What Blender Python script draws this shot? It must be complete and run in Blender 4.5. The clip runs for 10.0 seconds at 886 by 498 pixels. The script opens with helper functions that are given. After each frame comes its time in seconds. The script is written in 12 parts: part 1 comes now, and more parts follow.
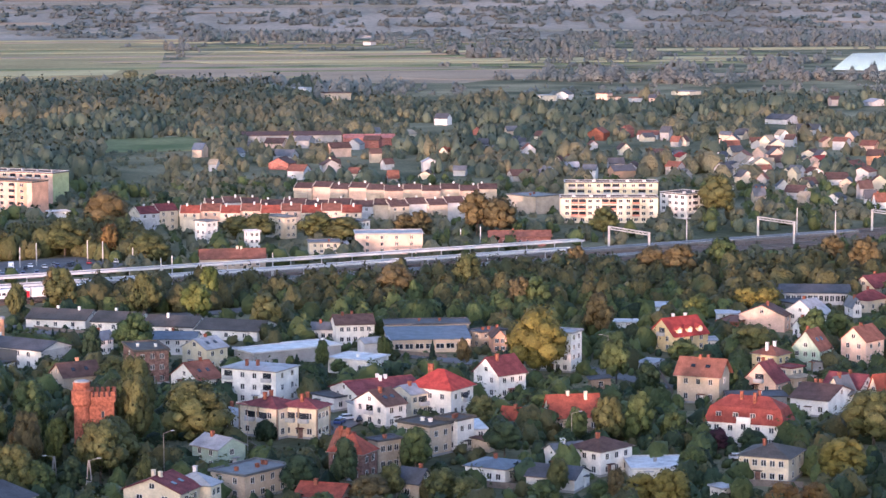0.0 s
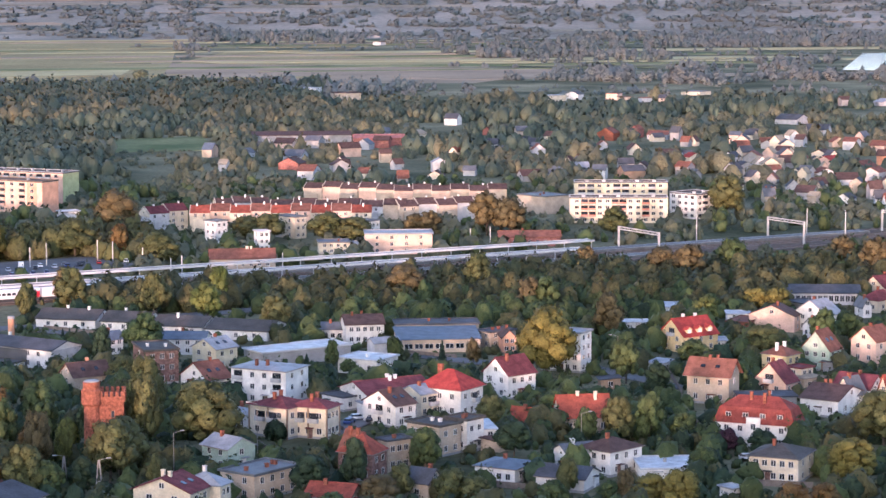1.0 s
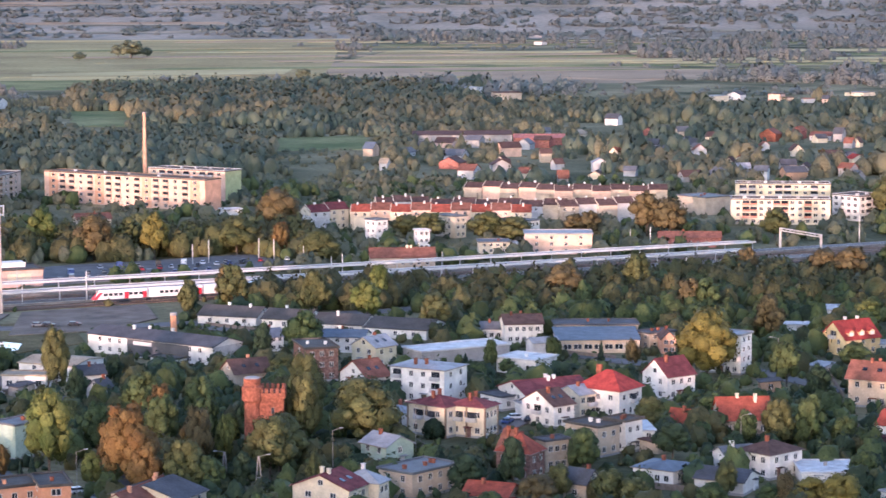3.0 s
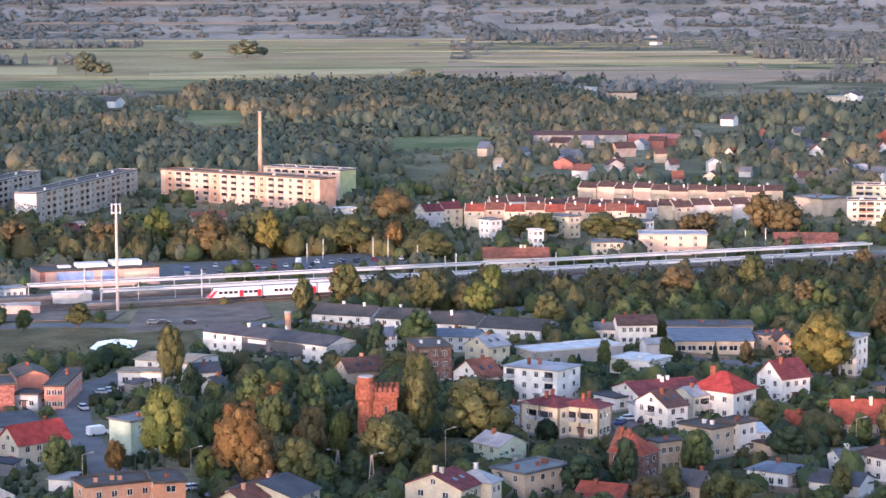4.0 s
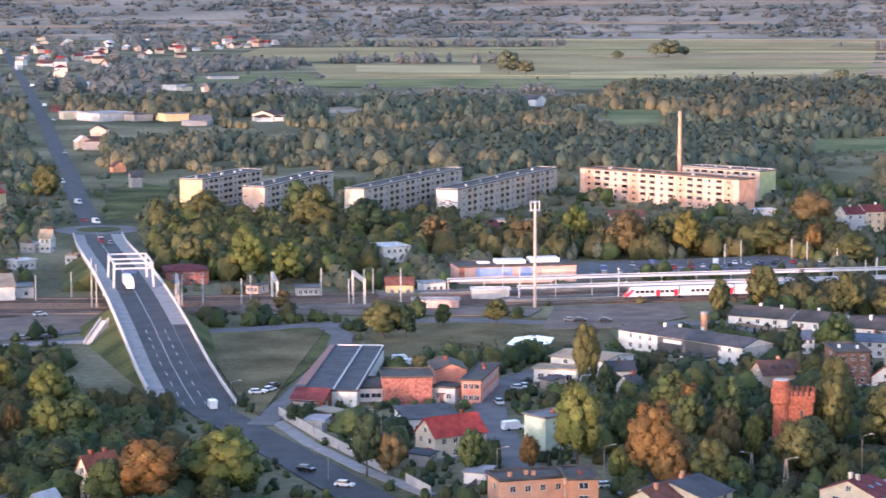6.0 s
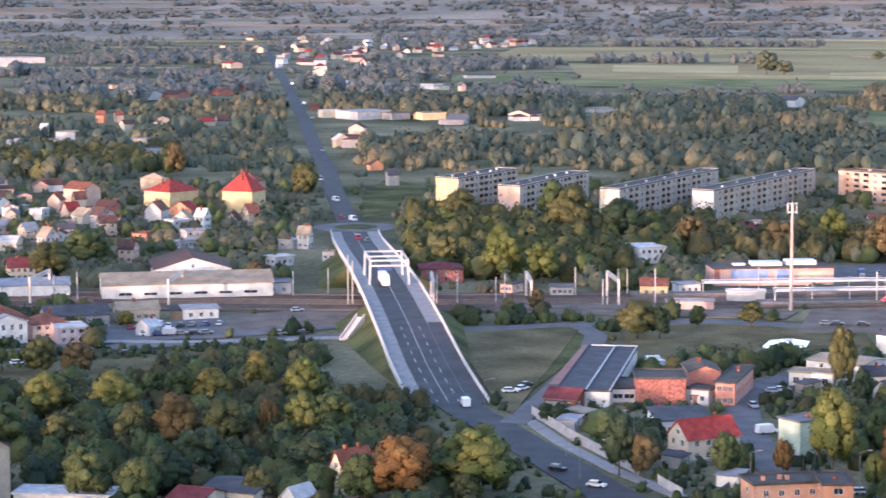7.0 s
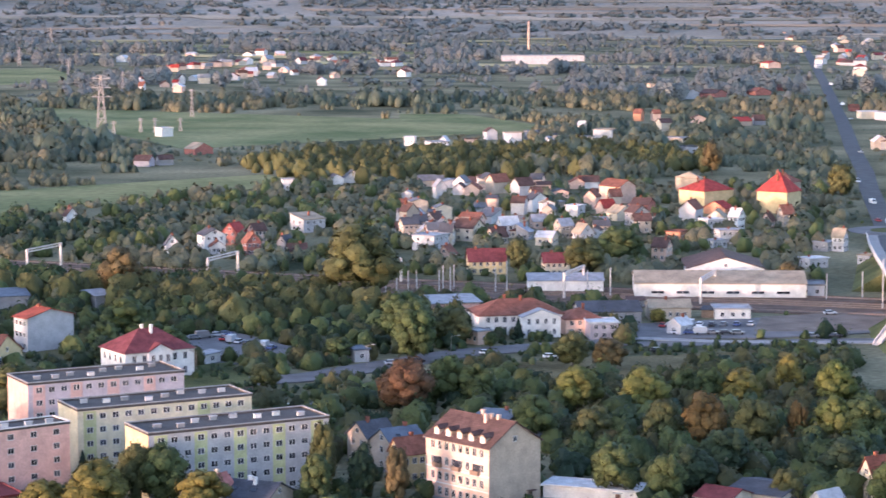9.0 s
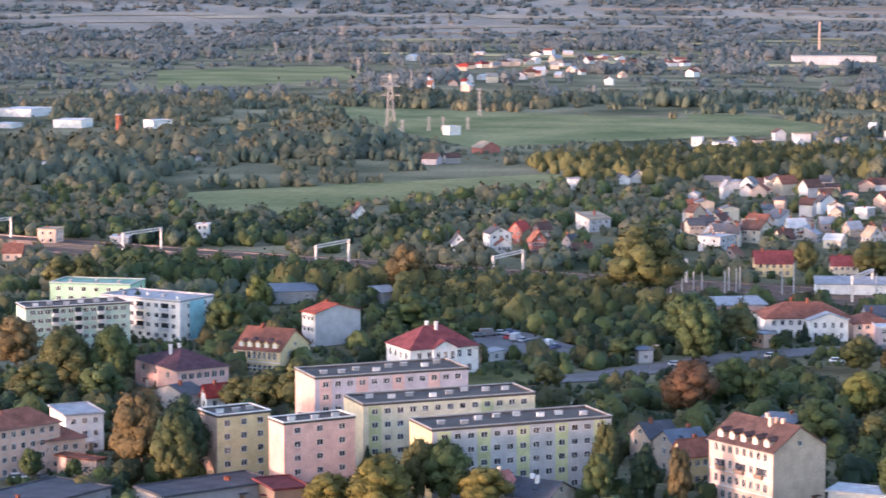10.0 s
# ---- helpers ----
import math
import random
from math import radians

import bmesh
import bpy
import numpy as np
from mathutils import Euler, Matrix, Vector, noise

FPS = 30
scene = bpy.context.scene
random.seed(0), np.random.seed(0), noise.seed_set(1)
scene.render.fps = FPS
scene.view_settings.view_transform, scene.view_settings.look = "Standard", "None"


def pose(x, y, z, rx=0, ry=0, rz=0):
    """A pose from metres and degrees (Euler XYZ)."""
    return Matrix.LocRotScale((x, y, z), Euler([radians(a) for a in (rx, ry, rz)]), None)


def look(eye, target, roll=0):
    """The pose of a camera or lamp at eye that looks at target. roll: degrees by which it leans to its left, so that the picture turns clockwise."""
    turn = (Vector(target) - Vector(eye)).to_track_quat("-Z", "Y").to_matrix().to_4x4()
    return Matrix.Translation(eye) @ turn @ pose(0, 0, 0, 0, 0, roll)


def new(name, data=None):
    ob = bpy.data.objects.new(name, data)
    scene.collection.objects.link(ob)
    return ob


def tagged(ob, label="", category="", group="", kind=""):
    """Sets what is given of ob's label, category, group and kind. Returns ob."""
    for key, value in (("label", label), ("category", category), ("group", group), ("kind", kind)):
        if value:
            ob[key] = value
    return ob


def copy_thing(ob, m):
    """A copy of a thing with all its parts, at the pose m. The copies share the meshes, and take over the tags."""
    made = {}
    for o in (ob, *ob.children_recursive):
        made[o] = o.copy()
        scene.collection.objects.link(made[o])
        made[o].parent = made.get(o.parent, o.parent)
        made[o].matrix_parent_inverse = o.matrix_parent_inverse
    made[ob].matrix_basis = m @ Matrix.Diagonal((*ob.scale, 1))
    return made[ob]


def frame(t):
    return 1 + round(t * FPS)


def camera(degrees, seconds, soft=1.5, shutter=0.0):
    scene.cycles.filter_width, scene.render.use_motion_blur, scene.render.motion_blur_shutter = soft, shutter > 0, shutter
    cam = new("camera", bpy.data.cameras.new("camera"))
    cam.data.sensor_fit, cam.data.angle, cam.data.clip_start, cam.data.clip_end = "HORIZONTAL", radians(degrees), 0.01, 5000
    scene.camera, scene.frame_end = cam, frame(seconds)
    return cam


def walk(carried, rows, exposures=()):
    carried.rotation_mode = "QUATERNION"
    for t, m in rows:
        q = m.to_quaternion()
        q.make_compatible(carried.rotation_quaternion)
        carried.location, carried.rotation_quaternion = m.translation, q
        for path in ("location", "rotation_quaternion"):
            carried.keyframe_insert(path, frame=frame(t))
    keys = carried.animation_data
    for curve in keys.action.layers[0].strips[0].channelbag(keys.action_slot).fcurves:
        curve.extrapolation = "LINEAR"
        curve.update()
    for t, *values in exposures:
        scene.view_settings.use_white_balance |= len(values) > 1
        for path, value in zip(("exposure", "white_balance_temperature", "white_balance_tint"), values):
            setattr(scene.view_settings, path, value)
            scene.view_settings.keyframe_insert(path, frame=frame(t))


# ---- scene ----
cam = camera(20.98, 10.0, soft=1.5, shutter=0.2)
EYE = 110.0
PITCH, ROLL = -6.547, -0.081
YAWS = [
    (0.0, -14.015),
    (0.5, -13.956),
    (1.0, -13.78),
    (1.5, -13.328),
    (2.0, -12.661),
    (2.5, -11.628),
    (3.0, -9.935),
    (3.2, -9.135),
    (4.3, -6.327),
    (4.5, -5.504),
    (5.0, -2.877),
    (5.5, 0.0),
    (5.7, 1.137),
    (6.8, 7.661),
    (7.0, 8.973),
    (7.5, 12.306),
    (8.0, 15.646),
    (8.5, 18.754),
    (9.0, 21.773),
    (9.5, 24.949),
    (10.0, 28.639),
]
EXPO = [(0.0, 0.72, 5640, 30), (10.0, 0.95, 5850, 31)]
walk(cam, [(t, pose(0, 0, EYE, 0, 0, yaw) @ pose(0, 0, 0, 90 + PITCH, 0, 0) @ pose(0, 0, 0, 0, 0, ROLL)) for t, yaw in YAWS], EXPO)

# world and sun: a low evening sun from behind the viewer's left
SUN_AZ, SUN_EL = -32.0, 2.9  # degrees from the -y direction towards -x, and height
world = bpy.data.worlds.new("evening_sky")
scene.world = world
world.use_nodes = True
wn = world.node_tree
sky = wn.nodes.new("ShaderNodeTexSky")
sky.sky_type, sky.sun_disc = "NISHITA", False
sky.sun_elevation = radians(8.0)
sky.sun_rotation = radians(180 - SUN_AZ)
sky.air_density, sky.dust_density, sky.ozone_density = 1.0, 1.0, 1.2
wn.links.new(sky.outputs[0], wn.nodes["Background"].inputs[0])
wn.nodes["Background"].inputs[1].default_value = 0.37
sun = new("sun", bpy.data.lights.new("sun", "SUN"))
sun.data.energy, sun.data.angle, sun.data.color = 3.0, radians(0.8), (1.0, 0.62, 0.44)
sun_pos = Vector((math.sin(radians(SUN_AZ)), -math.cos(radians(SUN_AZ)), math.tan(radians(SUN_EL))))
sun.matrix_world = look(sun_pos * 1000, (0, 0, 0))
# ---- materials ----
MATS = {}


def mk(name, col, rough=0.85, scale=0.35, var=0.25, bump=0.15, metal=0.0, rnd=0.0, fine=6.0, tint=None, stripes=None, spec=0.3):
    """A surface: base colour, broad stains, fine grain, bump, and a shift of tone from object to object. stripes: (axis, per metre, depth)."""
    if name in MATS:
        return MATS[name]
    m = bpy.data.materials.new(name)
    m.use_nodes = True
    n, ln = m.node_tree.nodes, m.node_tree.links
    bs = n["Principled BSDF"]
    bs.inputs["Roughness"].default_value, bs.inputs["Metallic"].default_value = rough, metal
    bs.inputs["Specular IOR Level"].default_value = spec
    geo = n.new("ShaderNodeNewGeometry")
    vec = geo.outputs["Position"]

    def noise_tex(s, detail):
        t = n.new("ShaderNodeTexNoise")
        t.inputs["Scale"].default_value, t.inputs["Detail"].default_value = s, detail
        ln.new(vec, t.inputs["Vector"])
        return t.outputs["Fac"]

    broad, grain = noise_tex(scale, 5.0), noise_tex(fine, 3.0)
    dark = [c * (1 - var) for c in col]
    light = [min(1, c * (1 + var)) for c in (tint or col)]
    mix = n.new("ShaderNodeMix")
    mix.data_type = "RGBA"
    ramp = n.new("ShaderNodeMapRange")
    ramp.inputs["From Min"].default_value, ramp.inputs["From Max"].default_value = 0.32, 0.68
    ln.new(broad, ramp.inputs["Value"])
    ln.new(ramp.outputs[0], mix.inputs["Factor"])
    mix.inputs["A"].default_value, mix.inputs["B"].default_value = (*dark, 1), (*light, 1)
    out = mix.outputs["Result"]
    hsv = n.new("ShaderNodeHueSaturation")
    add = n.new("ShaderNodeMapRange")
    add.inputs["From Min"].default_value, add.inputs["From Max"].default_value = 0.3, 0.7
    add.inputs["To Min"].default_value, add.inputs["To Max"].default_value = 1 - var * 0.7, 1 + var * 0.7
    ln.new(grain, add.inputs["Value"])
    ln.new(out, hsv.inputs["Color"])
    val = add.outputs[0]
    if rnd:
        oi = n.new("ShaderNodeObjectInfo")
        r = n.new("ShaderNodeMapRange")
        r.inputs["To Min"].default_value, r.inputs["To Max"].default_value = 1 - rnd, 1 + rnd
        ln.new(oi.outputs["Random"], r.inputs["Value"])
        mul = n.new("ShaderNodeMath")
        mul.operation = "MULTIPLY"
        ln.new(val, mul.inputs[0])
        ln.new(r.outputs[0], mul.inputs[1])
        val = mul.outputs[0]
    ln.new(val, hsv.inputs["Value"])
    ln.new(hsv.outputs[0], bs.inputs["Base Color"])
    hgt = grain
    if stripes:
        axis, per, depth = stripes
        tc = n.new("ShaderNodeTexCoord")
        w = n.new("ShaderNodeTexWave")
        w.bands_direction = axis
        w.inputs["Scale"].default_value = per * 0.314
        w.inputs["Distortion"].default_value = 0.3
        ln.new(tc.outputs["Object"], w.inputs["Vector"])
        hgt = w.outputs["Fac"]
        bump = depth
    if bump:
        b = n.new("ShaderNodeBump")
        b.inputs["Strength"].default_value, b.inputs["Distance"].default_value = bump, 0.05
        ln.new(hgt, b.inputs["Height"])
        ln.new(b.outputs[0], bs.inputs["Normal"])
    MATS[name] = m
    return m


def leafy(name, col, other, spread=0.3, patch=0.11, fine=1.4):
    """Foliage: two tones, mixed tree by tree, clump by clump and leaf by leaf."""
    if name in MATS:
        return MATS[name]
    m = bpy.data.materials.new(name)
    m.use_nodes = True
    n, ln = m.node_tree.nodes, m.node_tree.links
    bs = n["Principled BSDF"]
    bs.inputs["Roughness"].default_value, bs.inputs["Specular IOR Level"].default_value = 0.7, 0.15
    geo, oi = n.new("ShaderNodeNewGeometry"), n.new("ShaderNodeObjectInfo")
    t = n.new("ShaderNodeTexNoise")
    t.inputs["Scale"].default_value, t.inputs["Detail"].default_value = patch, 2.0
    ln.new(geo.outputs["Position"], t.inputs["Vector"])
    a = n.new("ShaderNodeMath")
    a.operation = "MULTIPLY_ADD"
    a.inputs[1].default_value, a.inputs[2].default_value = 2.6, -0.95
    ln.new(t.outputs["Fac"], a.inputs[0])
    b = n.new("ShaderNodeMath")
    b.operation = "MULTIPLY_ADD"
    b.inputs[1].default_value = 0.5
    ln.new(oi.outputs["Random"], b.inputs[0])
    ln.new(a.outputs[0], b.inputs[2])
    c = n.new("ShaderNodeMath")
    c.operation, c.use_clamp = "MULTIPLY_ADD", True
    c.inputs[1].default_value = 0.35
    ln.new(geo.outputs["Random Per Island"], c.inputs[0])
    ln.new(b.outputs[0], c.inputs[2])
    mix = n.new("ShaderNodeMix")
    mix.data_type = "RGBA"
    ln.new(c.outputs[0], mix.inputs["Factor"])
    mix.inputs["A"].default_value, mix.inputs["B"].default_value = (*col, 1), (*other, 1)
    hsv = n.new("ShaderNodeHueSaturation")
    r = n.new("ShaderNodeMapRange")
    r.inputs["To Min"].default_value, r.inputs["To Max"].default_value = 1 - spread, 1 + spread
    ln.new(geo.outputs["Random Per Island"], r.inputs["Value"])
    ln.new(r.outputs[0], hsv.inputs["Value"])
    ln.new(mix.outputs["Result"], hsv.inputs["Color"])
    ln.new(hsv.outputs[0], bs.inputs["Base Color"])
    leaf, bump = n.new("ShaderNodeTexNoise"), n.new("ShaderNodeBump")
    leaf.inputs["Scale"].default_value, leaf.inputs["Detail"].default_value = fine, 3.0
    ln.new(geo.outputs["Position"], leaf.inputs["Vector"])
    bump.inputs["Strength"].default_value, bump.inputs["Distance"].default_value = 0.7, 0.9 / fine
    ln.new(leaf.outputs["Fac"], bump.inputs["Height"])
    ln.new(bump.outputs[0], bs.inputs["Normal"])
    MATS[name] = m
    return m


def glass():
    if "window_glass" in MATS:
        return MATS["window_glass"]
    m = mk("window_glass", (0.03, 0.035, 0.045), 0.12, 1.5, 0.5, 0.0, rnd=0.6, spec=0.6)
    return m


def wallm(key):
    if key in ("brick", "darkbrick", "rose"):
        return mk("brickwork_" + key, WALLS[key], 0.9, 1.4, 0.42, 0.3, fine=7.0, rnd=0.06, spec=0.08, stripes=("Z", 12.0, 0.3))
    return mk("plaster_" + key, WALLS[key], 0.9, 0.35, 0.15, 0.1, fine=2.5, rnd=0.08, spec=0.1)


def roofm(key):
    col, kind = ROOFS[key]
    if kind == "tile":
        return mk("roof_" + key, col, 0.8, 0.5, 0.28, 0.3, spec=0.12, rnd=0.12, stripes=("Z", 3.0, 0.35), fine=3.0)
    if kind == "sheet":
        return mk("roof_" + key, col, 0.6, 0.4, 0.22, 0.1, stripes=("X", 2.0, 0.2), fine=3.0, spec=0.2)
    return mk("roof_" + key, col, 0.9, 0.25, 0.25, 0.1, fine=2.0)


WALLS = {
    "white": (0.68, 0.66, 0.62), "cream": (0.62, 0.54, 0.41), "beige": (0.44, 0.37, 0.29), "grey": (0.3, 0.295, 0.29), "lightgrey": (0.45, 0.45, 0.45),
    "yellow": (0.6, 0.48, 0.27), "pink": (0.64, 0.42, 0.36), "peach": (0.6, 0.34, 0.23), "orange": (0.55, 0.27, 0.16), "brick": (0.23, 0.085, 0.055),
    "darkbrick": (0.2, 0.12, 0.1), "green": (0.3, 0.46, 0.33), "mint": (0.33, 0.42, 0.35), "lilac": (0.45, 0.4, 0.42), "salmon": (0.64, 0.45, 0.35),
    "lime": (0.46, 0.48, 0.26), "paleyellow": (0.58, 0.53, 0.38), "teal": (0.3, 0.58, 0.62), "tan": (0.5, 0.4, 0.3), "brown": (0.25, 0.18, 0.13),
    "rose": (0.36, 0.15, 0.12), "coral": (0.58, 0.25, 0.18), "blue": (0.25, 0.35, 0.6), "darkgrey": (0.09, 0.095, 0.105), "drab": (0.4, 0.35, 0.3),
}
ROOFS = {
    "red": ((0.3, 0.05, 0.042), "tile"), "brickred": ((0.2, 0.05, 0.04), "tile"), "orange": ((0.27, 0.07, 0.045), "tile"), "maroon": ((0.15, 0.045, 0.048), "tile"), "brown": ((0.095, 0.058, 0.05), "tile"),
    "rust": ((0.2, 0.085, 0.06), "tile"), "dark": ((0.075, 0.068, 0.063), "felt"), "grey": ((0.12, 0.125, 0.135), "sheet"), "lightgrey": ((0.27, 0.28, 0.3), "sheet"),
    "white": ((0.48, 0.49, 0.5), "sheet"), "blue": ((0.1, 0.125, 0.16), "sheet"), "slate": ((0.07, 0.074, 0.085), "felt"), "tan": ((0.3, 0.25, 0.18), "felt"),
    "green": ((0.16, 0.3, 0.23), "sheet"), "pink": ((0.4, 0.16, 0.13), "tile"), "violet": ((0.085, 0.045, 0.055), "tile"),
}

# ---- building blocks ----


def mesh_np(name, verts, faces, mats=(), normals=None):
    """A mesh from arrays of points and of equal-sided faces."""
    me = bpy.data.meshes.new(name)
    verts, faces = np.asarray(verts, dtype=np.float32), np.asarray(faces, dtype=np.int32)
    k = faces.shape[1]
    me.vertices.add(len(verts))
    me.vertices.foreach_set("co", verts.ravel())
    me.loops.add(faces.size)
    me.loops.foreach_set("vertex_index", faces.ravel())
    me.polygons.add(len(faces))
    me.polygons.foreach_set("loop_start", np.arange(0, faces.size, k, dtype=np.int32))
    me.update(calc_edges=True)
    if normals is not None:
        me.attributes.new("custom_normal", "FLOAT_VECTOR", "POINT").data.foreach_set("vector", np.asarray(normals, dtype=np.float32).ravel())
    for m in mats:
        me.materials.append(m)
    return me


def bm_box(bm, x0, y0, z0, x1, y1, z1):
    v = [bm.verts.new(p) for p in ((x0, y0, z0), (x1, y0, z0), (x1, y1, z0), (x0, y1, z0), (x0, y0, z1), (x1, y0, z1), (x1, y1, z1), (x0, y1, z1))]
    for f in ((3, 2, 1, 0), (4, 5, 6, 7), (0, 1, 5, 4), (1, 2, 6, 5), (2, 3, 7, 6), (3, 0, 4, 7)):
        bm.faces.new([v[i] for i in f])


def bm_prism(bm, pts, z0, z1):
    """A straight prism on a plan of points, counter-clockwise; z1 may differ per point."""
    tops = z1 if isinstance(z1, (list, tuple)) else [z1] * len(pts)
    lows = z0 if isinstance(z0, (list, tuple)) else [z0] * len(pts)
    lo = [bm.verts.new((p[0], p[1], z)) for p, z in zip(pts, lows)]
    hi = [bm.verts.new((p[0], p[1], z)) for p, z in zip(pts, tops)]
    k = len(pts)
    bm.faces.new(hi)
    bm.faces.new(lo[::-1])
    for i in range(k):
        bm.faces.new((lo[i], lo[(i + 1) % k], hi[(i + 1) % k], hi[i]))


def bm_solid(bm, verts, faces):
    v = [bm.verts.new(p) for p in verts]
    for f in faces:
        bm.faces.new([v[i] for i in f])


def bm_beam(bm, a, b, w, h=None):
    """A square bar from a to b."""
    a, b = Vector(a), Vector(b)
    d = (b - a).normalized()
    s = d.cross(Vector((0, 0, 1)))
    s = Vector((1, 0, 0)) if s.length < 1e-4 else s.normalized()
    u = s.cross(d)
    s, u = s * w / 2, u * (h or w) / 2
    bm_solid(bm, [a - s - u, a + s - u, a + s + u, a - s + u, b - s - u, b + s - u, b + s + u, b - s + u],
             ((3, 2, 1, 0), (4, 5, 6, 7), (0, 1, 5, 4), (1, 2, 6, 5), (2, 3, 7, 6), (3, 0, 4, 7)))


def bm_tube(bm, x, y, z0, z1, r0, r1=None, n=12):
    r1 = r0 if r1 is None else r1
    lo = [bm.verts.new((x + r0 * math.cos(6.28319 * i / n), y + r0 * math.sin(6.28319 * i / n), z0)) for i in range(n)]
    hi = [bm.verts.new((x + r1 * math.cos(6.28319 * i / n), y + r1 * math.sin(6.28319 * i / n), z1)) for i in range(n)]
    bm.faces.new(hi)
    bm.faces.new(lo[::-1])
    for i in range(n):
        bm.faces.new((lo[i], lo[(i + 1) % n], hi[(i + 1) % n], hi[i]))


def done(name, bm, material):
    bmesh.ops.recalc_face_normals(bm, faces=bm.faces[:])
    me = bpy.data.meshes.new(name)
    bm.to_mesh(me)
    bm.free()
    me.materials.append(material)
    return me


def part(name, bm, material, parent, label=""):
    me = bm if isinstance(bm, bpy.types.Mesh) else done(name, bm, material)
    ob = new(name, me)
    ob.parent = parent
    return tagged(ob, label)


def thing(name, x, y, rot, label, category, group="", z=0.0, kind=""):
    ob = new(name)
    ob.empty_display_size = 0.5
    ob.matrix_world = pose(x, y, z, 0, 0, rot)
    return tagged(ob, label, category, group, kind)


def solo(name, bm, material, label="", category="", kind="", group=""):
    me = bm if isinstance(bm, bpy.types.Mesh) else done(name, bm, material)
    return tagged(new(name, me), label, category, group, kind)


# ---- what ground is taken ----
CELL, GX0, GY0 = 2.0, -900.0, 330.0
TAKEN = np.zeros((900, 850), dtype=np.uint8)  # 1: nothing may grow, 2: only low growth


def take(x, y, w, d, rot, value=1):
    """Marks a turned rectangle round (x, y)."""
    r = math.hypot(w, d) / 2 + CELL
    i0, i1 = max(0, int((x - r - GX0) / CELL)), min(900, int((x + r - GX0) / CELL) + 1)
    j0, j1 = max(0, int((y - r - GY0) / CELL)), min(850, int((y + r - GY0) / CELL) + 1)
    if i1 <= i0 or j1 <= j0:
        return
    gx = GX0 + (np.arange(i0, i1) + 0.5) * CELL - x
    gy = GY0 + (np.arange(j0, j1) + 0.5) * CELL - y
    c, s = math.cos(radians(rot)), math.sin(radians(rot))
    u = gx[:, None] * c + gy[None, :] * s
    v = -gx[:, None] * s + gy[None, :] * c
    hit = (np.abs(u) <= w / 2) & (np.abs(v) <= d / 2)
    old = TAKEN[i0:i1, j0:j1]
    old[hit & ((old == 0) | (value == 1))] = value


def take_line(ax, ay, bx, by, w, value=1):
    take((ax + bx) / 2, (ay + by) / 2, math.hypot(bx - ax, by - ay), w, math.degrees(math.atan2(by - ay, bx - ax)), value)


def state(xs, ys):
    i = ((xs - GX0) / CELL).astype(int)
    j = ((ys - GY0) / CELL).astype(int)
    ok = (i >= 0) & (i < 900) & (j >= 0) & (j < 850)
    return np.where(ok, TAKEN[np.clip(i, 0, 899), np.clip(j, 0, 849)], 0)


def take_house(x, y, w, d, rot, front=38.0, margin=3.0):
    take(x, y, w + margin, d + margin, rot, 1)
    far = math.hypot(x, y)
    k = (min(front, 34.0) if 1100 < far < 1420 and x > 0 else max(front, 0.06 * far) if far > 1100 else front) / far
    take_line(x, y, x - x * k, y - y * k, max(w, d) * 0.95, 2)


# ---- windows and doors, cached by size ----
CACHE = {}


def window_meshes(w, h, frame_key="white"):
    """A window frame with recessed panes, as one piece; and the glass that sits in it."""
    key = ("win", round(w, 1), round(h, 1), frame_key)
    if key not in CACHE:
        m = mk("frame_" + frame_key, WALLS[frame_key], 0.5, 1.0, 0.05, 0)
        for plain in (True, False):
            bm = bmesh.new()
            n = 2 if w > 0.9 else 1
            xs = [-w / 2 + w * i / n for i in range(n + 1)]
            lo = [[bm.verts.new((x, y, z)) for x in xs] for y, z in ((-0.08, 0), (-0.08, h), (0.0, h), (0.0, 0))]
            glazing = []
            for i in range(n):
                glazing.append(bm.faces.new((lo[0][i], lo[0][i + 1], lo[1][i + 1], lo[1][i])))
                for k in (1, 2, 3):
                    bm.faces.new((lo[k][i], lo[k][i + 1], lo[(k + 1) % 4][i + 1], lo[(k + 1) % 4][i]))
            for e in (0, n):
                bm.faces.new([lo[k][e] for k in range(4)])
            bmesh.ops.recalc_face_normals(bm, faces=bm.faces[:])
            bmesh.ops.inset_individual(bm, faces=glazing, thickness=0.1, depth=-0.045)
            me = bpy.data.meshes.new("window")
            bm.faces.ensure_lookup_table()
            if plain:
                for f in glazing:
                    f.material_index = 1
            bm.to_mesh(me)
            bm.free()
            me.materials.append(m)
            if plain:
                me.materials.append(glass())
                both = me
            else:
                fr = me
        bm = bmesh.new()
        bm_box(bm, -w / 2 + 0.09, -0.04, 0.09, w / 2 - 0.09, -0.02, h - 0.09)
        CACHE[key] = (fr, done("pane", bm, glass()), both)
    return CACHE[key]


def put_window(parent, x, y, z, turn, w, h, frame_key="white"):
    fr, pane, both = window_meshes(w, h, frame_key)
    near = math.hypot(parent.location.x, parent.location.y) < 570
    a = part("window", fr if near else both, None, parent)
    a.matrix_basis = pose(x, y, z, 0, 0, turn)
    if near:
        part("pane", pane, None, a)
    return a


FACES = {"-y": (0, 0), "+x": (90, 1), "+y": (180, 2), "-x": (270, 3)}


def face_point(face, u, w, d):
    """A place on a wall: u metres from the middle of that face, seen from outside to the right."""
    if face == "-y":
        return u, -d / 2, 0
    if face == "+x":
        return w / 2, u, 90
    if face == "+y":
        return -u, d / 2, 180
    return -w / 2, -u, 270


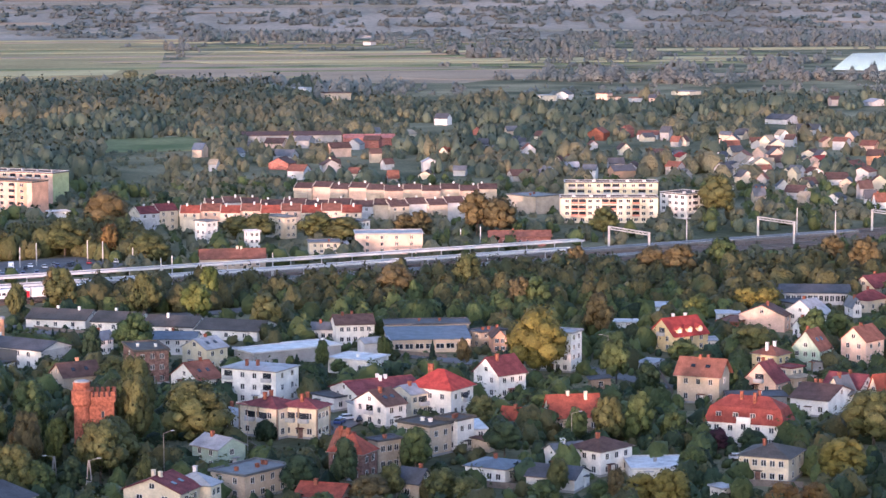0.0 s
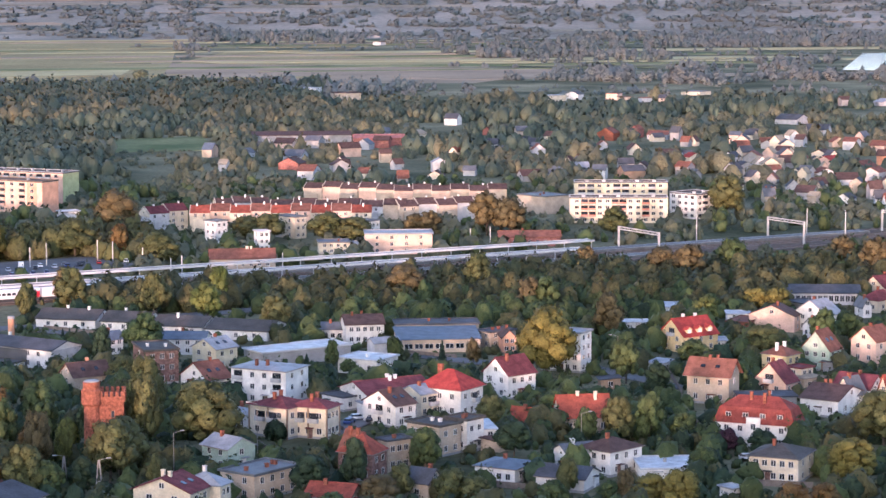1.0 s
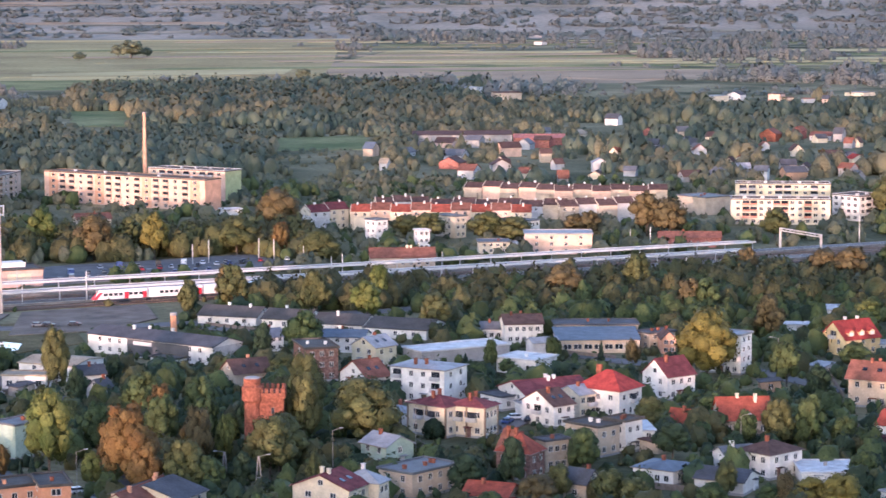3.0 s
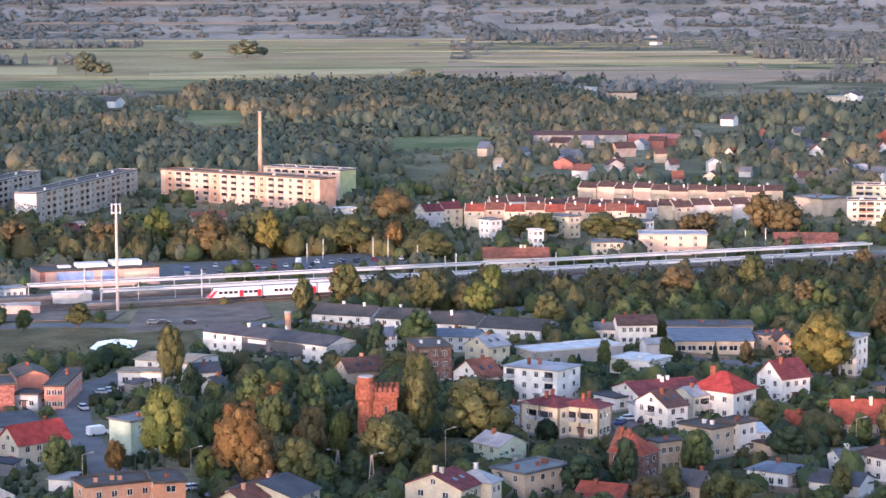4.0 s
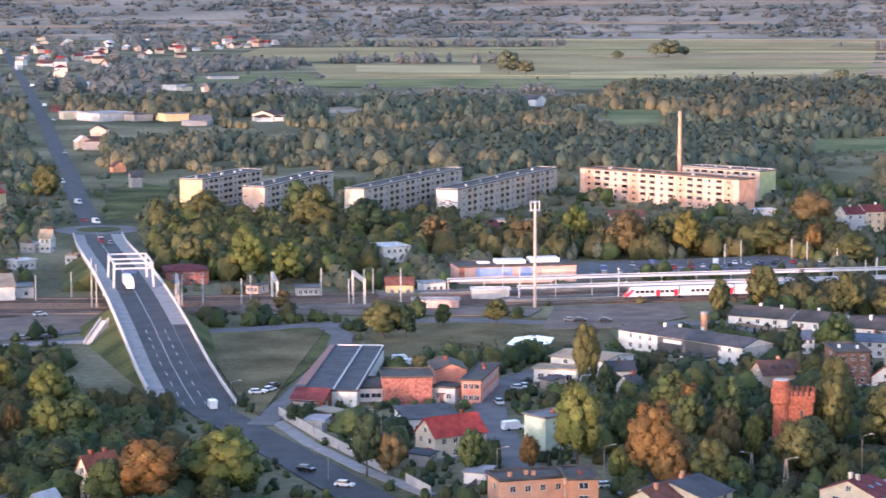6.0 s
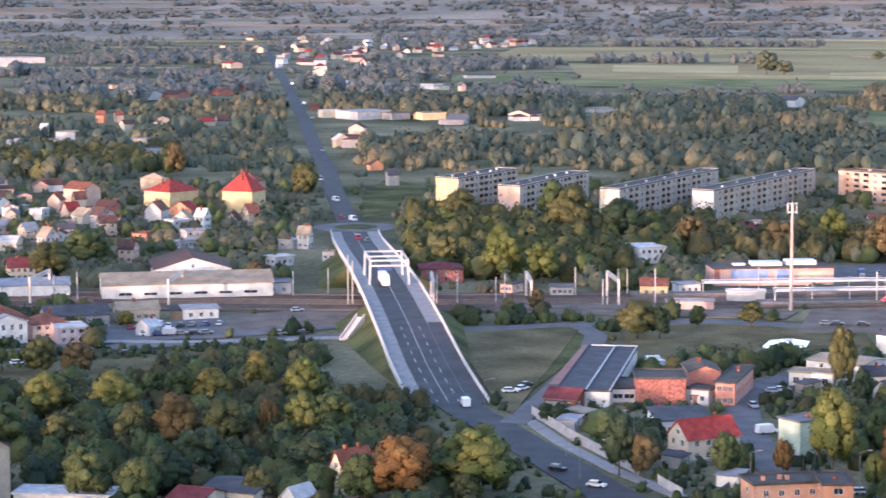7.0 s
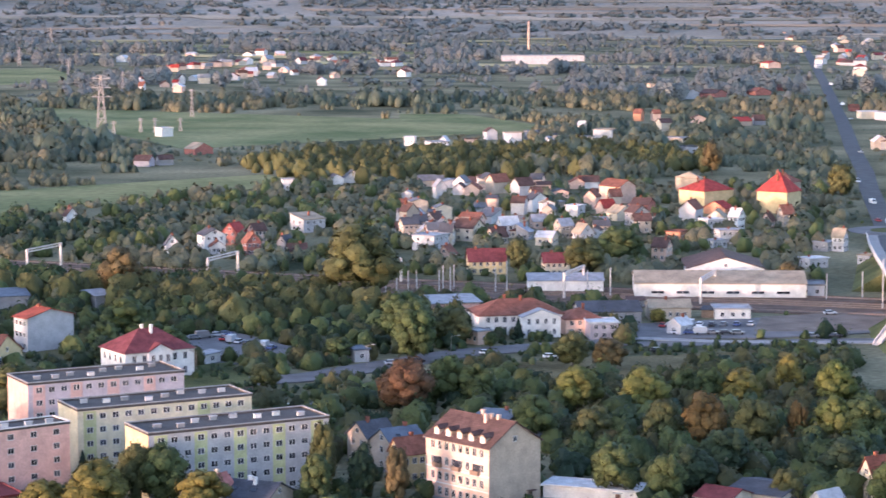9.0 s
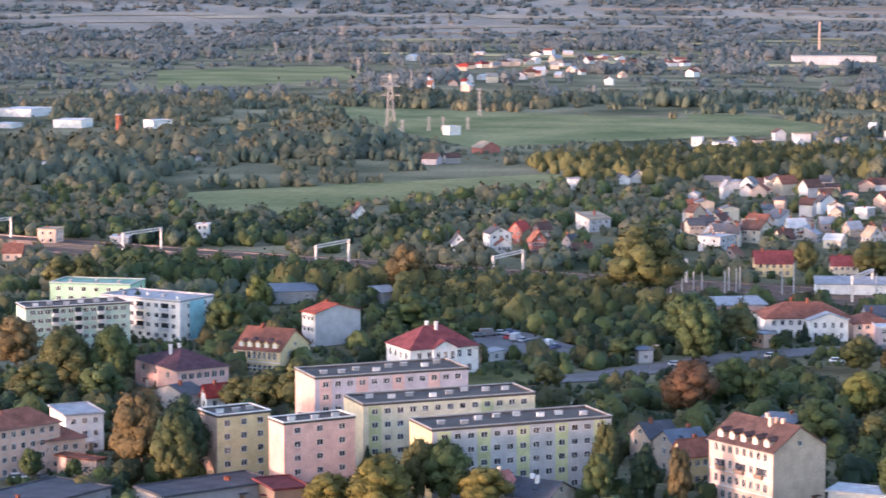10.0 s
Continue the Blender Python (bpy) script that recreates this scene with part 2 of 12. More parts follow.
def wall_windows(parent, face, w, d, z0, storeys, bays, sh=2.9, ww=1.2, wh=1.4, sill=0.95, skip=(), edge=0.12):
    length = w if face in ("-y", "+y") else d
    for s in range(storeys):
        for b in range(bays):
            if (s, b) in skip:
                continue
            u = (b + 0.5) / bays * length * (1 - edge) - length * (1 - edge) / 2
            px, py, turn = face_point(face, u, w, d)
            put_window(parent, px, py, z0 + s * sh + sill, turn, ww, wh)


# ---- roofs ----


def roof_mesh(kind, w, d, h, rh, over, ridge, key):
    """A roof with thickness over a plan w by d, eaves at h."""
    bm = bmesh.new()
    t = 0.22
    a, b = w / 2 + over, d / 2 + over
    sag = rh * over / (d / 2 if ridge == "x" else w / 2)
    if kind == "gable":
        if ridge == "x":
            for s in (-1, 1):
                bm_solid(bm, [(-a, s * b, h - sag), (a, s * b, h - sag), (a, 0, h + rh), (-a, 0, h + rh), (-a, s * b, h - sag + t), (a, s * b, h - sag + t), (a, 0, h + rh + t), (-a, 0, h + rh + t)],
                         ((0, 1, 2, 3), (4, 5, 6, 7), (0, 1, 5, 4), (1, 2, 6, 5), (2, 3, 7, 6), (3, 0, 4, 7)))
        else:
            for s in (-1, 1):
                bm_solid(bm, [(s * a, -b, h - sag), (s * a, b, h - sag), (0, b, h + rh), (0, -b, h + rh), (s * a, -b, h - sag + t), (s * a, b, h - sag + t), (0, b, h + rh + t), (0, -b, h + rh + t)],
                         ((0, 1, 2, 3), (4, 5, 6, 7), (0, 1, 5, 4), (1, 2, 6, 5), (2, 3, 7, 6), (3, 0, 4, 7)))
        if key in ("red", "brickred", "orange", "maroon", "brown", "rust", "pink"):
            if ridge == "x":
                bm_beam(bm, (-a, 0, h + rh + t), (a, 0, h + rh + t), 0.35, 0.16)
            else:
                bm_beam(bm, (0, -b, h + rh + t), (0, b, h + rh + t), 0.35, 0.16)
    elif kind == "hip":
        if ridge == "x":
            e = max(0.0, a - b)
            top = [(-e, 0, h + rh), (e, 0, h + rh)]
        else:
            e = max(0.0, b - a)
            top = [(0, -e, h + rh), (0, e, h + rh)]
        z = h - 0.1
        lo = [(-a, -b, z), (a, -b, z), (a, b, z), (-a, b, z)]
        mid = [(x, y, z + t) for x, y, _ in lo]
        v = lo + mid + top
        fs = [(3, 2, 1, 0), (0, 1, 5, 4), (1, 2, 6, 5), (2, 3, 7, 6), (3, 0, 4, 7)]
        fs += [(4, 5, 9, 8), (5, 6, 9), (6, 7, 8, 9), (7, 4, 8)] if ridge == "x" else [(4, 5, 8), (5, 6, 9, 8), (6, 7, 9), (7, 4, 8, 9)]
        if e < 0.01:
            v = v[:9]
            fs = fs[:5] + [(4, 5, 8), (5, 6, 8), (6, 7, 8), (7, 4, 8)]
        bm_solid(bm, v, fs)
    elif kind == "shed":
        z0, z1 = (h, h + rh) if ridge == "x" else (h, h)
        lo = [(-a, -b, h), (a, -b, h), (a, b, h + (rh if ridge == "x" else 0)), (-a, b, h + (rh if ridge == "x" else 0))]
        if ridge == "y":
            lo = [(-a, -b, h), (a, -b, h + rh), (a, b, h + rh), (-a, b, h)]
        v = lo + [(x, y, z + t) for x, y, z in lo]
        bm_solid(bm, v, ((3, 2, 1, 0), (4, 5, 6, 7), (0, 1, 5, 4), (1, 2, 6, 5), (2, 3, 7, 6), (3, 0, 4, 7)))
    elif kind == "mansard":
        i = min(w, d) * 0.14
        lo = [(-a, -b, h), (a, -b, h), (a, b, h), (-a, b, h)]
        m1 = [(x * (1 - 2 * i / w), y * (1 - 2 * i / d), h + rh * 0.6) for x, y, _ in lo]
        e = max(0.1, w / 2 - d / 2) if w >= d else 0.0
        g = max(0.1, d / 2 - w / 2) if d > w else 0.0
        top = [(-e, -g, h + rh), (e, g, h + rh)]
        v = lo + m1 + top
        fs = [(3, 2, 1, 0), (0, 1, 5, 4), (1, 2, 6, 5), (2, 3, 7, 6), (3, 0, 4, 7)]
        fs += [(4, 5, 9, 8), (5, 6, 9), (6, 7, 8, 9), (7, 4, 8)] if w >= d else [(4, 5, 8), (5, 6, 9, 8), (6, 7, 9), (7, 4, 8, 9)]
        bm_solid(bm, v, fs)
    else:
        bm_box(bm, -a, -b, h, a, b, h + 0.18)
        for x0, y0, x1, y1 in ((-a, -b, a, -b + 0.3), (-a, b - 0.3, a, b), (-a, -b + 0.3, -a + 0.3, b - 0.3), (a - 0.3, -b + 0.3, a, b - 0.3)):
            bm_box(bm, x0, y0, h + 0.18, x1, y1, h + 0.18 + max(0.12, rh))
    return done("roof", bm, roofm(key))


def wall_mesh(kind, w, d, h, rh, ridge, material):
    bm = bmesh.new()
    a, b = w / 2, d / 2
    if kind == "gable" and ridge == "x":
        sec = [(-b, -0.3), (b, -0.3), (b, h), (0, h + rh), (-b, h)]
        lo, hi = [(-a, y, z) for y, z in sec], [(a, y, z) for y, z in sec]
        bm_solid(bm, lo + hi, [(0, 1, 2, 3, 4), (9, 8, 7, 6, 5)] + [(i, (i + 1) % 5, (i + 1) % 5 + 5, i + 5) for i in range(5)])
    elif kind == "gable":
        sec = [(-a, -0.3), (a, -0.3), (a, h), (0, h + rh), (-a, h)]
        lo, hi = [(x, -b, z) for x, z in sec], [(x, b, z) for x, z in sec]
        bm_solid(bm, lo + hi, [(0, 1, 2, 3, 4), (9, 8, 7, 6, 5)] + [(i, (i + 1) % 5, (i + 1) % 5 + 5, i + 5) for i in range(5)])
    elif kind == "shed":
        zs = [h, h, h + rh, h + rh] if ridge == "x" else [h, h + rh, h + rh, h]
        bm_prism(bm, [(-a, -b), (a, -b), (a, b), (-a, b)], -0.3, zs)
    else:
        bm_box(bm, -a, -b, -0.3, a, b, h)
    return done("wall", bm, material)


WORDS = {"white": "white plastered", "cream": "cream plastered", "beige": "beige rendered", "grey": "grey rendered", "lightgrey": "light grey rendered", "yellow": "yellow plastered",
         "pink": "pink plastered", "peach": "peach plastered", "orange": "orange painted", "brick": "red brick", "darkbrick": "dark brick", "green": "green painted", "mint": "pale mint plastered",
         "lilac": "lilac grey plastered", "salmon": "salmon pink plastered", "lime": "lime green plastered", "paleyellow": "pale yellow plastered", "teal": "teal painted", "tan": "tan rendered",
         "brown": "brown rendered", "coral": "coral painted", "rose": "reddish brick", "blue": "blue clad", "darkgrey": "dark grey clad", "drab": "drab grey-beige rendered"}
SHAPES = {"gable": "gabled", "hip": "hipped", "flat": "flat", "shed": "sloping", "mansard": "mansard"}


def chimney(parent, x, y, z0, z1, key="brick", w=0.7):
    bm = bmesh.new()
    bm_box(bm, x - w / 2, y - w / 2, z0, x + w / 2, y + w / 2, z1)
    bm_box(bm, x - w / 2 - 0.08, y - w / 2 - 0.08, z1, x + w / 2 + 0.08, y + w / 2 + 0.08, z1 + 0.15)
    return part("chimney", bm, wallm(key), parent)


def balcony(parent, x, y, z, turn, w=2.6, dep=1.1, key="lightgrey"):
    k = ("balc", round(w, 1), key)
    if k not in CACHE:
        bm = bmesh.new()
        bm_box(bm, -w / 2, -dep, 0, w / 2, 0, 0.14)
        slab = done("balcony", bm, wallm("lightgrey"))
        bm = bmesh.new()
        bm_box(bm, -w / 2, -dep, 0.16, w / 2, -dep + 0.06, 1.05)
        bm_box(bm, -w / 2, -dep + 0.07, 0.16, -w / 2 + 0.06, 0, 1.05)
        bm_box(bm, w / 2 - 0.06, -dep + 0.07, 0.16, w / 2, 0, 1.05)
        rail = done("railing", bm, wallm(key))
        bm = bmesh.new()
        bm_box(bm, -w / 2 + 0.1, -0.07, 0.16, w / 2 - 0.1, 0.0, 2.3)
        CACHE[k] = (slab, rail, done("balcony_door", bm, glass()))
    s, r, g = CACHE[k]
    a = part("balcony", s, None, parent)
    a.matrix_basis = pose(x, y, z, 0, 0, turn)
    part("railing", r, None, a)
    part("balcony_door", g, None, a, "dark glazed doors")
    return a


def near_details(ob, w, d, h, rh, roof, ridge, over, cover, r):
    """Plinth, door, gutters and roof windows of a house seen from near."""
    bm = bmesh.new()
    bm_box(bm, -w / 2 - 0.05, -d / 2 - 0.05, -0.2, w / 2 + 0.05, d / 2 + 0.05, 0.55)
    part("plinth", bm, wallm("grey"), ob)
    f = r.choice(("-y", "-x"))
    px, py, turn = face_point(f, r.uniform(-0.3, 0.3) * (w if f == "-y" else d), w, d)
    bm = bmesh.new()
    bm_box(bm, -0.55, -0.12, 0.0, 0.55, 0.0, 2.2)
    door = part("door", bm, wallm(r.choice(("brown", "white", "darkbrick"))), ob)
    door.matrix_basis = pose(px, py, 0.1, 0, 0, turn)
    bm = bmesh.new()
    bm_box(bm, -1.0, -1.1, 2.45, 1.0, 0.0, 2.58)
    part("canopy", bm, roofm(cover), door)
    if roof in ("gable", "hip"):
        bm = bmesh.new()
        sag = rh * over / (d / 2 if ridge == "x" else w / 2) if roof == "gable" else 0.05
        if ridge == "x" or roof == "hip":
            for e in (-1, 1):
                bm_beam(bm, (-w / 2 - over, e * (d / 2 + over + 0.06), h - sag + 0.05), (w / 2 + over, e * (d / 2 + over + 0.06), h - sag + 0.05), 0.14)
        if ridge == "y" or roof == "hip":
            for e in (-1, 1):
                bm_beam(bm, (e * (w / 2 + over + 0.06), -d / 2 - over, h - sag + 0.05), (e * (w / 2 + over + 0.06), d / 2 + over, h - sag + 0.05), 0.14)
        part("gutter", bm, mk("gutter", (0.22, 0.18, 0.16), 0.5, 1, 0.1, 0), ob)
    if roof == "gable" and rh > 2.4:
        for i in range(r.choice((0, 1, 2, 2))):
            bm = bmesh.new()
            bm_box(bm, -0.5, -0.65, 0, 0.5, 0.65, 0.12)
            sk = part("skylight", bm, glass(), ob)
            if ridge == "x":
                sk.matrix_basis = pose((i - 0.5) * w * 0.35, -d * 0.27, h + rh * 0.46 + 0.22, math.degrees(math.atan2(rh, d / 2)), 0, 0)
            else:
                sk.matrix_basis = pose(-w * 0.27, (i - 0.5) * d * 0.35, h + rh * 0.46 + 0.22, 0, -math.degrees(math.atan2(rh, w / 2)), 0)


FAR_HOUSES, FAR_PLACES = [], []


def far_village():
    """The farthest houses, too small to tell apart, as one thing."""
    me_all, mats = bmesh.new(), []
    for x, y, rot, w, d, h, roof, rh, ridge, wall, cover, over in FAR_HOUSES:
        for me in (wall_mesh(roof, w, d, h, rh, ridge, wallm(wall)), roof_mesh(roof, w, d, h, rh, over, ridge, cover)):
            m = me.materials[0]
            if m not in mats:
                mats.append(m)
            k = len(me_all.faces)
            me.transform(pose(x, y, 0, 0, 0, rot))
            me_all.from_mesh(me)
            me_all.faces.ensure_lookup_table()
            for f in me_all.faces[k:]:
                f.material_index = mats.index(m)
            bpy.data.meshes.remove(me)
    out = bpy.data.meshes.new("far_village")
    me_all.to_mesh(out)
    me_all.free()
    for m in mats:
        out.materials.append(m)
    tagged(new("far_village", out), "far-off white houses with red and grey roofs", "houses", "", "stuff")


def house(x, y, rot, w, d, h, roof="gable", rh=3.0, ridge="x", wall="white", cover="red", storeys=0, bays=(3, 2), faces=("-y", "-x"), chimneys=1, over=0.45,
          label="", front=38.0, name="house", win=(1.2, 1.4), attic=True, category="house", balconies=(), cw="brick", group=""):
    """A house about (x, y): w along its own x, d along its own y, eaves at h; windows on the faces named."""
    if math.hypot(x, y) > 1700:
        FAR_PLACES.append((x, y, max(w, d)))
    if math.hypot(x, y) > 1700 and name == "house":
        FAR_HOUSES.append((x, y, rot, w, d, h, roof, rh, ridge, wall, cover, over))
        take_house(x, y, w, d, rot, 75.0)
        return None
    if name == "house" and h < 3.7:
        name, category = "cottage", "cottage"
        label = label or f"{WORDS[wall]} single-storey cottage with a {'' if roof == 'flat' else cover + ' '}{SHAPES[roof]} roof"
    label = label or f"{WORDS[wall]} house with a {'' if roof == 'flat' else cover + ' '}{SHAPES[roof]} roof"
    ob = thing(name, x, y, rot, label, category, group)
    part("wall", wall_mesh(roof, w, d, h, rh, ridge, wallm(wall)), None, ob)
    part("roof", roof_mesh(roof, w, d, h, rh, over, ridge, cover), None, ob)
    storeys = storeys or max(1, round(h / 3.0))
    sh = h / storeys
    ww, wh = win
    for f in faces if math.hypot(x, y) < 1060 else ():
        n = bays[0] if f in ("-y", "+y") else bays[1]
        if n:
            wall_windows(ob, f, w, d, 0, storeys, n, sh, ww, min(wh, sh * 0.55), sh * 0.3)
        if roof == "gable" and attic and rh > 2.2 and ((ridge == "x" and f in ("-x", "+x")) or (ridge == "y" and f in ("-y", "+y"))):
            px, py, turn = face_point(f, 0, w, d)
            put_window(ob, px, py, h + 0.5, turn, 1.2, 1.2)
    r = random.Random(round(x * 7 + y * 13))
    for i in range(chimneys if math.hypot(x, y) < 1150 else 0):
        cx, cy = r.uniform(-0.3, 0.3) * w, r.uniform(-0.12, 0.12) * d
        if ridge == "y":
            cx, cy = r.uniform(-0.12, 0.12) * w, r.uniform(-0.3, 0.3) * d
        chimney(ob, cx, cy, h, h + (rh if roof != "flat" else 0) + 0.9, cw)
    for f, u, z in balconies:
        px, py, turn = face_point(f, u, w, d)
        balcony(ob, px, py, z, turn)
    if math.hypot(x, y) < 680 and w > 6 and d > 6 and name in ("house", "villa", "cottage", "manor", "townhouse"):
        near_details(ob, w, d, h, rh, roof, ridge, over, cover, r)
    take_house(x, y, w, d, rot, front)
    return ob
# ---- trees ----
LEAVES = {
    "green": ((0.03, 0.056, 0.022), (0.068, 0.088, 0.032)), "dark": ((0.018, 0.036, 0.02), (0.034, 0.054, 0.028)), "olive": ((0.052, 0.066, 0.025), (0.09, 0.09, 0.034)),
    "lime": ((0.07, 0.1, 0.026), (0.115, 0.122, 0.034)), "yellow": ((0.105, 0.1, 0.026), (0.14, 0.118, 0.03)), "rust": ((0.185, 0.09, 0.028), (0.13, 0.084, 0.03)),
    "brown": ((0.084, 0.07, 0.034), (0.115, 0.086, 0.038)), "red": ((0.145, 0.068, 0.032), (0.105, 0.06, 0.03)), "purple": ((0.03, 0.014, 0.022), (0.045, 0.02, 0.03)),
    # middle, dusk and far hold distance haze as paler, greyer leaf tones
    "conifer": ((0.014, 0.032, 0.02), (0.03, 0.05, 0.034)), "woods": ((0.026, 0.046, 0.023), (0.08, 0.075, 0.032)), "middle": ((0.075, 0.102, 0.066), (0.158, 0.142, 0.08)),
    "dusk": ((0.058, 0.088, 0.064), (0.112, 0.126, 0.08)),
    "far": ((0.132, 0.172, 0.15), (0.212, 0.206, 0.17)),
}
TREE_WORDS = {"green": "green broadleaf tree with a full crown", "dark": "dark green broadleaf tree with dense foliage", "olive": "olive green tree turning with the autumn",
              "lime": "yellow-green broadleaf tree lit by evening sun", "yellow": "yellow autumn tree with a wide crown", "rust": "rust orange autumn tree with a dense crown",
              "brown": "brownish autumn tree with thinning leaves", "red": "dark red autumn tree", "purple": "dark purple-leaved ornamental tree", "conifer": "dark green conifer with a pointed top"}


def unit(v):
    return v / np.maximum(1e-6, np.linalg.norm(v, axis=1))[:, None]


def leaf_sprays(rng, pts, nor, size, rough=0.4):
    """Small leaf sprays, one triangle each, at the points given."""
    n = len(pts)
    nor = unit(nor + rng.normal(0, rough, (n, 3)))
    a = unit(np.cross(nor, rng.normal(0, 1, (n, 3))))
    b = np.cross(nor, a)
    s = size * rng.uniform(0.6, 1.35, (n, 1))
    q = s * rng.uniform(0.6, 1.0, (n, 1))
    v = np.stack([pts - a * s * 0.6 - b * q * 0.35, pts + a * s * 0.55 - b * q * 0.45, pts + a * s * rng.uniform(-0.3, 0.3, (n, 1)) + b * q * 0.75], 1)
    return v.reshape(-1, 3), np.arange(3 * n).reshape(-1, 3)


def ball(level):
    """Points and faces of a unit ball: an octahedron, split level times."""
    v = [Vector(p) for p in ((1, 0, 0), (-1, 0, 0), (0, 1, 0), (0, -1, 0), (0, 0, 1), (0, 0, -1))]
    f = [(0, 2, 4), (2, 1, 4), (1, 3, 4), (3, 0, 4), (2, 0, 5), (1, 2, 5), (3, 1, 5), (0, 3, 5)]
    for _ in range(level):
        mids, out = {}, []

        def mid(i, j):
            k = (min(i, j), max(i, j))
            if k not in mids:
                v.append(((v[i] + v[j]) / 2).normalized())
                mids[k] = len(v) - 1
            return mids[k]

        for p, q, r in f:
            x, y, z = mid(p, q), mid(q, r), mid(r, p)
            out += [(p, x, z), (q, y, x), (r, z, y), (x, y, z)]
        f = out
    return np.array([tuple(p) for p in v]), np.array(f)


BALLS = [ball(k) for k in range(3)]


def lobe_places(rng, shape, lobes):
    """Middles and radii of a crown's lobes, in a box 1 wide and 1 high."""
    base = 0.0 if shape == "bush" else 0.14
    for i in range(lobes):
        k = (i + 0.5) / lobes
        ang = i * 2.4 + rng.uniform(-0.5, 0.5)
        if shape == "tall":
            out = 0.17 * math.sin(math.pi * (0.15 + 0.75 * k))
            yield np.array([math.cos(ang) * out, math.sin(ang) * out, base + 0.1 + 0.74 * k]), np.array([0.27, 0.27, 0.16]) * rng.uniform(0.75, 1.15) * (1 - 0.5 * abs(k - 0.35))
        elif shape == "cone":
            rad = 0.46 * (1 - k) + 0.03
            yield np.array([math.cos(ang) * rad * 0.25, math.sin(ang) * rad * 0.25, 0.08 + 0.86 * k]), np.array([rad, rad, 0.1])
        elif shape == "bush":
            yield np.array([math.cos(ang) * 0.26 * (1 - 0.4 * k), math.sin(ang) * 0.26 * (1 - 0.4 * k), 0.3 + 0.3 * k]), np.array([0.27, 0.27, 0.34]) * rng.uniform(0.75, 1.15)
        elif i == 0:
            yield np.array([0, 0, 0.52]), np.array([0.3, 0.3, 0.31])
        else:
            out = 0.375 * math.sin(math.pi * (0.22 + 0.68 * k)) * rng.uniform(0.45, 1.12) ** 0.6
            yield np.array([math.cos(ang) * out, math.sin(ang) * out, base + 0.15 + 0.6 * k + rng.uniform(-0.06, 0.06)]), np.array([0.15, 0.15, 0.125]) * rng.uniform(0.6, 1.3)


def vertex_normals(v, f):
    n = np.zeros_like(v)
    fn = np.cross(v[f[:, 1]] - v[f[:, 0]], v[f[:, 2]] - v[f[:, 0]])
    for k in range(3):
        np.add.at(n, f[:, k], fn)
    return unit(n)


def crown_arrays(seed, shape, lobes, leaves, size, level=1):
    """A crown in a box 1 wide and 1 high: uneven lobes of foliage under leaf sprays that fray their outline."""
    rng = np.random.default_rng(seed)
    bv, bf = BALLS[level]
    pts, nor, soft, cv, cf, cn = [], [], [], [], [], []
    middle = np.array([0, 0, 0.4])
    for c, r in lobe_places(rng, shape, lobes):
        p = c + bv * r * rng.uniform(0.68, 0.98, len(bv))[:, None]
        cf.append(bf + sum(len(q) for q in cv))
        cv.append(p)
        cn.append(unit(vertex_normals(p, bf) * 0.6 + unit(p - middle) * 0.4))
        n = max(3, int(leaves * (r[0] * r[2]) / 0.03 / lobes))
        d = unit(rng.normal(0, 1, (n, 3)) + np.array([0, 0, 0.15]))
        q = c + d * r * rng.uniform(0.78, 1.12, n)[:, None]
        pts.append(q)
        nor.append(d + np.array([0, 0, 0.2]))
        soft.append(unit(unit(d / r * r.mean()) * 0.6 + unit(q - middle) * 0.4 + np.array([0, 0, 0.1]) + rng.normal(0, 0.3, (n, 3))))
    v, f = leaf_sprays(rng, np.concatenate(pts), np.concatenate(nor), size, 0.5)
    return np.concatenate([v, *cv]), np.concatenate([f] + [q + len(v) for q in cf]), np.concatenate([np.repeat(np.concatenate(soft), 3, axis=0), *cn])


def wood_crown(seed, leaves, size, level, calm=0.0):
    """A crown in a closed wood: one rugged dome with a few leading tops, frayed by leaf sprays; calm: how far its shading is evened out."""
    rng = np.random.default_rng(seed)
    bv, bf = BALLS[level]
    low, lean = rng.uniform(0.36, 0.5), rng.normal(0, 0.05, 2)

    def shell(d, rough):
        z = d[:, 2]
        wide = 0.5 * np.sqrt(np.clip(1 - np.abs(z) ** 2.2, 0, 1)) * (1 - 0.3 * z)
        flat = np.maximum(1e-6, np.hypot(d[:, 0], d[:, 1]))
        turn = np.arctan2(d[:, 1], d[:, 0])
        lump = 1 + 0.2 * np.sin(3 * turn + ph[0] + 2 * z) + 0.15 * np.sin(5 * turn + ph[1] - 5 * z)
        k = wide * lump * rough
        up = low + z * (1 - low) * (0.86 + 0.14 * np.sin(2 * turn + ph[2])) * np.where(z > 0, rough, 1)
        return np.stack([d[:, 0] / flat * k + lean[0] * z, d[:, 1] / flat * k + lean[1] * z, np.maximum(up, -0.02)], 1)

    ph = rng.uniform(0, 6.28, 3)
    p = shell(bv, rng.uniform(0.62, 1.0, len(bv)))
    pn = unit(vertex_normals(p, bf) * 0.75 + unit(p - np.array([0, 0, 0.3])) * 0.25)
    d = unit(rng.normal(0, 1, (leaves, 3)) + np.array([0, 0, 0.35]))
    q = shell(d, rng.uniform(0.84, 1.12, leaves))
    qn = unit(d * 0.6 + unit(q - np.array([0, 0, 0.3])) * 0.4 + rng.normal(0, 0.3, (leaves, 3)))
    v, f = leaf_sprays(rng, q, d, size, 0.5)
    even = unit(np.concatenate([np.repeat(qn, 3, axis=0), pn]) * (1 - calm) + np.array([0, 0, calm]))
    return np.concatenate([v, p]), np.concatenate([f, bf + len(v)]), even


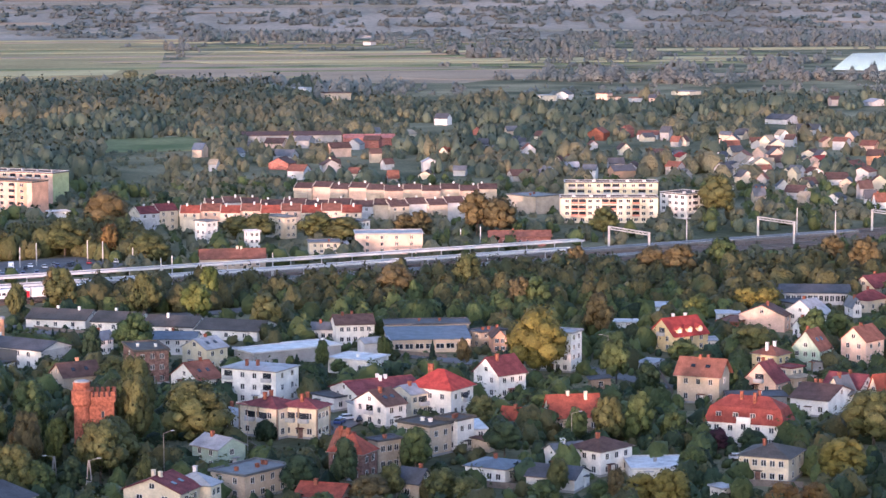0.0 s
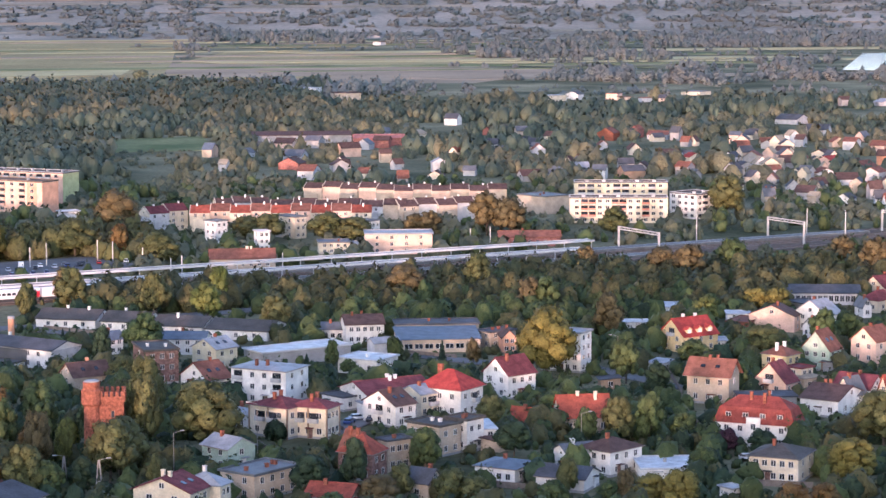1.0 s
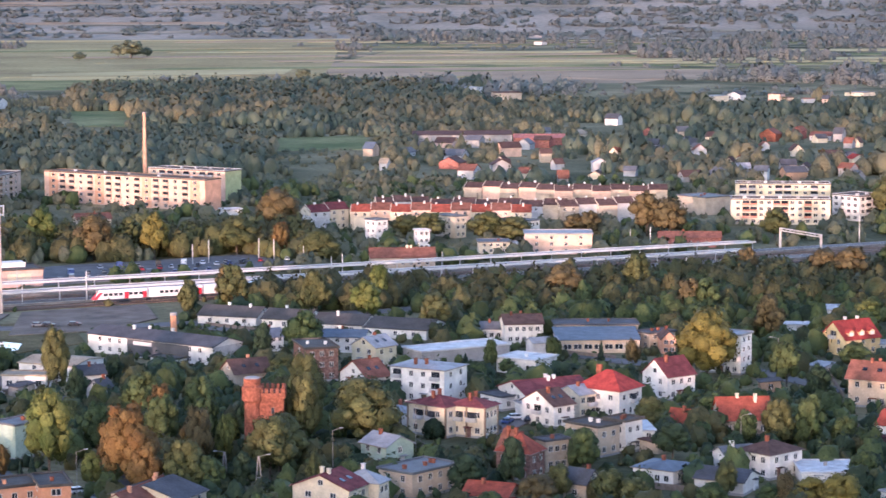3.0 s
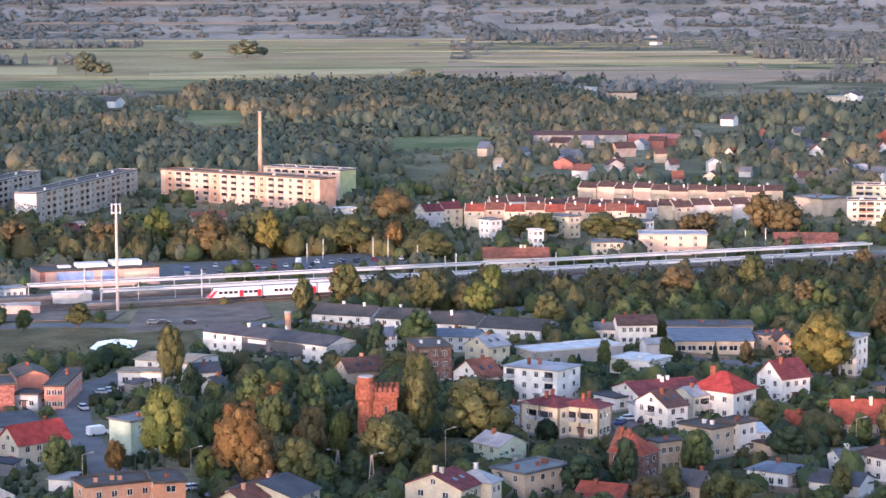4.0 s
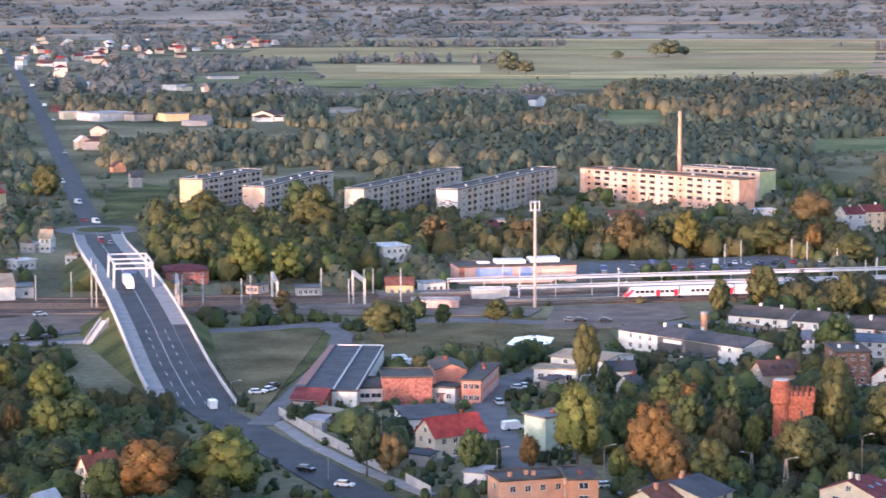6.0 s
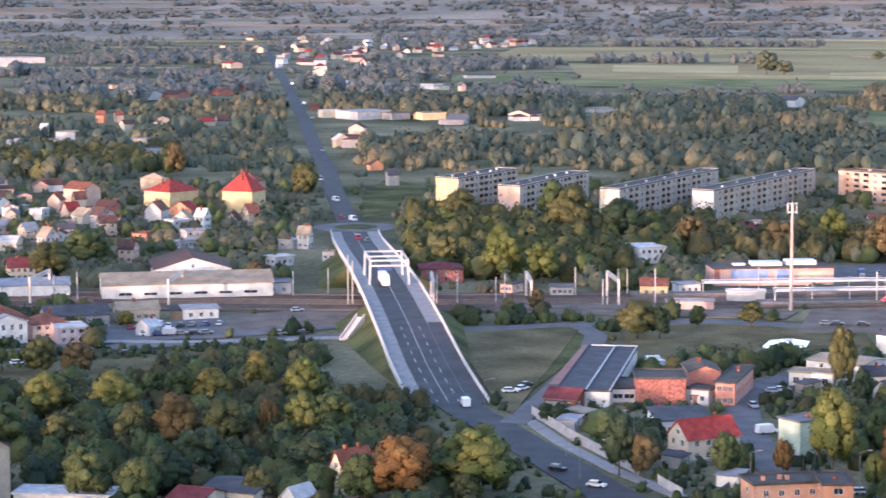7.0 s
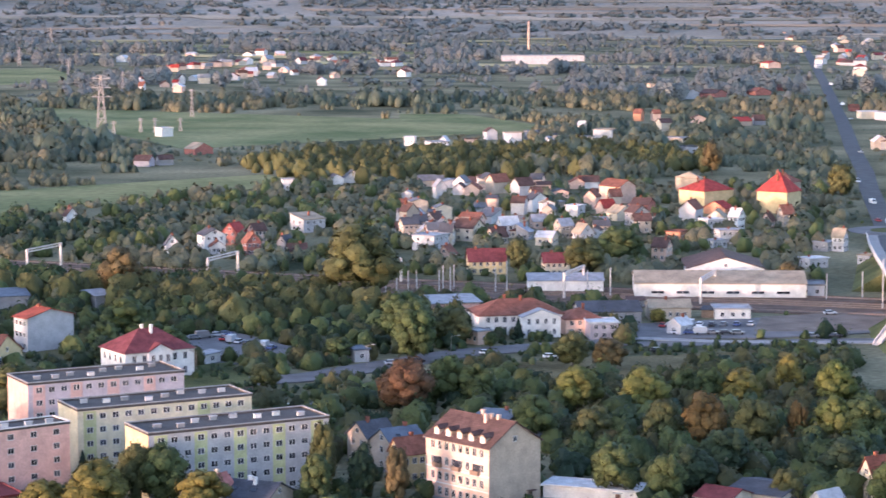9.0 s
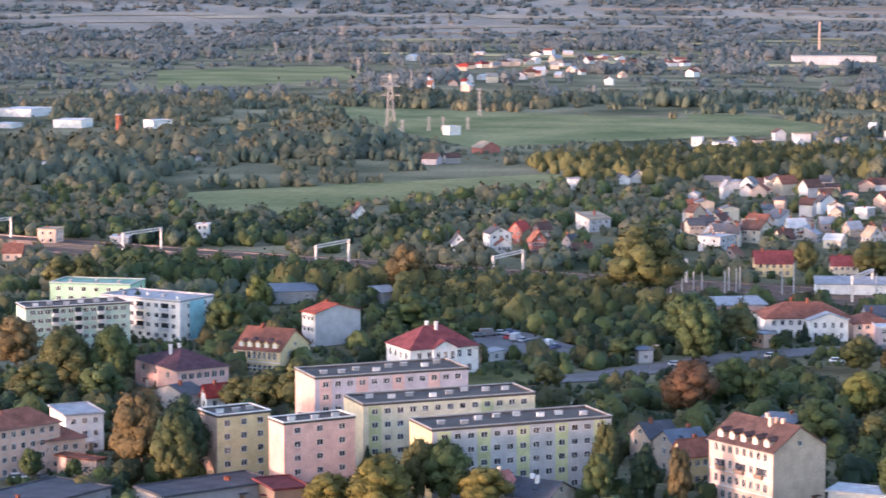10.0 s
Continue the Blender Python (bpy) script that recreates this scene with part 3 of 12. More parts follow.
def trunk_bm(shape, seed):
    rng = random.Random(seed)
    bm = bmesh.new()
    top = 0.5 if shape != "cone" else 0.9
    bm_tube(bm, 0, 0, -0.02, top, 0.03, 0.012, 7)
    if shape in ("round", "tall"):
        for i in range(4):
            a = i * 1.7 + rng.uniform(0, 0.6)
            z = 0.2 + 0.07 * i
            bm_beam(bm, (0, 0, z), (math.cos(a) * 0.22, math.sin(a) * 0.22, z + 0.22), 0.016)
    return bm


TREES, TREE_LIST = {}, []


def tree(x, y, h, w, kind="green", shape="round", detail=1.0, label=""):
    """A tree of its own: trunk and crown, h high and w wide."""
    var = (int(abs(x) * 3 + abs(y)) % 3) if shape in ("round", "tall") else 0
    fine = (math.hypot(x, y) < 640 or w / math.hypot(x, y) > 0.019) and shape != "bush"
    key = (kind, shape, var, fine)
    turn = (x * 17 + y * 29) % 360
    m = pose(x, y, 0, 0, 0, turn) @ Matrix.Diagonal((w, w, h, 1))
    take(x, y, w * 0.7, w * 0.7, 0, 1)
    if key in TREES:
        first = TREES[key]
        return copy_thing(first, m @ Matrix.Diagonal((*[1 / s for s in first.scale], 1)))
    ob = thing("bush" if shape == "bush" else "conifer_tree" if shape == "cone" else "tree", x, y, 0, label or ("low " + TREE_WORDS[kind].replace("tree", "bush") if shape == "bush" else TREE_WORDS[kind]), "bush" if shape == "bush" else "tree", "trees among the houses")
    if shape != "bush":
        part("trunk", trunk_bm(shape, var), mk("bark", (0.11, 0.085, 0.065), 0.95, 2.0, 0.3, 0.3), ob)
    lobes, leaves, size = {"round": (32, 2000, 0.056), "tall": (16, 1500, 0.06), "cone": (11, 1400, 0.08), "bush": (7, 600, 0.1)}[shape]
    if fine:
        lobes, leaves, size = lobes + 14, int(leaves * 2.9), size * 0.62
    v, f, nv = crown_arrays(hash_seed(key), shape, lobes, leaves, size)
    part("crown", mesh_np("crown", v, f, [leafy("leaves_" + kind, *LEAVES[kind])], nv), None, ob)
    ob.matrix_basis = m
    TREES[key] = ob
    return ob


def hash_seed(key):
    return sum(ord(c) * (i + 3) for i, c in enumerate(str(key))) % 9973


def grove(name, xs, ys, hs, ws, kind, leaves=70, label="", size=0.2, lobes=4, shapes=("round", "round", "tall"), zs=None):
    """Many trees that nobody could count, as one mesh."""
    vs, fs, ns, off = [], [], [], 0
    rng = np.random.default_rng(len(xs) + int(abs(xs[0])) if len(xs) else 0)
    # farther kinds: normals tilted up, flattening their shading in place of haze
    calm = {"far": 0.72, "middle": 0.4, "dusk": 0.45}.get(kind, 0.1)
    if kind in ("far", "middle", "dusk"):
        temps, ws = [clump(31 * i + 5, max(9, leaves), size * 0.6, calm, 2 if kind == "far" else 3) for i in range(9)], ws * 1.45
    else:
        temps = [wood_crown(31 * i + 5, max(8, int(leaves * 0.7)), size * 0.6, 2 if leaves > 60 else 1, calm) for i in range(9)]
    pick = rng.integers(0, 9, len(xs))
    for k, (tv, tf, tn) in enumerate(temps):
        s = pick == k
        n = int(s.sum())
        if not n:
            continue
        a = rng.uniform(0, 6.283, n)
        c, sn = np.cos(a), np.sin(a)
        v = np.empty((n, len(tv), 3))
        v[..., 0] = (tv[None, :, 0] * c[:, None] - tv[None, :, 1] * sn[:, None]) * ws[s][:, None] + xs[s][:, None]
        v[..., 1] = (tv[None, :, 0] * sn[:, None] + tv[None, :, 1] * c[:, None]) * ws[s][:, None] + ys[s][:, None]
        v[..., 2] = tv[None, :, 2] * hs[s][:, None] * 1.05 - 0.06 * hs[s][:, None] + (0 if zs is None else zs[s][:, None])
        q = np.empty(v.shape)
        q[..., 0] = (tn[None, :, 0] * c[:, None] - tn[None, :, 1] * sn[:, None]) / ws[s][:, None]
        q[..., 1] = (tn[None, :, 0] * sn[:, None] + tn[None, :, 1] * c[:, None]) / ws[s][:, None]
        q[..., 2] = tn[None, :, 2] / hs[s][:, None]
        ns.append(unit(q.reshape(-1, 3)))
        f = tf[None] + (np.arange(n) * len(tv))[:, None, None] + off
        vs.append(v.reshape(-1, 3))
        fs.append(f.reshape(-1, 3))
        off += n * len(tv)
    if not vs:
        return None
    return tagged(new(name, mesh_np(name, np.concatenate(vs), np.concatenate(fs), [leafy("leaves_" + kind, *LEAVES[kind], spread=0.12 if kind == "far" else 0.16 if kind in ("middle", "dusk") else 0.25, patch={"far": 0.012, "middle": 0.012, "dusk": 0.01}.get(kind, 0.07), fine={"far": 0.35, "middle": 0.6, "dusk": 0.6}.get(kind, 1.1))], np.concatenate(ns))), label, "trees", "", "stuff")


def clump(seed, leaves, size, calm, domes=3):
    """Several crowns of uneven height grown into one, for woods seen from afar."""
    rng = np.random.default_rng(seed)
    vs, fs, ns, off = [], [], [], 0
    for i in range(domes):
        v, f, q = wood_crown(seed * 7 + i, max(4, leaves // domes), size * 1.5, 1, calm)
        k, a, hgt = rng.uniform(0.5, 0.72), i * 2.2 + rng.uniform(-0.6, 0.6), rng.uniform(0.62, 1.0) if i else 1.0
        v = v * np.array([k, k, hgt]) + np.array([math.cos(a) * 0.28, math.sin(a) * 0.28, 0.0])
        vs.append(v)
        fs.append(f + off)
        ns.append(q)
        off += len(v)
    return np.concatenate(vs), np.concatenate(fs), np.concatenate(ns)


def inside(xs, ys, quad):
    """Which points lie in a convex plan."""
    ok = np.ones(len(xs), dtype=bool)
    area = sum(quad[i][0] * quad[(i + 1) % len(quad)][1] - quad[(i + 1) % len(quad)][0] * quad[i][1] for i in range(len(quad)))
    for i in range(len(quad)):
        (ax, ay), (bx, by) = quad[i], quad[(i + 1) % len(quad)]
        cr = (bx - ax) * (ys - ay) - (by - ay) * (xs - ax)
        ok &= (cr >= 0) if area > 0 else (cr <= 0)
    return ok


def open_ground(xs, ys):
    """Where no field lies."""
    ok = np.ones(len(xs), dtype=bool)
    for f in FIELDS:
        ok &= ~inside(xs, ys, f)
    for hx, hy, width in FAR_PLACES:
        r = math.hypot(hx, hy)
        along_way, aside = (xs * hx + ys * hy) / r - r, (ys * hx - xs * hy) / r
        ok &= ~((np.abs(aside) < width * 0.6 + 3) & (along_way > -0.075 * r) & (along_way < 12))
    return ok


def wide_scatter(name, kind, n, r0, r1, h0, h1, seed, leaves, size, label, lobes=3, clump=0.0, wide=(0.75, 1.1), left=0.72, right=-0.46):
    """Trees over the whole sector between two distances; clump: the share of ground left bare, in patches."""
    rng = np.random.default_rng(seed)
    a, r = rng.uniform(right, left, n), np.sqrt(rng.uniform(r0 ** 2, r1 ** 2, n))
    xs, ys = -np.sin(a) * r, np.cos(a) * r
    st = state(xs, ys)
    hs = np.where(st == 2, rng.uniform(1.2, 3.6, n), rng.uniform(h0, h1, n))
    ok = (st != 1) & open_ground(xs, ys)
    if clump:
        v = np.array([noise.noise((p * 9.0 + seed, q * 0.005, 0.0)) + 0.5 * noise.noise((p * 30.0, q * 0.014, seed)) for p, q in zip(a, r)])
        low, top = np.quantile(v, clump), np.quantile(v, 0.97)
        ok &= v > low
        hs = np.where(st == 2, hs, hs * np.interp(v, (low, (low + top) / 2, top), (0.5, 0.95, 1.3)))  # tall in the middle of a belt, scrub at its edge
    ws = np.maximum(hs, 2.0) * rng.uniform(*wide, n)
    for low in (False, True):
        k = ok & ((hs < 3.0) == low)
        if k.sum():
            grove("shrubs" if low else name, xs[k], ys[k], hs[k], ws[k], kind, int(leaves * 0.35) if low else leaves, label if not low else "low garden shrubs between the houses", size * 1.6 if low else size, 2 if low else lobes)


def wood(name, quad, per, hmin, hmax, kind, label, seed, leaves=80, size=0.2, wide=(0.6, 0.95), lobes=4):
    """Woods over a convex plan: one tree for every `per` square metres, but not where things stand."""
    rng = np.random.default_rng(seed)
    x0, x1 = min(p[0] for p in quad), max(p[0] for p in quad)
    y0, y1 = min(p[1] for p in quad), max(p[1] for p in quad)
    n = int((x1 - x0) * (y1 - y0) / per)
    xs, ys = rng.uniform(x0, x1, n), rng.uniform(y0, y1, n)
    ok = inside(xs, ys, quad)
    xs, ys = xs[ok], ys[ok]
    st = state(xs, ys)
    hs = rng.uniform(hmin, hmax, len(xs)) * rng.uniform(0.8, 1.1, len(xs))
    hs = np.where(st == 2, np.minimum(hs, rng.uniform(1.5, 3.2, len(xs))), hs)
    ws = np.maximum(hs, 2.5) * rng.uniform(*wide, len(xs))
    ok = (st != 1) & open_ground(xs, ys)
    if ok.sum():
        return grove(name, xs[ok], ys[ok], hs[ok], ws[ok], kind, leaves, label, size, lobes)


FIELDS = []


def sheet(name, pts, material, z, label, category="ground", kind="structure"):
    if category == "field":
        FIELDS.append(pts)
        if 1300 < min(math.hypot(*p) for p in pts) < 2000:  # only low growth before a clearing
            for k in (0.97, 0.94, 0.91):
                clear([(p[0] * k, p[1] * k) for p in pts], 2)
    bm = bmesh.new()
    bm_prism(bm, pts, z - 0.3, z)
    return solo(name, bm, material, label, category, kind)


def strip(name, pts, width, material, z, label, category="road", kind="structure", taken=True, thick=0.3):
    """A ribbon of ground along a line of places (x, y[, z])."""
    bm = bmesh.new()
    ps = [Vector((p[0], p[1], p[2] if len(p) > 2 else z)) for p in pts]
    rows = []
    for i, p in enumerate(ps):
        d = (ps[min(i + 1, len(ps) - 1)] - ps[max(i - 1, 0)])
        s = Vector((-d.y, d.x, 0)).normalized() * width / 2
        rows.append([bm.verts.new(q) for q in (p + s, p - s, p - s - Vector((0, 0, thick)), p + s - Vector((0, 0, thick)))])
    for a, b in zip(rows, rows[1:]):
        for k in range(4):
            bm.faces.new((a[k], a[(k + 1) % 4], b[(k + 1) % 4], b[k]))
    bm.faces.new(rows[0])
    bm.faces.new(rows[-1])
    if taken:
        for a, b in zip(ps, ps[1:]):
            take_line(a.x, a.y, b.x, b.y, width + 2, 1)
            k = 1 - 16.0 / max(200.0, math.hypot(a.x, a.y))
            take_line(a.x * k, a.y * k, b.x * k, b.y * k, 34, 2)
    return solo(name, bm, material, label, category, kind)


def clear(pts, value=1):
    """Keeps trees off a convex plan."""
    x0, x1 = min(p[0] for p in pts), max(p[0] for p in pts)
    y0, y1 = min(p[1] for p in pts), max(p[1] for p in pts)
    gx, gy = np.meshgrid(np.arange(x0, x1, CELL), np.arange(y0, y1, CELL), indexing="ij")
    ok = inside(gx.ravel(), gy.ravel(), pts)
    i = ((gx.ravel()[ok] - GX0) / CELL).astype(int)
    j = ((gy.ravel()[ok] - GY0) / CELL).astype(int)
    k = (i >= 0) & (i < 900) & (j >= 0) & (j < 850)
    old = TAKEN[i[k], j[k]]
    TAKEN[i[k], j[k]] = np.where((old == 0) | (value == 1), value, old)
# ---- larger kinds of things ----


def block(x, y, rot, w, d, h, storeys=5, bays=(10, 3), wall="white", accent="", cover="dark", faces=("-y", "-x"), label="", balc=(), front=60.0, stacks=5, group="apartment blocks", every=0, win=(1.5, 1.35), parapet="lightgrey", ends=(), rail="lightgrey"):
    """A block of flats with a flat roof; accent: a second colour on panels between some bays; balc: bays with balconies on the front."""
    ob = thing("apartment_block", x, y, rot, label or f"{WORDS[wall]} {storeys}-storey apartment block with a flat roof", "apartment block", group)
    bm = bmesh.new()
    bm_box(bm, -w / 2, -d / 2, -0.3, w / 2, d / 2, h)
    part("wall", bm, wallm(wall), ob)
    part("roof", roof_mesh("flat", w, d, h, 0.35, 0.15, "x", cover), None, ob)
    bm = bmesh.new()
    for x0, y0, x1, y1 in ((-w / 2 - 0.18, -d / 2 - 0.18, w / 2 + 0.18, -d / 2 + 0.2), (-w / 2 - 0.18, d / 2 - 0.2, w / 2 + 0.18, d / 2 + 0.18), (-w / 2 - 0.18, -d / 2 + 0.21, -w / 2 + 0.2, d / 2 - 0.21), (w / 2 - 0.2, -d / 2 + 0.21, w / 2 + 0.18, d / 2 - 0.21)):
        bm_box(bm, x0, y0, h + 0.5, x1, y1, h + 0.72)
    part("parapet", bm, wallm(parapet), ob)
    sh = h / storeys
    for f, key, *share in ends or ((("-x", accent),) if accent and not bays[1] else ()):
        length = (w if f in ("-y", "+y") else d) * (share[0] if share else 1.0)
        px, py, turn = face_point(f, 0, w, d)
        bm = bmesh.new()
        bm_box(bm, -length / 2 + 0.05, -0.06, 0.3, length / 2 - 0.05, 0, h - 0.1)
        part("end_panel", bm, wallm(key), ob).matrix_basis = pose(px, py, 0, 0, 0, turn)
    for f in faces:
        n = bays[0] if f in ("-y", "+y") else bays[1]
        length = w if f in ("-y", "+y") else d
        if accent and f in ("-y", "-x") and n > 3:
            for b in range(0, n, every or 3):
                u = (b + 0.5) / n * length * 0.94 - length * 0.47
                px, py, turn = face_point(f, u, w, d)
                bm = bmesh.new()
                pw = length / n * 0.92
                bm_box(bm, -pw / 2, -0.04, 0.4, pw / 2, 0, h - 0.2)
                p = part("panel", bm, wallm(accent), ob)
                p.matrix_basis = pose(px, py, 0, 0, 0, turn)
        for s in range(storeys):
            for b in range(n):
                u = (b + 0.5) / n * length * 0.94 - length * 0.47
                px, py, turn = face_point(f, u, w, d)
                out = 0.05 if accent else 0.0
                c, sn = math.cos(radians(turn)), math.sin(radians(turn))
                if b in balc and s > 0 and f == ("-y" if w >= d else "-x"):
                    balcony(ob, px + sn * out, py - c * out, s * sh + 0.1, turn, min(3.6, length / n * 0.9), 1.1, rail)
                else:
                    put_window(ob, px + sn * out, py - c * out, s * sh + sh * 0.32, turn, win[0], win[1])
    r = random.Random(int(abs(x) + y))
    for i in range(stacks):
        u = (i + 0.5) / stacks - 0.5
        bx, by = (u * w * 0.9, r.uniform(-0.2, 0.2) * d) if w >= d else (r.uniform(-0.2, 0.2) * w, u * d * 0.9)
        bm = bmesh.new()
        bm_box(bm, bx - 0.8, by - 0.3, h + 0.1, bx + 0.8, by + 0.3, h + 1.0)
        vent = part("roof_vent", bm, wallm(r.choice(("lightgrey", "grey", "white"))), ob)
        bm = bmesh.new()
        bm_box(bm, bx - 0.9, by - 0.4, h + 1.004, bx + 0.9, by + 0.4, h + 1.12)
        part("cap", bm, wallm("lightgrey"), vent)
    take_house(x, y, w, d, rot, front)
    return ob


def along(pts, off, z=0.0):
    """The line of places moved sideways by off (to the left of its course), raised by z."""
    ps = [Vector((p[0], p[1], p[2] if len(p) > 2 else 0.0)) for p in pts]
    out = []
    for i, p in enumerate(ps):
        d = ps[min(i + 1, len(ps) - 1)] - ps[max(i - 1, 0)]
        out.append(p + Vector((-d.y, d.x, 0)).normalized() * off + Vector((0, 0, z)))
    return out


def ribbon(bm, pts, width, thick):
    rows = []
    for i, p in enumerate(pts):
        d = pts[min(i + 1, len(pts) - 1)] - pts[max(i - 1, 0)]
        s = Vector((-d.y, d.x, 0)).normalized() * width / 2
        t = Vector((0, 0, thick))
        rows.append([bm.verts.new(q) for q in (p + s, p - s, p - s - t, p + s - t)])
    for a, b in zip(rows, rows[1:]):
        for k in range(4):
            bm.faces.new((a[k], a[(k + 1) % 4], b[(k + 1) % 4], b[k]))
    bm.faces.new(rows[0])
    bm.faces.new(rows[-1])


def viaduct(line):
    ob = thing("viaduct", 0, 0, 0, "grey road viaduct with pale parapets crossing the railway", "bridge")
    def piece(name, off, z, width, thick, mat, label="", seg=None):
        bm = bmesh.new()
        ribbon(bm, along(line if seg is None else line[seg[0]:seg[1]], off, z), width, thick)
        return part(name, bm, mat, ob, label)
    piece("deck", 0, -0.1, 20.5, 1.0, concrete)
    piece("carriageway", 0.15, 0.0, 11.1, 0.09, dark_asphalt, "dark asphalt carriageway")
    piece("pavement", 7.9, 0.1, 4.2, 0.19, paving, "pale paved footway")
    piece("pavement", -7.8, 0.1, 4.4, 0.19, paving, "pale paved footway", (3, 10))
    piece("cycle_path", -7.8, 0.08, 4.4, 0.17, dark_asphalt, "dark asphalt cycle path", (0, 4))
    for off in (10.2, -10.2):
        piece("parapet", off, 1.1, 0.35, 1.1, wall_pale, "pale concrete parapet")
    for off, seg in ((-2.6, 4), (0.2, 10), (3.0, 4)):
        ps = along(line[:seg], off, 0.02)
        for a, b in zip(ps, ps[1:]):
            n = max(1, int((b - a).length / 9))
            for i in range(n):
                p, q = a.lerp(b, i / n), a.lerp(b, (i + (1.0 if off == 0.2 else 0.45)) / n)
                bm = bmesh.new()
                ribbon(bm, [p, q], 0.16, 0.015)
                part("lane_mark", bm, white_paint, ob)
    # embankments under the ramps and piers under the span
    bm = bmesh.new()
    for seg in ((0, 5), (6, 10)):
        ps = along(line[seg[0]:seg[1]], 0, -1.1)
        rows = []
        for i, p in enumerate(ps):
            d = ps[min(i + 1, len(ps) - 1)] - ps[max(i - 1, 0)]
            s = Vector((-d.y, d.x, 0)).normalized()
            k = max(0.0, p.z)
            lo1, lo2 = p + s * (10.0 + k * 1.7), p - s * (10.0 + k * 1.7)
            lo1.z = lo2.z = -0.2
            rows.append([bm.verts.new(q) for q in (lo1, p + s * 10.0, p - s * 10.0, lo2)])
        for a, b in zip(rows, rows[1:]):
            for k in range(3):
                bm.faces.new((a[k], a[k + 1], b[k + 1], b[k]))
        bm.faces.new(rows[0])
        bm.faces.new(rows[-1])
    solo("embankment", bm, lawn, "grassy embankments of the road ramps", "embankment", "structure")
    for k in (0.15, 0.5, 0.85):
        p = Vector(line[4]).lerp(Vector(line[6]), k)
        for off in (-7, 0, 7):
            bm = bmesh.new()
            bm_tube(bm, p.x + off * 0.96, p.y + off * 0.27, -0.3, 6.6, 0.6)
            part("pier", bm, concrete, ob)
    for a, b in zip(line, line[1:]):
        take_line(a[0] - 5, a[1], b[0] - 5, b[1], 48)
    # the portal over the road
    c = Vector(line[5])
    d = (Vector(line[6]) - Vector(line[4])).normalized()
    s = Vector((-d.y, d.x, 0)).normalized()
    gate = thing("road_portal", 0, 0, 0, "white steel portal frame spanning the viaduct road", "portal")
    for k in range(2):
        o = c + d * (k * 26 - 1)
        for e in (-1, 1):
            bm = bmesh.new()
            bm_beam(bm, o + s * e * 6.5, o + s * e * 6.2 + Vector((0, 0, 8.3)), 0.7, 0.7)
            part("post", bm, white_paint, gate)
        for z in (8.1, 6.4):
            bm = bmesh.new()
            bm_beam(bm, o + s * 6.5 + Vector((0, 0, z)), o - s * 6.5 + Vector((0, 0, z)), 0.5, 0.55)
            part("crossbeam", bm, white_paint, gate)
    bm = bmesh.new()
    o = c - d * 1.6
    bm_beam(bm, o + s * 3.5 + Vector((0, 0, 5.4)), o - s * 1.0 + Vector((0, 0, 5.4)), 0.12, 1.0)
    part("road_sign", bm, mk("sign_blue", (0.05, 0.08, 0.2), 0.5, 1, 0.1, 0), gate)
    for e in (-1, 1):
        bm = bmesh.new()
        bm_beam(bm, c - d * 1.4 + s * e * 6.3 + Vector((0, 0, 8.1)), c + d * 25.4 + s * e * 6.3 + Vector((0, 0, 8.1)), 0.5, 0.6)
        part("side_beam", bm, white_paint, gate)





def dormers(ob, face, w, d, z, n, key="white", cover="brown", size=1.5, inset=0.8):
    """Small gabled windows standing on a roof slope."""
    length = w if face in ("-y", "+y") else d
    for i in range(n):
        u = (i + 0.5) / n * length * 0.9 - length * 0.45
        px, py, turn = face_point(face, u, w, d)
        bm = bmesh.new()
        s = size / 2
        sec = [(-s, 0), (s, 0), (s, size * 0.8), (0, size * 1.15), (-s, size * 0.8)]
        lo, hi = [(x, inset, zz) for x, zz in sec], [(x, inset + 3.0, zz) for x, zz in sec]
        bm_solid(bm, lo + hi, [(0, 1, 2, 3, 4), (9, 8, 7, 6, 5)] + [(k, (k + 1) % 5, (k + 1) % 5 + 5, k + 5) for k in range(5)])
        a = part("dormer", bm, wallm(key), ob)
        a.matrix_basis = pose(px, py, z, 0, 0, turn)
        bm = bmesh.new()
        for e in (-1, 1):
            bm_solid(bm, [(0, inset - 0.2, size * 1.17), (e * (s + 0.2), inset - 0.2, size * 0.72), (e * (s + 0.2), inset + 3, size * 0.72), (0, inset + 3, size * 1.17),
                          (0, inset - 0.2, size * 1.29), (e * (s + 0.2), inset - 0.2, size * 0.84), (e * (s + 0.2), inset + 3, size * 0.84), (0, inset + 3, size * 1.29)],
                     ((0, 1, 2, 3), (4, 5, 6, 7), (0, 1, 5, 4), (1, 2, 6, 5), (2, 3, 7, 6), (3, 0, 4, 7)))
        part("dormer_roof", bm, roofm(cover), a)
        w_ = part("window", window_meshes(size * 0.6, size * 0.7)[0], None, a)
        w_.matrix_basis = pose(0, inset, size * 0.08, 0, 0, 0)


def rails(line, off):
    for e in (-0.72, 0.72):
        bm = bmesh.new()
        ribbon(bm, along(line, off + e, 0.62), 0.12, 0.18)
        yield bm


def track(line, off):
    ob = thing("railway_track", 0, 0, 0, "railway track with steel rails on brown ballast", "railway track", "railway tracks")
    for bm in rails(line, off):
        part("rail", bm, mk("rail_steel", (0.2, 0.15, 0.13), 0.45, 1.0, 0.3, 0.1, metal=0.6), ob)
    bm = bmesh.new()
    ribbon(bm, along(line, off, 0.45), 2.5, 0.12)
    part("sleeper_bed", bm, mk("sleepers", (0.15, 0.13, 0.12), 0.9, 2.0, 0.4, 0.4), ob)


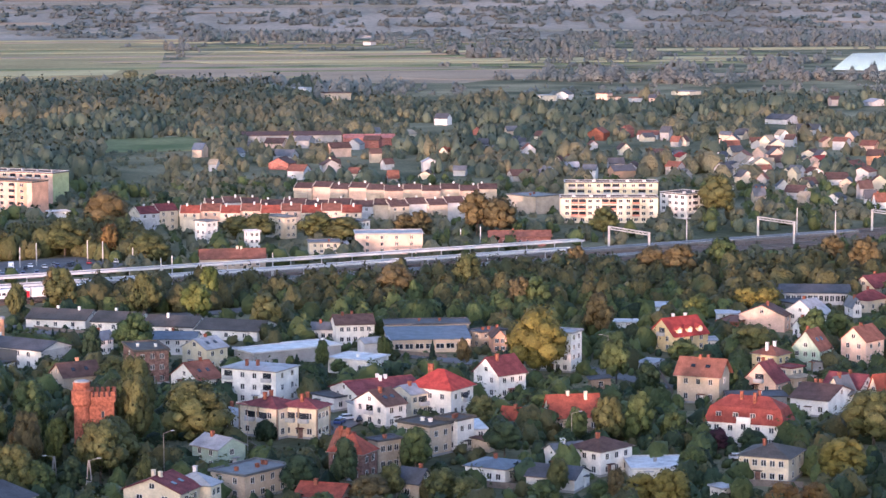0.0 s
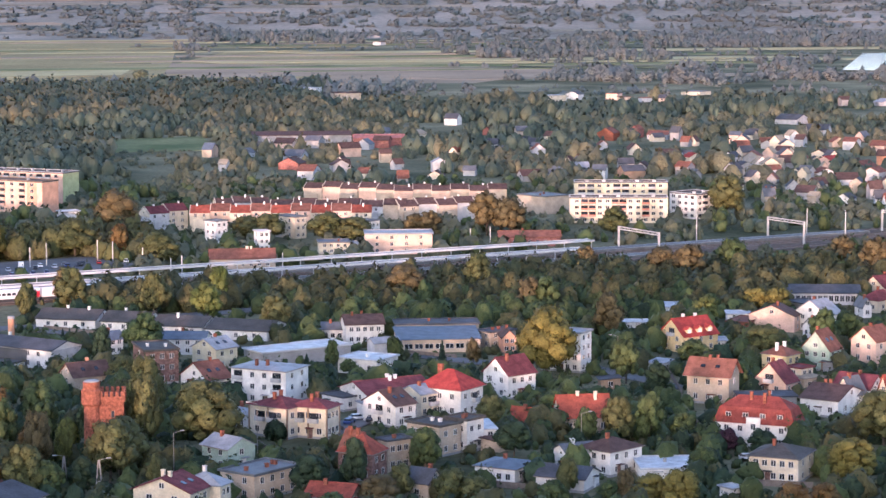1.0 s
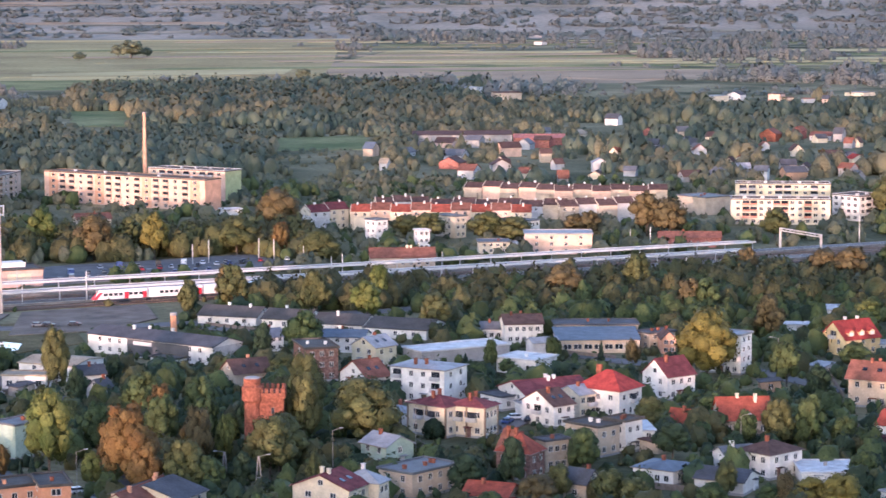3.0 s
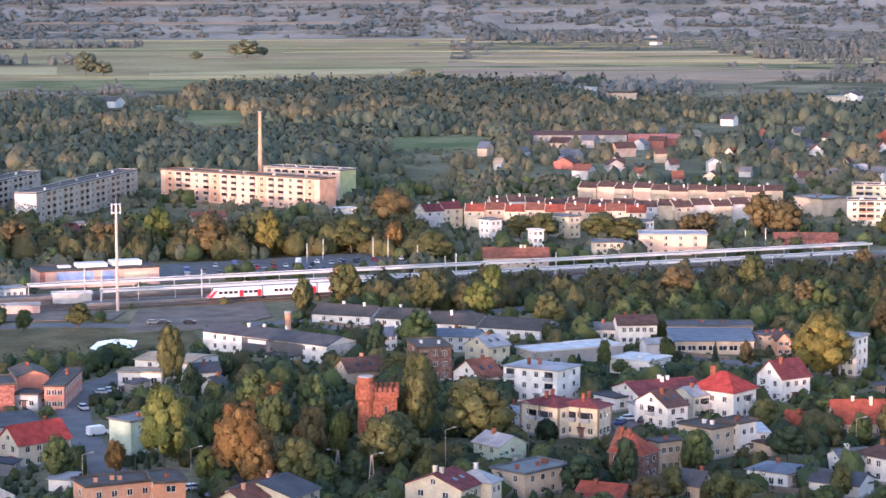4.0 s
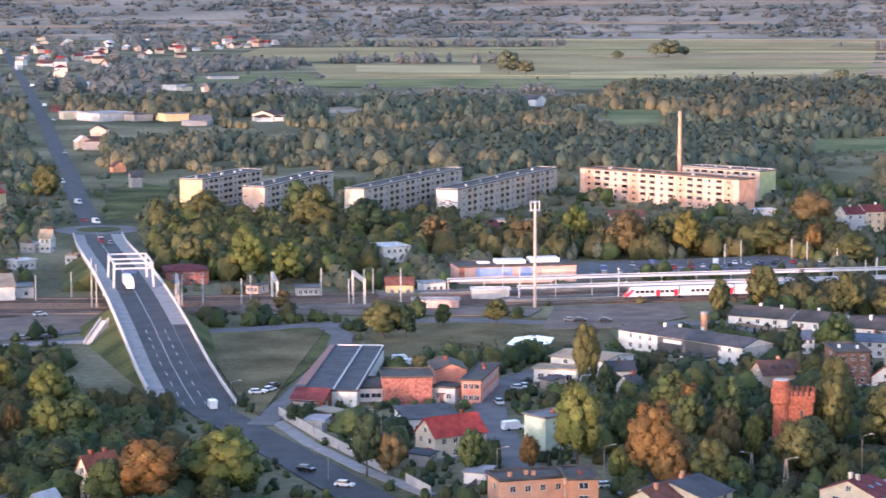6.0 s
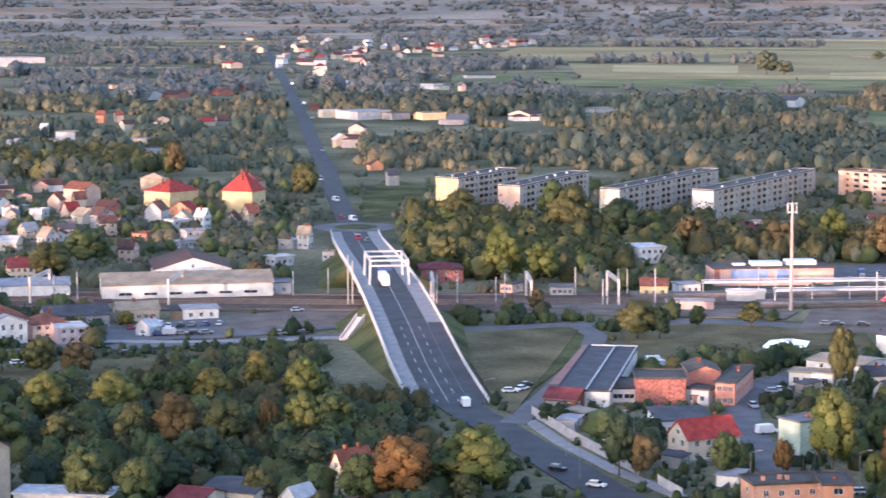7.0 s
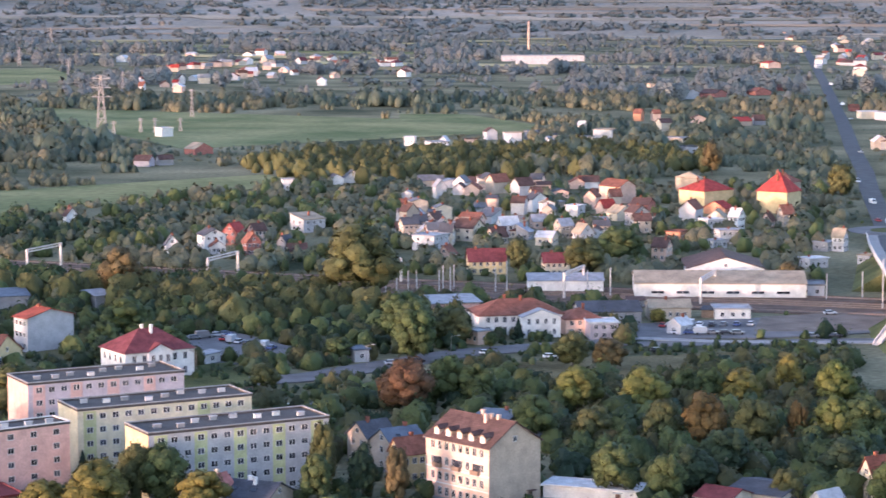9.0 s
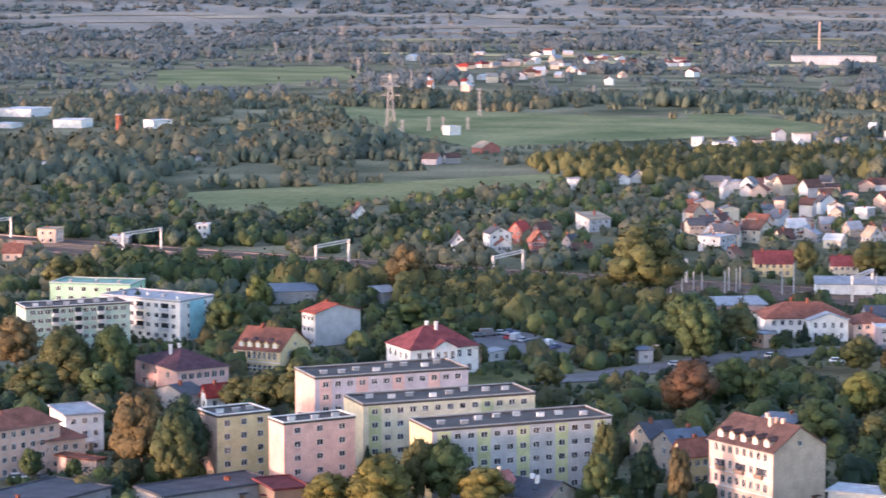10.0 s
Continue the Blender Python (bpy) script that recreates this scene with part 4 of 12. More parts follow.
def point_on(line, x):
    """The place on the railway's middle line at a given x, and its course."""
    for a, b in zip(line, line[1:]):
        if a[0] <= x <= b[0]:
            k = (x - a[0]) / (b[0] - a[0])
            d = Vector((b[0] - a[0], b[1] - a[1], 0)).normalized()
            return Vector((x, a[1] + k * (b[1] - a[1]), 0)), d
    return Vector((x, line[-1][1], 0)), Vector((1, 0, 0))


def platform(line, x0, x1, off, canopy, label="grey station platform with a long white canopy"):
    pts = [point_on(line, x0)[0]] + [Vector((p[0], p[1], 0)) for p in line if x0 < p[0] < x1] + [point_on(line, x1)[0]]
    ob = thing("platform", 0, 0, 0, label, "platform", "station platforms")
    bm = bmesh.new()
    ribbon(bm, along(pts, off, 1.3), 7.0, 1.3)
    part("deck", bm, mk("platform_paving", (0.17, 0.165, 0.16), 0.9, 0.3, 0.2, 0.1), ob)
    bm = bmesh.new()
    for e in (-3.35, 3.35):
        ribbon(bm, along(pts, off + e, 1.32), 0.25, 0.03)
    part("edge_line", bm, white_paint, ob)
    if canopy:
        c0, c1 = canopy
        cp = [point_on(line, c0)[0]] + [Vector((p[0], p[1], 0)) for p in line if c0 < p[0] < c1] + [point_on(line, c1)[0]]
        roof = thing("platform_canopy", 0, 0, 0, "long white steel canopy on posts over a platform", "canopy", "platform canopies")
        bm = bmesh.new()
        for e, z in ((-1.2, 0.1), (1.2, 0.1)):
            ribbon(bm, along(cp, off + e, 5.0 + z), 2.3, 0.2)
        part("roof", bm, mk("canopy_grey", (0.14, 0.14, 0.15), 0.4, 0.5, 0.1, 0.05), roof)
        bm = bmesh.new()
        for e in (-2.5, 2.5):
            ribbon(bm, along(cp, off + e, 5.35), 0.25, 0.75)
        part("fascia", bm, white_paint, roof)
        n = int((c1 - c0) / 12)
        for i in range(n + 1):
            p, d = point_on(line, c0 + (c1 - c0) * i / n)
            q = p + Vector((-d.y, d.x, 0)) * off
            bm = bmesh.new()
            bm_tube(bm, q.x, q.y, 1.3, 4.9, 0.18, 0.18, 8)
            part("post", bm, white_paint, roof)


def gantry(line, x, half=13.0, h=9.5, mid=0.0, key="gantry_steel"):
    """A catenary portal across the tracks."""
    p, d = point_on(line, x)
    s = Vector((-d.y, d.x, 0))
    p = p + s * mid
    m = mk(key, (0.5, 0.47, 0.44), 0.55, 1.0, 0.15, 0.05, metal=0.2)
    ob = thing("catenary_gantry", p.x, p.y, 0, "pale steel catenary portal spanning the railway tracks", "gantry", "catenary gantries")
    for e in (-1, 1):
        bm = bmesh.new()
        bm_beam(bm, s * e * half, s * e * half + Vector((0, 0, h)), 0.75, 0.75)
        part("post", bm, m, ob)
    bm = bmesh.new()
    for z in (h - 0.1, h - 1.1):
        for o in (-0.35, 0.35):
            bm_beam(bm, s * half + d * o + Vector((0, 0, z)), -s * half + d * o + Vector((0, 0, z)), 0.25, 0.25)
    n = 10
    for i in range(n):
        a, b = -half + 2 * half * i / n, -half + 2 * half * (i + 1) / n
        bm_beam(bm, s * a + Vector((0, 0, h - 1.1 if i % 2 else h - 0.1)), s * b + Vector((0, 0, h - 0.1 if i % 2 else h - 1.1)), 0.16)
    part("truss", bm, m, ob)


def mast(x, y, h=9.0, w=0.45, arm=0.0, turn=0.0, name="catenary_mast", label="grey steel catenary mast beside the tracks", cat="mast", mat=None):
    ob = thing(name, x, y, turn, label, cat, name + "s")
    bm = bmesh.new()
    bm_tube(bm, 0, 0, -0.2, h, w / 2, w / 2.6, 8)
    part("pole", bm, mat or steel, ob)
    if arm:
        bm = bmesh.new()
        bm_beam(bm, (0, 0, h - 1.2), (arm, 0, h - 0.5), 0.14)
        bm_beam(bm, (0, 0, h - 2.6), (arm * 0.9, 0, h - 0.9), 0.1)
        part("arm", bm, mat or steel, ob)


def street_lamp(x, y, h=8.0, arm=1.6, turn=0.0, aframe=False):
    lamp_grey = mk("weathered_pole", (0.24, 0.22, 0.2), 0.8, 0.8, 0.2, 0.1)
    ob = thing("street_lamp", x, y, turn, "lamp_grey A-frame pole with a street lamp" if aframe else "grey street lamp on a slender pole", "street lamp", "street lamps")
    bm = bmesh.new()
    if aframe:
        bm_beam(bm, (-0.9, 0, -0.2), (-0.1, 0, h), 0.24)
        bm_beam(bm, (0.9, 0, -0.2), (0.1, 0, h), 0.24)
        bm_beam(bm, (-0.5, 0, h * 0.5), (0.5, 0, h * 0.5), 0.18)
    else:
        bm_tube(bm, 0, 0, -0.2, h, 0.1, 0.06, 8)
    part("pole", bm, lamp_grey if aframe else lamp_grey, ob)
    bm = bmesh.new()
    bm_beam(bm, (0, 0, h - 0.05), (arm, 0, h + 0.35), 0.09)
    part("arm", bm, lamp_grey, ob)
    bm = bmesh.new()
    bm_box(bm, arm - 0.1, -0.18, h + 0.28, arm + 0.8, 0.18, h + 0.46)
    part("lamp_head", bm, mk("lamp_grey", (0.28, 0.28, 0.28), 0.5, 1, 0.1, 0), ob)


def cell_tower(x, y, h):
    ob = thing("antenna_mast", x, y, 0, "tall pale steel antenna mast with a ring of panels", "antenna mast")
    bm = bmesh.new()
    bm_tube(bm, 0, 0, -0.3, h - 1.0, 0.55, 0.4, 14)
    part("pole", bm, mk("mast_pale", (0.56, 0.43, 0.37), 0.5, 0.6, 0.1, 0.05), ob)
    bm = bmesh.new()
    for z in (h - 3.6, h - 0.8):
        bm_tube(bm, 0, 0, z, z + 0.18, 1.7, 1.7, 16)
    part("ring", bm, steel, ob)
    for i in range(6):
        a = i * 1.0472
        bm = bmesh.new()
        bm_box(bm, -0.22, 1.5, h - 3.9, 0.22, 1.8, h - 0.4)
        p = part("antenna", bm, white_paint, ob)
        p.matrix_basis = pose(0, 0, 0, 0, 0, math.degrees(a))
    bm = bmesh.new()
    bm_tube(bm, 0, 0, h - 1.0, h + 1.4, 0.06, 0.03, 6)
    part("lightning_rod", bm, steel, ob)


def stack(x, y, h, r0, r1, key="cream", label="tall slender chimney of pale concrete", bands=None):
    ob = thing("chimney_stack", x, y, 0, label, "chimney")
    bm = bmesh.new()
    bm_tube(bm, 0, 0, -0.3, h, r0, r1, 18)
    part("shaft", bm, wallm(key), ob)
    bm = bmesh.new()
    bm_tube(bm, 0, 0, h - 0.5, h + 0.3, r1 + 0.2, r1 + 0.2, 18)
    part("rim", bm, wallm(bands or "grey"), ob)


def castle_tower(x, y, rot, h):
    """A red brick tower with a round turret and a crenellated square part."""
    ob = thing("brick_tower", x, y, rot, "old red brick tower with battlements and a round turret", "tower")
    bm = bmesh.new()
    k = 6.6
    bm_box(bm, -k / 2, -k / 2, -0.3, k / 2, k / 2, h - 4.6)
    part("wall", bm, wallm("brick"), ob)
    bm = bmesh.new()
    bm_box(bm, -k / 2 - 0.4, -k / 2 - 0.4, h - 4.6, k / 2 + 0.4, k / 2 + 0.4, h - 3.4)
    part("cornice", bm, wallm("brick"), ob)
    for f in range(4):
        for i in range(6):
            u = -k / 2 + 0.3 + i * (k - 0.6) / 5
            c, s = math.cos(f * math.pi / 2), math.sin(f * math.pi / 2)
            bm = bmesh.new()
            bm_box(bm, -0.38, -0.25, h - 3.4, 0.38, 0.25, h - 2.3)
            p = part("merlon", bm, wallm("brick"), ob)
            p.matrix_basis = pose(u * c - (-k / 2 - 0.1) * s, u * s + (-k / 2 - 0.1) * c, 0, 0, 0, f * 90)
    t = part("turret", turret_bm(h), wallm("brick"), ob)
    t.matrix_basis = pose(-k / 2 - 0.6, -k / 2 + 0.6, 0)
    bm = bmesh.new()
    bm_tube(bm, 0, 0, h - 0.1, h + 0.25, 1.9, 1.6, 18)
    part("cap", bm, mk("lead", (0.3, 0.28, 0.27), 0.6, 1, 0.2, 0.1), t)
    for z in (h * 0.35, h * 0.55):
        put_window(ob, 0.8, -k / 2, z, 0, 0.8, 1.6, "brown")
    take_house(x, y, k + 4, k, rot, 14)


def turret_bm(h):
    bm = bmesh.new()
    bm_tube(bm, 0, 0, -0.3, h - 5.6, 1.9, 1.8, 18)
    bm_tube(bm, 0, 0, h - 5.6, h - 5.0, 1.9, 2.35, 18)
    bm_tube(bm, 0, 0, h - 5.0, h - 2.0, 2.35, 2.35, 18)
    bm_tube(bm, 0, 0, h - 2.0, h - 1.6, 2.35, 1.95, 18)
    bm_tube(bm, 0, 0, h - 1.6, h, 1.95, 1.95, 18)
    return bm


PAINTS = {"white": (0.75, 0.75, 0.75), "silver": (0.45, 0.46, 0.48), "black": (0.02, 0.02, 0.025), "red": (0.4, 0.03, 0.03), "blue": (0.05, 0.08, 0.22), "grey": (0.16, 0.17, 0.18), "orange": (0.6, 0.2, 0.04), "yellow": (0.65, 0.45, 0.06), "green": (0.05, 0.15, 0.08)}
CARS = {}


def car(x, y, rot, colour="white", kind="car", z=0.16):
    """A parked car or van: body, glass cabin, four wheels."""
    key = (colour, kind, math.hypot(x, y) < 800)
    if key in CARS:
        return copy_thing(CARS[key], pose(x, y, z, 0, 0, rot))
    van, truck = kind == "van", kind == "truck"
    ob = thing(kind, x, y, rot, f"{colour} {kind if kind != 'car' else 'passenger car'} standing on the asphalt", kind, "vehicles", z)
    l, w, hh = (5.4, 2.0, 2.3) if van else (4.3, 1.78, 1.45)
    paint = mk("car_" + colour, PAINTS[colour], 0.3, 1.0, 0.05, 0, spec=0.6)
    bm = bmesh.new()
    if truck:
        l, w, hh = 14.0, 2.5, 3.9
        bm_box(bm, -l / 2, -w / 2, 1.0, l / 2 - 2.9, w / 2, hh)
        part("trailer", bm, paint, ob)
        bm = bmesh.new()
        sec = [(l / 2 - 2.5, 0.6), (l / 2, 0.6), (l / 2, 1.9), (l / 2 - 0.4, 3.3), (l / 2 - 2.5, 3.6)]
    elif van:
        sec = [(-l / 2, 0.35), (l / 2, 0.35), (l / 2, 1.05), (l / 2 - 0.9, 1.25), (l / 2 - 1.5, hh), (-l / 2 + 0.1, hh)]
    else:
        sec = [(-l / 2, 0.35), (l / 2, 0.35), (l / 2, 0.7), (l / 2 - 0.2, 0.85), (-l / 2 + 0.1, 0.92), (-l / 2, 0.75)]
    n = len(sec)
    bm_solid(bm, [(a, -w / 2, b) for a, b in sec] + [(a, w / 2, b) for a, b in sec], [tuple(range(n))[::-1], tuple(range(n, 2 * n))] + [(i, (i + 1) % n, (i + 1) % n + n, i + n) for i in range(n)])
    part("cab" if truck else "body", bm, paint, ob)
    if not van and not truck:
        for nm, m, dz, ins in (("cabin_glass", glass(), 0.0, 0.06), ("roof", paint, 0.02, 0.22)):
            bm = bmesh.new()
            lo, hi = (0.9, hh - 0.06) if nm == "cabin_glass" else (hh - 0.06, hh)
            a0, a1 = (-l / 2 + 0.25, l / 2 - 1.05) if nm == "cabin_glass" else (-l / 2 + 0.7, l / 2 - 1.75)
            b0, b1 = -l / 2 + 0.65, l / 2 - 1.7
            bm_solid(bm, [(a0, -w / 2 + ins, lo), (a1, -w / 2 + ins, lo), (a1, w / 2 - ins, lo), (a0, w / 2 - ins, lo), (b0, -w / 2 + 0.2, hi), (b1, -w / 2 + 0.2, hi), (b1, w / 2 - 0.2, hi), (b0, w / 2 - 0.2, hi)],
                     ((3, 2, 1, 0), (4, 5, 6, 7), (0, 1, 5, 4), (1, 2, 6, 5), (2, 3, 7, 6), (3, 0, 4, 7)))
            part(nm, bm, m, ob)
    else:
        bm = bmesh.new()
        x1 = l / 2 - (0.28 if truck else 0.85)
        bm_solid(bm, [(x1 + 0.27, -w / 2 + 0.15, 1.9 if truck else 1.3), (x1 + 0.27, w / 2 - 0.15, 1.9 if truck else 1.3), (x1 - 0.1 if truck else x1 - 0.5, w / 2 - 0.2, 3.1 if truck else 2.2), (x1 - 0.1 if truck else x1 - 0.5, -w / 2 + 0.2, 3.1 if truck else 2.2),
                      (x1 + 0.07, -w / 2 + 0.15, 1.85 if truck else 1.25), (x1 + 0.07, w / 2 - 0.15, 1.85 if truck else 1.25), (x1 - 0.3 if truck else x1 - 0.7, w / 2 - 0.2, 3.1 if truck else 2.2), (x1 - 0.3 if truck else x1 - 0.7, -w / 2 + 0.2, 3.1 if truck else 2.2)],
                 ((0, 1, 2, 3), (4, 5, 6, 7), (0, 1, 5, 4), (1, 2, 6, 5), (2, 3, 7, 6), (3, 0, 4, 7)))
        part("windscreen", bm, glass(), ob)
    for wx in (-l * 0.3, l * 0.3) if math.hypot(x, y) < 800 else ():
        for wy in (-w / 2 + 0.05, w / 2 - 0.05):
            bm = bmesh.new()
            r = 0.5 if truck else 0.33
            bm_tube(bm, 0, 0, -0.12, 0.12, r, r, 10)
            bmesh.ops.rotate(bm, verts=bm.verts[:], cent=(0, 0, 0), matrix=Matrix.Rotation(math.pi / 2, 3, "X"))
            bmesh.ops.translate(bm, verts=bm.verts[:], vec=(wx, wy, r))
            part("wheel", bm, mk("tyre", (0.02, 0.02, 0.02), 0.8, 3, 0.2, 0), ob)
    take(x, y, 3.0, 3.0, rot)
    CARS[key] = ob
    return ob


def train(line, x0, off, cars=3, length=19.0):
    ob = thing("passenger_train", 0, 0, 0, "white and red electric passenger train at the station", "train")
    white = mk("train_white", (0.75, 0.74, 0.74), 0.35, 1, 0.05, 0, spec=0.5)
    red = mk("train_red", (0.5, 0.03, 0.05), 0.4, 1, 0.05, 0, spec=0.5)
    p, d = point_on(line, x0)
    s = Vector((-d.y, d.x, 0))
    p = p + s * off
    turn = math.degrees(math.atan2(d.y, d.x))
    for i in range(cars):
        bm = bmesh.new()
        a, b = i * (length + 0.6), i * (length + 0.6) + length
        nose = 2.6 if i == 0 else 0.15
        sec = [(-1.45, 1.2), (1.45, 1.2), (1.45, 3.5), (1.1, 4.25), (-1.1, 4.25), (-1.45, 3.5)]
        lo = [(a + (0 if z < 2 else nose), y * (0.8 if i == 0 else 1), z) for y, z in sec]
        hi = [(b, y, z) for y, z in sec]
        bm_solid(bm, lo + hi, [(5, 4, 3, 2, 1, 0), (6, 7, 8, 9, 10, 11)] + [(k, (k + 1) % 6, (k + 1) % 6 + 6, k + 6) for k in range(6)])
        m = pose(p.x, p.y, 0.5, 0, 0, turn)
        body = part("carriage", bm, white, ob)
        body.matrix_basis = m
        for u in np.arange(a + 4.5, b - 1.5, 1.75):
            if abs(u - (a + length * 0.62)) < 1.0:
                continue
            bm = bmesh.new()
            bm_box(bm, u - 0.65, -1.49, 2.35, u + 0.65, -1.44, 3.25)
            part("window", bm, glass(), body)
        for u in (a + length * 0.62, b - 0.9):
            bm = bmesh.new()
            bm_box(bm, u - 0.7, -1.5, 1.25, u + 0.7, -1.44, 3.45)
            part("door", bm, red, body)
        bm = bmesh.new()
        bm_box(bm, a + 1.0, -1.3, 0.2, b - 0.5, 1.3, 1.18)
        part("undercarriage", bm, mk("dark_metal", (0.05, 0.05, 0.055), 0.7, 1, 0.2, 0), body)
        if i == 0:
            bm = bmesh.new()
            bm_solid(bm, [(a - 0.05, -1.2, 1.3), (a - 0.05, 1.2, 1.3), (a + 2.5, 1.2, 3.6), (a + 2.5, -1.2, 3.6), (a + 1.5, -1.5, 1.3), (a + 1.5, 1.5, 1.3), (a + 3.6, 1.5, 3.6), (a + 3.6, -1.5, 3.6)],
                     ((0, 1, 2, 3), (4, 5, 6, 7), (0, 1, 5, 4), (1, 2, 6, 5), (2, 3, 7, 6), (3, 0, 4, 7)))
            part("nose", bm, red, body)
    

def pylon(x, y, h, w=5.0, arms=3, turn=20.0, label="lattice steel power pylon on the plain"):
    ob = thing("power_pylon", x, y, turn, label, "pylon", "power pylons")
    bm = bmesh.new()
    t = max(0.2, h * 0.007)
    for sx in (-1, 1):
        for sy in (-1, 1):
            bm_beam(bm, (sx * w / 2, sy * w / 2, -0.3), (sx * w * 0.08, sy * w * 0.08, h), t)
    n = 7
    for i in range(n):
        k0, k1 = w / 2 * (1 - 0.84 * i / n), w / 2 * (1 - 0.84 * (i + 1) / n)
        z0, z1 = h * i / n, h * (i + 1) / n
        for sy in (-1, 1):
            bm_beam(bm, (-k0, sy * k0, z0), (k1, sy * k1, z1), t * 0.6)
            bm_beam(bm, (k0, sy * k0, z0), (-k1, sy * k1, z1), t * 0.6)
    part("tower", bm, mk("pylon_steel", (0.36, 0.33, 0.3), 0.6, 0.5, 0.1, 0, metal=0.2), ob)
    for i in range(arms):
        bm = bmesh.new()
        z = h * (0.95 - 0.13 * i)
        bm_beam(bm, (-w * 0.9, 0, z), (w * 0.9, 0, z), t * 1.3)
        bm_beam(bm, (-w * 0.9, 0, z), (0, 0, z + h * 0.05), t * 0.6)
        bm_beam(bm, (w * 0.9, 0, z), (0, 0, z + h * 0.05), t * 0.6)
        part("crossarm", bm, mk("pylon_steel", (0.36, 0.33, 0.3)), ob)


def row_houses(ax, ay, bx, by, n, d, h, rh, walls, covers, label, ridge="x", front=22.0, bays=2):
    """A terrace of n joined houses from a to b, seen on its long side."""
    for i in range(n):
        k0, k1 = i / n, (i + 1) / n
        x, y = ax + (bx - ax) * (k0 + k1) / 2, ay + (by - ay) * (k0 + k1) / 2
        w = math.hypot(bx - ax, by - ay) / n
        rot = math.degrees(math.atan2(by - ay, bx - ax))
        step = 1.6 if i % 2 else 0.0
        ob = house(x - math.sin(radians(rot)) * (d / 2 + step), y + math.cos(radians(rot)) * (d / 2 + step), rot, w - 0.02, d, h + (0.6 if i % 2 else 0), "gable", rh, ridge, walls[i % len(walls)], covers[i % len(covers)],
              bays=(bays, 2), chimneys=1, over=0.2, label=label, front=front, name="terraced_house", group="terraced houses", cw="white")
        z = h + (0.6 if i % 2 else 0)
        sec = [(-d / 2 - 0.25, z - 1.5), (d / 2, z - 1.5), (d / 2, z + 0.35), (0, z + rh + 0.55), (-d / 2 - 0.25, z + 0.35)]
        bm = bmesh.new()
        bm_solid(bm, [(-w / 2 - 0.12, a, b) for a, b in sec] + [(-w / 2 + 0.16, a, b) for a, b in sec], [(0, 1, 2, 3, 4), (9, 8, 7, 6, 5)] + [(q, q + 5, (q + 1) % 5 + 5, (q + 1) % 5) for q in range(5)])
        part("party_wall", bm, wallm("cream"), ob)
        if i % 2 == 0:
            bm = bmesh.new()
            bm_box(bm, -w * 0.3, -d / 2 - 1.5, 0.0, w * 0.3, -d / 2 - 0.01, h - 2.6)
            part("bay", bm, wallm(walls[i % len(walls)]), ob)


def fence(ax, ay, bx, by, h=1.8, step=2.5, mat=None, label="pale concrete panel fence along the road"):
    ob = thing("fence", 0, 0, 0, label, "fence")
    n = max(1, int(math.hypot(bx - ax, by - ay) / step))
    for i in range(n):
        p, q = Vector((ax, ay, 0)).lerp(Vector((bx, by, 0)), i / n), Vector((ax, ay, 0)).lerp(Vector((bx, by, 0)), (i + 1) / n)
        bm = bmesh.new()
        bm_beam(bm, p + Vector((0, 0, h / 2)), q + Vector((0, 0, h / 2)), 0.1, h)
        part("panel", bm, mat or concrete, ob)
        bm = bmesh.new()
        bm_box(bm, p.x - 0.1, p.y - 0.1, -0.1, p.x + 0.1, p.y + 0.1, h + 0.1)
        part("post", bm, mat or concrete, ob)
    take_line(ax, ay, bx, by, 2)


def dormer_house(x, y, rot, w, d, h, **k):
    """A gabled house with dormers along its long side."""
    ob = house(x, y, rot, w, d, h, **k)
    dormers(ob, "-x", w, d, h + 0.5, 5, k.get("wall", "white"), k.get("cover", "brown"), 1.7, 0.7)
    if h > 9:
        bm = bmesh.new()
        bm_box(bm, -w / 2 - 0.03, -d / 2, 0.0, -w / 2, d / 2, h - 0.05)
        part("facade", bm, wallm("salmon"), ob, "salmon stucco street front")
    for z in (h * 0.27, h * 0.52, h - 0.15):
        bm = bmesh.new()
        bm_box(bm, -w / 2 - 0.18, -d / 2, z, -w / 2 + 0.02, d / 2, z + 0.22)
        part("cornice", bm, wallm("white"), ob)
    for u in (-d * 0.3, 0.0, d * 0.3):
        if h > 9:
            px, py, turn = face_point("-x", u, w, d)
            balcony(ob, px, py, h * 0.52, turn, 2.4, 0.8, "brown")
    return ob


def villa(x, y, rot, w, d, h, **k):
    """A villa with dormer windows in its mansard roof."""
    ob = house(x, y, rot, w, d, h, **k)
    for i in range(4):
        px, py, turn = face_point("-x", (i - 1.5) * d * 0.22, w, d)
        bm = bmesh.new()
        bm_box(bm, -0.85, 0.15, 0.9, 0.85, 2.2, 2.7)
        a = part("dormer", bm, roofm("brickred"), ob)
        a.matrix_basis = pose(px, py, h, 0, 0, turn)
        q = put_window(a, 0, 0.15, 1.1, 0, 1.3, 1.4)
    bm = bmesh.new()
    bm_box(bm, -w / 2 - 0.6, -1.7, 0.0, -w / 2 + 2.0, 1.7, h + 1.5)
    part("risalit", bm, wallm("white"), ob, "white projecting bay that breaks the roof")
    for z in (1.2, 4.2):
        put_window(ob, -w / 2 - 0.6, 0, z, 270, 1.2, 1.4)
    return ob


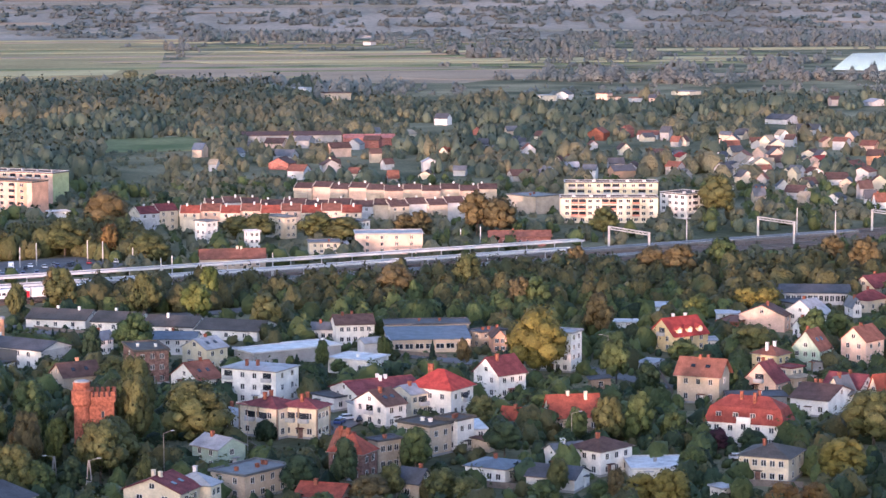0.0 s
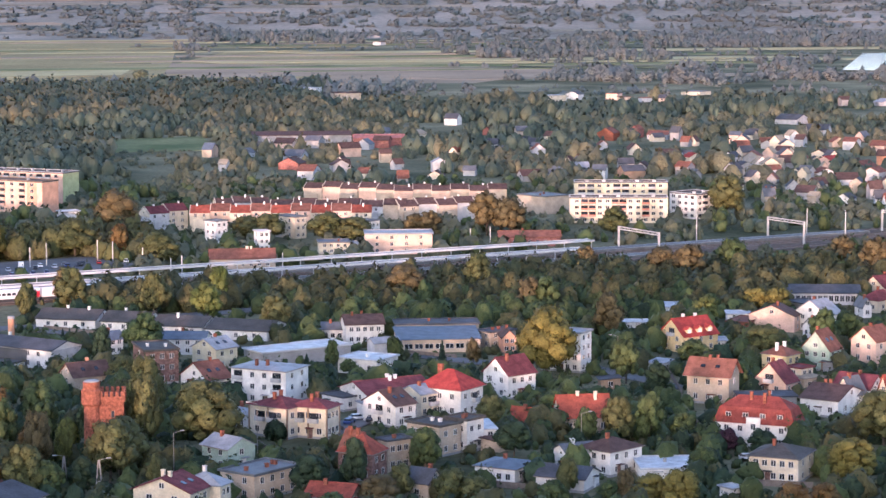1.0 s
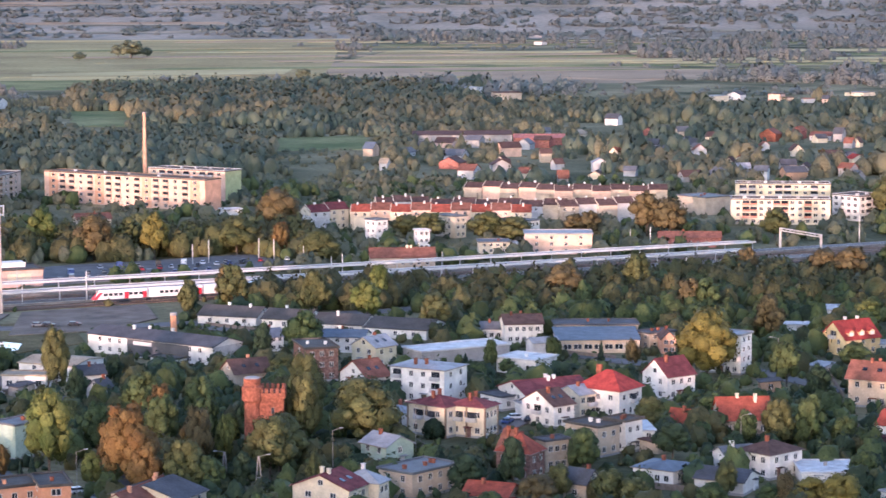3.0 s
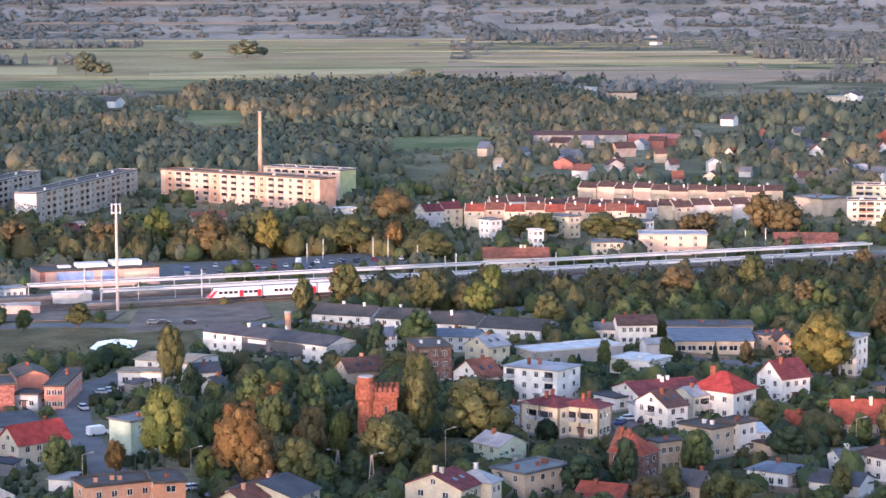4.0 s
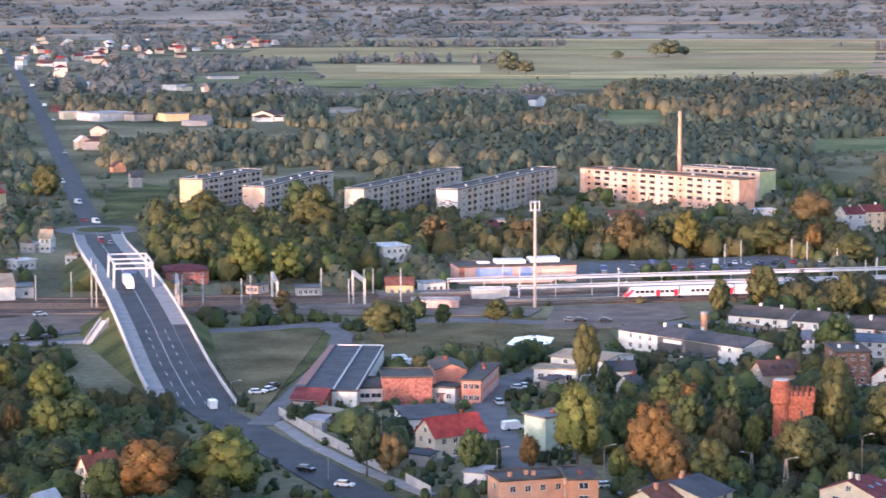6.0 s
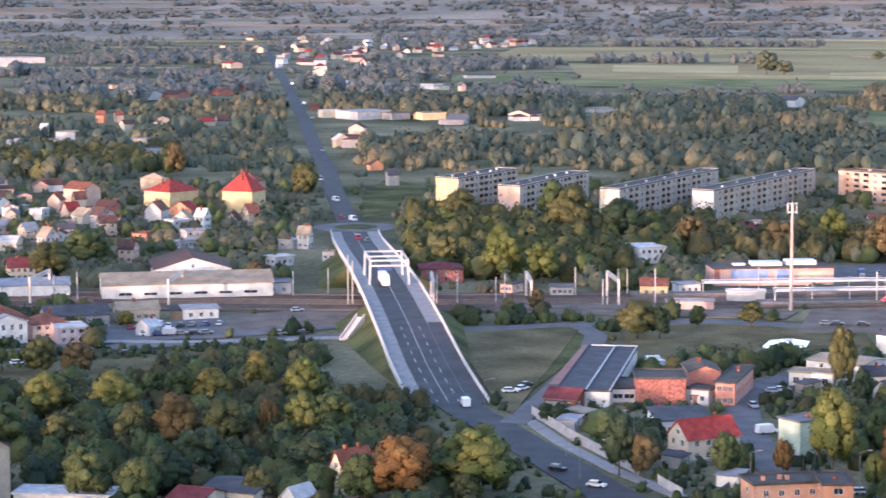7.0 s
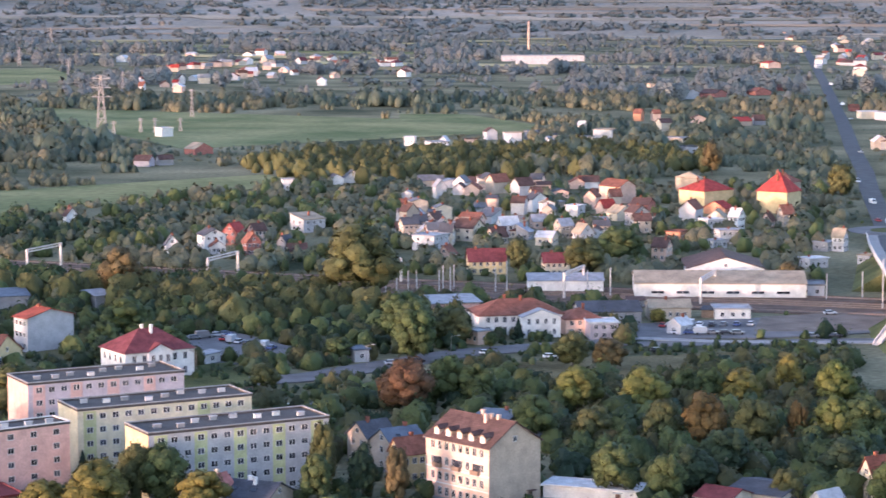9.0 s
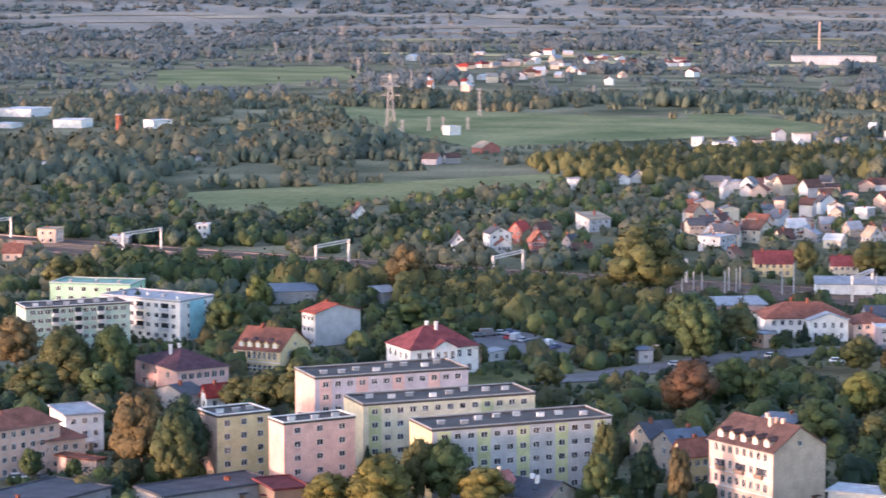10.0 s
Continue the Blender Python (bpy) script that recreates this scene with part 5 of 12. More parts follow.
def station_hall_extras(ob, w, d, h):
    """Murals along the front and plant on the roof of the commercial hall."""
    for u0, u1, z0, z1, key in ((-0.5, -0.455, 0.2, 1.0, "red"), (-0.36, -0.05, 0.45, 0.95, "blue"), (0.02, 0.12, 0.3, 0.95, "blue"), (-0.3, -0.2, 0.1, 0.5, "cream"), (0.2, 0.4, 0.2, 0.8, "cream")):
        bm = bmesh.new()
        bm_box(bm, u0 * w, -d / 2 - 0.05, z0 * h, u1 * w, -d / 2, z1 * h)
        part("mural", bm, wallm({"red": "rose", "blue": "blue", "cream": "cream"}[key]), ob)
    for u0, u1, v0, v1, z in ((-0.15, 0.1, -0.1, 0.3, 1.5), (0.15, 0.4, 0.0, 0.4, 1.8), (-0.3, -0.2, 0.0, 0.2, 0.9)):
        bm = bmesh.new()
        bm_box(bm, u0 * w, v0 * d, h + 0.1, u1 * w, v1 * d, h + z)
        part("roof_plant", bm, wallm("white"), ob)


def staircase(x, y, rot, h, run=14.0, w=3.0):
    """An outdoor concrete stair up to the viaduct."""
    ob = thing("staircase", x, y, rot, "pale concrete outdoor stairs climbing to the viaduct", "stairs")
    n = int(h / 0.17)
    for i in range(n):
        bm = bmesh.new()
        bm_box(bm, i * run / n, -w / 2, 0 if i == 0 else (i - 1) * h / n, (i + 1) * run / n, w / 2, (i + 1) * h / n)
        part("step", bm, concrete, ob)
    for e in (-1, 1):
        bm = bmesh.new()
        y0 = e * (w / 2 + 0.15)
        bm_solid(bm, [(0, y0 - 0.14, -0.2), (run, y0 - 0.14, -0.2), (run, y0 - 0.14, h + 1.0), (0, y0 - 0.14, 1.0), (0, y0 + 0.14, -0.2), (run, y0 + 0.14, -0.2), (run, y0 + 0.14, h + 1.0), (0, y0 + 0.14, 1.0)],
                 ((3, 2, 1, 0), (4, 5, 6, 7), (0, 1, 5, 4), (1, 2, 6, 5), (2, 3, 7, 6), (3, 0, 4, 7)))
        part("side_wall", bm, wall_pale, ob)
    take(x, y, 18, 8, rot)

# ---- ground, fields and roads ----
ground_mat = mk("meadow", (0.075, 0.09, 0.05), 0.95, 0.012, 0.35, 0.2, tint=(0.2, 0.18, 0.11), fine=0.4, spec=0.03)
field_mat = mk("field", (0.34, 0.27, 0.14), 0.95, 0.006, 0.28, 0.1, tint=(0.29, 0.25, 0.125), fine=0.15, spec=0.03)
green_field = mk("green_field", (0.135, 0.175, 0.075), 0.95, 0.014, 0.25, 0.1, tint=(0.21, 0.205, 0.1), fine=0.2, spec=0.03)
pale_field = mk("pale_field", (0.42, 0.36, 0.19), 0.95, 0.01, 0.15, 0.1, fine=0.2, spec=0.03)
dry_field = mk("dry_field", (0.33, 0.25, 0.17), 0.95, 0.008, 0.2, 0.1, fine=0.2, spec=0.03)
lawn = mk("lawn", (0.062, 0.078, 0.034), 0.95, 0.06, 0.35, 0.3, tint=(0.1, 0.105, 0.045), fine=1.5, spec=0.03)
dry_grass = mk("dry_grass", (0.12, 0.105, 0.055), 0.95, 0.05, 0.35, 0.4, tint=(0.16, 0.135, 0.075), fine=1.2, spec=0.03)
asphalt = mk("asphalt", (0.15, 0.146, 0.145), 0.85, 0.15, 0.2, 0.1, fine=4.0, spec=0.12)
dark_asphalt = mk("dark_asphalt", (0.075, 0.076, 0.08), 0.8, 0.15, 0.2, 0.1, fine=4.0, spec=0.12)
red_paving = mk("red_paving", (0.33, 0.18, 0.15), 0.85, 0.3, 0.15, 0.2, fine=5.0)
water = mk("pale_water", (0.42, 0.42, 0.44), 0.12, 0.1, 0.1, 0.02, spec=1.0, fine=0.5)
paving = mk("paving", (0.3, 0.29, 0.28), 0.85, 0.3, 0.15, 0.2, fine=5.0, spec=0.12)
gravel = mk("gravel", (0.17, 0.14, 0.115), 0.95, 0.12, 0.3, 0.5, fine=3.0, spec=0.12)
ballast = mk("ballast", (0.12, 0.085, 0.065), 0.95, 0.2, 0.3, 0.5, fine=4.0, spec=0.12)
concrete = mk("concrete", (0.42, 0.41, 0.4), 0.85, 0.4, 0.15, 0.2, fine=3.0)
white_paint = mk("white_paint", (0.52, 0.52, 0.52), 0.6, 0.5, 0.1, 0.05)
steel = mk("galvanised_steel", (0.45, 0.45, 0.45), 0.5, 1.0, 0.15, 0.05, metal=0.4)
wall_pale = mk("pale_concrete", (0.6, 0.57, 0.54), 0.8, 0.5, 0.12, 0.1)
bm = bmesh.new()
bm_box(bm, -6000, -3000, -1.0, 6000, 5600, 0.0)
solo("ground", bm, ground_mat, "grassy plain with dry and green patches", "ground", "structure")
sheet('meadow_field', [(103, 5032), (586, 4964), (232, 2402), (-111, 2343)], field_mat, 0.033, 'wide tan and green hay meadow', 'field')
clear([(103, 5032), (586, 4964), (232, 2402), (-111, 2343)], 1)
sheet('meadow_field', [(362, 3011), (812, 2664), (612, 2361), (288, 2444)], dry_field, 0.046, 'dry reddish stubble field', 'field')
clear([(362, 3011), (812, 2664), (612, 2361), (288, 2444)], 1)
sheet('meadow_field', [(517, 3415), (790, 3372), (834, 2781), (385, 2968)], field_mat, 0.059, 'tan hay field', 'field')
clear([(517, 3415), (790, 3372), (834, 2781), (385, 2968)], 1)
sheet('meadow_field', [(-400, 4930), (724, 5001), (496, 3727), (-345, 3807)], field_mat, 0.072, 'wide tan and green hay meadow', 'field')
clear([(-400, 4930), (724, 5001), (496, 3727), (-345, 3807)], 1)
sheet('meadow_field', [(-456, 3624), (480, 3668), (387, 3008), (-435, 3055)], field_mat, 0.085, 'wide tan and green hay meadow', 'field')
clear([(-456, 3624), (480, 3668), (387, 3008), (-435, 3055)], 1)
sheet('meadow_field', [(-310, 2962), (384, 2989), (294, 2417), (-235, 2400)], field_mat, 0.098, 'wide tan and green hay meadow', 'field')
clear([(-310, 2962), (384, 2989), (294, 2417), (-235, 2400)], 1)
sheet('meadow_field', [(-395, 2640), (-286, 2674), (-256, 2503), (-383, 2446)], green_field, 0.111, 'green meadow between hedges', 'field')
clear([(-395, 2640), (-286, 2674), (-256, 2503), (-383, 2446)], 1)
sheet('meadow_field', [(-250, 2909), (-99, 2915), (-92, 2696), (-234, 2723)], pale_field, 0.124, 'pale green strip field', 'field')
clear([(-250, 2909), (-99, 2915), (-92, 2696), (-234, 2723)], 1)
sheet('meadow_field', [(-289, 2529), (129, 2543), (118, 2316), (-271, 2375)], green_field, 0.137, 'bright green strip field', 'field')
clear([(-289, 2529), (129, 2543), (118, 2316), (-271, 2375)], 1)
sheet('meadow_field', [(10, 2716), (317, 2825), (284, 2648), (9, 2552)], pale_field, 0.15, 'pale green strip field', 'field')
clear([(10, 2716), (317, 2825), (284, 2648), (9, 2552)], 1)
sheet('meadow_field', [(-1098, 1730), (-659, 1684), (-553, 1612), (-716, 1347)], green_field, 0.163, 'green pasture', 'field')
clear([(-1098, 1730), (-659, 1684), (-553, 1612), (-716, 1347)], 1)
sheet('meadow_field', [(-700, 991), (-582, 1189), (-535, 1155), (-601, 895)], green_field, 0.176, 'green pasture with dry strips', 'field')
clear([(-700, 991), (-582, 1189), (-535, 1155), (-601, 895)], 1)
sheet('meadow_field', [(-3394, 5272), (-2500, 5778), (-1683, 3653), (-2033, 3467)], field_mat, 0.189, 'tan harvested field', 'field')
clear([(-3394, 5272), (-2500, 5778), (-1683, 3653), (-2033, 3467)], 1)
sheet('meadow_field', [(-1618, 2275), (-1490, 2474), (-1281, 2195), (-1343, 1887)], green_field, 0.202, 'green field', 'field')
clear([(-1618, 2275), (-1490, 2474), (-1281, 2195), (-1343, 1887)], 1)
sheet('meadow_field', [(-736, 1750), (-685, 1763), (-578, 1645), (-657, 1562)], green_field, 0.215, 'green pasture', 'field')
clear([(-736, 1750), (-685, 1763), (-578, 1645), (-657, 1562)], 1)
sheet('meadow_field', [(165, 1611), (230, 1628), (219, 1495), (151, 1492)], green_field, 0.228, 'green meadow among trees', 'field')
clear([(165, 1611), (230, 1628), (219, 1495), (151, 1492)], 1)
sheet('meadow_field', [(-227, 1176), (-231, 1268), (-203, 1232), (-185, 1098), (-205, 1066)], lawn, 0.241, 'mown green beside the road', 'field')
clear([(-227, 1176), (-231, 1268), (-203, 1232), (-185, 1098), (-205, 1066)], 1)
strips = random.Random(5)
for i in range(26):
    y0 = 2420 + i * 88 + strips.uniform(0, 30)
    x0 = strips.uniform(-200, 900)
    x1 = x0 + strips.uniform(350, 1100)
    y1 = y0 + strips.uniform(25, 85)
    sheet("strip_field", [(x0, y0), (x1, y0 + strips.uniform(-20, 20)), (x1 + strips.uniform(-60, 60), y1), (x0 + strips.uniform(-60, 60), y1)], strips.choice((field_mat, green_field, pale_field, dry_field, green_field)), 0.3 + i * 0.012, "narrow strip of hay meadow on the plain", "field")
for i in range(12):
    y0 = 2500 + i * 190 + strips.uniform(0, 60)
    x0 = -1900 + strips.uniform(-200, 500)
    x1 = x0 + strips.uniform(300, 900)
    sheet("strip_field", [(x0, y0), (x1, y0), (x1 + 80, y0 + 70), (x0 + 80, y0 + 70)], strips.choice((field_mat, green_field, pale_field)), 0.63 + i * 0.012, "narrow strip of hay meadow on the plain", "field")
sheet('grass_field', [(-63, 748), (12, 768), (17, 719), (-48, 666)], dry_grass, 0.254, 'dry meadow beside the road', 'field')
clear([(-63, 748), (12, 768), (17, 719), (-48, 666)], 2)
sheet('grass_field', [(-93, 723), (-75, 752), (-65, 711), (-78, 592)], lawn, 0.267, 'grassy embankment foot', 'field')
clear([(-93, 723), (-75, 752), (-65, 711), (-78, 592)], 1)

sheet('meadow_field', [(37, 1963), (85, 1957), (76, 1758), (33, 1763)], green_field, 0.29, 'green meadow among woods', 'field')
clear([(37, 1963), (85, 1957), (76, 1758), (33, 1763)], 1)

# ---- railway ----
RAIL = [(-900, 800), (-650, 778), (-524, 771), (-377, 771), (-239, 777), (-153, 783), (-80, 797), (-10, 815), (60, 833), (130, 851), (284, 893), (423, 933), (700, 1010), (1000, 1095)]
strip("railway_bed", RAIL, 46.0, ballast, 0.35, "brown ballast bed of a railway with several tracks", "railway")

# ---- viaduct ----
VIADUCT = [(-92.8, 600, 0.12), (-100, 624, 1.4), (-107, 648, 3.0), (-121, 700, 6.3), (-131, 738, 7.6), (-140, 772, 8.2), (-154, 826, 7.8), (-171, 893, 5.2), (-187, 960, 1.6), (-197, 1004, 0.15)]
viaduct(VIADUCT)
strip("far_road", [(-204, 1030), (-222, 1102), (-250, 1215), (-276, 1328), (-320, 1500), (-375, 1728), (-450, 2030), (-529, 2348), (-672, 2916), (-800, 3420)], 10.0, dark_asphalt, 0.3, "straight asphalt main road leading to the plain", "road")
FAR_ROAD = [(-250, 1215), (-276, 1328), (-320, 1500), (-375, 1728), (-450, 2030), (-529, 2348), (-672, 2916), (-800, 3420)]
for p, q in zip(FAR_ROAD, FAR_ROAD[1:]):
    FIELDS.append([(p[0] - 13, p[1]), (p[0] + 13, p[1]), (q[0] + 13, q[1]), (q[0] - 13, q[1])])
strip("near_road", [(-208, 678), (-140, 712), (-70, 748), (-31, 757), (14, 748), (60, 755), (130, 775)], 9.0, asphalt, 0.31, "grey asphalt street along the railway", "road")
for name, r, z, m, lab in (("roundabout", 19.0, 0.33, asphalt, "asphalt roundabout"), ("roundabout_island", 9.5, 0.5, lawn, "grassy roundabout island")):
    bm = bmesh.new()
    bm_tube(bm, -200, 1022, -0.2, z, r, r, 40)
    solo(name, bm, m, lab, "road", "structure")
take(-200, 1022, 40, 40, 0)
strip('main_road', [(-92.2, 602.8), (-85.9, 587.9), (-78.9, 574.0), (-69.5, 554.2), (-59.8, 534.1), (-50.0, 513.3), (-40.3, 492.6), (-28.1, 466.8)], 11.5, dark_asphalt, 0.368, 'dark asphalt road leading up to the viaduct', 'road')
strip('footway', [(-69.9, 579.8), (-59.3, 553.0), (-44.2, 523.7), (-27.8, 498.1)], 3.5, paving, 0.37, 'pale paved footway beside the road', 'road')
strip('side_street', [(-73.5, 575.2), (-69.3, 616.5), (-65.1, 687.1), (-66.7, 722.2), (-73.9, 742.2)], 7.0, asphalt, 0.371, 'narrow asphalt side street', 'road')
strip('footway', [(-69.7, 632.9), (-67.2, 702.5)], 3.0, red_paving, 0.373, 'reddish paved footway', 'road')
strip('curved_street', [(7.5, 676.6), (-2.9, 662.2), (-14.3, 641.2), (-19.0, 617.9), (-17.4, 589.8), (-12.6, 546.9), (-5.5, 515.4), (3.0, 484.5)], 8.5, asphalt, 0.374, 'curved grey asphalt street between houses', 'road')
strip('town_street', [(-214.5, 679.5), (-232.1, 663.8), (-250.9, 643.2), (-264.4, 612.2), (-274.4, 588.4), (-290.7, 572.5), (-301.4, 553.7), (-305.0, 524.1)], 13.0, asphalt, 0.376, 'grey town street with parked cars', 'road')
strip('town_street', [(-306.2, 603.2), (-311.0, 584.6), (-314.6, 565.2)], 6.0, asphalt, 0.377, 'grey town street', 'road')
strip('parking_lane', [(-214.1, 688.6), (-189.8, 690.7), (-166.7, 697.1), (-140.9, 707.7)], 5.0, paving, 0.379, 'pale paved lay-by beside the street', 'road')
strip('allotment_lane', [(54.8, 744.1), (77.2, 724.4), (96.6, 702.5), (119.3, 686.0)], 7.0, asphalt, 0.38, 'asphalt yard lane before the garages', 'road')
strip('yard_street', [(128.6, 664.6), (153.4, 671.3), (166.3, 655.6), (179.4, 642.2)], 7.0, asphalt, 0.382, 'asphalt yard between workshops', 'road')
strip('east_street', [(198.0, 637.8), (204.4, 616.7), (212.0, 596.4)], 6.0, asphalt, 0.383, 'narrow street among gardens', 'road')
strip('garden_street', [(107.7, 556.7), (119.3, 572.7), (131.9, 577.5)], 8.0, asphalt, 0.385, 'parking street between houses', 'road')
sheet('parking_lot', [(-3, 854), (6, 911), (87, 938), (108, 897), (68, 877)], asphalt, 0.352, 'asphalt station car park', 'car park')
clear([(-3, 854), (6, 911), (87, 938), (108, 897), (68, 877)], 1)
sheet('station_square', [(-212, 689), (-221, 717), (-189, 744), (-154, 772), (-143, 729), (-178, 701)], asphalt, 0.365, 'asphalt station forecourt', 'square')
clear([(-212, 689), (-221, 717), (-189, 744), (-154, 772), (-143, 729), (-178, 701)], 1)
sheet('gravel_lot', [(-182, 714), (-188, 747), (-164, 766), (-150, 772), (-146, 731)], gravel, 0.378, 'brown gravel lot by the railway', 'gravel lot')
clear([(-182, 714), (-188, 747), (-164, 766), (-150, 772), (-146, 731)], 1)
sheet('parking_lot', [(-322, 605), (-342, 644), (-333, 657), (-298, 632), (-295, 609)], asphalt, 0.391, 'asphalt car park behind the villa', 'car park')
clear([(-322, 605), (-342, 644), (-333, 657), (-298, 632), (-295, 609)], 1)
sheet('gravel_lot', [(-6, 737), (-2, 788), (39, 800), (41, 766), (22, 742)], gravel, 0.404, 'gravel lot by the station', 'gravel lot')
clear([(-6, 737), (-2, 788), (39, 800), (41, 766), (22, 742)], 1)
sheet('grass_field', [(-237, 629), (-183, 668), (-164, 686), (-171, 645), (-202, 591)], dry_grass, 0.417, 'rough green meadow', 'grass')
clear([(-237, 629), (-183, 668), (-164, 686), (-171, 645), (-202, 591)], 1)
sheet('grass_field', [(-112, 724), (-73, 733), (-75, 586), (-85, 617)], dry_grass, 0.43, 'grass beside the viaduct ramp', 'grass')
clear([(-112, 724), (-73, 733), (-75, 586), (-85, 617)], 1)
sheet('grass_field', [(-322, 579), (-306, 603), (-277, 565), (-292, 549)], lawn, 0.443, 'town green', 'grass')
clear([(-322, 579), (-306, 603), (-277, 565), (-292, 549)], 2)
sheet('platform_forecourt', [(-104, 766), (-108, 799), (-32, 789), (-6, 784), (-10, 766)], gravel, 0.456, 'gravel strip beside the tracks', 'gravel lot')
clear([(-104, 766), (-108, 799), (-32, 789), (-6, 784), (-10, 766)], 1)
sheet('pond', [(-16, 706), (-14, 719), (-8, 724), (-2, 719), (-3, 708), (-11, 698)], water, 0.469, 'small still pond of pale water', 'pond')
clear([(-32, 676), (-32, 732), (14, 738), (14, 690)], 1)
clear([(-16, 706), (-14, 719), (-8, 724), (-2, 719), (-3, 708), (-11, 698)], 1)
sheet('lake', [(1104, 2572), (1361, 3098), (1491, 3120), (1190, 2489)], water, 0.482, 'still lake of pale water', 'lake')
clear([(1104, 2572), (1361, 3098), (1491, 3120), (1190, 2489)], 1)

clear([(-125, 752), (-128, 776), (10, 792), (62, 806), (62, 772), (-20, 763)], 1)

# ---- vehicles ----
car(11.5, 867.0, 91, 'grey', 'car', 0.38)
car(15.8, 868.6, 90, 'grey', 'van', 0.38)
car(21.7, 870.7, 96, 'white', 'car', 0.38)
car(25.5, 872.0, 92, 'black', 'car', 0.38)
car(29.5, 873.5, 97, 'white', 'car', 0.38)
car(35.0, 875.4, 90, 'blue', 'car', 0.38)
car(39.3, 877.0, 94, 'grey', 'car', 0.38)
car(44.3, 878.7, 91, 'grey', 'van', 0.38)
car(47.8, 880.0, 90, 'blue', 'car', 0.38)
car(53.7, 882.1, 94, 'blue', 'car', 0.38)
car(58.3, 883.7, 92, 'blue', 'van', 0.38)
car(61.6, 884.9, 90, 'blue', 'car', 0.38)
car(66.8, 886.8, 89, 'blue', 'car', 0.38)
car(15.8, 883.5, 94, 'blue', 'van', 0.38)
car(22.0, 885.8, 93, 'grey', 'car', 0.38)
car(28.2, 888.1, 91, 'grey', 'car', 0.38)
car(32.7, 889.7, 92, 'black', 'car', 0.38)
car(37.6, 891.5, 93, 'red', 'car', 0.38)
car(42.2, 893.1, 89, 'red', 'car', 0.38)
car(49.0, 895.6, 93, 'red', 'car', 0.38)
car(53.4, 897.2, 89, 'silver', 'car', 0.38)
car(58.2, 899.0, 93, 'blue', 'car', 0.38)
car(63.6, 900.9, 89, 'black', 'car', 0.38)
car(70.9, 903.6, 93, 'silver', 'car', 0.38)
car(75.8, 905.4, 93, 'blue', 'car', 0.38)
car(80.5, 907.1, 91, 'black', 'car', 0.38)
car(27.0, 900.7, 92, 'silver', 'car', 0.38)
car(34.2, 902.0, 95, 'blue', 'van', 0.38)
car(41.1, 903.4, 96, 'grey', 'car', 0.38)
car(49.0, 904.8, 88, 'black', 'van', 0.38)
car(58.7, 906.7, 88, 'white', 'van', 0.38)
car(66.0, 908.1, 89, 'white', 'car', 0.38)
car(75.0, 909.8, 89, 'grey', 'car', 0.38)
car(81.9, 911.1, 88, 'grey', 'car', 0.38)
car(88.4, 912.3, 89, 'red', 'car', 0.38)
car(99.0, 914.3, 89, 'white', 'car', 0.38)
car(-211.0, 713.7, 94, 'red', 'car', 0.38)
car(-207.4, 715.5, 94, 'grey', 'car', 0.38)
car(-203.3, 717.6, 94, 'silver', 'van', 0.38)
car(-200.6, 719.0, 99, 'white', 'car', 0.38)
car(-197.1, 720.7, 95, 'black', 'car', 0.38)
car(-193.8, 722.3, 95, 'grey', 'car', 0.38)
car(-190.0, 724.2, 96, 'blue', 'car', 0.38)
car(-186.0, 726.2, 98, 'silver', 'car', 0.38)
car(-202.5, 701.0, 27, 'white', 'car', 0.38)
car(-199.1, 702.1, 23, 'blue', 'car', 0.38)
car(-195.5, 703.3, 27, 'silver', 'van', 0.38)
car(-192.5, 704.4, 25, 'grey', 'car', 0.38)
car(-188.5, 705.7, 23, 'black', 'car', 0.38)
car(-185.2, 706.9, 23, 'grey', 'car', 0.38)
car(-326.3, 638.7, 97, 'red', 'car', 0.38)
car(-322.9, 637.0, 96, 'silver', 'van', 0.38)
car(-319.6, 635.4, 93, 'silver', 'car', 0.38)
car(-315.9, 633.5, 95, 'black', 'car', 0.38)
car(-312.6, 631.9, 98, 'white', 'car', 0.38)
car(-308.4, 629.8, 99, 'silver', 'van', 0.38)
car(-305.4, 628.3, 94, 'blue', 'car', 0.38)
car(-335.8, 637.5, 48, 'grey', 'car', 0.38)
car(-334.2, 640.6, 51, 'grey', 'van', 0.38)
car(-331.9, 645.1, 47, 'silver', 'car', 0.38)
car(-330.5, 648.0, 51, 'blue', 'car', 0.38)
car(-93.6, 756.6, 17, 'white', 'car', 0.38)
car(3.0, 753.9, -0, 'grey', 'car', 0.38)
car(6.3, 753.8, -0, 'black', 'car', 0.38)
car(14.3, 753.5, -1, 'black', 'car', 0.38)
car(-56.4, 520.5, -29, 'black', 'car', 0.38)
car(-46.3, 504.5, -15, 'white', 'car', 0.38)
car(-77.0, 622.1, 62, 'white', 'car', 0.38)
car(-76.6, 628.0, 67, 'black', 'car', 0.38)
car(-79.7, 618.0, 17, 'white', 'car', 0.38)
car(-15.7, 605.5, -74, 'silver', 'car', 0.38)
car(-11.5, 571.0, 31, 'white', 'van', 0.38)
car(-8.8, 630.3, 21, 'white', 'car', 0.38)
car(-11.0, 627.8, 11, 'silver', 'car', 0.38)
car(-43.2, 663.9, 14, 'white', 'van', 0.38)
car(-40.5, 666.7, 83, 'grey', 'car', 0.38)
car(-45.2, 670.8, 19, 'white', 'van', 0.38)
car(-91.9, 758.3, 15, 'black', 'car', 0.38)
car(-168.3, 759.4, 27, 'silver', 'car', 0.38)
car(-155.8, 711.3, 12, 'black', 'car', 0.38)
car(-162.4, 708.7, 13, 'grey', 'car', 0.38)
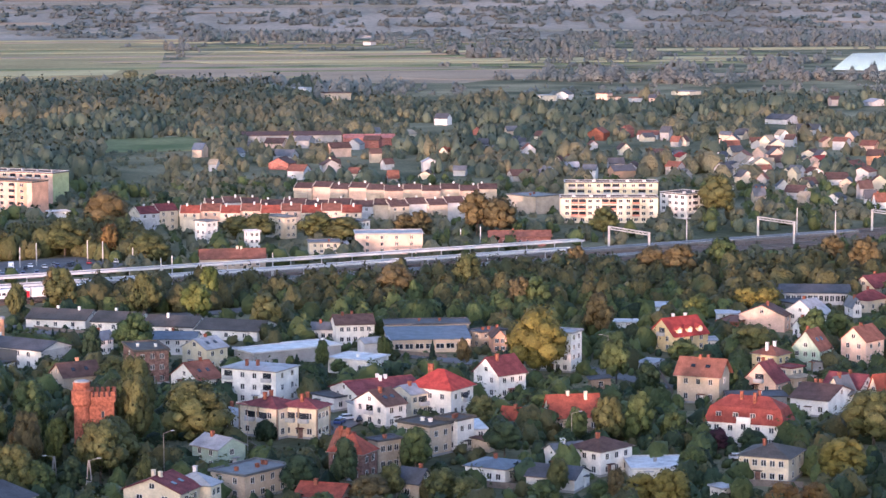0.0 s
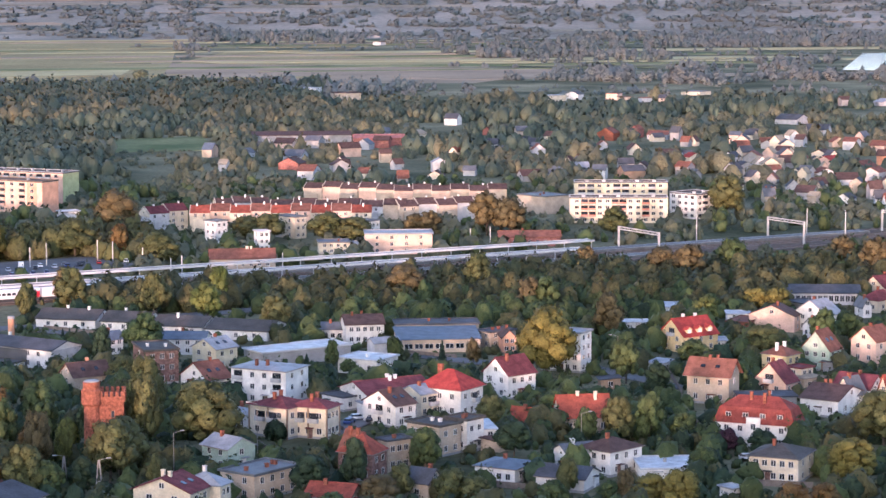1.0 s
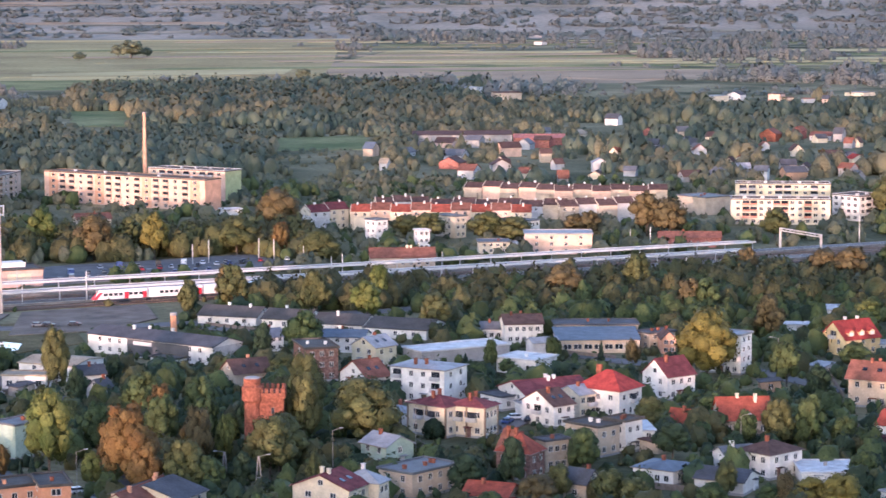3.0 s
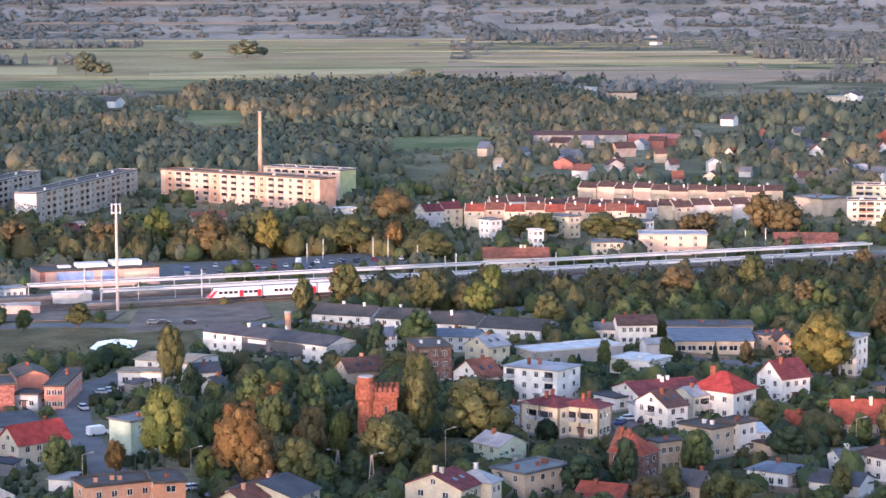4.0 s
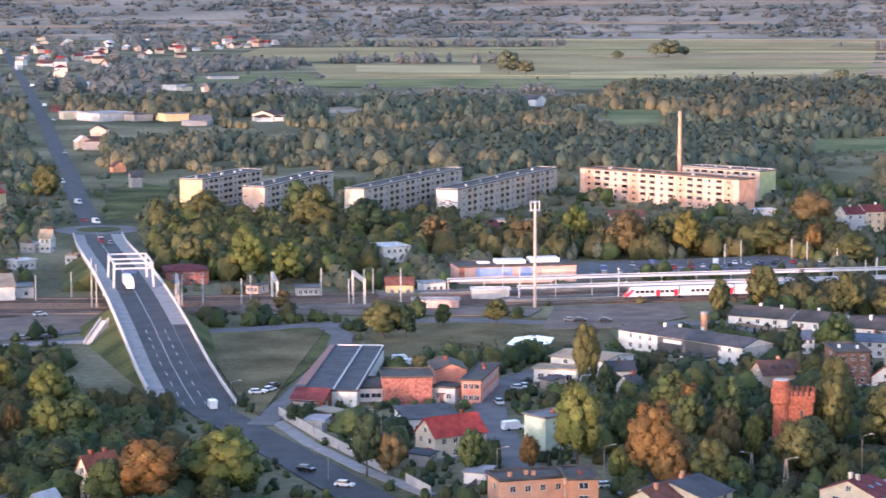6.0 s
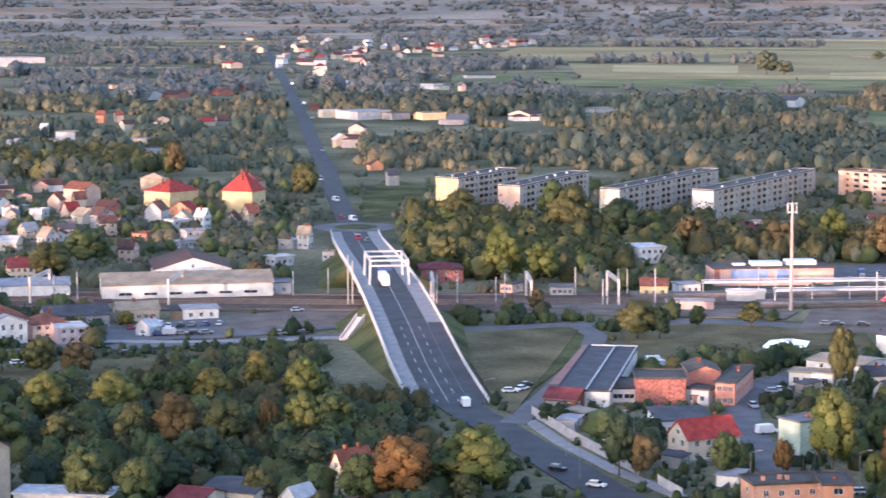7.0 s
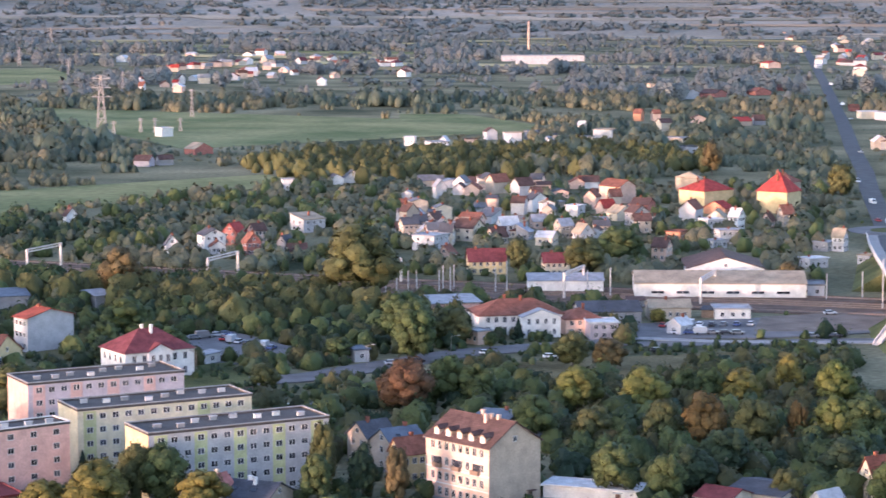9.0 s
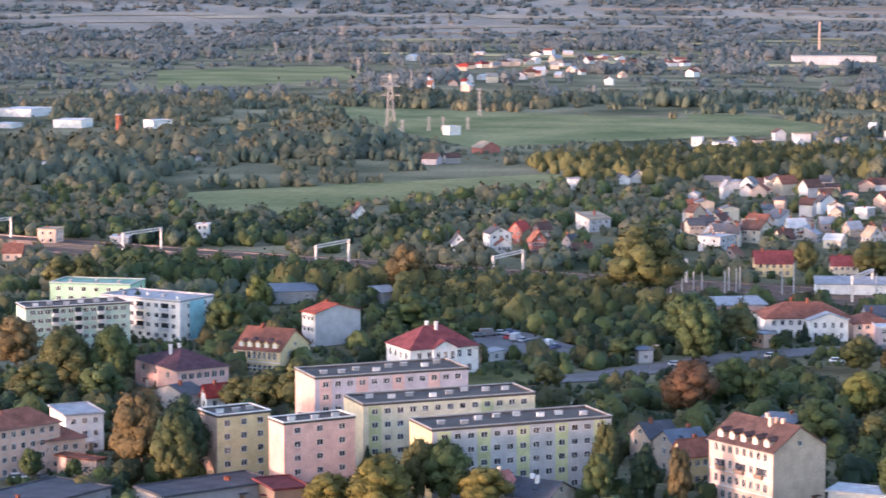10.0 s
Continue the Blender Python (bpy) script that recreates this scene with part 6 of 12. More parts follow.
car(-223.5, 642.7, 31, 'white', 'car', 0.38)
car(-215.6, 639.4, 29, 'grey', 'car', 0.38)
car(-206.6, 650.7, 28, 'black', 'car', 0.38)
car(-198.0, 664.3, 29, 'black', 'car', 0.38)
car(-243.0, 642.4, 31, 'white', 'car', 0.38)
car(-135.3, 899.8, 19, 'white', 'car', 0.38)
car(-248.2, 549.3, 39, 'white', 'van', 0.38)
car(-252.7, 547.1, 45, 'black', 'car', 0.38)
car(-257.6, 542.2, 40, 'grey', 'car', 0.38)
car(-260.4, 538.2, 41, 'blue', 'van', 0.38)
car(-256.2, 621.5, 37, 'black', 'car', 0.38)
car(-261.5, 615.7, 38, 'silver', 'car', 0.38)
car(118.7, 572.9, 8, 'white', 'car', 0.38)
car(108.3, 556.5, 9, 'white', 'car', 0.38)
car(115.6, 568.2, 59, 'blue', 'car', 0.38)
car(124.0, 567.7, 58, 'silver', 'car', 0.38)
car(121.6, 569.8, 58, 'black', 'car', 0.38)
car(85.4, 721.2, 3, 'red', 'car', 0.38)
car(171.1, 681.3, 1, 'grey', 'van', 0.38)
car(171.4, 675.6, 1, 'blue', 'car', 0.38)
car(194.5, 502.5, -16, 'silver', 'car', 0.38)
car(12.8, 503.0, 29, 'black', 'car', 0.38)
car(14.4, 498.5, 28, 'grey', 'car', 0.38)
car(9.8, 506.0, 19, 'white', 'car', 0.38)
car(-328.1, 406.5, 49, 'white', 'car', 0.38)
car(-321.9, 408.6, 48, 'black', 'car', 0.38)
car(-280.0, 418.7, 44, 'silver', 'car', 0.38)
car(-213.2, 1056.3, -59, 'red', 'car', 0.38)
car(-206.3, 1047.7, -59, 'white', 'van', 0.38)
car(-232.5, 1138.1, -58, 'white', 'van', 0.38)
car(-264.7, 1252.8, -56, 'white', 'van', 0.38)
car(-307.0, 1463.5, 122, 'silver', 'car', 0.38)
car(-385.1, 1797.4, 122, 'white', 'car', 0.38)
car(-434.3, 1992.4, 122, 'white', 'van', 0.38)
car(-523.8, 2349.5, 123, 'white', 'van', 0.38)
car(-88.5, 597, 106, 'white', 'van', 0.3)
car(-141.5, 771, -74, 'white', 'truck', 8.2)
car(-186, 955, -73, 'red', 'van', 2.2)
car(-181, 948, 107, 'grey', 'car', 2.5)

# ---- fences and street lamps ----
fence(-70.4, 588.3, -56.1, 555.5, 2.4)
fence(-56.1, 555.5, -38.4, 519.8, 2.4)
fence(-33.4, 509.6, -27.3, 496.5, 2.4)
street_lamp(40.8, 504.7, 8.5, 1.8, 200, True)
street_lamp(47.3, 496.0, 9, 1.8, 0, True)
street_lamp(65.7, 516.7, 10, 1.8, 20, False)
street_lamp(87.6, 537.0, 12, 1.8, 160, False)
street_lamp(9.3, 497.6, 11, 1.8, 20, False)
street_lamp(27.5, 502.4, 8, 1.8, 20, False)
street_lamp(-13.5, 504.2, 9, 1.8, 20, False)
street_lamp(-41.2, 541.6, 10, 1.8, 160, False)
street_lamp(-50.7, 512.7, 9, 1.8, 200, False)
street_lamp(-323.7, 594.9, 7, 1.8, 160, False)
street_lamp(-303.7, 577.6, 7, 1.8, 160, False)
street_lamp(-265.3, 606.4, 7, 1.8, 0, False)
street_lamp(-249.3, 630.3, 7, 1.8, 20, False)
street_lamp(161.1, 522.6, 9, 1.8, 0, False)
street_lamp(208.1, 640.4, 8, 1.8, 160, False)
street_lamp(-56.3, 536.9, 8, 1.8, 0, False)
street_lamp(-83.0, 592.6, 8, 1.8, 0, False)
street_lamp(-43.7, 517.7, 8, 1.8, 200, False)
street_lamp(27.5, 507.5, 7, 1.8, 200, False)

# ---- on the railway ----
for off in (-18.5, -4.5, 0.2, 5.2, 18.5):
    track(RAIL, off)
platform(RAIL, -60, 420, 11.8, (-36, 286))
platform(RAIL, -22, 300, -11.4, (-17, 268))
train(RAIL, 16.5, -18.5)
cell_tower(-8.6, 788.2, 36.0)
gantry(RAIL, 300, 14, 9.5, 0)
gantry(RAIL, 372, 12, 9.5, 2)
gantry(RAIL, 430, 13, 9.5, 0)
gantry(RAIL, 470, 13, 9.5, 0)
mast(-104.9, 798.9, 9, 0.5)
mast(-82.2, 812.0, 10, 0.5)
mast(-70.8, 790.7, 9, 0.5)
mast(-69.3, 790.6, 10, 0.5)
mast(-68.0, 818.6, 9, 0.5)
mast(-64.9, 818.5, 9, 0.5)
mast(-53.8, 796.8, 12, 0.5)
mast(-126.2, 785.7, 10, 0.5)
mast(-119.4, 787.2, 9, 0.5)
mast(-106.8, 790.1, 9, 0.5)
mast(-155.2, 779.0, 17, 0.5)
mast(-153.7, 779.4, 15, 0.5)
mast(-167.5, 805.5, 9, 0.5)
mast(-177.7, 795.7, 9, 0.5)
mast(-259.3, 784.5, 8, 0.5)
mast(-305.0, 774.0, 9, 0.5)
mast(-307.7, 770.4, 9, 0.5)
mast(-323.8, 757.0, 10, 0.5)
mast(-320.3, 758.6, 8, 0.5)
mast(-307.0, 765.0, 8, 0.5)
mast(-303.5, 766.7, 9, 0.5)
mast(-289.3, 773.5, 9, 0.5)
mast(-283.2, 768.3, 12, 0.5)
mast(-316.7, 760.3, 8, 0.5)
mast(-314.1, 761.6, 8, 0.5)
mast(-248.5, 776.9, 10, 0.5)
mast(-20.1, 824.0, 10, 0.5)
mast(-14.1, 816.5, 10, 0.5)
mast(19.6, 807.9, 11, 0.5)
mast(-3.5, 830.8, 9, 0.5)
mast(88.4, 917.0, 9, 0.5)
mast(68.7, 912.4, 9, 0.5)
mast(102.2, 886.6, 9, 0.5)
mast(108.2, 851.3, 9, 0.5)
mast(114.2, 866.5, 8, 0.5)
mast(150.0, 858.0, 9, 0.5)
mast(239.5, 930.2, 8, 0.5)
mast(247.3, 928.3, 9, 0.5)
mast(335.5, 928.6, 12, 0.5)
mast(388.1, 938.1, 12, 0.5)
mast(395.3, 914.4, 13, 0.5)
mast(62.2, 908.4, 8, 0.5)
mast(94.6, 920.6, 8, 0.5)
for x, half in ((-330, 12), (-395, 12), (-470, 12), (-560, 12), (-640, 12), (-215, 12), (-262, 12), (-128, 13), (-96, 13), (-68, 12)):
    gantry(RAIL, x, half, 9.0, 2)
staircase(-141.4, 702.4, 70, 6.0, 10.0, 2.4)
RISE_0, RISE_1, RISE_H = 4150.0, 4950.0, 70.0


def rise(r):
    """Height of the far slope at a distance."""
    return np.clip((r - RISE_0) / (RISE_1 - RISE_0), 0, 1.2) ** 1.15 * RISE_H


def polar(a, r, up=0.0):
    return (-math.sin(a) * r, math.cos(a) * r, float(rise(r)) + up)


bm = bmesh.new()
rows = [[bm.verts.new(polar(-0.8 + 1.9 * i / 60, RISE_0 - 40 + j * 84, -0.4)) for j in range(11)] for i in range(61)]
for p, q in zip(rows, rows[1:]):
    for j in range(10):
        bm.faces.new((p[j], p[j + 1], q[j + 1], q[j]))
# slope colours are paled to stand in for distance haze
solo("ground_rise", bm, mk("haze_paled_plain", (0.24, 0.24, 0.2), 0.95, 0.004, 0.25, 0.1, tint=(0.28, 0.255, 0.21), fine=0.1, spec=0.03), "gentle far slope in pale patchy colours that stand in for haze", "ground", "structure")
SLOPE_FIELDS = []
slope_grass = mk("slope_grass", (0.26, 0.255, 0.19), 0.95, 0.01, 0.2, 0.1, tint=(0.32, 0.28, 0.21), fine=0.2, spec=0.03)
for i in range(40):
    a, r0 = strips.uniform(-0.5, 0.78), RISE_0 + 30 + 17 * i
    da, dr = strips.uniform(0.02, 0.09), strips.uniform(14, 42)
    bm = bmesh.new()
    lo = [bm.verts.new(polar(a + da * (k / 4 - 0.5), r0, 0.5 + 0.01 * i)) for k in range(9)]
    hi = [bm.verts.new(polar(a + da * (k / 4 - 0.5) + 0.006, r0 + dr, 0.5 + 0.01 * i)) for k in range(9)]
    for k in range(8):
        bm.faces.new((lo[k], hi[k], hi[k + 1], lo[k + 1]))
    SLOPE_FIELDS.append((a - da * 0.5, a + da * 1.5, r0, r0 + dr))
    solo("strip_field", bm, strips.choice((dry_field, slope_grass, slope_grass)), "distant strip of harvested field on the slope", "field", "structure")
FIELDS.append([(1064, 2548), (1424, 3262), (1578, 3285), (1072, 2230)])

# ---- apartment blocks by the railway ----
block(50.0, 1153.9, 47.0, 12.0, 100.2, 14.5, bays=(0, 16), wall='salmon', every=5, accent='peach', balc=(1, 2, 4, 6, 7, 9, 11, 12, 14), faces=('-x',), parapet='brown', ends=(('-y', 'peach'),), win=(1.9, 1.5), rail='salmon', label='peach and salmon five-storey apartment block with dark loggias')
block(82.5, 1183.5, 51.2, 13.9, 46.1, 14.5, bays=(0, 9), wall='salmon', accent='beige', balc=(1, 2, 4, 6, 7), faces=('-x',), ends=(('-y', 'lime'),), win=(1.9, 1.5))
block(-28.9, 1124.2, 70.3, 130.8, 10.3, 14.5, bays=(18, 3), wall='drab', ends=(('-x', 'lightgrey'),), balc=(1, 2, 4, 5, 7, 8, 10, 11, 13, 14, 16), faces=('-y', '-x'), win=(1.9, 1.5), rail='beige')
block(-73.1, 1122.0, 71.5, 122.7, 9.5, 14.5, bays=(18, 0), wall='drab', ends=(('-x', 'cream'),), balc=(1, 2, 4, 5, 7, 8, 10, 11, 13, 14, 16), faces=('-y', '-x'), win=(1.9, 1.5), rail='beige')
block(-127.4, 1114.2, 74.7, 87.5, 10.8, 14.5, bays=(16, 0), wall='drab', ends=(('-x', 'salmon'),), balc=(1, 2, 4, 5, 7, 8, 10, 11, 13, 14, 16), faces=('-y', '-x'), win=(1.9, 1.5), rail='beige')
block(-163.0, 1139.8, 70.4, 62.0, 11.8, 14.5, bays=(12, 0), wall='drab', ends=(('-x', 'yellow'),), balc=(1, 2, 4, 5, 7, 8, 10, 11, 13, 14, 16), faces=('-y', '-x'), win=(1.9, 1.5), rail='beige')

# ---- blocks in the western town ----
block(-287.6, 431.0, 59.1, 12.7, 10.0, 15, bays=(3, 0), win=(1.4, 1.4), wall='yellow', ends=(('-x', 'salmon'),), faces=('-y', '-x'), stacks=3, label='cream and salmon five-storey apartment block with white parapets', parapet='white')
block(-268.0, 431.8, 57.5, 16.9, 7.6, 15, bays=(3, 0), wall='pink', faces=('-y', '-x'), stacks=3, parapet='white')
block(-257.5, 469.9, 49.9, 41.4, 13.0, 15, bays=(13, 0), wall='paleyellow', accent='lime', every=9, ends=(('-x', 'paleyellow'),), faces=('-y', '-x'), stacks=8, parapet='grey')
block(-229.9, 451.3, 50.1, 41.4, 13.3, 15, bays=(13, 0), wall='lightgrey', accent='lime', every=3, ends=(('-x', 'yellow'),), faces=('-y', '-x'), stacks=8, parapet='grey')
block(-287.1, 494.7, 49.9, 39.0, 15.1, 15, bays=(12, 0), wall='lilac', accent='pink', every=3, ends=(('-x', 'pink'),), faces=('-y', '-x'), stacks=8, parapet='grey')

# ---- station ----
house(-17.3, 859.7, 13.5, 43.0, 16.9, 6, roof='flat', rh=0.4, wall='pink', cover='dark', bays=(0, 0), chimneys=0, label='brick-pink commercial hall with a dark flat roof and murals', name='commercial_hall')
market = [o for o in scene.objects if o.name == "commercial_hall"][0]
station_hall_extras(market, 43.0, 16.9, 6.0)
house(208.3, 924.1, -9.9, 26.4, 14.0, 8, roof='flat', rh=0.4, wall='salmon', cover='lightgrey', chimneys=0, bays=(4, 2), label='salmon station building with a flat roof', name='station_building')
block(329.7, 1015.3, -14.8, 43.4, 12.0, 11, storeys=4, bays=(12, 0), wall='cream', faces=('-y', '-x'), balc=(1, 2, 5, 6, 9), win=(1.7, 1.4), rail='coral')
block(354.9, 1089.6, -14.9, 44.4, 12.0, 11, storeys=4, bays=(10, 0), wall='paleyellow', faces=('-y', '-x'), balc=(0, 1, 4, 5, 8), win=(1.7, 1.4))
block(369.8, 1026.3, 30.2, 16.7, 15.7, 11, storeys=4, bays=(4, 4), wall='white', faces=('-y', '-x'), win=(1.9, 1.5), balc=(1, 3), stacks=2)

# ---- houses east of the tower ----
castle_tower(54.3, 540.9, -8.0, 18.5)
house(114.4, 719.1, 58.5, 17.2, 20.3, 2.9, ridge='y', rh=2.2, wall='white', cover='dark', bays=(0, 3), label='white garage row with a dark low roof', chimneys=0)
house(97.1, 730.6, 60.0, 14.0, 16.8, 2.9, ridge='y', rh=2.4, wall='white', cover='dark', bays=(0, 3), chimneys=1, label='white garage row with a dark low roof', cw='white')
house(82.0, 743.7, 61.4, 14.0, 15.0, 2.9, ridge='y', rh=2.4, wall='white', cover='dark', bays=(0, 3), chimneys=1, label='white garage row with a dark low roof', cw='white')
house(65.0, 754.5, 62.6, 14.0, 19.8, 2.9, ridge='y', rh=2.4, wall='white', cover='dark', bays=(0, 3), chimneys=2, label='white garage row with a dark low roof', cw='white')
ob = house(38.8, 690.7, -45.0, 48.0, 13.0, 5.4, rh=1.9, ridge='x', wall='white', cover='slate', bays=(11, 0), faces=('-y', '+x'), chimneys=3, cw='white', label='long white building with dark cladding and a slate roof', front=30)
bm = bmesh.new()
bm_box(bm, -8.5, -6.62, 0.3, 15.0, -6.503, 5.1)
part("cladding", bm, wallm("darkgrey"), ob, "dark grey cladding on the middle of the front")
bm = bmesh.new()
bm_box(bm, -6.0, -6.72, 3.6, 1.0, -6.62, 4.7)
part("sign_board", bm, white_paint, ob, "pale sign board")
bm = bmesh.new()
bm_box(bm, 24.0, -6.4, 0.2, 24.06, 6.4, 5.3)
part("end_panel", bm, wallm("lightgrey"), ob)
house(38.6, 668.0, -45.0, 9.0, 5.0, 3.2, roof='flat', rh=0.3, wall='white', cover='dark', bays=(2, 0), chimneys=0, front=10, label='small white annex with a flat roof')
house(96.3, 663.1, 36.7, 8.3, 9.6, 6, rh=2.5, wall='paleyellow', cover='lightgrey', bays=(2, 2))
house(89.0, 629.5, 26.9, 7.7, 12.6, 3.4, rh=3.8, wall='white', cover='rust', bays=(2, 2))
house(77.7, 646.9, 5.4, 9.0, 16.2, 9, roof='flat', rh=0.4, wall='darkbrick', cover='dark', bays=(3, 1), chimneys=2, cw='white')
house(57.8, 637.7, 17.1, 10.8, 9.9, 4, rh=3, wall='beige', cover='brown', bays=(2, 1), cw='orange')
house(102.4, 606.5, 50.0, 11.8, 16.2, 9, roof='hip', rh=1.2, wall='white', cover='lightgrey', bays=(2, 4), balconies=(('-x', 5.5, 3.2), ('-x', 5.5, 6.2), ('-x', -6, 3.2), ('-x', -6, 6.2)), chimneys=2)
house(121.0, 668.5, 20.0, 29.0, 11.0, 4, roof='flat', rh=0.25, wall='grey', cover='white', bays=(0, 0), chimneys=0, label='low grey shop hall with a bright white flat roof', name='hall')
house(128.8, 674.0, 19.3, 11.3, 13.1, 3.5, roof='flat', rh=0.25, wall='white', cover='white', bays=(2, 0), chimneys=0, front=10, name='hall', label='low white hall with a flat white roof')
house(136.8, 645.8, 47.8, 11.7, 12.7, 4, roof='flat', rh=0.25, wall='white', cover='white', bays=(2, 3), chimneys=1, front=20, name='hall', label='white workshop with a white flat roof', cw='white')
house(139.0, 705.8, 73.6, 8.0, 7.2, 3.6, ridge='y', rh=1.6, wall='white', cover='grey', bays=(0, 3))
house(146.4, 699.2, -3.4, 11.6, 11.0, 6, ridge='x', rh=2.2, wall='white', cover='brown', bays=(5, 2), chimneys=2)
house(165.0, 680.5, -7.8, 24.0, 15.0, 3.8, roof='shed', rh=1.6, wall='tan', cover='blue', bays=(7, 0), win=(2.4, 1.5), chimneys=0, label='long tan workshop with a blue-grey sheet roof', name='workshop', front=30)
house(168.5, 696.0, -8.7, 25.0, 11.0, 5.6, roof='flat', rh=0.3, wall='beige', cover='slate', bays=(6, 0), chimneys=2, name='workshop', label='long workshop with a dark roof')
house(146.4, 669.4, 12.9, 8.1, 5.0, 4.5, roof='gable', rh=1.2, wall='lightgrey', cover='lightgrey', bays=(0, 0), chimneys=0, name='shed', label='light grey metal shed')
house(183.6, 682.2, 25.1, 9.9, 6.3, 4.5, roof='flat', rh=0.3, wall='beige', cover='slate', bays=(3, 2), chimneys=2)
house(184.3, 672.0, -7.2, 4.0, 9.0, 4.5, ridge='y', rh=2, wall='peach', cover='brown', bays=(2, 0), front=15)
house(191.0, 634.3, 47.9, 7.1, 12.2, 11, roof='flat', rh=0.4, wall='white', cover='lightgrey', bays=(2, 5), chimneys=2, label='tall white four-storey building with a flat roof', cw='white')
for x, y, turned, w, d in ((97.2, 560.6, 39.9, 9.3, 11.8), (104.7, 556.4, 52.0, 6.6, 9.9)):
    ob = house(x, y, turned, w, d, 7.5, roof='hip', rh=2.0, ridge='x', wall='cream', cover='maroon', bays=(3, 3), storeys=2, win=(1.3, 1.5), balconies=(('-x', 1.5, 3.9), ('-x', -2.2, 3.9)), chimneys=2, over=0.7, label='cream two-storey flats with a low maroon roof and dark corner strips')
    for u, v in ((-w / 2, -d / 2), (w / 2, -d / 2), (-w / 2, d / 2), (-w / 2, 0.0)):
        bm = bmesh.new()
        bm_box(bm, u - 0.2, v - 0.2, 0.0, u + 0.2, v + 0.2, 7.3)
        part("corner_strip", bm, wallm("brown"), ob)
house(130.3, 591.9, 16.0, 19.2, 15.5, 4.6, rh=2.4, wall='white', cover='maroon', bays=(4, 2), chimneys=3, cw='white')
house(119.1, 591.3, 28.6, 7.9, 8.5, 3.5, roof='flat', rh=0.3, wall='white', cover='slate', bays=(2, 2), chimneys=0)
house(125.5, 567.3, 29.4, 6.7, 11.9, 5.6, rh=3.0, wall='white', cover='brown', bays=(2, 3), balconies=(('-x', 0, 2.9),))
house(135.3, 577.0, 28.8, 5.9, 7.9, 6, rh=1.8, wall='cream', cover='lightgrey', bays=(3, 2), balconies=(('-y', 1, 2.9),))
ob = house(143.7, 577.9, 43.6, 10.5, 12.5, 7, roof='hip', rh=4.3, ridge='y', wall='white', cover='red', bays=(3, 3), balconies=(('-y', 1.5, 3.4),), chimneys=2, over=0.7, label='white house with a bright red half-hipped roof')
house(164.7, 598.4, 26.6, 9.6, 9.8, 6.5, rh=4, wall='white', cover='maroon', bays=(3, 2), chimneys=1)
house(106.1, 507.2, 50.0, 6.9, 8.4, 6, roof='hip', rh=4, wall='darkbrick', cover='orange', bays=(2, 3), chimneys=1)
house(105.5, 511.8, 28.3, 4.6, 5.8, 5.5, roof='gable', ridge='y', rh=4, wall='darkbrick', cover='rust', bays=(2, 2), front=10)
house(114.6, 513.4, 22.6, 6.2, 4.0, 7, roof='flat', rh=0.3, wall='beige', cover='slate', bays=(3, 1), chimneys=1)
house(127.8, 530.1, 34.3, 7.4, 10.2, 7, roof='flat', rh=0.4, wall='tan', cover='dark', bays=(2, 2), chimneys=2, cw='white')
house(135.6, 531.5, 35.6, 6.1, 6.2, 7.5, roof='flat', rh=0.4, wall='white', cover='dark', bays=(2, 2), chimneys=2)
house(140.4, 535.4, 0.5, 5.3, 8.3, 4.5, roof='shed', rh=0.8, wall='white', cover='white', bays=(2, 0), front=15, chimneys=0)
house(154.2, 549.1, 49.2, 5.2, 4.5, 3, ridge='y', rh=3, wall='white', cover='orange', bays=(1, 2))
house(169.3, 548.6, -4.6, 12.5, 10.0, 4, rh=4.5, wall='beige', cover='orange', bays=(4, 2), chimneys=2, cw='cream')
house(136.0, 497.5, 47.5, 10.1, 9.8, 3.5, roof='hip', rh=1.2, wall='white', cover='blue', bays=(2, 4), chimneys=1)
house(146.9, 486.3, 52.8, 9.6, 11.0, 3, ridge='y', rh=1.8, wall='white', cover='slate', bays=(0, 2), chimneys=1)
house(114.3, 483.2, 46.6, 6.0, 5.5, 4, ridge='y', rh=2.5, wall='beige', cover='slate', bays=(1, 1), chimneys=1)
house(160.9, 500.2, 32.2, 10.9, 9.3, 5.6, roof='hip', rh=2.2, wall='white', cover='brown', bays=(3, 3), chimneys=1)
house(155.5, 508.7, 13.2, 8.0, 6.0, 3.5, roof='gable', rh=1.5, wall='white', cover='grey', bays=(2, 0), chimneys=2, cw='white', front=10)
house(171.4, 491.4, -10.6, 13.1, 13.0, 3, roof='flat', rh=0.25, wall='white', cover='white', bays=(0, 0), chimneys=1, cw='grey', label='long low annex with a white flat roof')
house(195.2, 484.2, 51.6, 12.0, 11.2, 5.6, roof='hip', rh=2.2, wall='cream', cover='dark', bays=(2, 5), chimneys=1)
villa(204.5, 521.5, 52.8, 9.1, 18.8, 5.5, roof='mansard', rh=6, wall='white', cover='brickred', bays=(2, 5), chimneys=3, label='white villa with a tall brick-red mansard roof')
house(213.5, 577.2, 51.3, 8.4, 11.3, 7.8, ridge='y', rh=3.4, wall='tan', cover='rust', bays=(1, 3), win=(1.1, 1.5), storeys=2, chimneys=2, over=0.9)
ob = house(236.7, 660.9, 20.4, 13.0, 11.1, 5, rh=4.5, wall='yellow', cover='red', chimneys=2, cw='white', balconies=(('-x', 0.0, 4.6),), label='yellow villa with a red roof, dormers and a balcony')
dormers(ob, '-y', 13.0, 11.1, 5.2, 3, 'yellow', 'red', 2.0, 0.6)
house(233.9, 585.1, 40.0, 6.9, 9.7, 3.5, rh=4.8, wall='salmon', cover='maroon', bays=(2, 2), balconies=(('-x', 0, 3.2),))
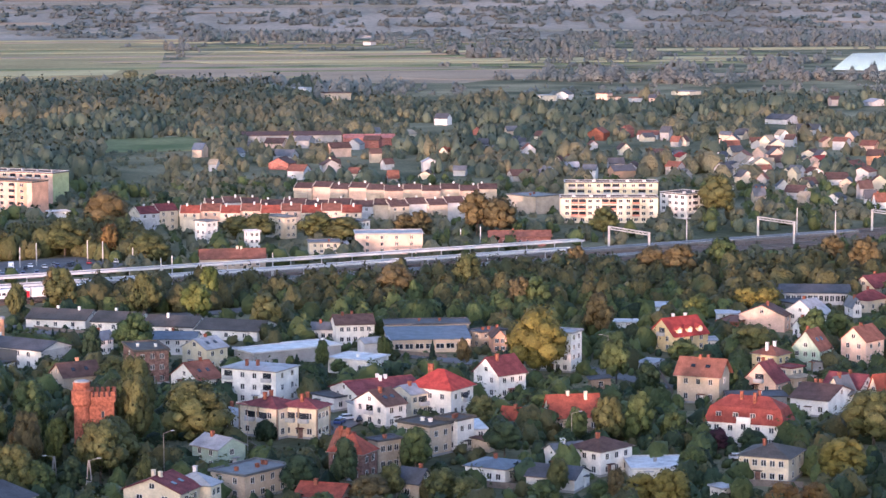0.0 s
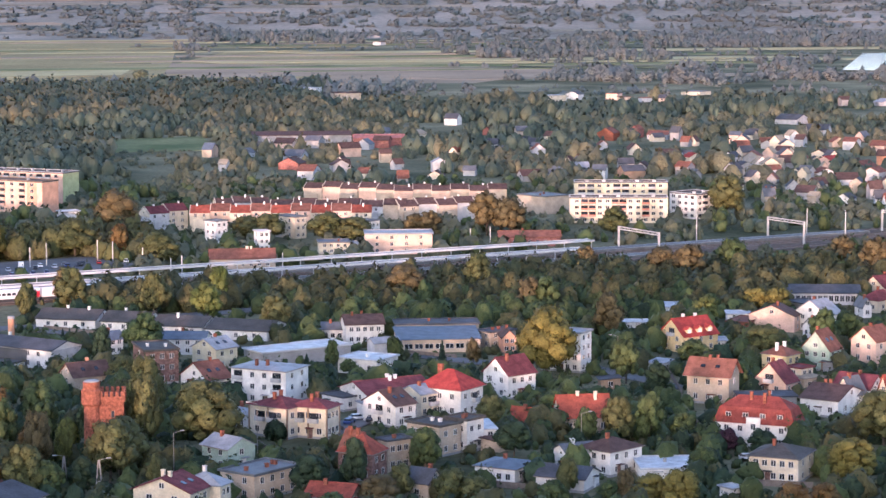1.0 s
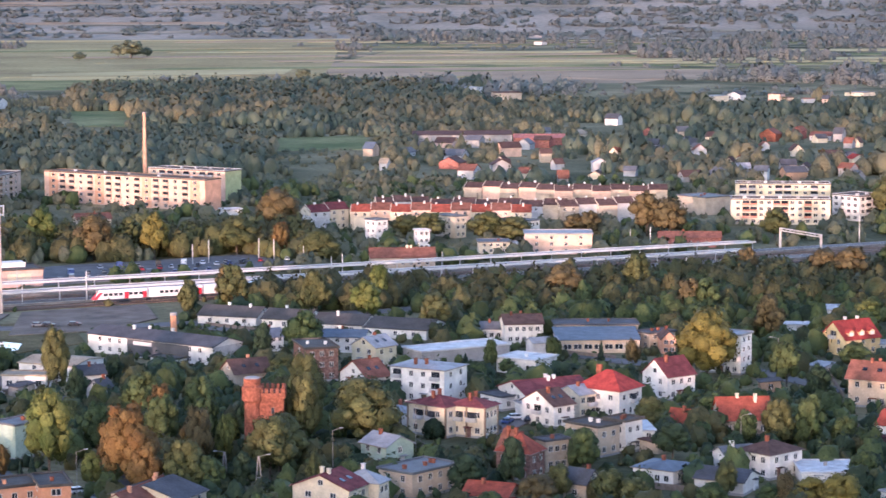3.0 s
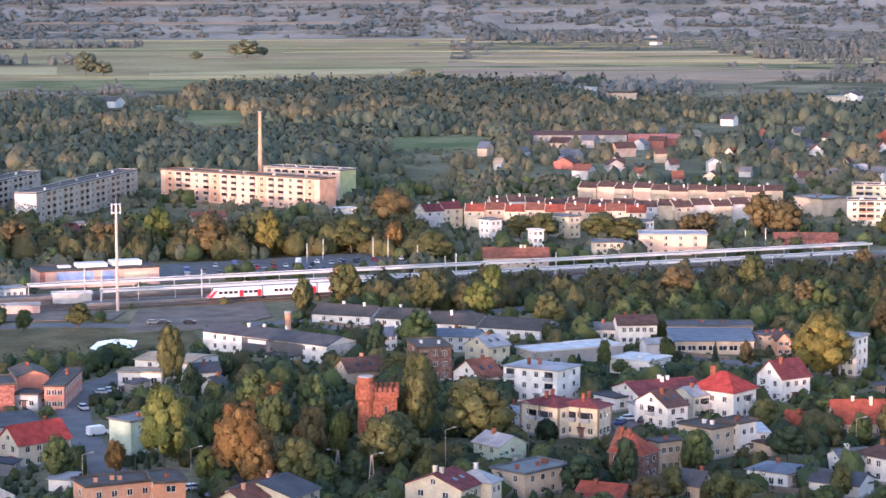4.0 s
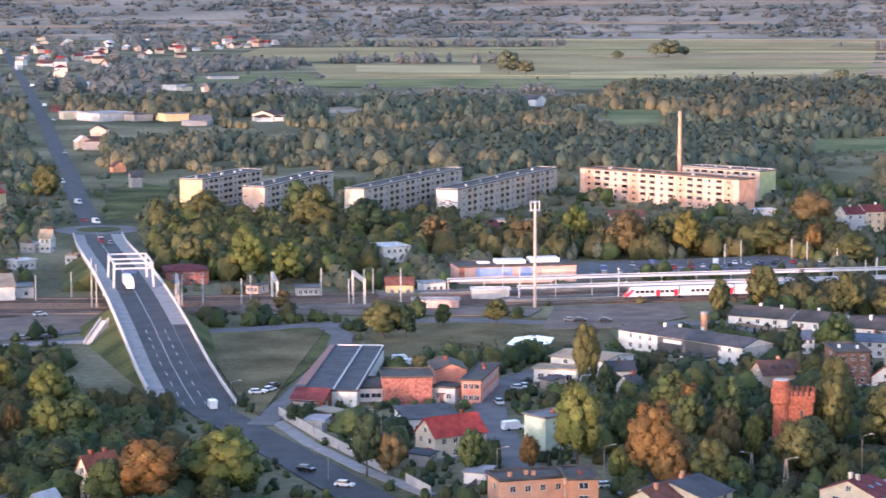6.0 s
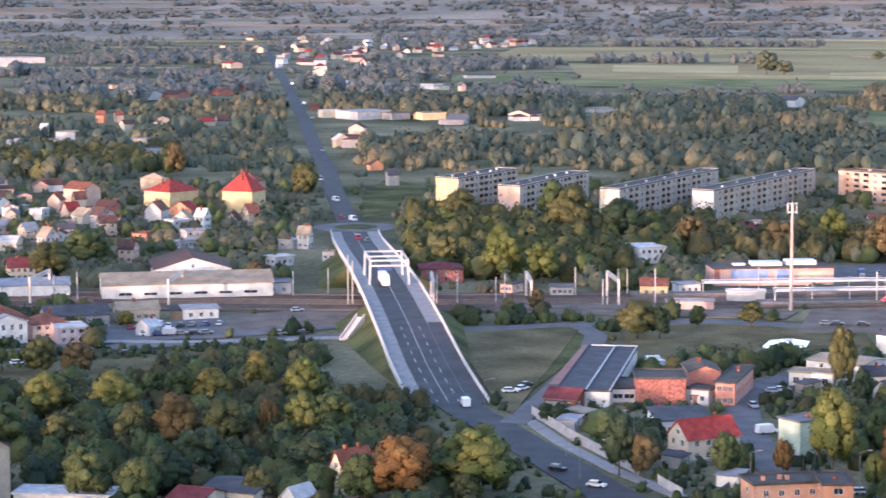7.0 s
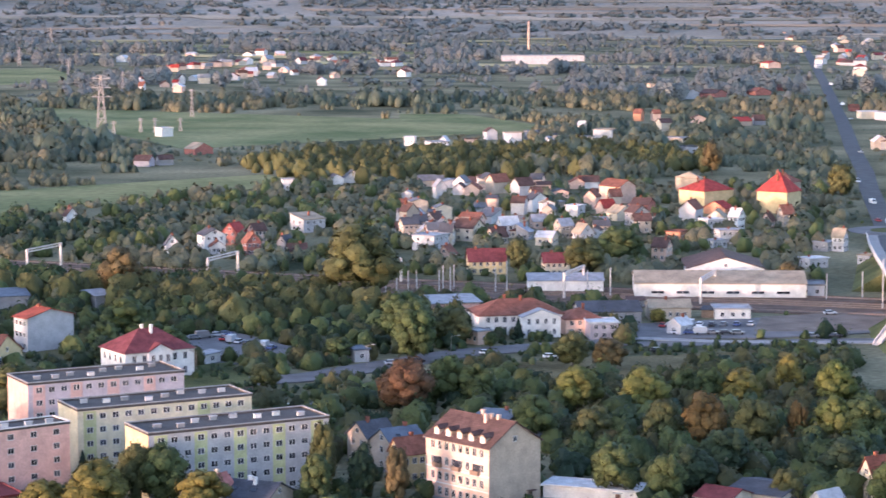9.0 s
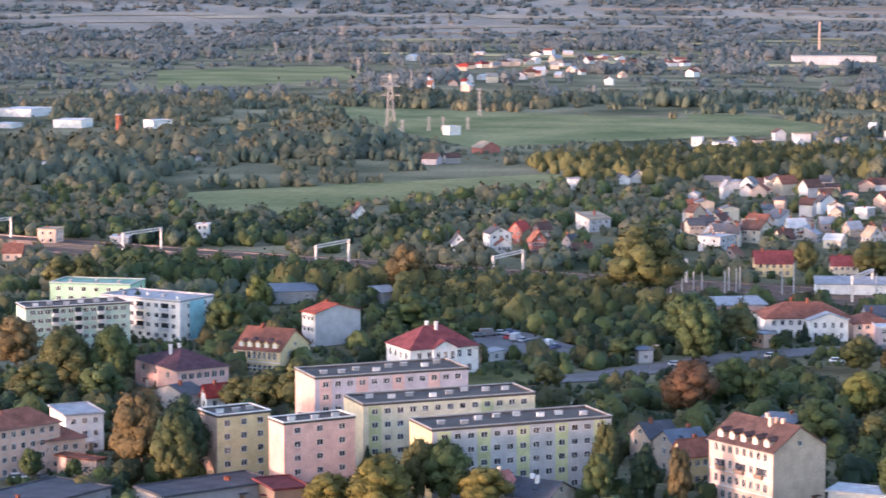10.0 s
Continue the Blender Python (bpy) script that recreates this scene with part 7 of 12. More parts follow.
house(245.6, 610.6, 36.0, 7.0, 8.0, 6.2, roof='hip', rh=2.2, wall='yellow', cover='rust', bays=(2, 2), chimneys=2, cw='white')
house(243.3, 591.5, 29.6, 5.1, 5.0, 5.5, roof='flat', rh=0.3, wall='cream', cover='maroon', bays=(2, 1), chimneys=0, front=12)
house(244.2, 589.5, 22.5, 7.4, 6.4, 3.4, roof='hip', rh=0.8, wall='tan', cover='tan', bays=(2, 2), chimneys=0, front=12)
house(260.9, 618.7, 40.9, 7.5, 8.7, 6, rh=5, wall='mint', cover='rust', bays=(2, 3), chimneys=1)
house(280.2, 627.4, 33.9, 9.6, 8.3, 6.5, rh=3.6, wall='salmon', cover='rust', bays=(2, 2), chimneys=1)
house(275.9, 691.3, 51.8, 7.5, 14.5, 5, rh=3, wall='salmon', cover='brown', bays=(1, 0), chimneys=1)
house(288.7, 688.0, 32.0, 8.1, 12.6, 5.5, rh=4, wall='white', cover='lightgrey', bays=(2, 2))
house(281.0, 672.9, 17.3, 3.3, 5.9, 3.5, rh=2.5, wall='white', cover='lightgrey', bays=(1, 2), front=12)
house(314.2, 746.1, -18.0, 24.9, 14.0, 4, rh=2, wall='lightgrey', cover='slate', bays=(12, 2), chimneys=0, win=(1.4, 2.0), label='long grey building with a row of tall windows')
house(301.0, 728.6, 17.6, 8.4, 9.5, 3, roof='flat', rh=0.2, wall='grey', cover='slate', bays=(0, 0), chimneys=0)
house(324.7, 722.5, 30.8, 11.1, 6.7, 4, roof='hip', rh=3, wall='cream', cover='maroon', bays=(2, 2))
house(339.3, 750.0, 25.7, 12.4, 9.9, 4.5, roof='gable', rh=3.5, wall='cream', cover='maroon', bays=(2, 2))
house(314.5, 712.0, -3.8, 2.9, 8.0, 3.6, ridge='y', rh=2.5, wall='white', cover='grey', bays=(1, 1))
house(267.0, 694.7, 48.9, 12.8, 6.9, 3, roof='flat', rh=0.2, wall='brick', cover='rust', bays=(0, 0), chimneys=0, front=15)
house(271.0, 710.7, -15.6, 7.1, 8.0, 2.8, roof='flat', rh=0.2, wall='white', cover='white', bays=(0, 0), chimneys=0, front=15)
house(255.4, 730.3, -14.0, 7.3, 8.0, 3, roof='shed', rh=0.6, wall='white', cover='white', bays=(1, 0), chimneys=0, front=20)
house(233.9, 702.3, -13.2, 7.5, 6.0, 2.6, roof='flat', rh=0.2, wall='white', cover='white', bays=(0, 0), chimneys=0, front=20)
house(237.6, 555.7, 42.7, 16.3, 10.3, 4.4, rh=2.6, ridge='y', wall='white', cover='brown', bays=(2, 3), chimneys=2)
house(243.3, 557.7, 26.4, 5.3, 5.6, 4.5, rh=4, wall='cream', cover='grey', bays=(1, 2), front=10)
house(249.3, 566.3, 42.0, 9.8, 10.2, 4.5, ridge='y', rh=3, wall='white', cover='maroon', bays=(0, 2))
house(254.6, 555.1, 15.5, 8.3, 4.4, 4.5, rh=4.5, wall='cream', cover='orange', bays=(2, 2))
house(224.2, 567.4, -11.0, 14.5, 8.0, 3, roof='flat', rh=0.2, wall='grey', cover='slate', bays=(0, 0), chimneys=1, cw='white', front=10)
house(176.0, 463.8, 19.2, 3.1, 4.2, 3.2, roof='flat', rh=0.2, wall='white', cover='lightgrey', bays=(1, 1), chimneys=0)
house(60.5, 479.8, 54.4, 8.6, 13.1, 6, rh=2.6, wall='cream', cover='maroon', bays=(2, 2), chimneys=2, cw='cream', win=(1.4, 1.3))
house(67.8, 482.6, 53.6, 4.5, 9.4, 6, roof='hip', rh=2.4, wall='cream', cover='lightgrey', bays=(2, 0), chimneys=1, cw='lightgrey', front=10)
house(81.5, 496.3, 38.8, 14.5, 9.6, 5.5, roof='flat', rh=0.35, wall='tan', cover='grey', bays=(4, 2), chimneys=4)
house(25.7, 485.5, 56.5, 11.0, 16.1, 4.5, rh=2.4, wall='cream', cover='slate', bays=(2, 1), chimneys=1, cw='orange')
house(21.7, 482.1, 57.6, 18.8, 7.9, 4.5, rh=2.2, wall='cream', cover='rust', bays=(2, 1), chimneys=2, cw='orange')
house(94.3, 479.8, 58.5, 8.6, 9.9, 3, ridge='y', rh=2, wall='beige', cover='orange', bays=(0, 0))
house(79.3, 526.3, 31.4, 8.0, 9.0, 5, roof='gable', ridge='y', rh=2, wall='mint', cover='lightgrey', bays=(1, 2), front=20)
house(88.7, 570.5, 50.9, 5.5, 9.5, 4, roof='hip', rh=1.5, wall='lightgrey', cover='lightgrey', bays=(1, 2), front=10)
house(70.8, 695.6, 24.3, 4.7, 4.9, 4.5, rh=2, wall='white', cover='blue', bays=(2, 1))
house(91.8, 691.6, 72.0, 9.0, 13.3, 4.6, ridge='y', rh=1.6, wall='white', cover='blue', bays=(0, 4))

# ---- houses by the curved street ----
house(-58.0, 638.0, -1.0, 13.5, 74.0, 4.2, 'flat', 0.3, wall='white', cover='slate', bays=(0, 0), chimneys=0, label='long commercial hall with a dark flat roof and white rim', name='hall', front=20)
bm = bmesh.new()
for x0, y0, x1, y1 in ((6.6, -37.2, 6.9, 37.2), (-6.3, 36.8, 6.5, 37.2), (0.4, -36.0, 0.75, 36.4)):
    bm_box(bm, x0, y0, 4.5, x1, y1, 4.85)
hall = [o for o in scene.objects if o.name.startswith("hall") and o.parent is None][-1]
part("roof_rim", bm, white_paint, hall)
house(-63.0, 600.3, 75.8, 9.2, 8.7, 3, ridge='y', rh=2.0, wall='brick', cover='maroon', bays=(2, 3), chimneys=0)
house(-51.7, 617.5, 8.2, 10.1, 16.0, 3.5, roof='flat', rh=0.3, wall='white', cover='dark', bays=(3, 0), win=(2.6, 1.2), chimneys=0, name='hall', label='white shop with a dark flat roof')
house(-40.0, 612.4, 7.3, 12.6, 13.0, 7, roof='flat', rh=0.4, wall='rose', cover='dark', bays=(0, 0), chimneys=0, name='hall', label='rust red brick hall with a flat roof')
house(-28.9, 611.7, 70.6, 7.0, 6.2, 4, roof='flat', rh=0.3, wall='lightgrey', cover='dark', bays=(1, 2), chimneys=0, front=20)
house(-30.1, 629.3, 11.0, 8.1, 14.0, 6.5, ridge='y', rh=1.4, wall='coral', cover='dark', bays=(0, 0), chimneys=2, front=20)
house(-21.0, 621.6, 81.9, 28.0, 5.0, 6, roof='flat', rh=0.3, wall='coral', cover='dark', bays=(7, 3), chimneys=3, label='long coral building with a dark flat roof', front=20)
house(-32.3, 571.1, 17.7, 13.3, 12.0, 4, roof='shed', rh=1.2, wall='white', cover='slate', bays=(3, 2), chimneys=0, label='white house with a dark roof of solar panels', front=20)
house(-25.2, 541.9, 36.0, 13.9, 8.5, 5.5, rh=3.6, wall='cream', cover='red', bays=(4, 2))
house(-6.5, 486.9, 19.4, 14.9, 9.0, 7, roof='flat', rh=0.4, wall='peach', cover='dark', bays=(4, 1), chimneys=3, cw='orange', label='peach apartment house with a flat roof')
house(4.0, 483.9, 7.8, 6.0, 12.0, 8, roof='flat', rh=0.4, wall='orange', cover='dark', bays=(1, 1), chimneys=1, cw='brick', win=(2.0, 1.4))
house(-2.5, 550.8, 42.4, 9.2, 7.5, 8, roof='flat', rh=0.3, wall='mint', cover='grey', bays=(0, 0), chimneys=1)
house(-0.6, 641.8, 75.6, 7.0, 11.9, 4, roof='flat', rh=0.3, wall='white', cover='tan', bays=(1, 4), win=(1.6, 1.6), chimneys=0, label='low white building with a tan flat roof')
house(8.8, 659.9, 57.0, 15.5, 17.4, 4.5, ridge='y', rh=1.0, wall='white', cover='tan', bays=(2, 2), chimneys=0, name='hall', label='white hall with a low tan roof')
house(15.8, 641.1, 12.8, 7.2, 7.6, 4, rh=2, wall='white', cover='slate', bays=(4, 1), win=(0.9, 1.6))
house(18.2, 622.4, 48.3, 4.6, 5.4, 3, rh=2.4, wall='lightgrey', cover='slate', bays=(1, 1), front=10)
house(25.5, 500.2, 56.6, 8.0, 13.9, 3, ridge='y', rh=1.4, wall='grey', cover='slate', bays=(0, 0), chimneys=2)

# ---- station quarter ----
house(-65.9, 916.5, 26.3, 10.9, 14.9, 6, roof='flat', rh=0.3, wall='white', cover='white', bays=(4, 0), chimneys=2, cw='white')
house(-55.7, 817.7, 7.2, 9.4, 8.0, 4, rh=2, wall='yellow', cover='rust', bays=(3, 1), label='small yellow railway house with arched windows', front=15)
house(-45.0, 825.6, 23.3, 7.9, 6.8, 3.5, roof='flat', rh=0.3, wall='white', cover='lightgrey', bays=(3, 0), chimneys=0, front=15)
house(-24.0, 807.8, 5.1, 12.8, 5.0, 3.6, roof='flat', rh=0.3, wall='lightgrey', cover='white', bays=(0, 0), chimneys=0, front=10, name='shelter', label='pale grey platform shelter with flat roof')
house(-41.5, 785.1, 6.6, 15.2, 5.0, 3, roof='flat', rh=0.3, wall='pink', cover='lightgrey', bays=(0, 0), chimneys=0, front=10, name='shelter', label='low pale railway shelter')
house(-87.3, 815.7, 9.4, 8.0, 7.0, 3, roof='flat', rh=0.3, wall='lightgrey', cover='grey', bays=(4, 0), chimneys=0, front=10)
house(-105.4, 821.1, 67.3, 7.7, 4.8, 3, roof='flat', rh=0.3, wall='salmon', cover='grey', bays=(1, 3), chimneys=0, front=10)
house(-135.0, 848.8, 14.5, 15.2, 16.0, 5, roof='hip', rh=2, wall='rose', cover='maroon', bays=(4, 0), chimneys=0)
house(192.9, 924.8, -6.7, 4.5, 10.0, 4, roof='flat', rh=0.3, wall='cream', cover='lightgrey', bays=(1, 0), chimneys=0, front=10)
house(183.2, 929.6, -6.8, 12.1, 11.0, 4.5, roof='flat', rh=0.3, wall='cream', cover='grey', bays=(4, 0), chimneys=1, front=10)
house(140.2, 890.7, -5.2, 24.4, 11.0, 4, rh=3, wall='beige', cover='rust', bays=(7, 0), chimneys=3, cw='cream', label='long low building with a rust red tile roof')
house(265.4, 934.7, -11.1, 25.1, 9.0, 4, rh=2, wall='rose', cover='rust', bays=(7, 0), chimneys=1, front=15)
house(309.6, 1066.1, 28.8, 16.3, 19.0, 8, roof='flat', rh=0.3, wall='beige', cover='grey', bays=(4, 4), chimneys=2)
house(156.5, 942.6, 10.7, 4.8, 5.3, 8, roof='flat', rh=0.3, wall='white', cover='white', bays=(2, 1), chimneys=0)
house(28.6, 1056.3, 8.8, 15.2, 10.0, 4, rh=2, wall='beige', cover='rust', bays=(2, 0), chimneys=1)
house(-30.4, 999.8, 61.7, 10.9, 6.8, 4, rh=3, wall='rose', cover='maroon', bays=(2, 2))
house(-20.0, 1024.3, 70.7, 3.5, 16.8, 5, roof='flat', rh=0.3, wall='salmon', cover='lightgrey', bays=(1, 3), chimneys=1)
house(91.8, 1084.9, 15.3, 8.7, 5.9, 4, roof='flat', rh=0.3, wall='white', cover='white', bays=(1, 0), chimneys=0)

# ---- terraces ----
row_houses(138.4, 1023.0, 214.7, 1005.1, 9, 10, 8, 2.6, ['cream', 'salmon'], ['orange', 'rust'], "cream terraced house with an orange tiled roof")
row_houses(120.8, 1022.1, 139.1, 1028.0, 2, 10, 8, 2.6, ['lightgrey', 'cream'], ['maroon'], "white terraced house with a dark red roof")
row_houses(154.7, 1055.9, 178.9, 1055.7, 3, 10, 8, 2.2, ['beige', 'lightgrey'], ['brown'], "pale terraced house with a brown roof")
row_houses(177.1, 1045.2, 234.6, 1026.5, 6, 10, 8, 2.2, ['lightgrey', 'beige'], ['brown'], "pale terraced house with a brown roof")
row_houses(232.1, 1027.0, 277.6, 1032.6, 5, 10, 8, 2.2, ['beige', 'lightgrey'], ['brown'], "pale terraced house with a brown roof")
row_houses(208.3, 1131.1, 248.0, 1109.4, 5, 10, 8, 2.0, ['beige', 'salmon'], ['brown'], "pale terraced house with a brown roof")
row_houses(246.7, 1103.5, 298.9, 1091.4, 6, 10, 8, 2.0, ['salmon', 'beige'], ['brown'], "pale terraced house with a brown roof")
house(201.6, 966.3, 42.9, 6.1, 15.7, 9, roof='flat', rh=0.3, wall='white', cover='grey', bays=(2, 2), chimneys=0)
house(143.2, 977.7, 31.7, 6.1, 7.2, 9, roof='flat', rh=0.3, wall='white', cover='grey', bays=(2, 2), chimneys=0)
house(176.5, 988.7, 29.8, 6.2, 12.9, 9, roof='flat', rh=0.3, wall='cream', cover='grey', bays=(2, 2), chimneys=0)

# ---- village beyond ----
house(285.5, 1558.3, -6.2, 65.0, 22.0, 5, rh=2, wall='grey', cover='brown', bays=(0, 0), chimneys=0, label='long grey farm hall with a pale roof', name='hall')
house(329.0, 1515.9, -8.7, 32.9, 18.0, 5, rh=2, wall='rose', cover='pink', bays=(0, 0), chimneys=0, label='long brick farm hall with a reddish roof', name='hall')
house(366.4, 1565.5, 46.8, 10.0, 9.2, 3.6, 'gable', wall='cream', cover='tan', rh=2.6, ridge='x', bays=(2, 2), front=50)
house(266.9, 1508.9, 60.0, 13.1, 12.2, 3.2, 'gable', wall='salmon', cover='brown', rh=2.9, ridge='y', bays=(2, 2), front=50)
house(284.3, 1503.4, 59.3, 10.7, 9.4, 5, 'gable', wall='grey', cover='grey', rh=2.6, ridge='y', bays=(2, 2), front=50)
house(290.3, 1424.6, 8.5, 12.5, 10.4, 5.6, 'gable', wall='salmon', cover='brown', rh=3.0, ridge='x', bays=(2, 2), front=50)
house(312.8, 1481.3, 58.1, 9.4, 8.6, 3.6, 'gable', wall='lightgrey', cover='grey', rh=3.1, ridge='x', bays=(2, 2), front=50)
house(245.7, 1479.8, 25.6, 5.5, 4.8, 3.6, 'gable', wall='beige', cover='slate', rh=2.5, ridge='y', bays=(2, 2), front=50)
house(253.2, 1402.4, 59.8, 13.3, 12.5, 3.2, 'gable', wall='lightgrey', cover='grey', rh=3.3, ridge='y', bays=(2, 2), front=50)
house(240.5, 1341.4, 59.8, 12.7, 12.1, 3.6, 'gable', wall='rose', cover='brown', rh=3.1, ridge='x', bays=(2, 2), front=50)
house(326.6, 1494.0, 67.7, 10.7, 9.9, 5, 'gable', wall='rose', cover='brown', rh=2.4, ridge='y', bays=(2, 2), front=50)
house(228.4, 1427.8, 50.9, 7.9, 7.0, 3.6, 'gable', wall='lightgrey', cover='grey', rh=2.5, ridge='x', bays=(2, 2), front=50)
house(208.1, 1441.6, 51.8, 8.0, 6.8, 5, 'gable', wall='beige', cover='blue', rh=3.6, ridge='y', bays=(2, 2), front=50)
house(199.4, 1327.1, 61.5, 6.3, 4.7, 5, 'gable', wall='lightgrey', cover='tan', rh=2.3, ridge='y', bays=(2, 2), front=50)
house(237.2, 1271.1, 59.4, 12.1, 9.1, 5, 'gable', wall='lightgrey', cover='rust', rh=2.8, ridge='y', bays=(2, 2), front=50)
house(259.3, 1296.1, -1.3, 10.3, 9.3, 5.6, 'gable', wall='grey', cover='brown', rh=2.8, ridge='y', bays=(2, 2), front=50)
house(264.3, 1312.7, -1.4, 7.3, 5.9, 3.6, 'gable', wall='white', cover='brown', rh=3.5, ridge='x', bays=(2, 2), front=50)
house(302.1, 1374.4, -2.4, 6.6, 5.6, 5.6, 'gable', wall='beige', cover='brown', rh=2.3, ridge='x', bays=(2, 2), front=50)
house(316.8, 1300.8, -3.7, 8.4, 6.5, 5.6, 'gable', wall='lightgrey', cover='lightgrey', rh=2.1, ridge='y', bays=(2, 2), front=50)
house(300.7, 1241.0, 66.4, 9.0, 7.5, 3.6, 'gable', wall='cream', cover='brown', rh=2.2, ridge='x', bays=(2, 2), front=50)
house(327.2, 1271.4, 65.6, 7.2, 6.6, 3.2, 'gable', wall='lightgrey', cover='grey', rh=2.2, ridge='y', bays=(2, 2), front=50)
house(345.8, 1377.6, 45.9, 6.6, 5.7, 5.6, 'gable', wall='cream', cover='rust', rh=2.6, ridge='x', bays=(2, 2), front=50)
house(426.4, 1707.3, 56.0, 11.0, 9.7, 5, 'gable', wall='white', cover='slate', rh=3.4, ridge='y', bays=(2, 2), front=50)
house(423.8, 1592.2, 45.1, 7.7, 7.3, 3.2, 'gable', wall='rose', cover='brown', rh=2.4, ridge='x', bays=(2, 2), front=50)
house(444.5, 1586.8, 4.4, 7.7, 6.0, 3.2, 'gable', wall='beige', cover='grey', rh=3.0, ridge='x', bays=(2, 2), front=50)
house(449.9, 1529.1, 43.6, 8.7, 8.1, 3.2, 'gable', wall='cream', cover='brown', rh=2.9, ridge='y', bays=(2, 2), front=50)
house(412.4, 1432.9, 53.9, 8.1, 7.1, 3.6, 'gable', wall='cream', cover='grey', rh=2.2, ridge='y', bays=(2, 2), front=50)
house(487.1, 1522.1, 52.3, 12.4, 11.2, 5, 'gable', wall='brick', cover='rust', rh=3.3, ridge='x', bays=(2, 2), front=50)
house(513.6, 1542.1, 41.6, 7.6, 6.7, 5.6, 'gable', wall='rose', cover='rust', rh=2.5, ridge='x', bays=(2, 2), front=50)
house(524.3, 1526.4, 61.0, 15.1, 14.2, 3.2, 'gable', wall='lightgrey', cover='rust', rh=2.1, ridge='y', bays=(2, 2), front=50)
house(349.6, 1230.8, 4.1, 11.0, 9.8, 3.2, 'gable', wall='grey', cover='brown', rh=2.8, ridge='x', bays=(2, 2), front=50)
house(367.6, 1240.4, 18.5, 9.1, 8.2, 3.2, 'gable', wall='lightgrey', cover='grey', rh=3.5, ridge='y', bays=(2, 2), front=50)
house(391.4, 1271.9, -7.1, 7.3, 6.7, 3.2, 'gable', wall='grey', cover='lightgrey', rh=3.0, ridge='x', bays=(2, 2), front=50)
house(390.4, 1234.5, 62.4, 9.1, 7.1, 5, 'gable', wall='white', cover='grey', rh=2.6, ridge='y', bays=(2, 2), front=50)
house(417.7, 1273.6, -8.2, 8.4, 6.6, 5, 'gable', wall='grey', cover='slate', rh=2.8, ridge='x', bays=(2, 2), front=50)
house(403.0, 1218.9, 1.7, 12.0, 10.7, 5.6, 'gable', wall='brown', cover='slate', rh=2.7, ridge='x', bays=(2, 2), front=50)
house(442.7, 1245.1, 40.4, 8.2, 7.7, 5, 'gable', wall='grey', cover='rust', rh=2.4, ridge='y', bays=(2, 2), front=50)
house(476.1, 1326.3, 15.3, 8.8, 7.1, 3.6, 'gable', wall='cream', cover='red', rh=2.1, ridge='y', bays=(2, 2), front=50)
house(463.0, 1332.0, 60.8, 13.2, 12.3, 5.6, 'gable', wall='lilac', cover='brown', rh=2.2, ridge='y', bays=(2, 2), front=50)
house(422.6, 1258.5, 61.4, 12.4, 9.8, 3.2, 'gable', wall='grey', cover='brown', rh=3.5, ridge='x', bays=(2, 2), front=50)
house(523.2, 1369.6, -10.9, 9.1, 7.7, 5.6, 'gable', wall='lightgrey', cover='rust', rh=3.6, ridge='x', bays=(2, 2), front=50)
house(566.5, 1437.9, -11.5, 8.4, 7.7, 3.2, 'gable', wall='cream', cover='rust', rh=2.5, ridge='x', bays=(2, 2), front=50)
house(511.3, 1319.7, 58.8, 11.0, 9.9, 3.6, 'gable', wall='grey', cover='rust', rh=3.2, ridge='x', bays=(2, 2), front=50)
house(548.6, 1364.1, 48.1, 10.3, 8.4, 3.2, 'gable', wall='cream', cover='brown', rh=2.5, ridge='y', bays=(2, 2), front=50)
house(517.1, 1276.9, -12.0, 11.8, 11.1, 3.6, 'gable', wall='grey', cover='brown', rh=3.5, ridge='x', bays=(2, 2), front=50)
house(494.3, 1249.5, -11.6, 10.5, 9.6, 5, 'gable', wall='cream', cover='tan', rh=3.3, ridge='y', bays=(2, 2), front=50)
house(587.5, 1432.2, 47.7, 7.2, 5.9, 5, 'gable', wall='lightgrey', cover='brown', rh=2.7, ridge='y', bays=(2, 2), front=50)
house(480.5, 1253.1, -1.0, 12.5, 10.3, 3.6, 'gable', wall='grey', cover='slate', rh=2.5, ridge='y', bays=(2, 2), front=50)
house(460.6, 1218.0, 39.3, 8.1, 6.7, 5.6, 'gable', wall='grey', cover='slate', rh=3.1, ridge='x', bays=(2, 2), front=50)
house(560.8, 1334.1, 47.2, 11.3, 8.9, 3.6, 'gable', wall='cream', cover='brown', rh=2.0, ridge='x', bays=(2, 2), front=50)
house(607.9, 1398.5, 46.5, 10.0, 8.5, 5.6, 'gable', wall='lightgrey', cover='rust', rh=2.1, ridge='y', bays=(2, 2), front=50)
house(542.2, 1278.9, 37.0, 11.9, 10.4, 3.6, 'gable', wall='salmon', cover='red', rh=2.6, ridge='x', bays=(2, 2), front=50)
house(499.5, 1209.1, 37.6, 9.2, 6.9, 3.6, 'gable', wall='lightgrey', cover='grey', rh=3.3, ridge='y', bays=(2, 2), front=50)
house(478.9, 1206.6, 13.3, 8.1, 7.0, 5.6, 'gable', wall='white', cover='rust', rh=2.1, ridge='x', bays=(2, 2), front=50)
house(509.0, 1208.1, -2.8, 10.2, 9.4, 3.2, 'gable', wall='white', cover='rust', rh=2.4, ridge='y', bays=(2, 2), front=50)
house(545.3, 1238.2, 36.2, 12.6, 10.6, 3.2, 'gable', wall='salmon', cover='rust', rh=3.3, ridge='x', bays=(2, 2), front=50)
house(621.6, 1386.1, 45.8, 11.8, 9.6, 3.6, 'gable', wall='salmon', cover='rust', rh=2.7, ridge='y', bays=(2, 2), front=50)
house(578.8, 1282.3, 55.7, 9.9, 9.1, 5.6, 'gable', wall='orange', cover='brown', rh=3.1, ridge='y', bays=(2, 2), front=50)
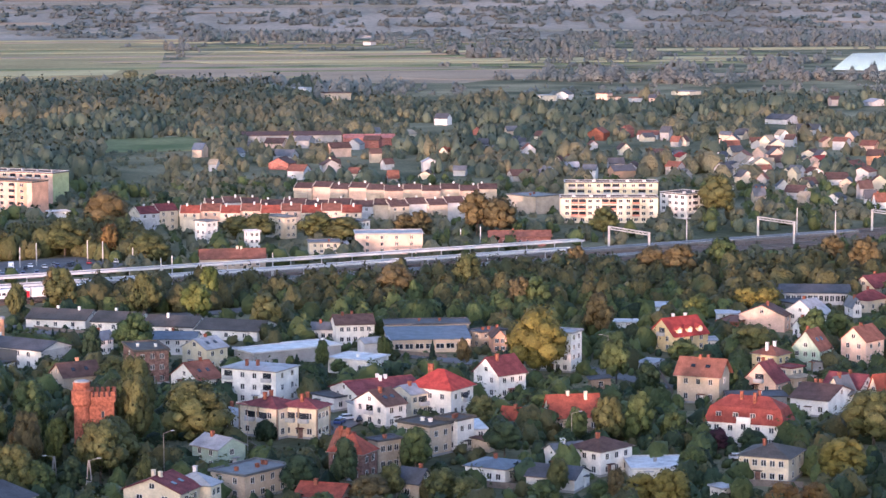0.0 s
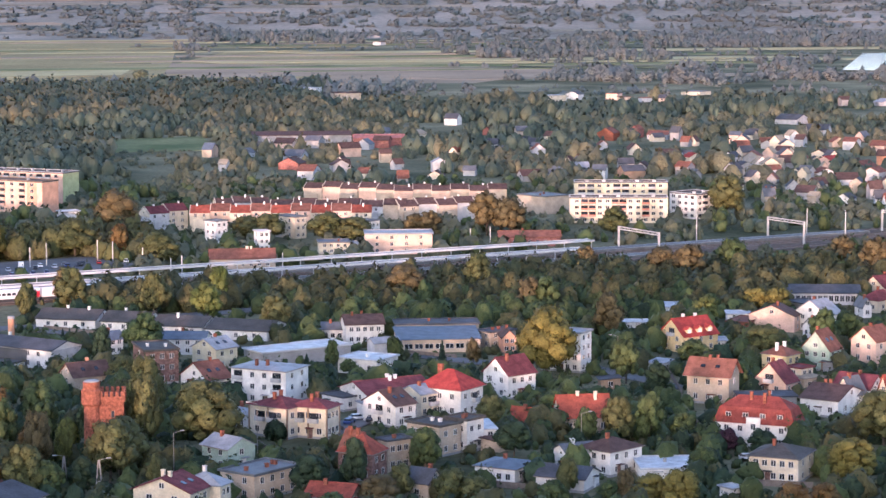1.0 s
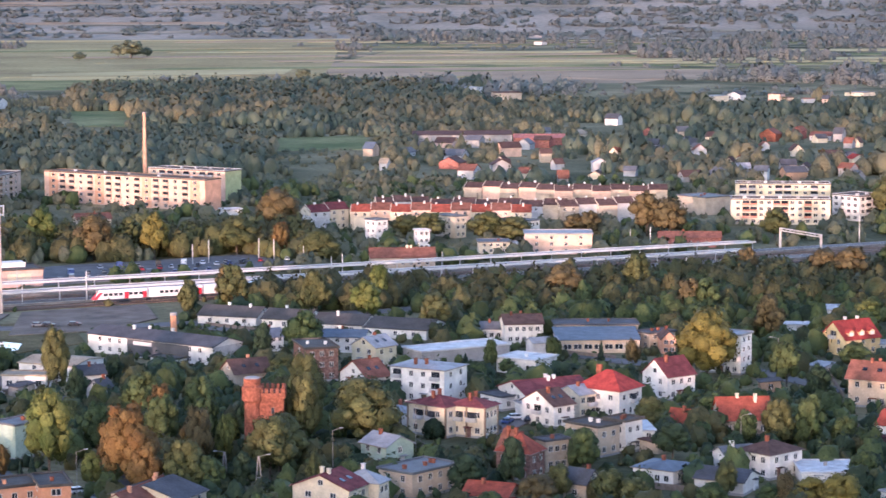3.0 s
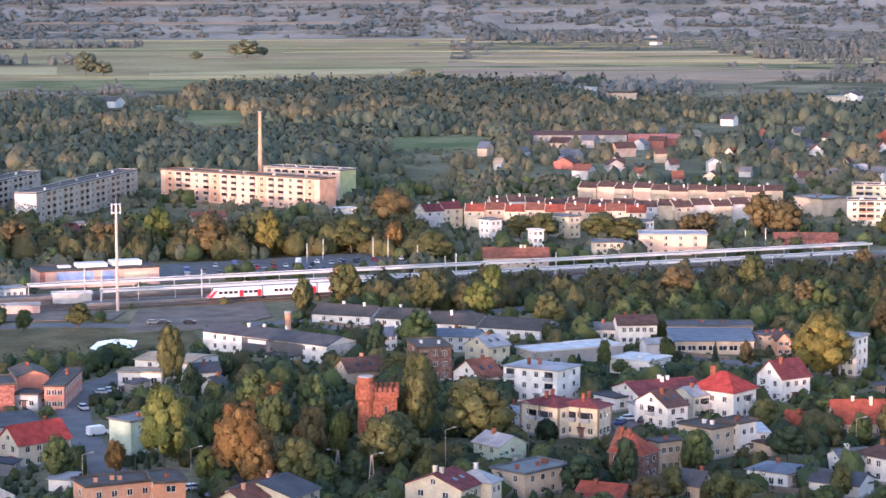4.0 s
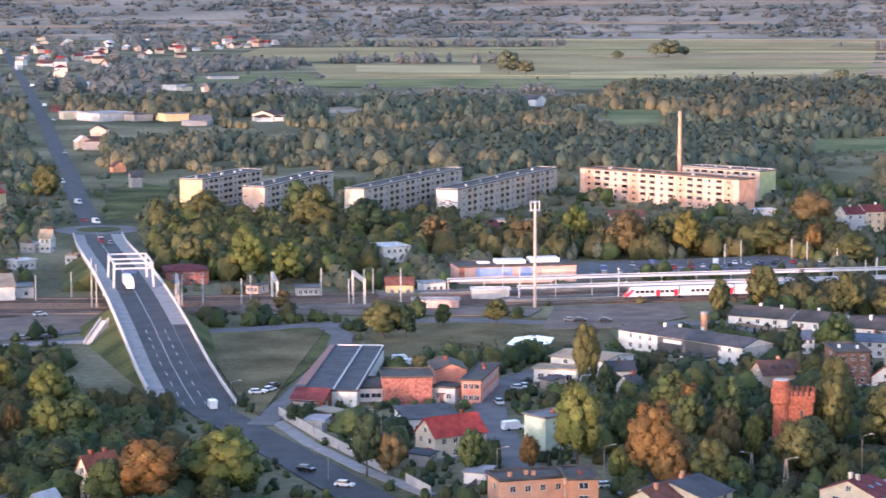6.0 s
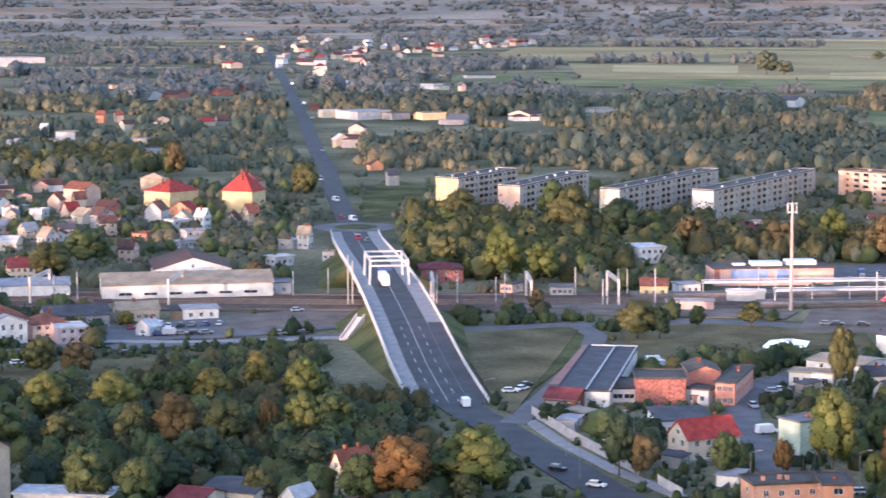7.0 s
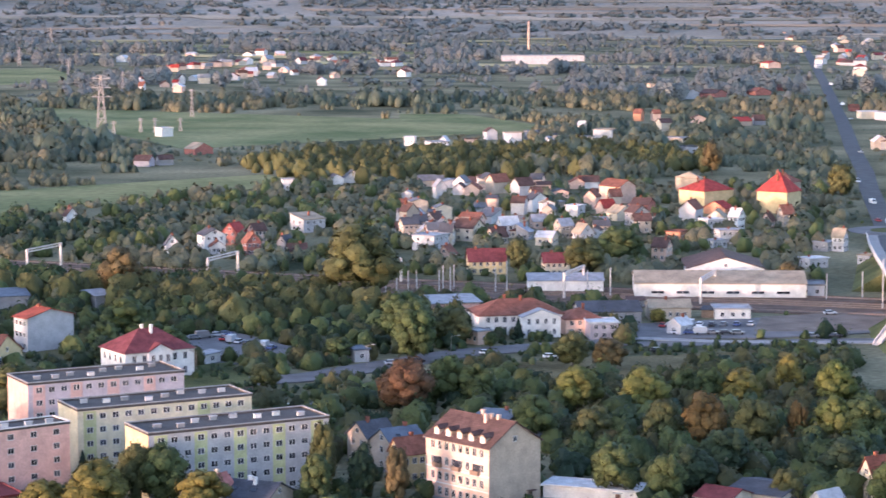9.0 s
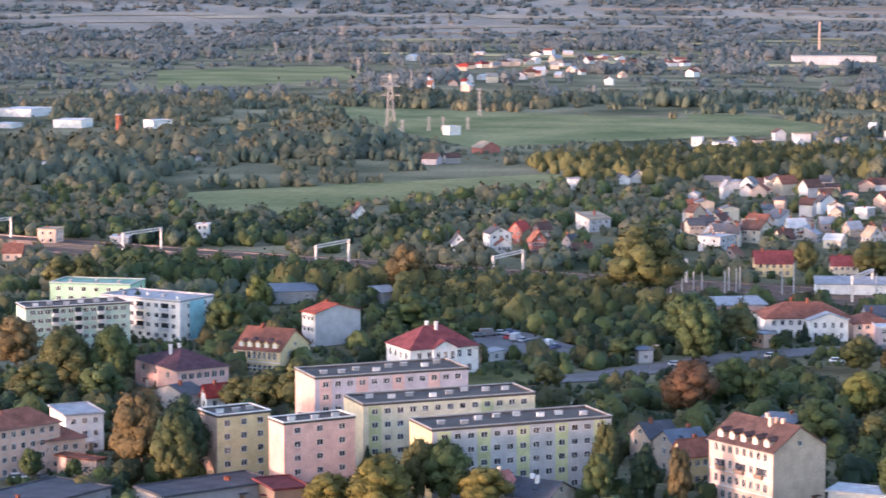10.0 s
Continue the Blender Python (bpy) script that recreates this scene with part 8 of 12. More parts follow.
house(525.7, 1178.7, 46.0, 12.1, 9.1, 5.6, 'gable', wall='lightgrey', cover='rust', rh=2.2, ridge='x', bays=(2, 2), front=50)
house(504.4, 1166.7, -13.4, 10.9, 10.1, 3.2, 'gable', wall='lightgrey', cover='brown', rh=3.0, ridge='x', bays=(2, 2), front=50)
house(453.5, 1097.2, 47.5, 10.2, 9.3, 3.6, 'gable', wall='lightgrey', cover='brown', rh=2.9, ridge='y', bays=(2, 2), front=50)
house(460.5, 1064.8, 46.6, 9.1, 7.1, 3.2, 'gable', wall='white', cover='slate', rh=2.3, ridge='x', bays=(2, 2), front=50)
house(485.4, 1087.9, -4.0, 6.5, 5.7, 5.6, 'gable', wall='grey', cover='brown', rh=3.2, ridge='x', bays=(2, 2), front=50)
house(511.5, 1129.2, -14.4, 7.7, 5.8, 5, 'gable', wall='cream', cover='brown', rh=2.8, ridge='y', bays=(2, 2), front=50)
house(459.6, 1157.6, 58.3, 6.8, 5.2, 5, 'gable', wall='grey', cover='rust', rh=2.7, ridge='x', bays=(2, 2), front=50)
house(473.3, 1041.2, -4.4, 7.1, 5.6, 3.6, 'gable', wall='white', cover='rust', rh=3.5, ridge='x')
house(478.9, 1143.8, 12.3, 7.7, 6.6, 3.2, 'gable', wall='cream', cover='brown', rh=2.8, ridge='x', bays=(2, 2), front=50)
house(489.8, 1118.6, 56.4, 8.6, 6.7, 5.6, 'gable', wall='beige', cover='slate', rh=2.3, ridge='x', bays=(2, 2), front=50)
house(672.3, 1656.1, 37.9, 19.4, 18.3, 3.6, 'gable', wall='lightgrey', cover='slate', rh=3.4, ridge='y', bays=(2, 2), front=50)
house(806.6, 1869.1, -3.3, 11.1, 9.6, 5.6, 'gable', wall='grey', cover='brown', rh=2.2, ridge='x', bays=(2, 2), front=50)
house(840.0, 1863.6, 10.7, 15.9, 13.7, 3.2, 'gable', wall='lightgrey', cover='lightgrey', rh=2.7, ridge='y', bays=(2, 2), front=50)
house(530.5, 1509.8, 50.6, 7.5, 6.3, 5.6, 'gable', wall='grey', cover='slate', rh=3.6, ridge='y', bays=(2, 2), front=50)
house(593.6, 2009.6, 18.5, 16.3, 12.8, 5, 'flat', wall='cream', cover='lightgrey', rh=0.2, ridge='x', bays=(2, 2), front=50)
house(615.9, 2023.6, 53.1, 14.8, 12.0, 5, 'gable', wall='white', cover='slate', rh=2.6, ridge='x', bays=(2, 2), front=50)
house(653.6, 1994.7, 1.9, 11.4, 9.6, 3.6, 'flat', wall='beige', cover='brown', rh=0.2, ridge='y', bays=(2, 2), front=50)
house(664.5, 1973.1, 1.4, 9.7, 9.1, 3.6, 'flat', wall='lightgrey', cover='rust', rh=0.2, ridge='y', bays=(2, 2), front=50)
house(669.9, 1942.4, 61.0, 7.0, 5.9, 5, 'gable', wall='salmon', cover='slate', rh=2.8, ridge='y', bays=(2, 2), front=50)
house(749.1, 2078.8, 40.2, 20.6, 19.5, 3.2, 'flat', wall='cream', cover='grey', rh=0.2, ridge='y', bays=(2, 2), front=50)
house(649.9, 2015.5, 52.1, 13.2, 10.8, 5.6, 'flat', wall='salmon', cover='brown', rh=0.2, ridge='x', bays=(2, 2), front=50)
house(421.9, 2081.9, -1.2, 23.8, 20.0, 6, roof='flat', rh=0.3, wall='beige', cover='brown', bays=(0, 0), chimneys=0)
house(405.5, 2258.8, -0.2, 10.7, 9.7, 5.6, 'gable', wall='beige', cover='brown', rh=2.9, ridge='y', bays=(2, 2), front=50)
house(414.2, 2203.2, 59.4, 15.7, 14.1, 5, 'flat', wall='white', cover='white', rh=0.2, ridge='y', bays=(2, 2), front=50)
house(800.3, 3680.0, 47.7, 16.4, 14.0, 5, 'flat', wall='lightgrey', cover='brown', rh=0.2, ridge='x', bays=(2, 2), front=50)
house(875.8, 4073.2, 7.9, 19.5, 15.1, 3.2, 'gable', wall='grey', cover='grey', rh=2.7, ridge='y', bays=(2, 2), front=50)
house(-23.5, 2019.5, 60.7, 15.7, 14.6, 5.6, 'gable', wall='white', cover='slate', rh=3.2, ridge='y', bays=(2, 2), front=50)
house(-221.7, 1806.7, 67.0, 19.8, 18.7, 5, 'gable', wall='cream', cover='brown', rh=2.6, ridge='x', bays=(2, 2), front=50)
house(-176.5, 1919.5, 40.3, 23.9, 20.5, 3.2, 'flat', wall='lightgrey', cover='tan', rh=0.2, ridge='x', bays=(2, 2), front=50)
house(-371.8, 2286.0, 69.2, 18.0, 15.1, 5.6, 'flat', wall='white', cover='slate', rh=0.2, ridge='x', bays=(2, 2), front=50)
house(-336.6, 2248.9, 43.5, 5.7, 4.8, 5, 'gable', wall='salmon', cover='grey', rh=3.2, ridge='y', bays=(2, 2), front=50)
house(-293.7, 1803.6, 29.3, 19.9, 16.0, 5.6, 'flat', wall='yellow', cover='grey', rh=0.2, ridge='y', bays=(2, 2), front=50)
house(-321.2, 1802.4, 45.1, 17.1, 14.9, 5, 'flat', wall='grey', cover='slate', rh=0.2, ridge='x', bays=(2, 2), front=50)
house(-265.3, 1755.9, 88.6, 16.6, 14.2, 3.6, 'gable', wall='lightgrey', cover='grey', rh=3.4, ridge='y', bays=(2, 2), front=50)
house(-438.4, 4388.8, 25.7, 34.3, 31.0, 3.2, 'gable', wall='cream', cover='white', rh=2.2, ridge='y', bays=(2, 2), front=50)
house(-897.6, 5495.7, 89.3, 51.9, 39.6, 3.2, 'gable', wall='cream', cover='white', rh=2.7, ridge='x', bays=(2, 2), front=50)
house(-495.7, 3697.5, 77.6, 40.5, 35.4, 3.2, 'flat', wall='salmon', cover='rust', rh=0.2, ridge='x', bays=(2, 2), front=50)
house(-551.6, 3801.1, 28.3, 8.4, 7.9, 3.6, 'flat', wall='peach', cover='rust', rh=0.2, ridge='y', bays=(2, 2), front=50)
house(-597.3, 3679.5, 79.2, 11.6, 9.0, 5, 'gable', wall='salmon', cover='brown', rh=3.2, ridge='y', bays=(2, 2), front=50)
house(-362.2, 2541.1, 18.1, 31.9, 29.4, 3.2, 'flat', wall='lightgrey', cover='slate', rh=0.2, ridge='y', bays=(2, 2), front=50)
house(-255.9, 7043.3, 82.1, 87.5, 69.9, 3.6, 'flat', wall='lightgrey', cover='slate', rh=0.2, ridge='y', bays=(2, 2), front=50)
house(-385.7, 6707.9, 23.3, 26.1, 23.4, 3.2, 'gable', wall='salmon', cover='brown', rh=3.3, ridge='y', bays=(2, 2), front=50)
house(-519.9, 6610.6, 14.5, 51.5, 40.4, 3.6, 'gable', wall='white', cover='grey', rh=2.7, ridge='y', bays=(2, 2), front=50)
house(-366.1, 4388.7, 24.8, 24.7, 22.7, 5, 'gable', wall='lightgrey', cover='rust', rh=2.4, ridge='x', bays=(2, 2), front=50)

# ---- houses along the far road and in the northwest ----
house(-299.4, 1081.4, 60.5, 18.8, 16.8, 10, roof='hip', rh=5, wall='yellow', cover='red', bays=(4, 4), label='yellow apartment house with a bright red hipped roof', chimneys=2)
house(-265.7, 1086.2, 75.6, 13.6, 15.6, 10, roof='hip', rh=9, wall='yellow', cover='red', bays=(3, 4), label='yellow apartment house with a tall bright red roof', chimneys=2)
house(-289.3, 1067.6, 65.0, 6.1, 12.7, 3, roof='gable', rh=3, wall='orange', cover='red', bays=(0, 0), chimneys=0)
house(-350.8, 1107.1, 57.5, 10.3, 15.3, 8, ridge='y', rh=3, wall='salmon', cover='rust', bays=(3, 3))
house(-275.5, 1137.9, 73.4, 8.9, 12.8, 10, roof='hip', rh=4, wall='beige', cover='rust', bays=(2, 2))
house(-327.6, 1152.0, 75.6, 2.8, 14.1, 9, roof='hip', rh=3, wall='tan', cover='tan', bays=(2, 2))
house(-311.8, 823.5, 27.1, 13.8, 10.0, 5, rh=4, wall='yellow', cover='maroon', bays=(5, 1), chimneys=1)
house(-286.4, 828.8, 25.3, 9.7, 10.0, 5, rh=3, wall='cream', cover='maroon', bays=(4, 0), chimneys=1)
house(-269.4, 789.8, 21.7, 26.1, 15.0, 4, rh=1.8, wall='white', cover='lightgrey', bays=(0, 0), chimneys=0, label='long white railway shed with a pale roof', name='shed')
house(-216.3, 798.3, 19.2, 58.2, 24.0, 5, rh=3, wall='white', cover='tan', bays=(6, 0), win=(4.5, 1.0), storeys=1, chimneys=0, label='long white warehouse with a tan sheet roof', name='warehouse')
house(-226.9, 843.0, 19.9, 27.6, 30.0, 5, ridge='y', rh=4, wall='white', cover='brown', bays=(4, 0), chimneys=0, name='hall', label='large hall with a dark brown gabled roof')
house(-186.0, 807.4, 17.2, 8.8, 12.0, 4, roof='flat', rh=0.3, wall='lightgrey', cover='grey', bays=(2, 0), chimneys=0)
house(-252.0, 691.7, 32.9, 26.9, 16.0, 6, roof='hip', rh=4.2, wall='white', cover='rust', bays=(9, 2), win=(1.2, 2.2), storeys=2, label='white classical manor with a rust red hipped roof', name='manor', chimneys=2)
house(-240.6, 682.3, 31.8, 11.9, 4.0, 6.4, roof='gable', ridge='y', rh=2.2, wall='white', cover='lightgrey', bays=(4, 0), win=(1.0, 2.4), storeys=2, label='white portico with a pediment', name='portico', chimneys=0, front=4)
house(-232.4, 694.8, 33.8, 11.5, 12.0, 5, roof='hip', rh=3, wall='salmon', cover='rust', bays=(4, 0))
house(-253.4, 663.0, 60.9, 4.8, 5.3, 4, roof='flat', rh=0.3, wall='salmon', cover='lightgrey', bays=(1, 2), chimneys=0, front=10)
house(-286.2, 720.8, 36.2, 18.9, 14.0, 4, roof='shed', rh=1, wall='pink', cover='lightgrey', bays=(5, 0), chimneys=0, label='long pinkish low building', front=15)
house(-222.9, 688.1, 28.2, 8.6, 10.0, 5, roof='flat', rh=0.3, wall='lilac', cover='white', bays=(3, 0), chimneys=0, front=15)
house(-215.7, 735.3, 24.8, 13.3, 10.0, 4, rh=2, wall='beige', cover='tan', bays=(5, 0), chimneys=2, front=15)
house(-202.6, 703.2, 71.0, 6.1, 5.1, 3.2, rh=2, wall='lightgrey', cover='white', bays=(1, 1), front=15)
house(-231.8, 721.3, 26.5, 19.8, 14.0, 4, rh=2.5, wall='grey', cover='slate', bays=(4, 0), chimneys=0, front=15)
house(-197.0, 743.4, 21.2, 11.3, 10.0, 3.4, roof='flat', rh=0.3, wall='white', cover='lightgrey', bays=(3, 0), chimneys=0, front=15)
house(-593.4, 1428.8, 102.6, 8.2, 6.6, 5.6, 'flat', wall='white', cover='white', rh=0.2, ridge='x', bays=(2, 2), front=50)
house(-571.8, 1420.7, 41.9, 11.9, 10.6, 3.6, 'flat', wall='white', cover='lightgrey', rh=0.2, ridge='y', bays=(2, 2), front=50)
house(-571.5, 1433.2, 91.7, 5.5, 5.0, 3.6, 'gable', wall='lightgrey', cover='white', rh=2.9, ridge='x', bays=(2, 2), front=50)
house(-562.3, 1457.0, 31.1, 7.8, 6.6, 3.2, 'flat', wall='salmon', cover='brown', rh=0.2, ridge='x', bays=(2, 2), front=50)
house(-564.9, 1499.8, 40.6, 7.5, 6.8, 5.6, 'gable', wall='lightgrey', cover='brown', rh=2.3, ridge='y', bays=(2, 2), front=50)
house(-546.9, 1494.0, 30.1, 11.2, 8.6, 5.6, 'flat', wall='lightgrey', cover='tan', rh=0.2, ridge='y', bays=(2, 2), front=50)
house(-537.8, 1507.0, 89.6, 8.7, 8.1, 6, 'flat', wall='grey', cover='blue', rh=0.2, ridge='y', bays=(2, 2), front=50)
house(-525.7, 1511.7, 39.2, 12.5, 11.7, 3.6, 'flat', wall='cream', cover='slate', rh=0.2, ridge='x', bays=(2, 2), front=50)
house(-504.0, 1505.9, 38.5, 14.8, 11.7, 3.2, 'flat', wall='beige', cover='grey', rh=0.2, ridge='y', bays=(2, 2), front=50)
house(-530.2, 1443.0, 55.2, 5.5, 4.8, 3.6, 'gable', wall='white', cover='white', rh=2.7, ridge='y', bays=(2, 2), front=50)
house(-512.4, 1468.0, 79.2, 5.5, 4.7, 3.2, 'gable', wall='lightgrey', cover='lightgrey', rh=2.4, ridge='x', bays=(2, 2), front=50)
house(-525.9, 1577.7, 88.4, 5.5, 4.7, 6, 'gable', wall='cream', cover='white', rh=2.8, ridge='y', bays=(2, 2), front=50)
house(-499.7, 1546.9, 97.9, 15.2, 13.0, 5.6, 'flat', wall='lightgrey', cover='tan', rh=0.2, ridge='y', bays=(2, 2), front=50)
house(-531.5, 1728.5, 87.1, 6.8, 6.3, 6, 'gable', wall='orange', cover='rust', rh=3.1, ridge='y', bays=(2, 2), front=50)
house(-520.9, 1737.6, 36.7, 5.7, 5.0, 5.6, 'gable', wall='salmon', cover='rust', rh=2.6, ridge='x', bays=(2, 2), front=50)
house(-481.6, 1627.1, 51.5, 9.5, 7.9, 6, 'gable', wall='cream', cover='brown', rh=2.5, ridge='x', bays=(2, 2), front=50)
house(-440.5, 1521.1, 86.2, 14.8, 11.7, 3.2, 'flat', wall='beige', cover='lightgrey', rh=0.2, ridge='x', bays=(2, 2), front=50)
house(-475.4, 1694.0, 25.7, 9.9, 7.7, 5.6, 'gable', wall='salmon', cover='brown', rh=2.1, ridge='y', bays=(2, 2), front=50)
house(-445.5, 1702.6, 49.7, 12.3, 10.3, 3.6, 'gable', wall='beige', cover='red', rh=2.6, ridge='x', bays=(2, 2), front=50)
house(-436.3, 1716.8, 34.3, 8.3, 7.0, 3.6, 'gable', wall='grey', cover='brown', rh=3.6, ridge='x', bays=(2, 2), front=50)
house(-401.6, 1411.4, 50.9, 9.1, 8.3, 5.6, 'flat', wall='lightgrey', cover='slate', rh=0.2, ridge='x', bays=(2, 2), front=50)
house(-439.9, 1127.0, 91.3, 7.6, 7.0, 5.6, 'gable', wall='white', cover='grey', rh=3.1, ridge='x', bays=(2, 2), front=50)
house(-430.2, 1117.4, 101.1, 9.3, 8.3, 3.2, 'gable', wall='salmon', cover='rust', rh=3.0, ridge='x', bays=(2, 2), front=50)
house(-422.2, 1131.7, 55.5, 9.4, 8.0, 6, 'gable', wall='beige', cover='rust', rh=3.6, ridge='x', bays=(2, 2), front=50)
house(-403.6, 1117.3, 54.9, 9.3, 8.0, 6, 'gable', wall='lightgrey', cover='brown', rh=3.5, ridge='x', bays=(2, 2), front=50)
house(-439.3, 1095.4, 41.9, 5.5, 5.1, 6, 'gable', wall='lightgrey', cover='lightgrey', rh=3.4, ridge='y', bays=(2, 2), front=50)
house(-372.1, 1049.1, 54.5, 8.7, 6.6, 6, 'gable', wall='white', cover='slate', rh=3.0, ridge='y')
house(-368.4, 1066.2, 39.1, 7.0, 6.1, 3.2, 'flat', wall='beige', cover='lightgrey', rh=0.2, ridge='x')
house(-346.0, 1028.6, 78.6, 6.8, 6.3, 5.6, 'flat', wall='lightgrey', cover='white', rh=0.2, ridge='x')
house(-351.6, 1070.1, 88.2, 7.0, 6.2, 6, 'gable', wall='salmon', cover='rust', rh=2.9, ridge='x')
house(-337.0, 1046.4, 52.9, 6.9, 6.3, 3.6, 'gable', wall='salmon', cover='red', rh=3.4, ridge='x')
house(-323.5, 1024.9, 52.5, 9.2, 8.8, 3.6, 'gable', wall='cream', cover='tan', rh=3.1, ridge='y')
house(-318.6, 1043.9, 87.0, 10.2, 8.3, 6, 'gable', wall='rose', cover='brown', rh=2.5, ridge='y')
house(-344.3, 1082.2, 37.6, 5.5, 4.4, 5.6, 'gable', wall='cream', cover='rust', rh=3.0, ridge='x')
house(-310.1, 1007.3, 52.1, 8.2, 7.2, 6, 'gable', wall='grey', cover='brown', rh=2.8, ridge='y')
house(-407.4, 979.2, 57.6, 6.6, 6.0, 5.6, 'gable', wall='beige', cover='brown', rh=3.4, ridge='y')
house(-391.4, 968.8, 82.0, 8.2, 6.3, 3.6, 'gable', wall='lightgrey', cover='brown', rh=2.8, ridge='x')
house(-413.2, 986.8, 42.7, 5.5, 4.5, 3.2, 'gable', wall='lightgrey', cover='grey', rh=2.5, ridge='x')
house(-374.4, 992.5, 80.7, 9.1, 7.5, 3.2, 'shed', wall='lightgrey', cover='grey', rh=3.2, ridge='y')
house(-375.2, 974.0, 91.1, 9.8, 9.1, 3.2, 'gable', wall='salmon', cover='rust', rh=3.1, ridge='y')
house(-357.5, 924.4, 81.1, 10.1, 9.3, 5.6, 'gable', wall='cream', cover='brown', rh=3.3, ridge='y')
house(-373.0, 919.9, 42.1, 9.3, 7.4, 3.6, 'gable', wall='beige', cover='lightgrey', rh=3.6, ridge='y')
house(-385.0, 925.0, 42.6, 7.0, 6.1, 6, 'gable', wall='beige', cover='slate', rh=2.5, ridge='x')
house(-341.3, 914.0, 55.5, 6.9, 6.1, 3.6, 'gable', wall='beige', cover='brown', rh=3.5, ridge='x')
house(-346.3, 940.8, 40.2, 7.8, 6.6, 5.6, 'gable', wall='white', cover='white', rh=3.2, ridge='x')
house(-337.0, 935.9, 89.8, 6.2, 5.6, 3.2, 'shed', wall='grey', cover='lightgrey', rh=3.3, ridge='x')
house(-321.4, 919.2, 89.3, 7.6, 7.2, 3.6, 'gable', wall='cream', cover='white', rh=2.1, ridge='y')
house(-323.1, 945.6, 53.9, 6.3, 5.5, 5.6, 'gable', wall='beige', cover='lightgrey', rh=2.7, ridge='x')
house(-306.6, 921.9, 53.4, 6.8, 5.9, 5.6, 'gable', wall='lightgrey', cover='tan', rh=3.5, ridge='y')
house(-319.7, 957.7, 88.5, 6.3, 6.0, 3.2, 'gable', wall='salmon', cover='rust', rh=3.1, ridge='x')
house(-359.7, 905.2, 101.7, 6.1, 5.3, 5.6, 'gable', wall='cream', cover='slate', rh=3.2, ridge='y')
house(-359.9, 887.5, 82.1, 12.0, 10.2, 6, 'flat', wall='lightgrey', cover='lightgrey', rh=0.2, ridge='y')
house(-338.8, 852.2, 91.7, 7.2, 5.7, 3.2, 'gable', wall='salmon', cover='rust', rh=3.1, ridge='x')
house(-262.2, 884.8, 86.5, 7.2, 5.9, 5.6, 'gable', wall='salmon', cover='brown', rh=3.1, ridge='y')
house(-277.4, 956.7, 86.2, 7.8, 6.5, 3.6, 'flat', wall='orange', cover='rust', rh=0.2, ridge='y')
house(-271.2, 987.8, 50.4, 8.0, 7.1, 6, 'flat', wall='lightgrey', cover='white', rh=0.2, ridge='y')
house(-279.3, 1027.0, 95.2, 8.3, 7.4, 3.2, 'gable', wall='cream', cover='tan', rh=3.1, ridge='x')
house(-292.4, 1031.6, 85.8, 10.0, 7.7, 6, 'gable', wall='lightgrey', cover='rust', rh=3.5, ridge='x')
house(-254.0, 933.8, 50.2, 6.8, 5.3, 3.2, 'flat', wall='lightgrey', cover='lightgrey', rh=0.2, ridge='y')
house(-254.0, 1019.2, 84.0, 5.5, 4.9, 3.2, 'gable', wall='salmon', cover='brown', rh=3.3, ridge='x')
house(-247.8, 1025.5, 48.6, 5.8, 4.9, 6, 'gable', wall='beige', cover='rust', rh=3.5, ridge='x')
house(-264.3, 1004.6, 74.7, 5.5, 4.8, 6, 'gable', wall='white', cover='white', rh=3.3, ridge='y')
house(-254.1, 951.7, 34.9, 9.2, 7.4, 5.6, 'flat', wall='lightgrey', cover='lightgrey', rh=0.2, ridge='y')
house(-210.8, 940.4, 72.6, 8.3, 6.7, 3.6, 'flat', wall='grey', cover='lightgrey', rh=0.2, ridge='x')
house(-202.6, 884.1, 47.9, 8.5, 6.8, 3.6, 'flat', wall='lightgrey', cover='white', rh=0.2, ridge='y')
house(-186.4, 901.7, 81.7, 5.5, 4.8, 3.6, 'flat', wall='lightgrey', cover='tan', rh=0.2, ridge='x')
house(-205.0, 940.7, 82.3, 5.5, 4.8, 6, 'gable', wall='lightgrey', cover='tan', rh=3.1, ridge='y')
house(-407.8, 1914.1, 32.0, 7.3, 6.1, 3.2, 'gable', wall='rose', cover='rust', rh=2.3, ridge='x', bays=(2, 2), front=50)
house(-376.5, 1820.2, 31.7, 14.5, 10.9, 5.6, 'flat', wall='cream', cover='white', rh=0.2, ridge='x', bays=(2, 2), front=50)
house(-347.2, 1807.0, 45.9, 31.4, 29.5, 6, 'flat', wall='lightgrey', cover='lightgrey', rh=0.2, ridge='x', bays=(2, 2), front=50)
house(-295.5, 1813.9, 69.3, 22.8, 18.5, 3.6, 'flat', wall='yellow', cover='tan', rh=0.2, ridge='y', bays=(2, 2), front=50)
house(-269.8, 1746.5, 18.8, 16.5, 13.2, 3.2, 'flat', wall='grey', cover='lightgrey', rh=0.2, ridge='y', bays=(2, 2), front=50)
house(-302.6, 1498.6, 31.4, 9.1, 7.1, 5.6, 'gable', wall='beige', cover='white', rh=3.2, ridge='y', bays=(2, 2), front=50)
house(-312.9, 1608.1, 91.0, 12.8, 10.7, 6, 'gable', wall='salmon', cover='brown', rh=2.8, ridge='x', bays=(2, 2), front=50)
house(-296.0, 1502.6, 91.1, 14.3, 12.0, 5.6, 'gable', wall='grey', cover='brown', rh=2.5, ridge='y', bays=(2, 2), front=50)
house(-248.6, 1328.5, 30.6, 7.6, 5.7, 3.2, 'gable', wall='orange', cover='brown', rh=2.8, ridge='y', bays=(2, 2), front=50)
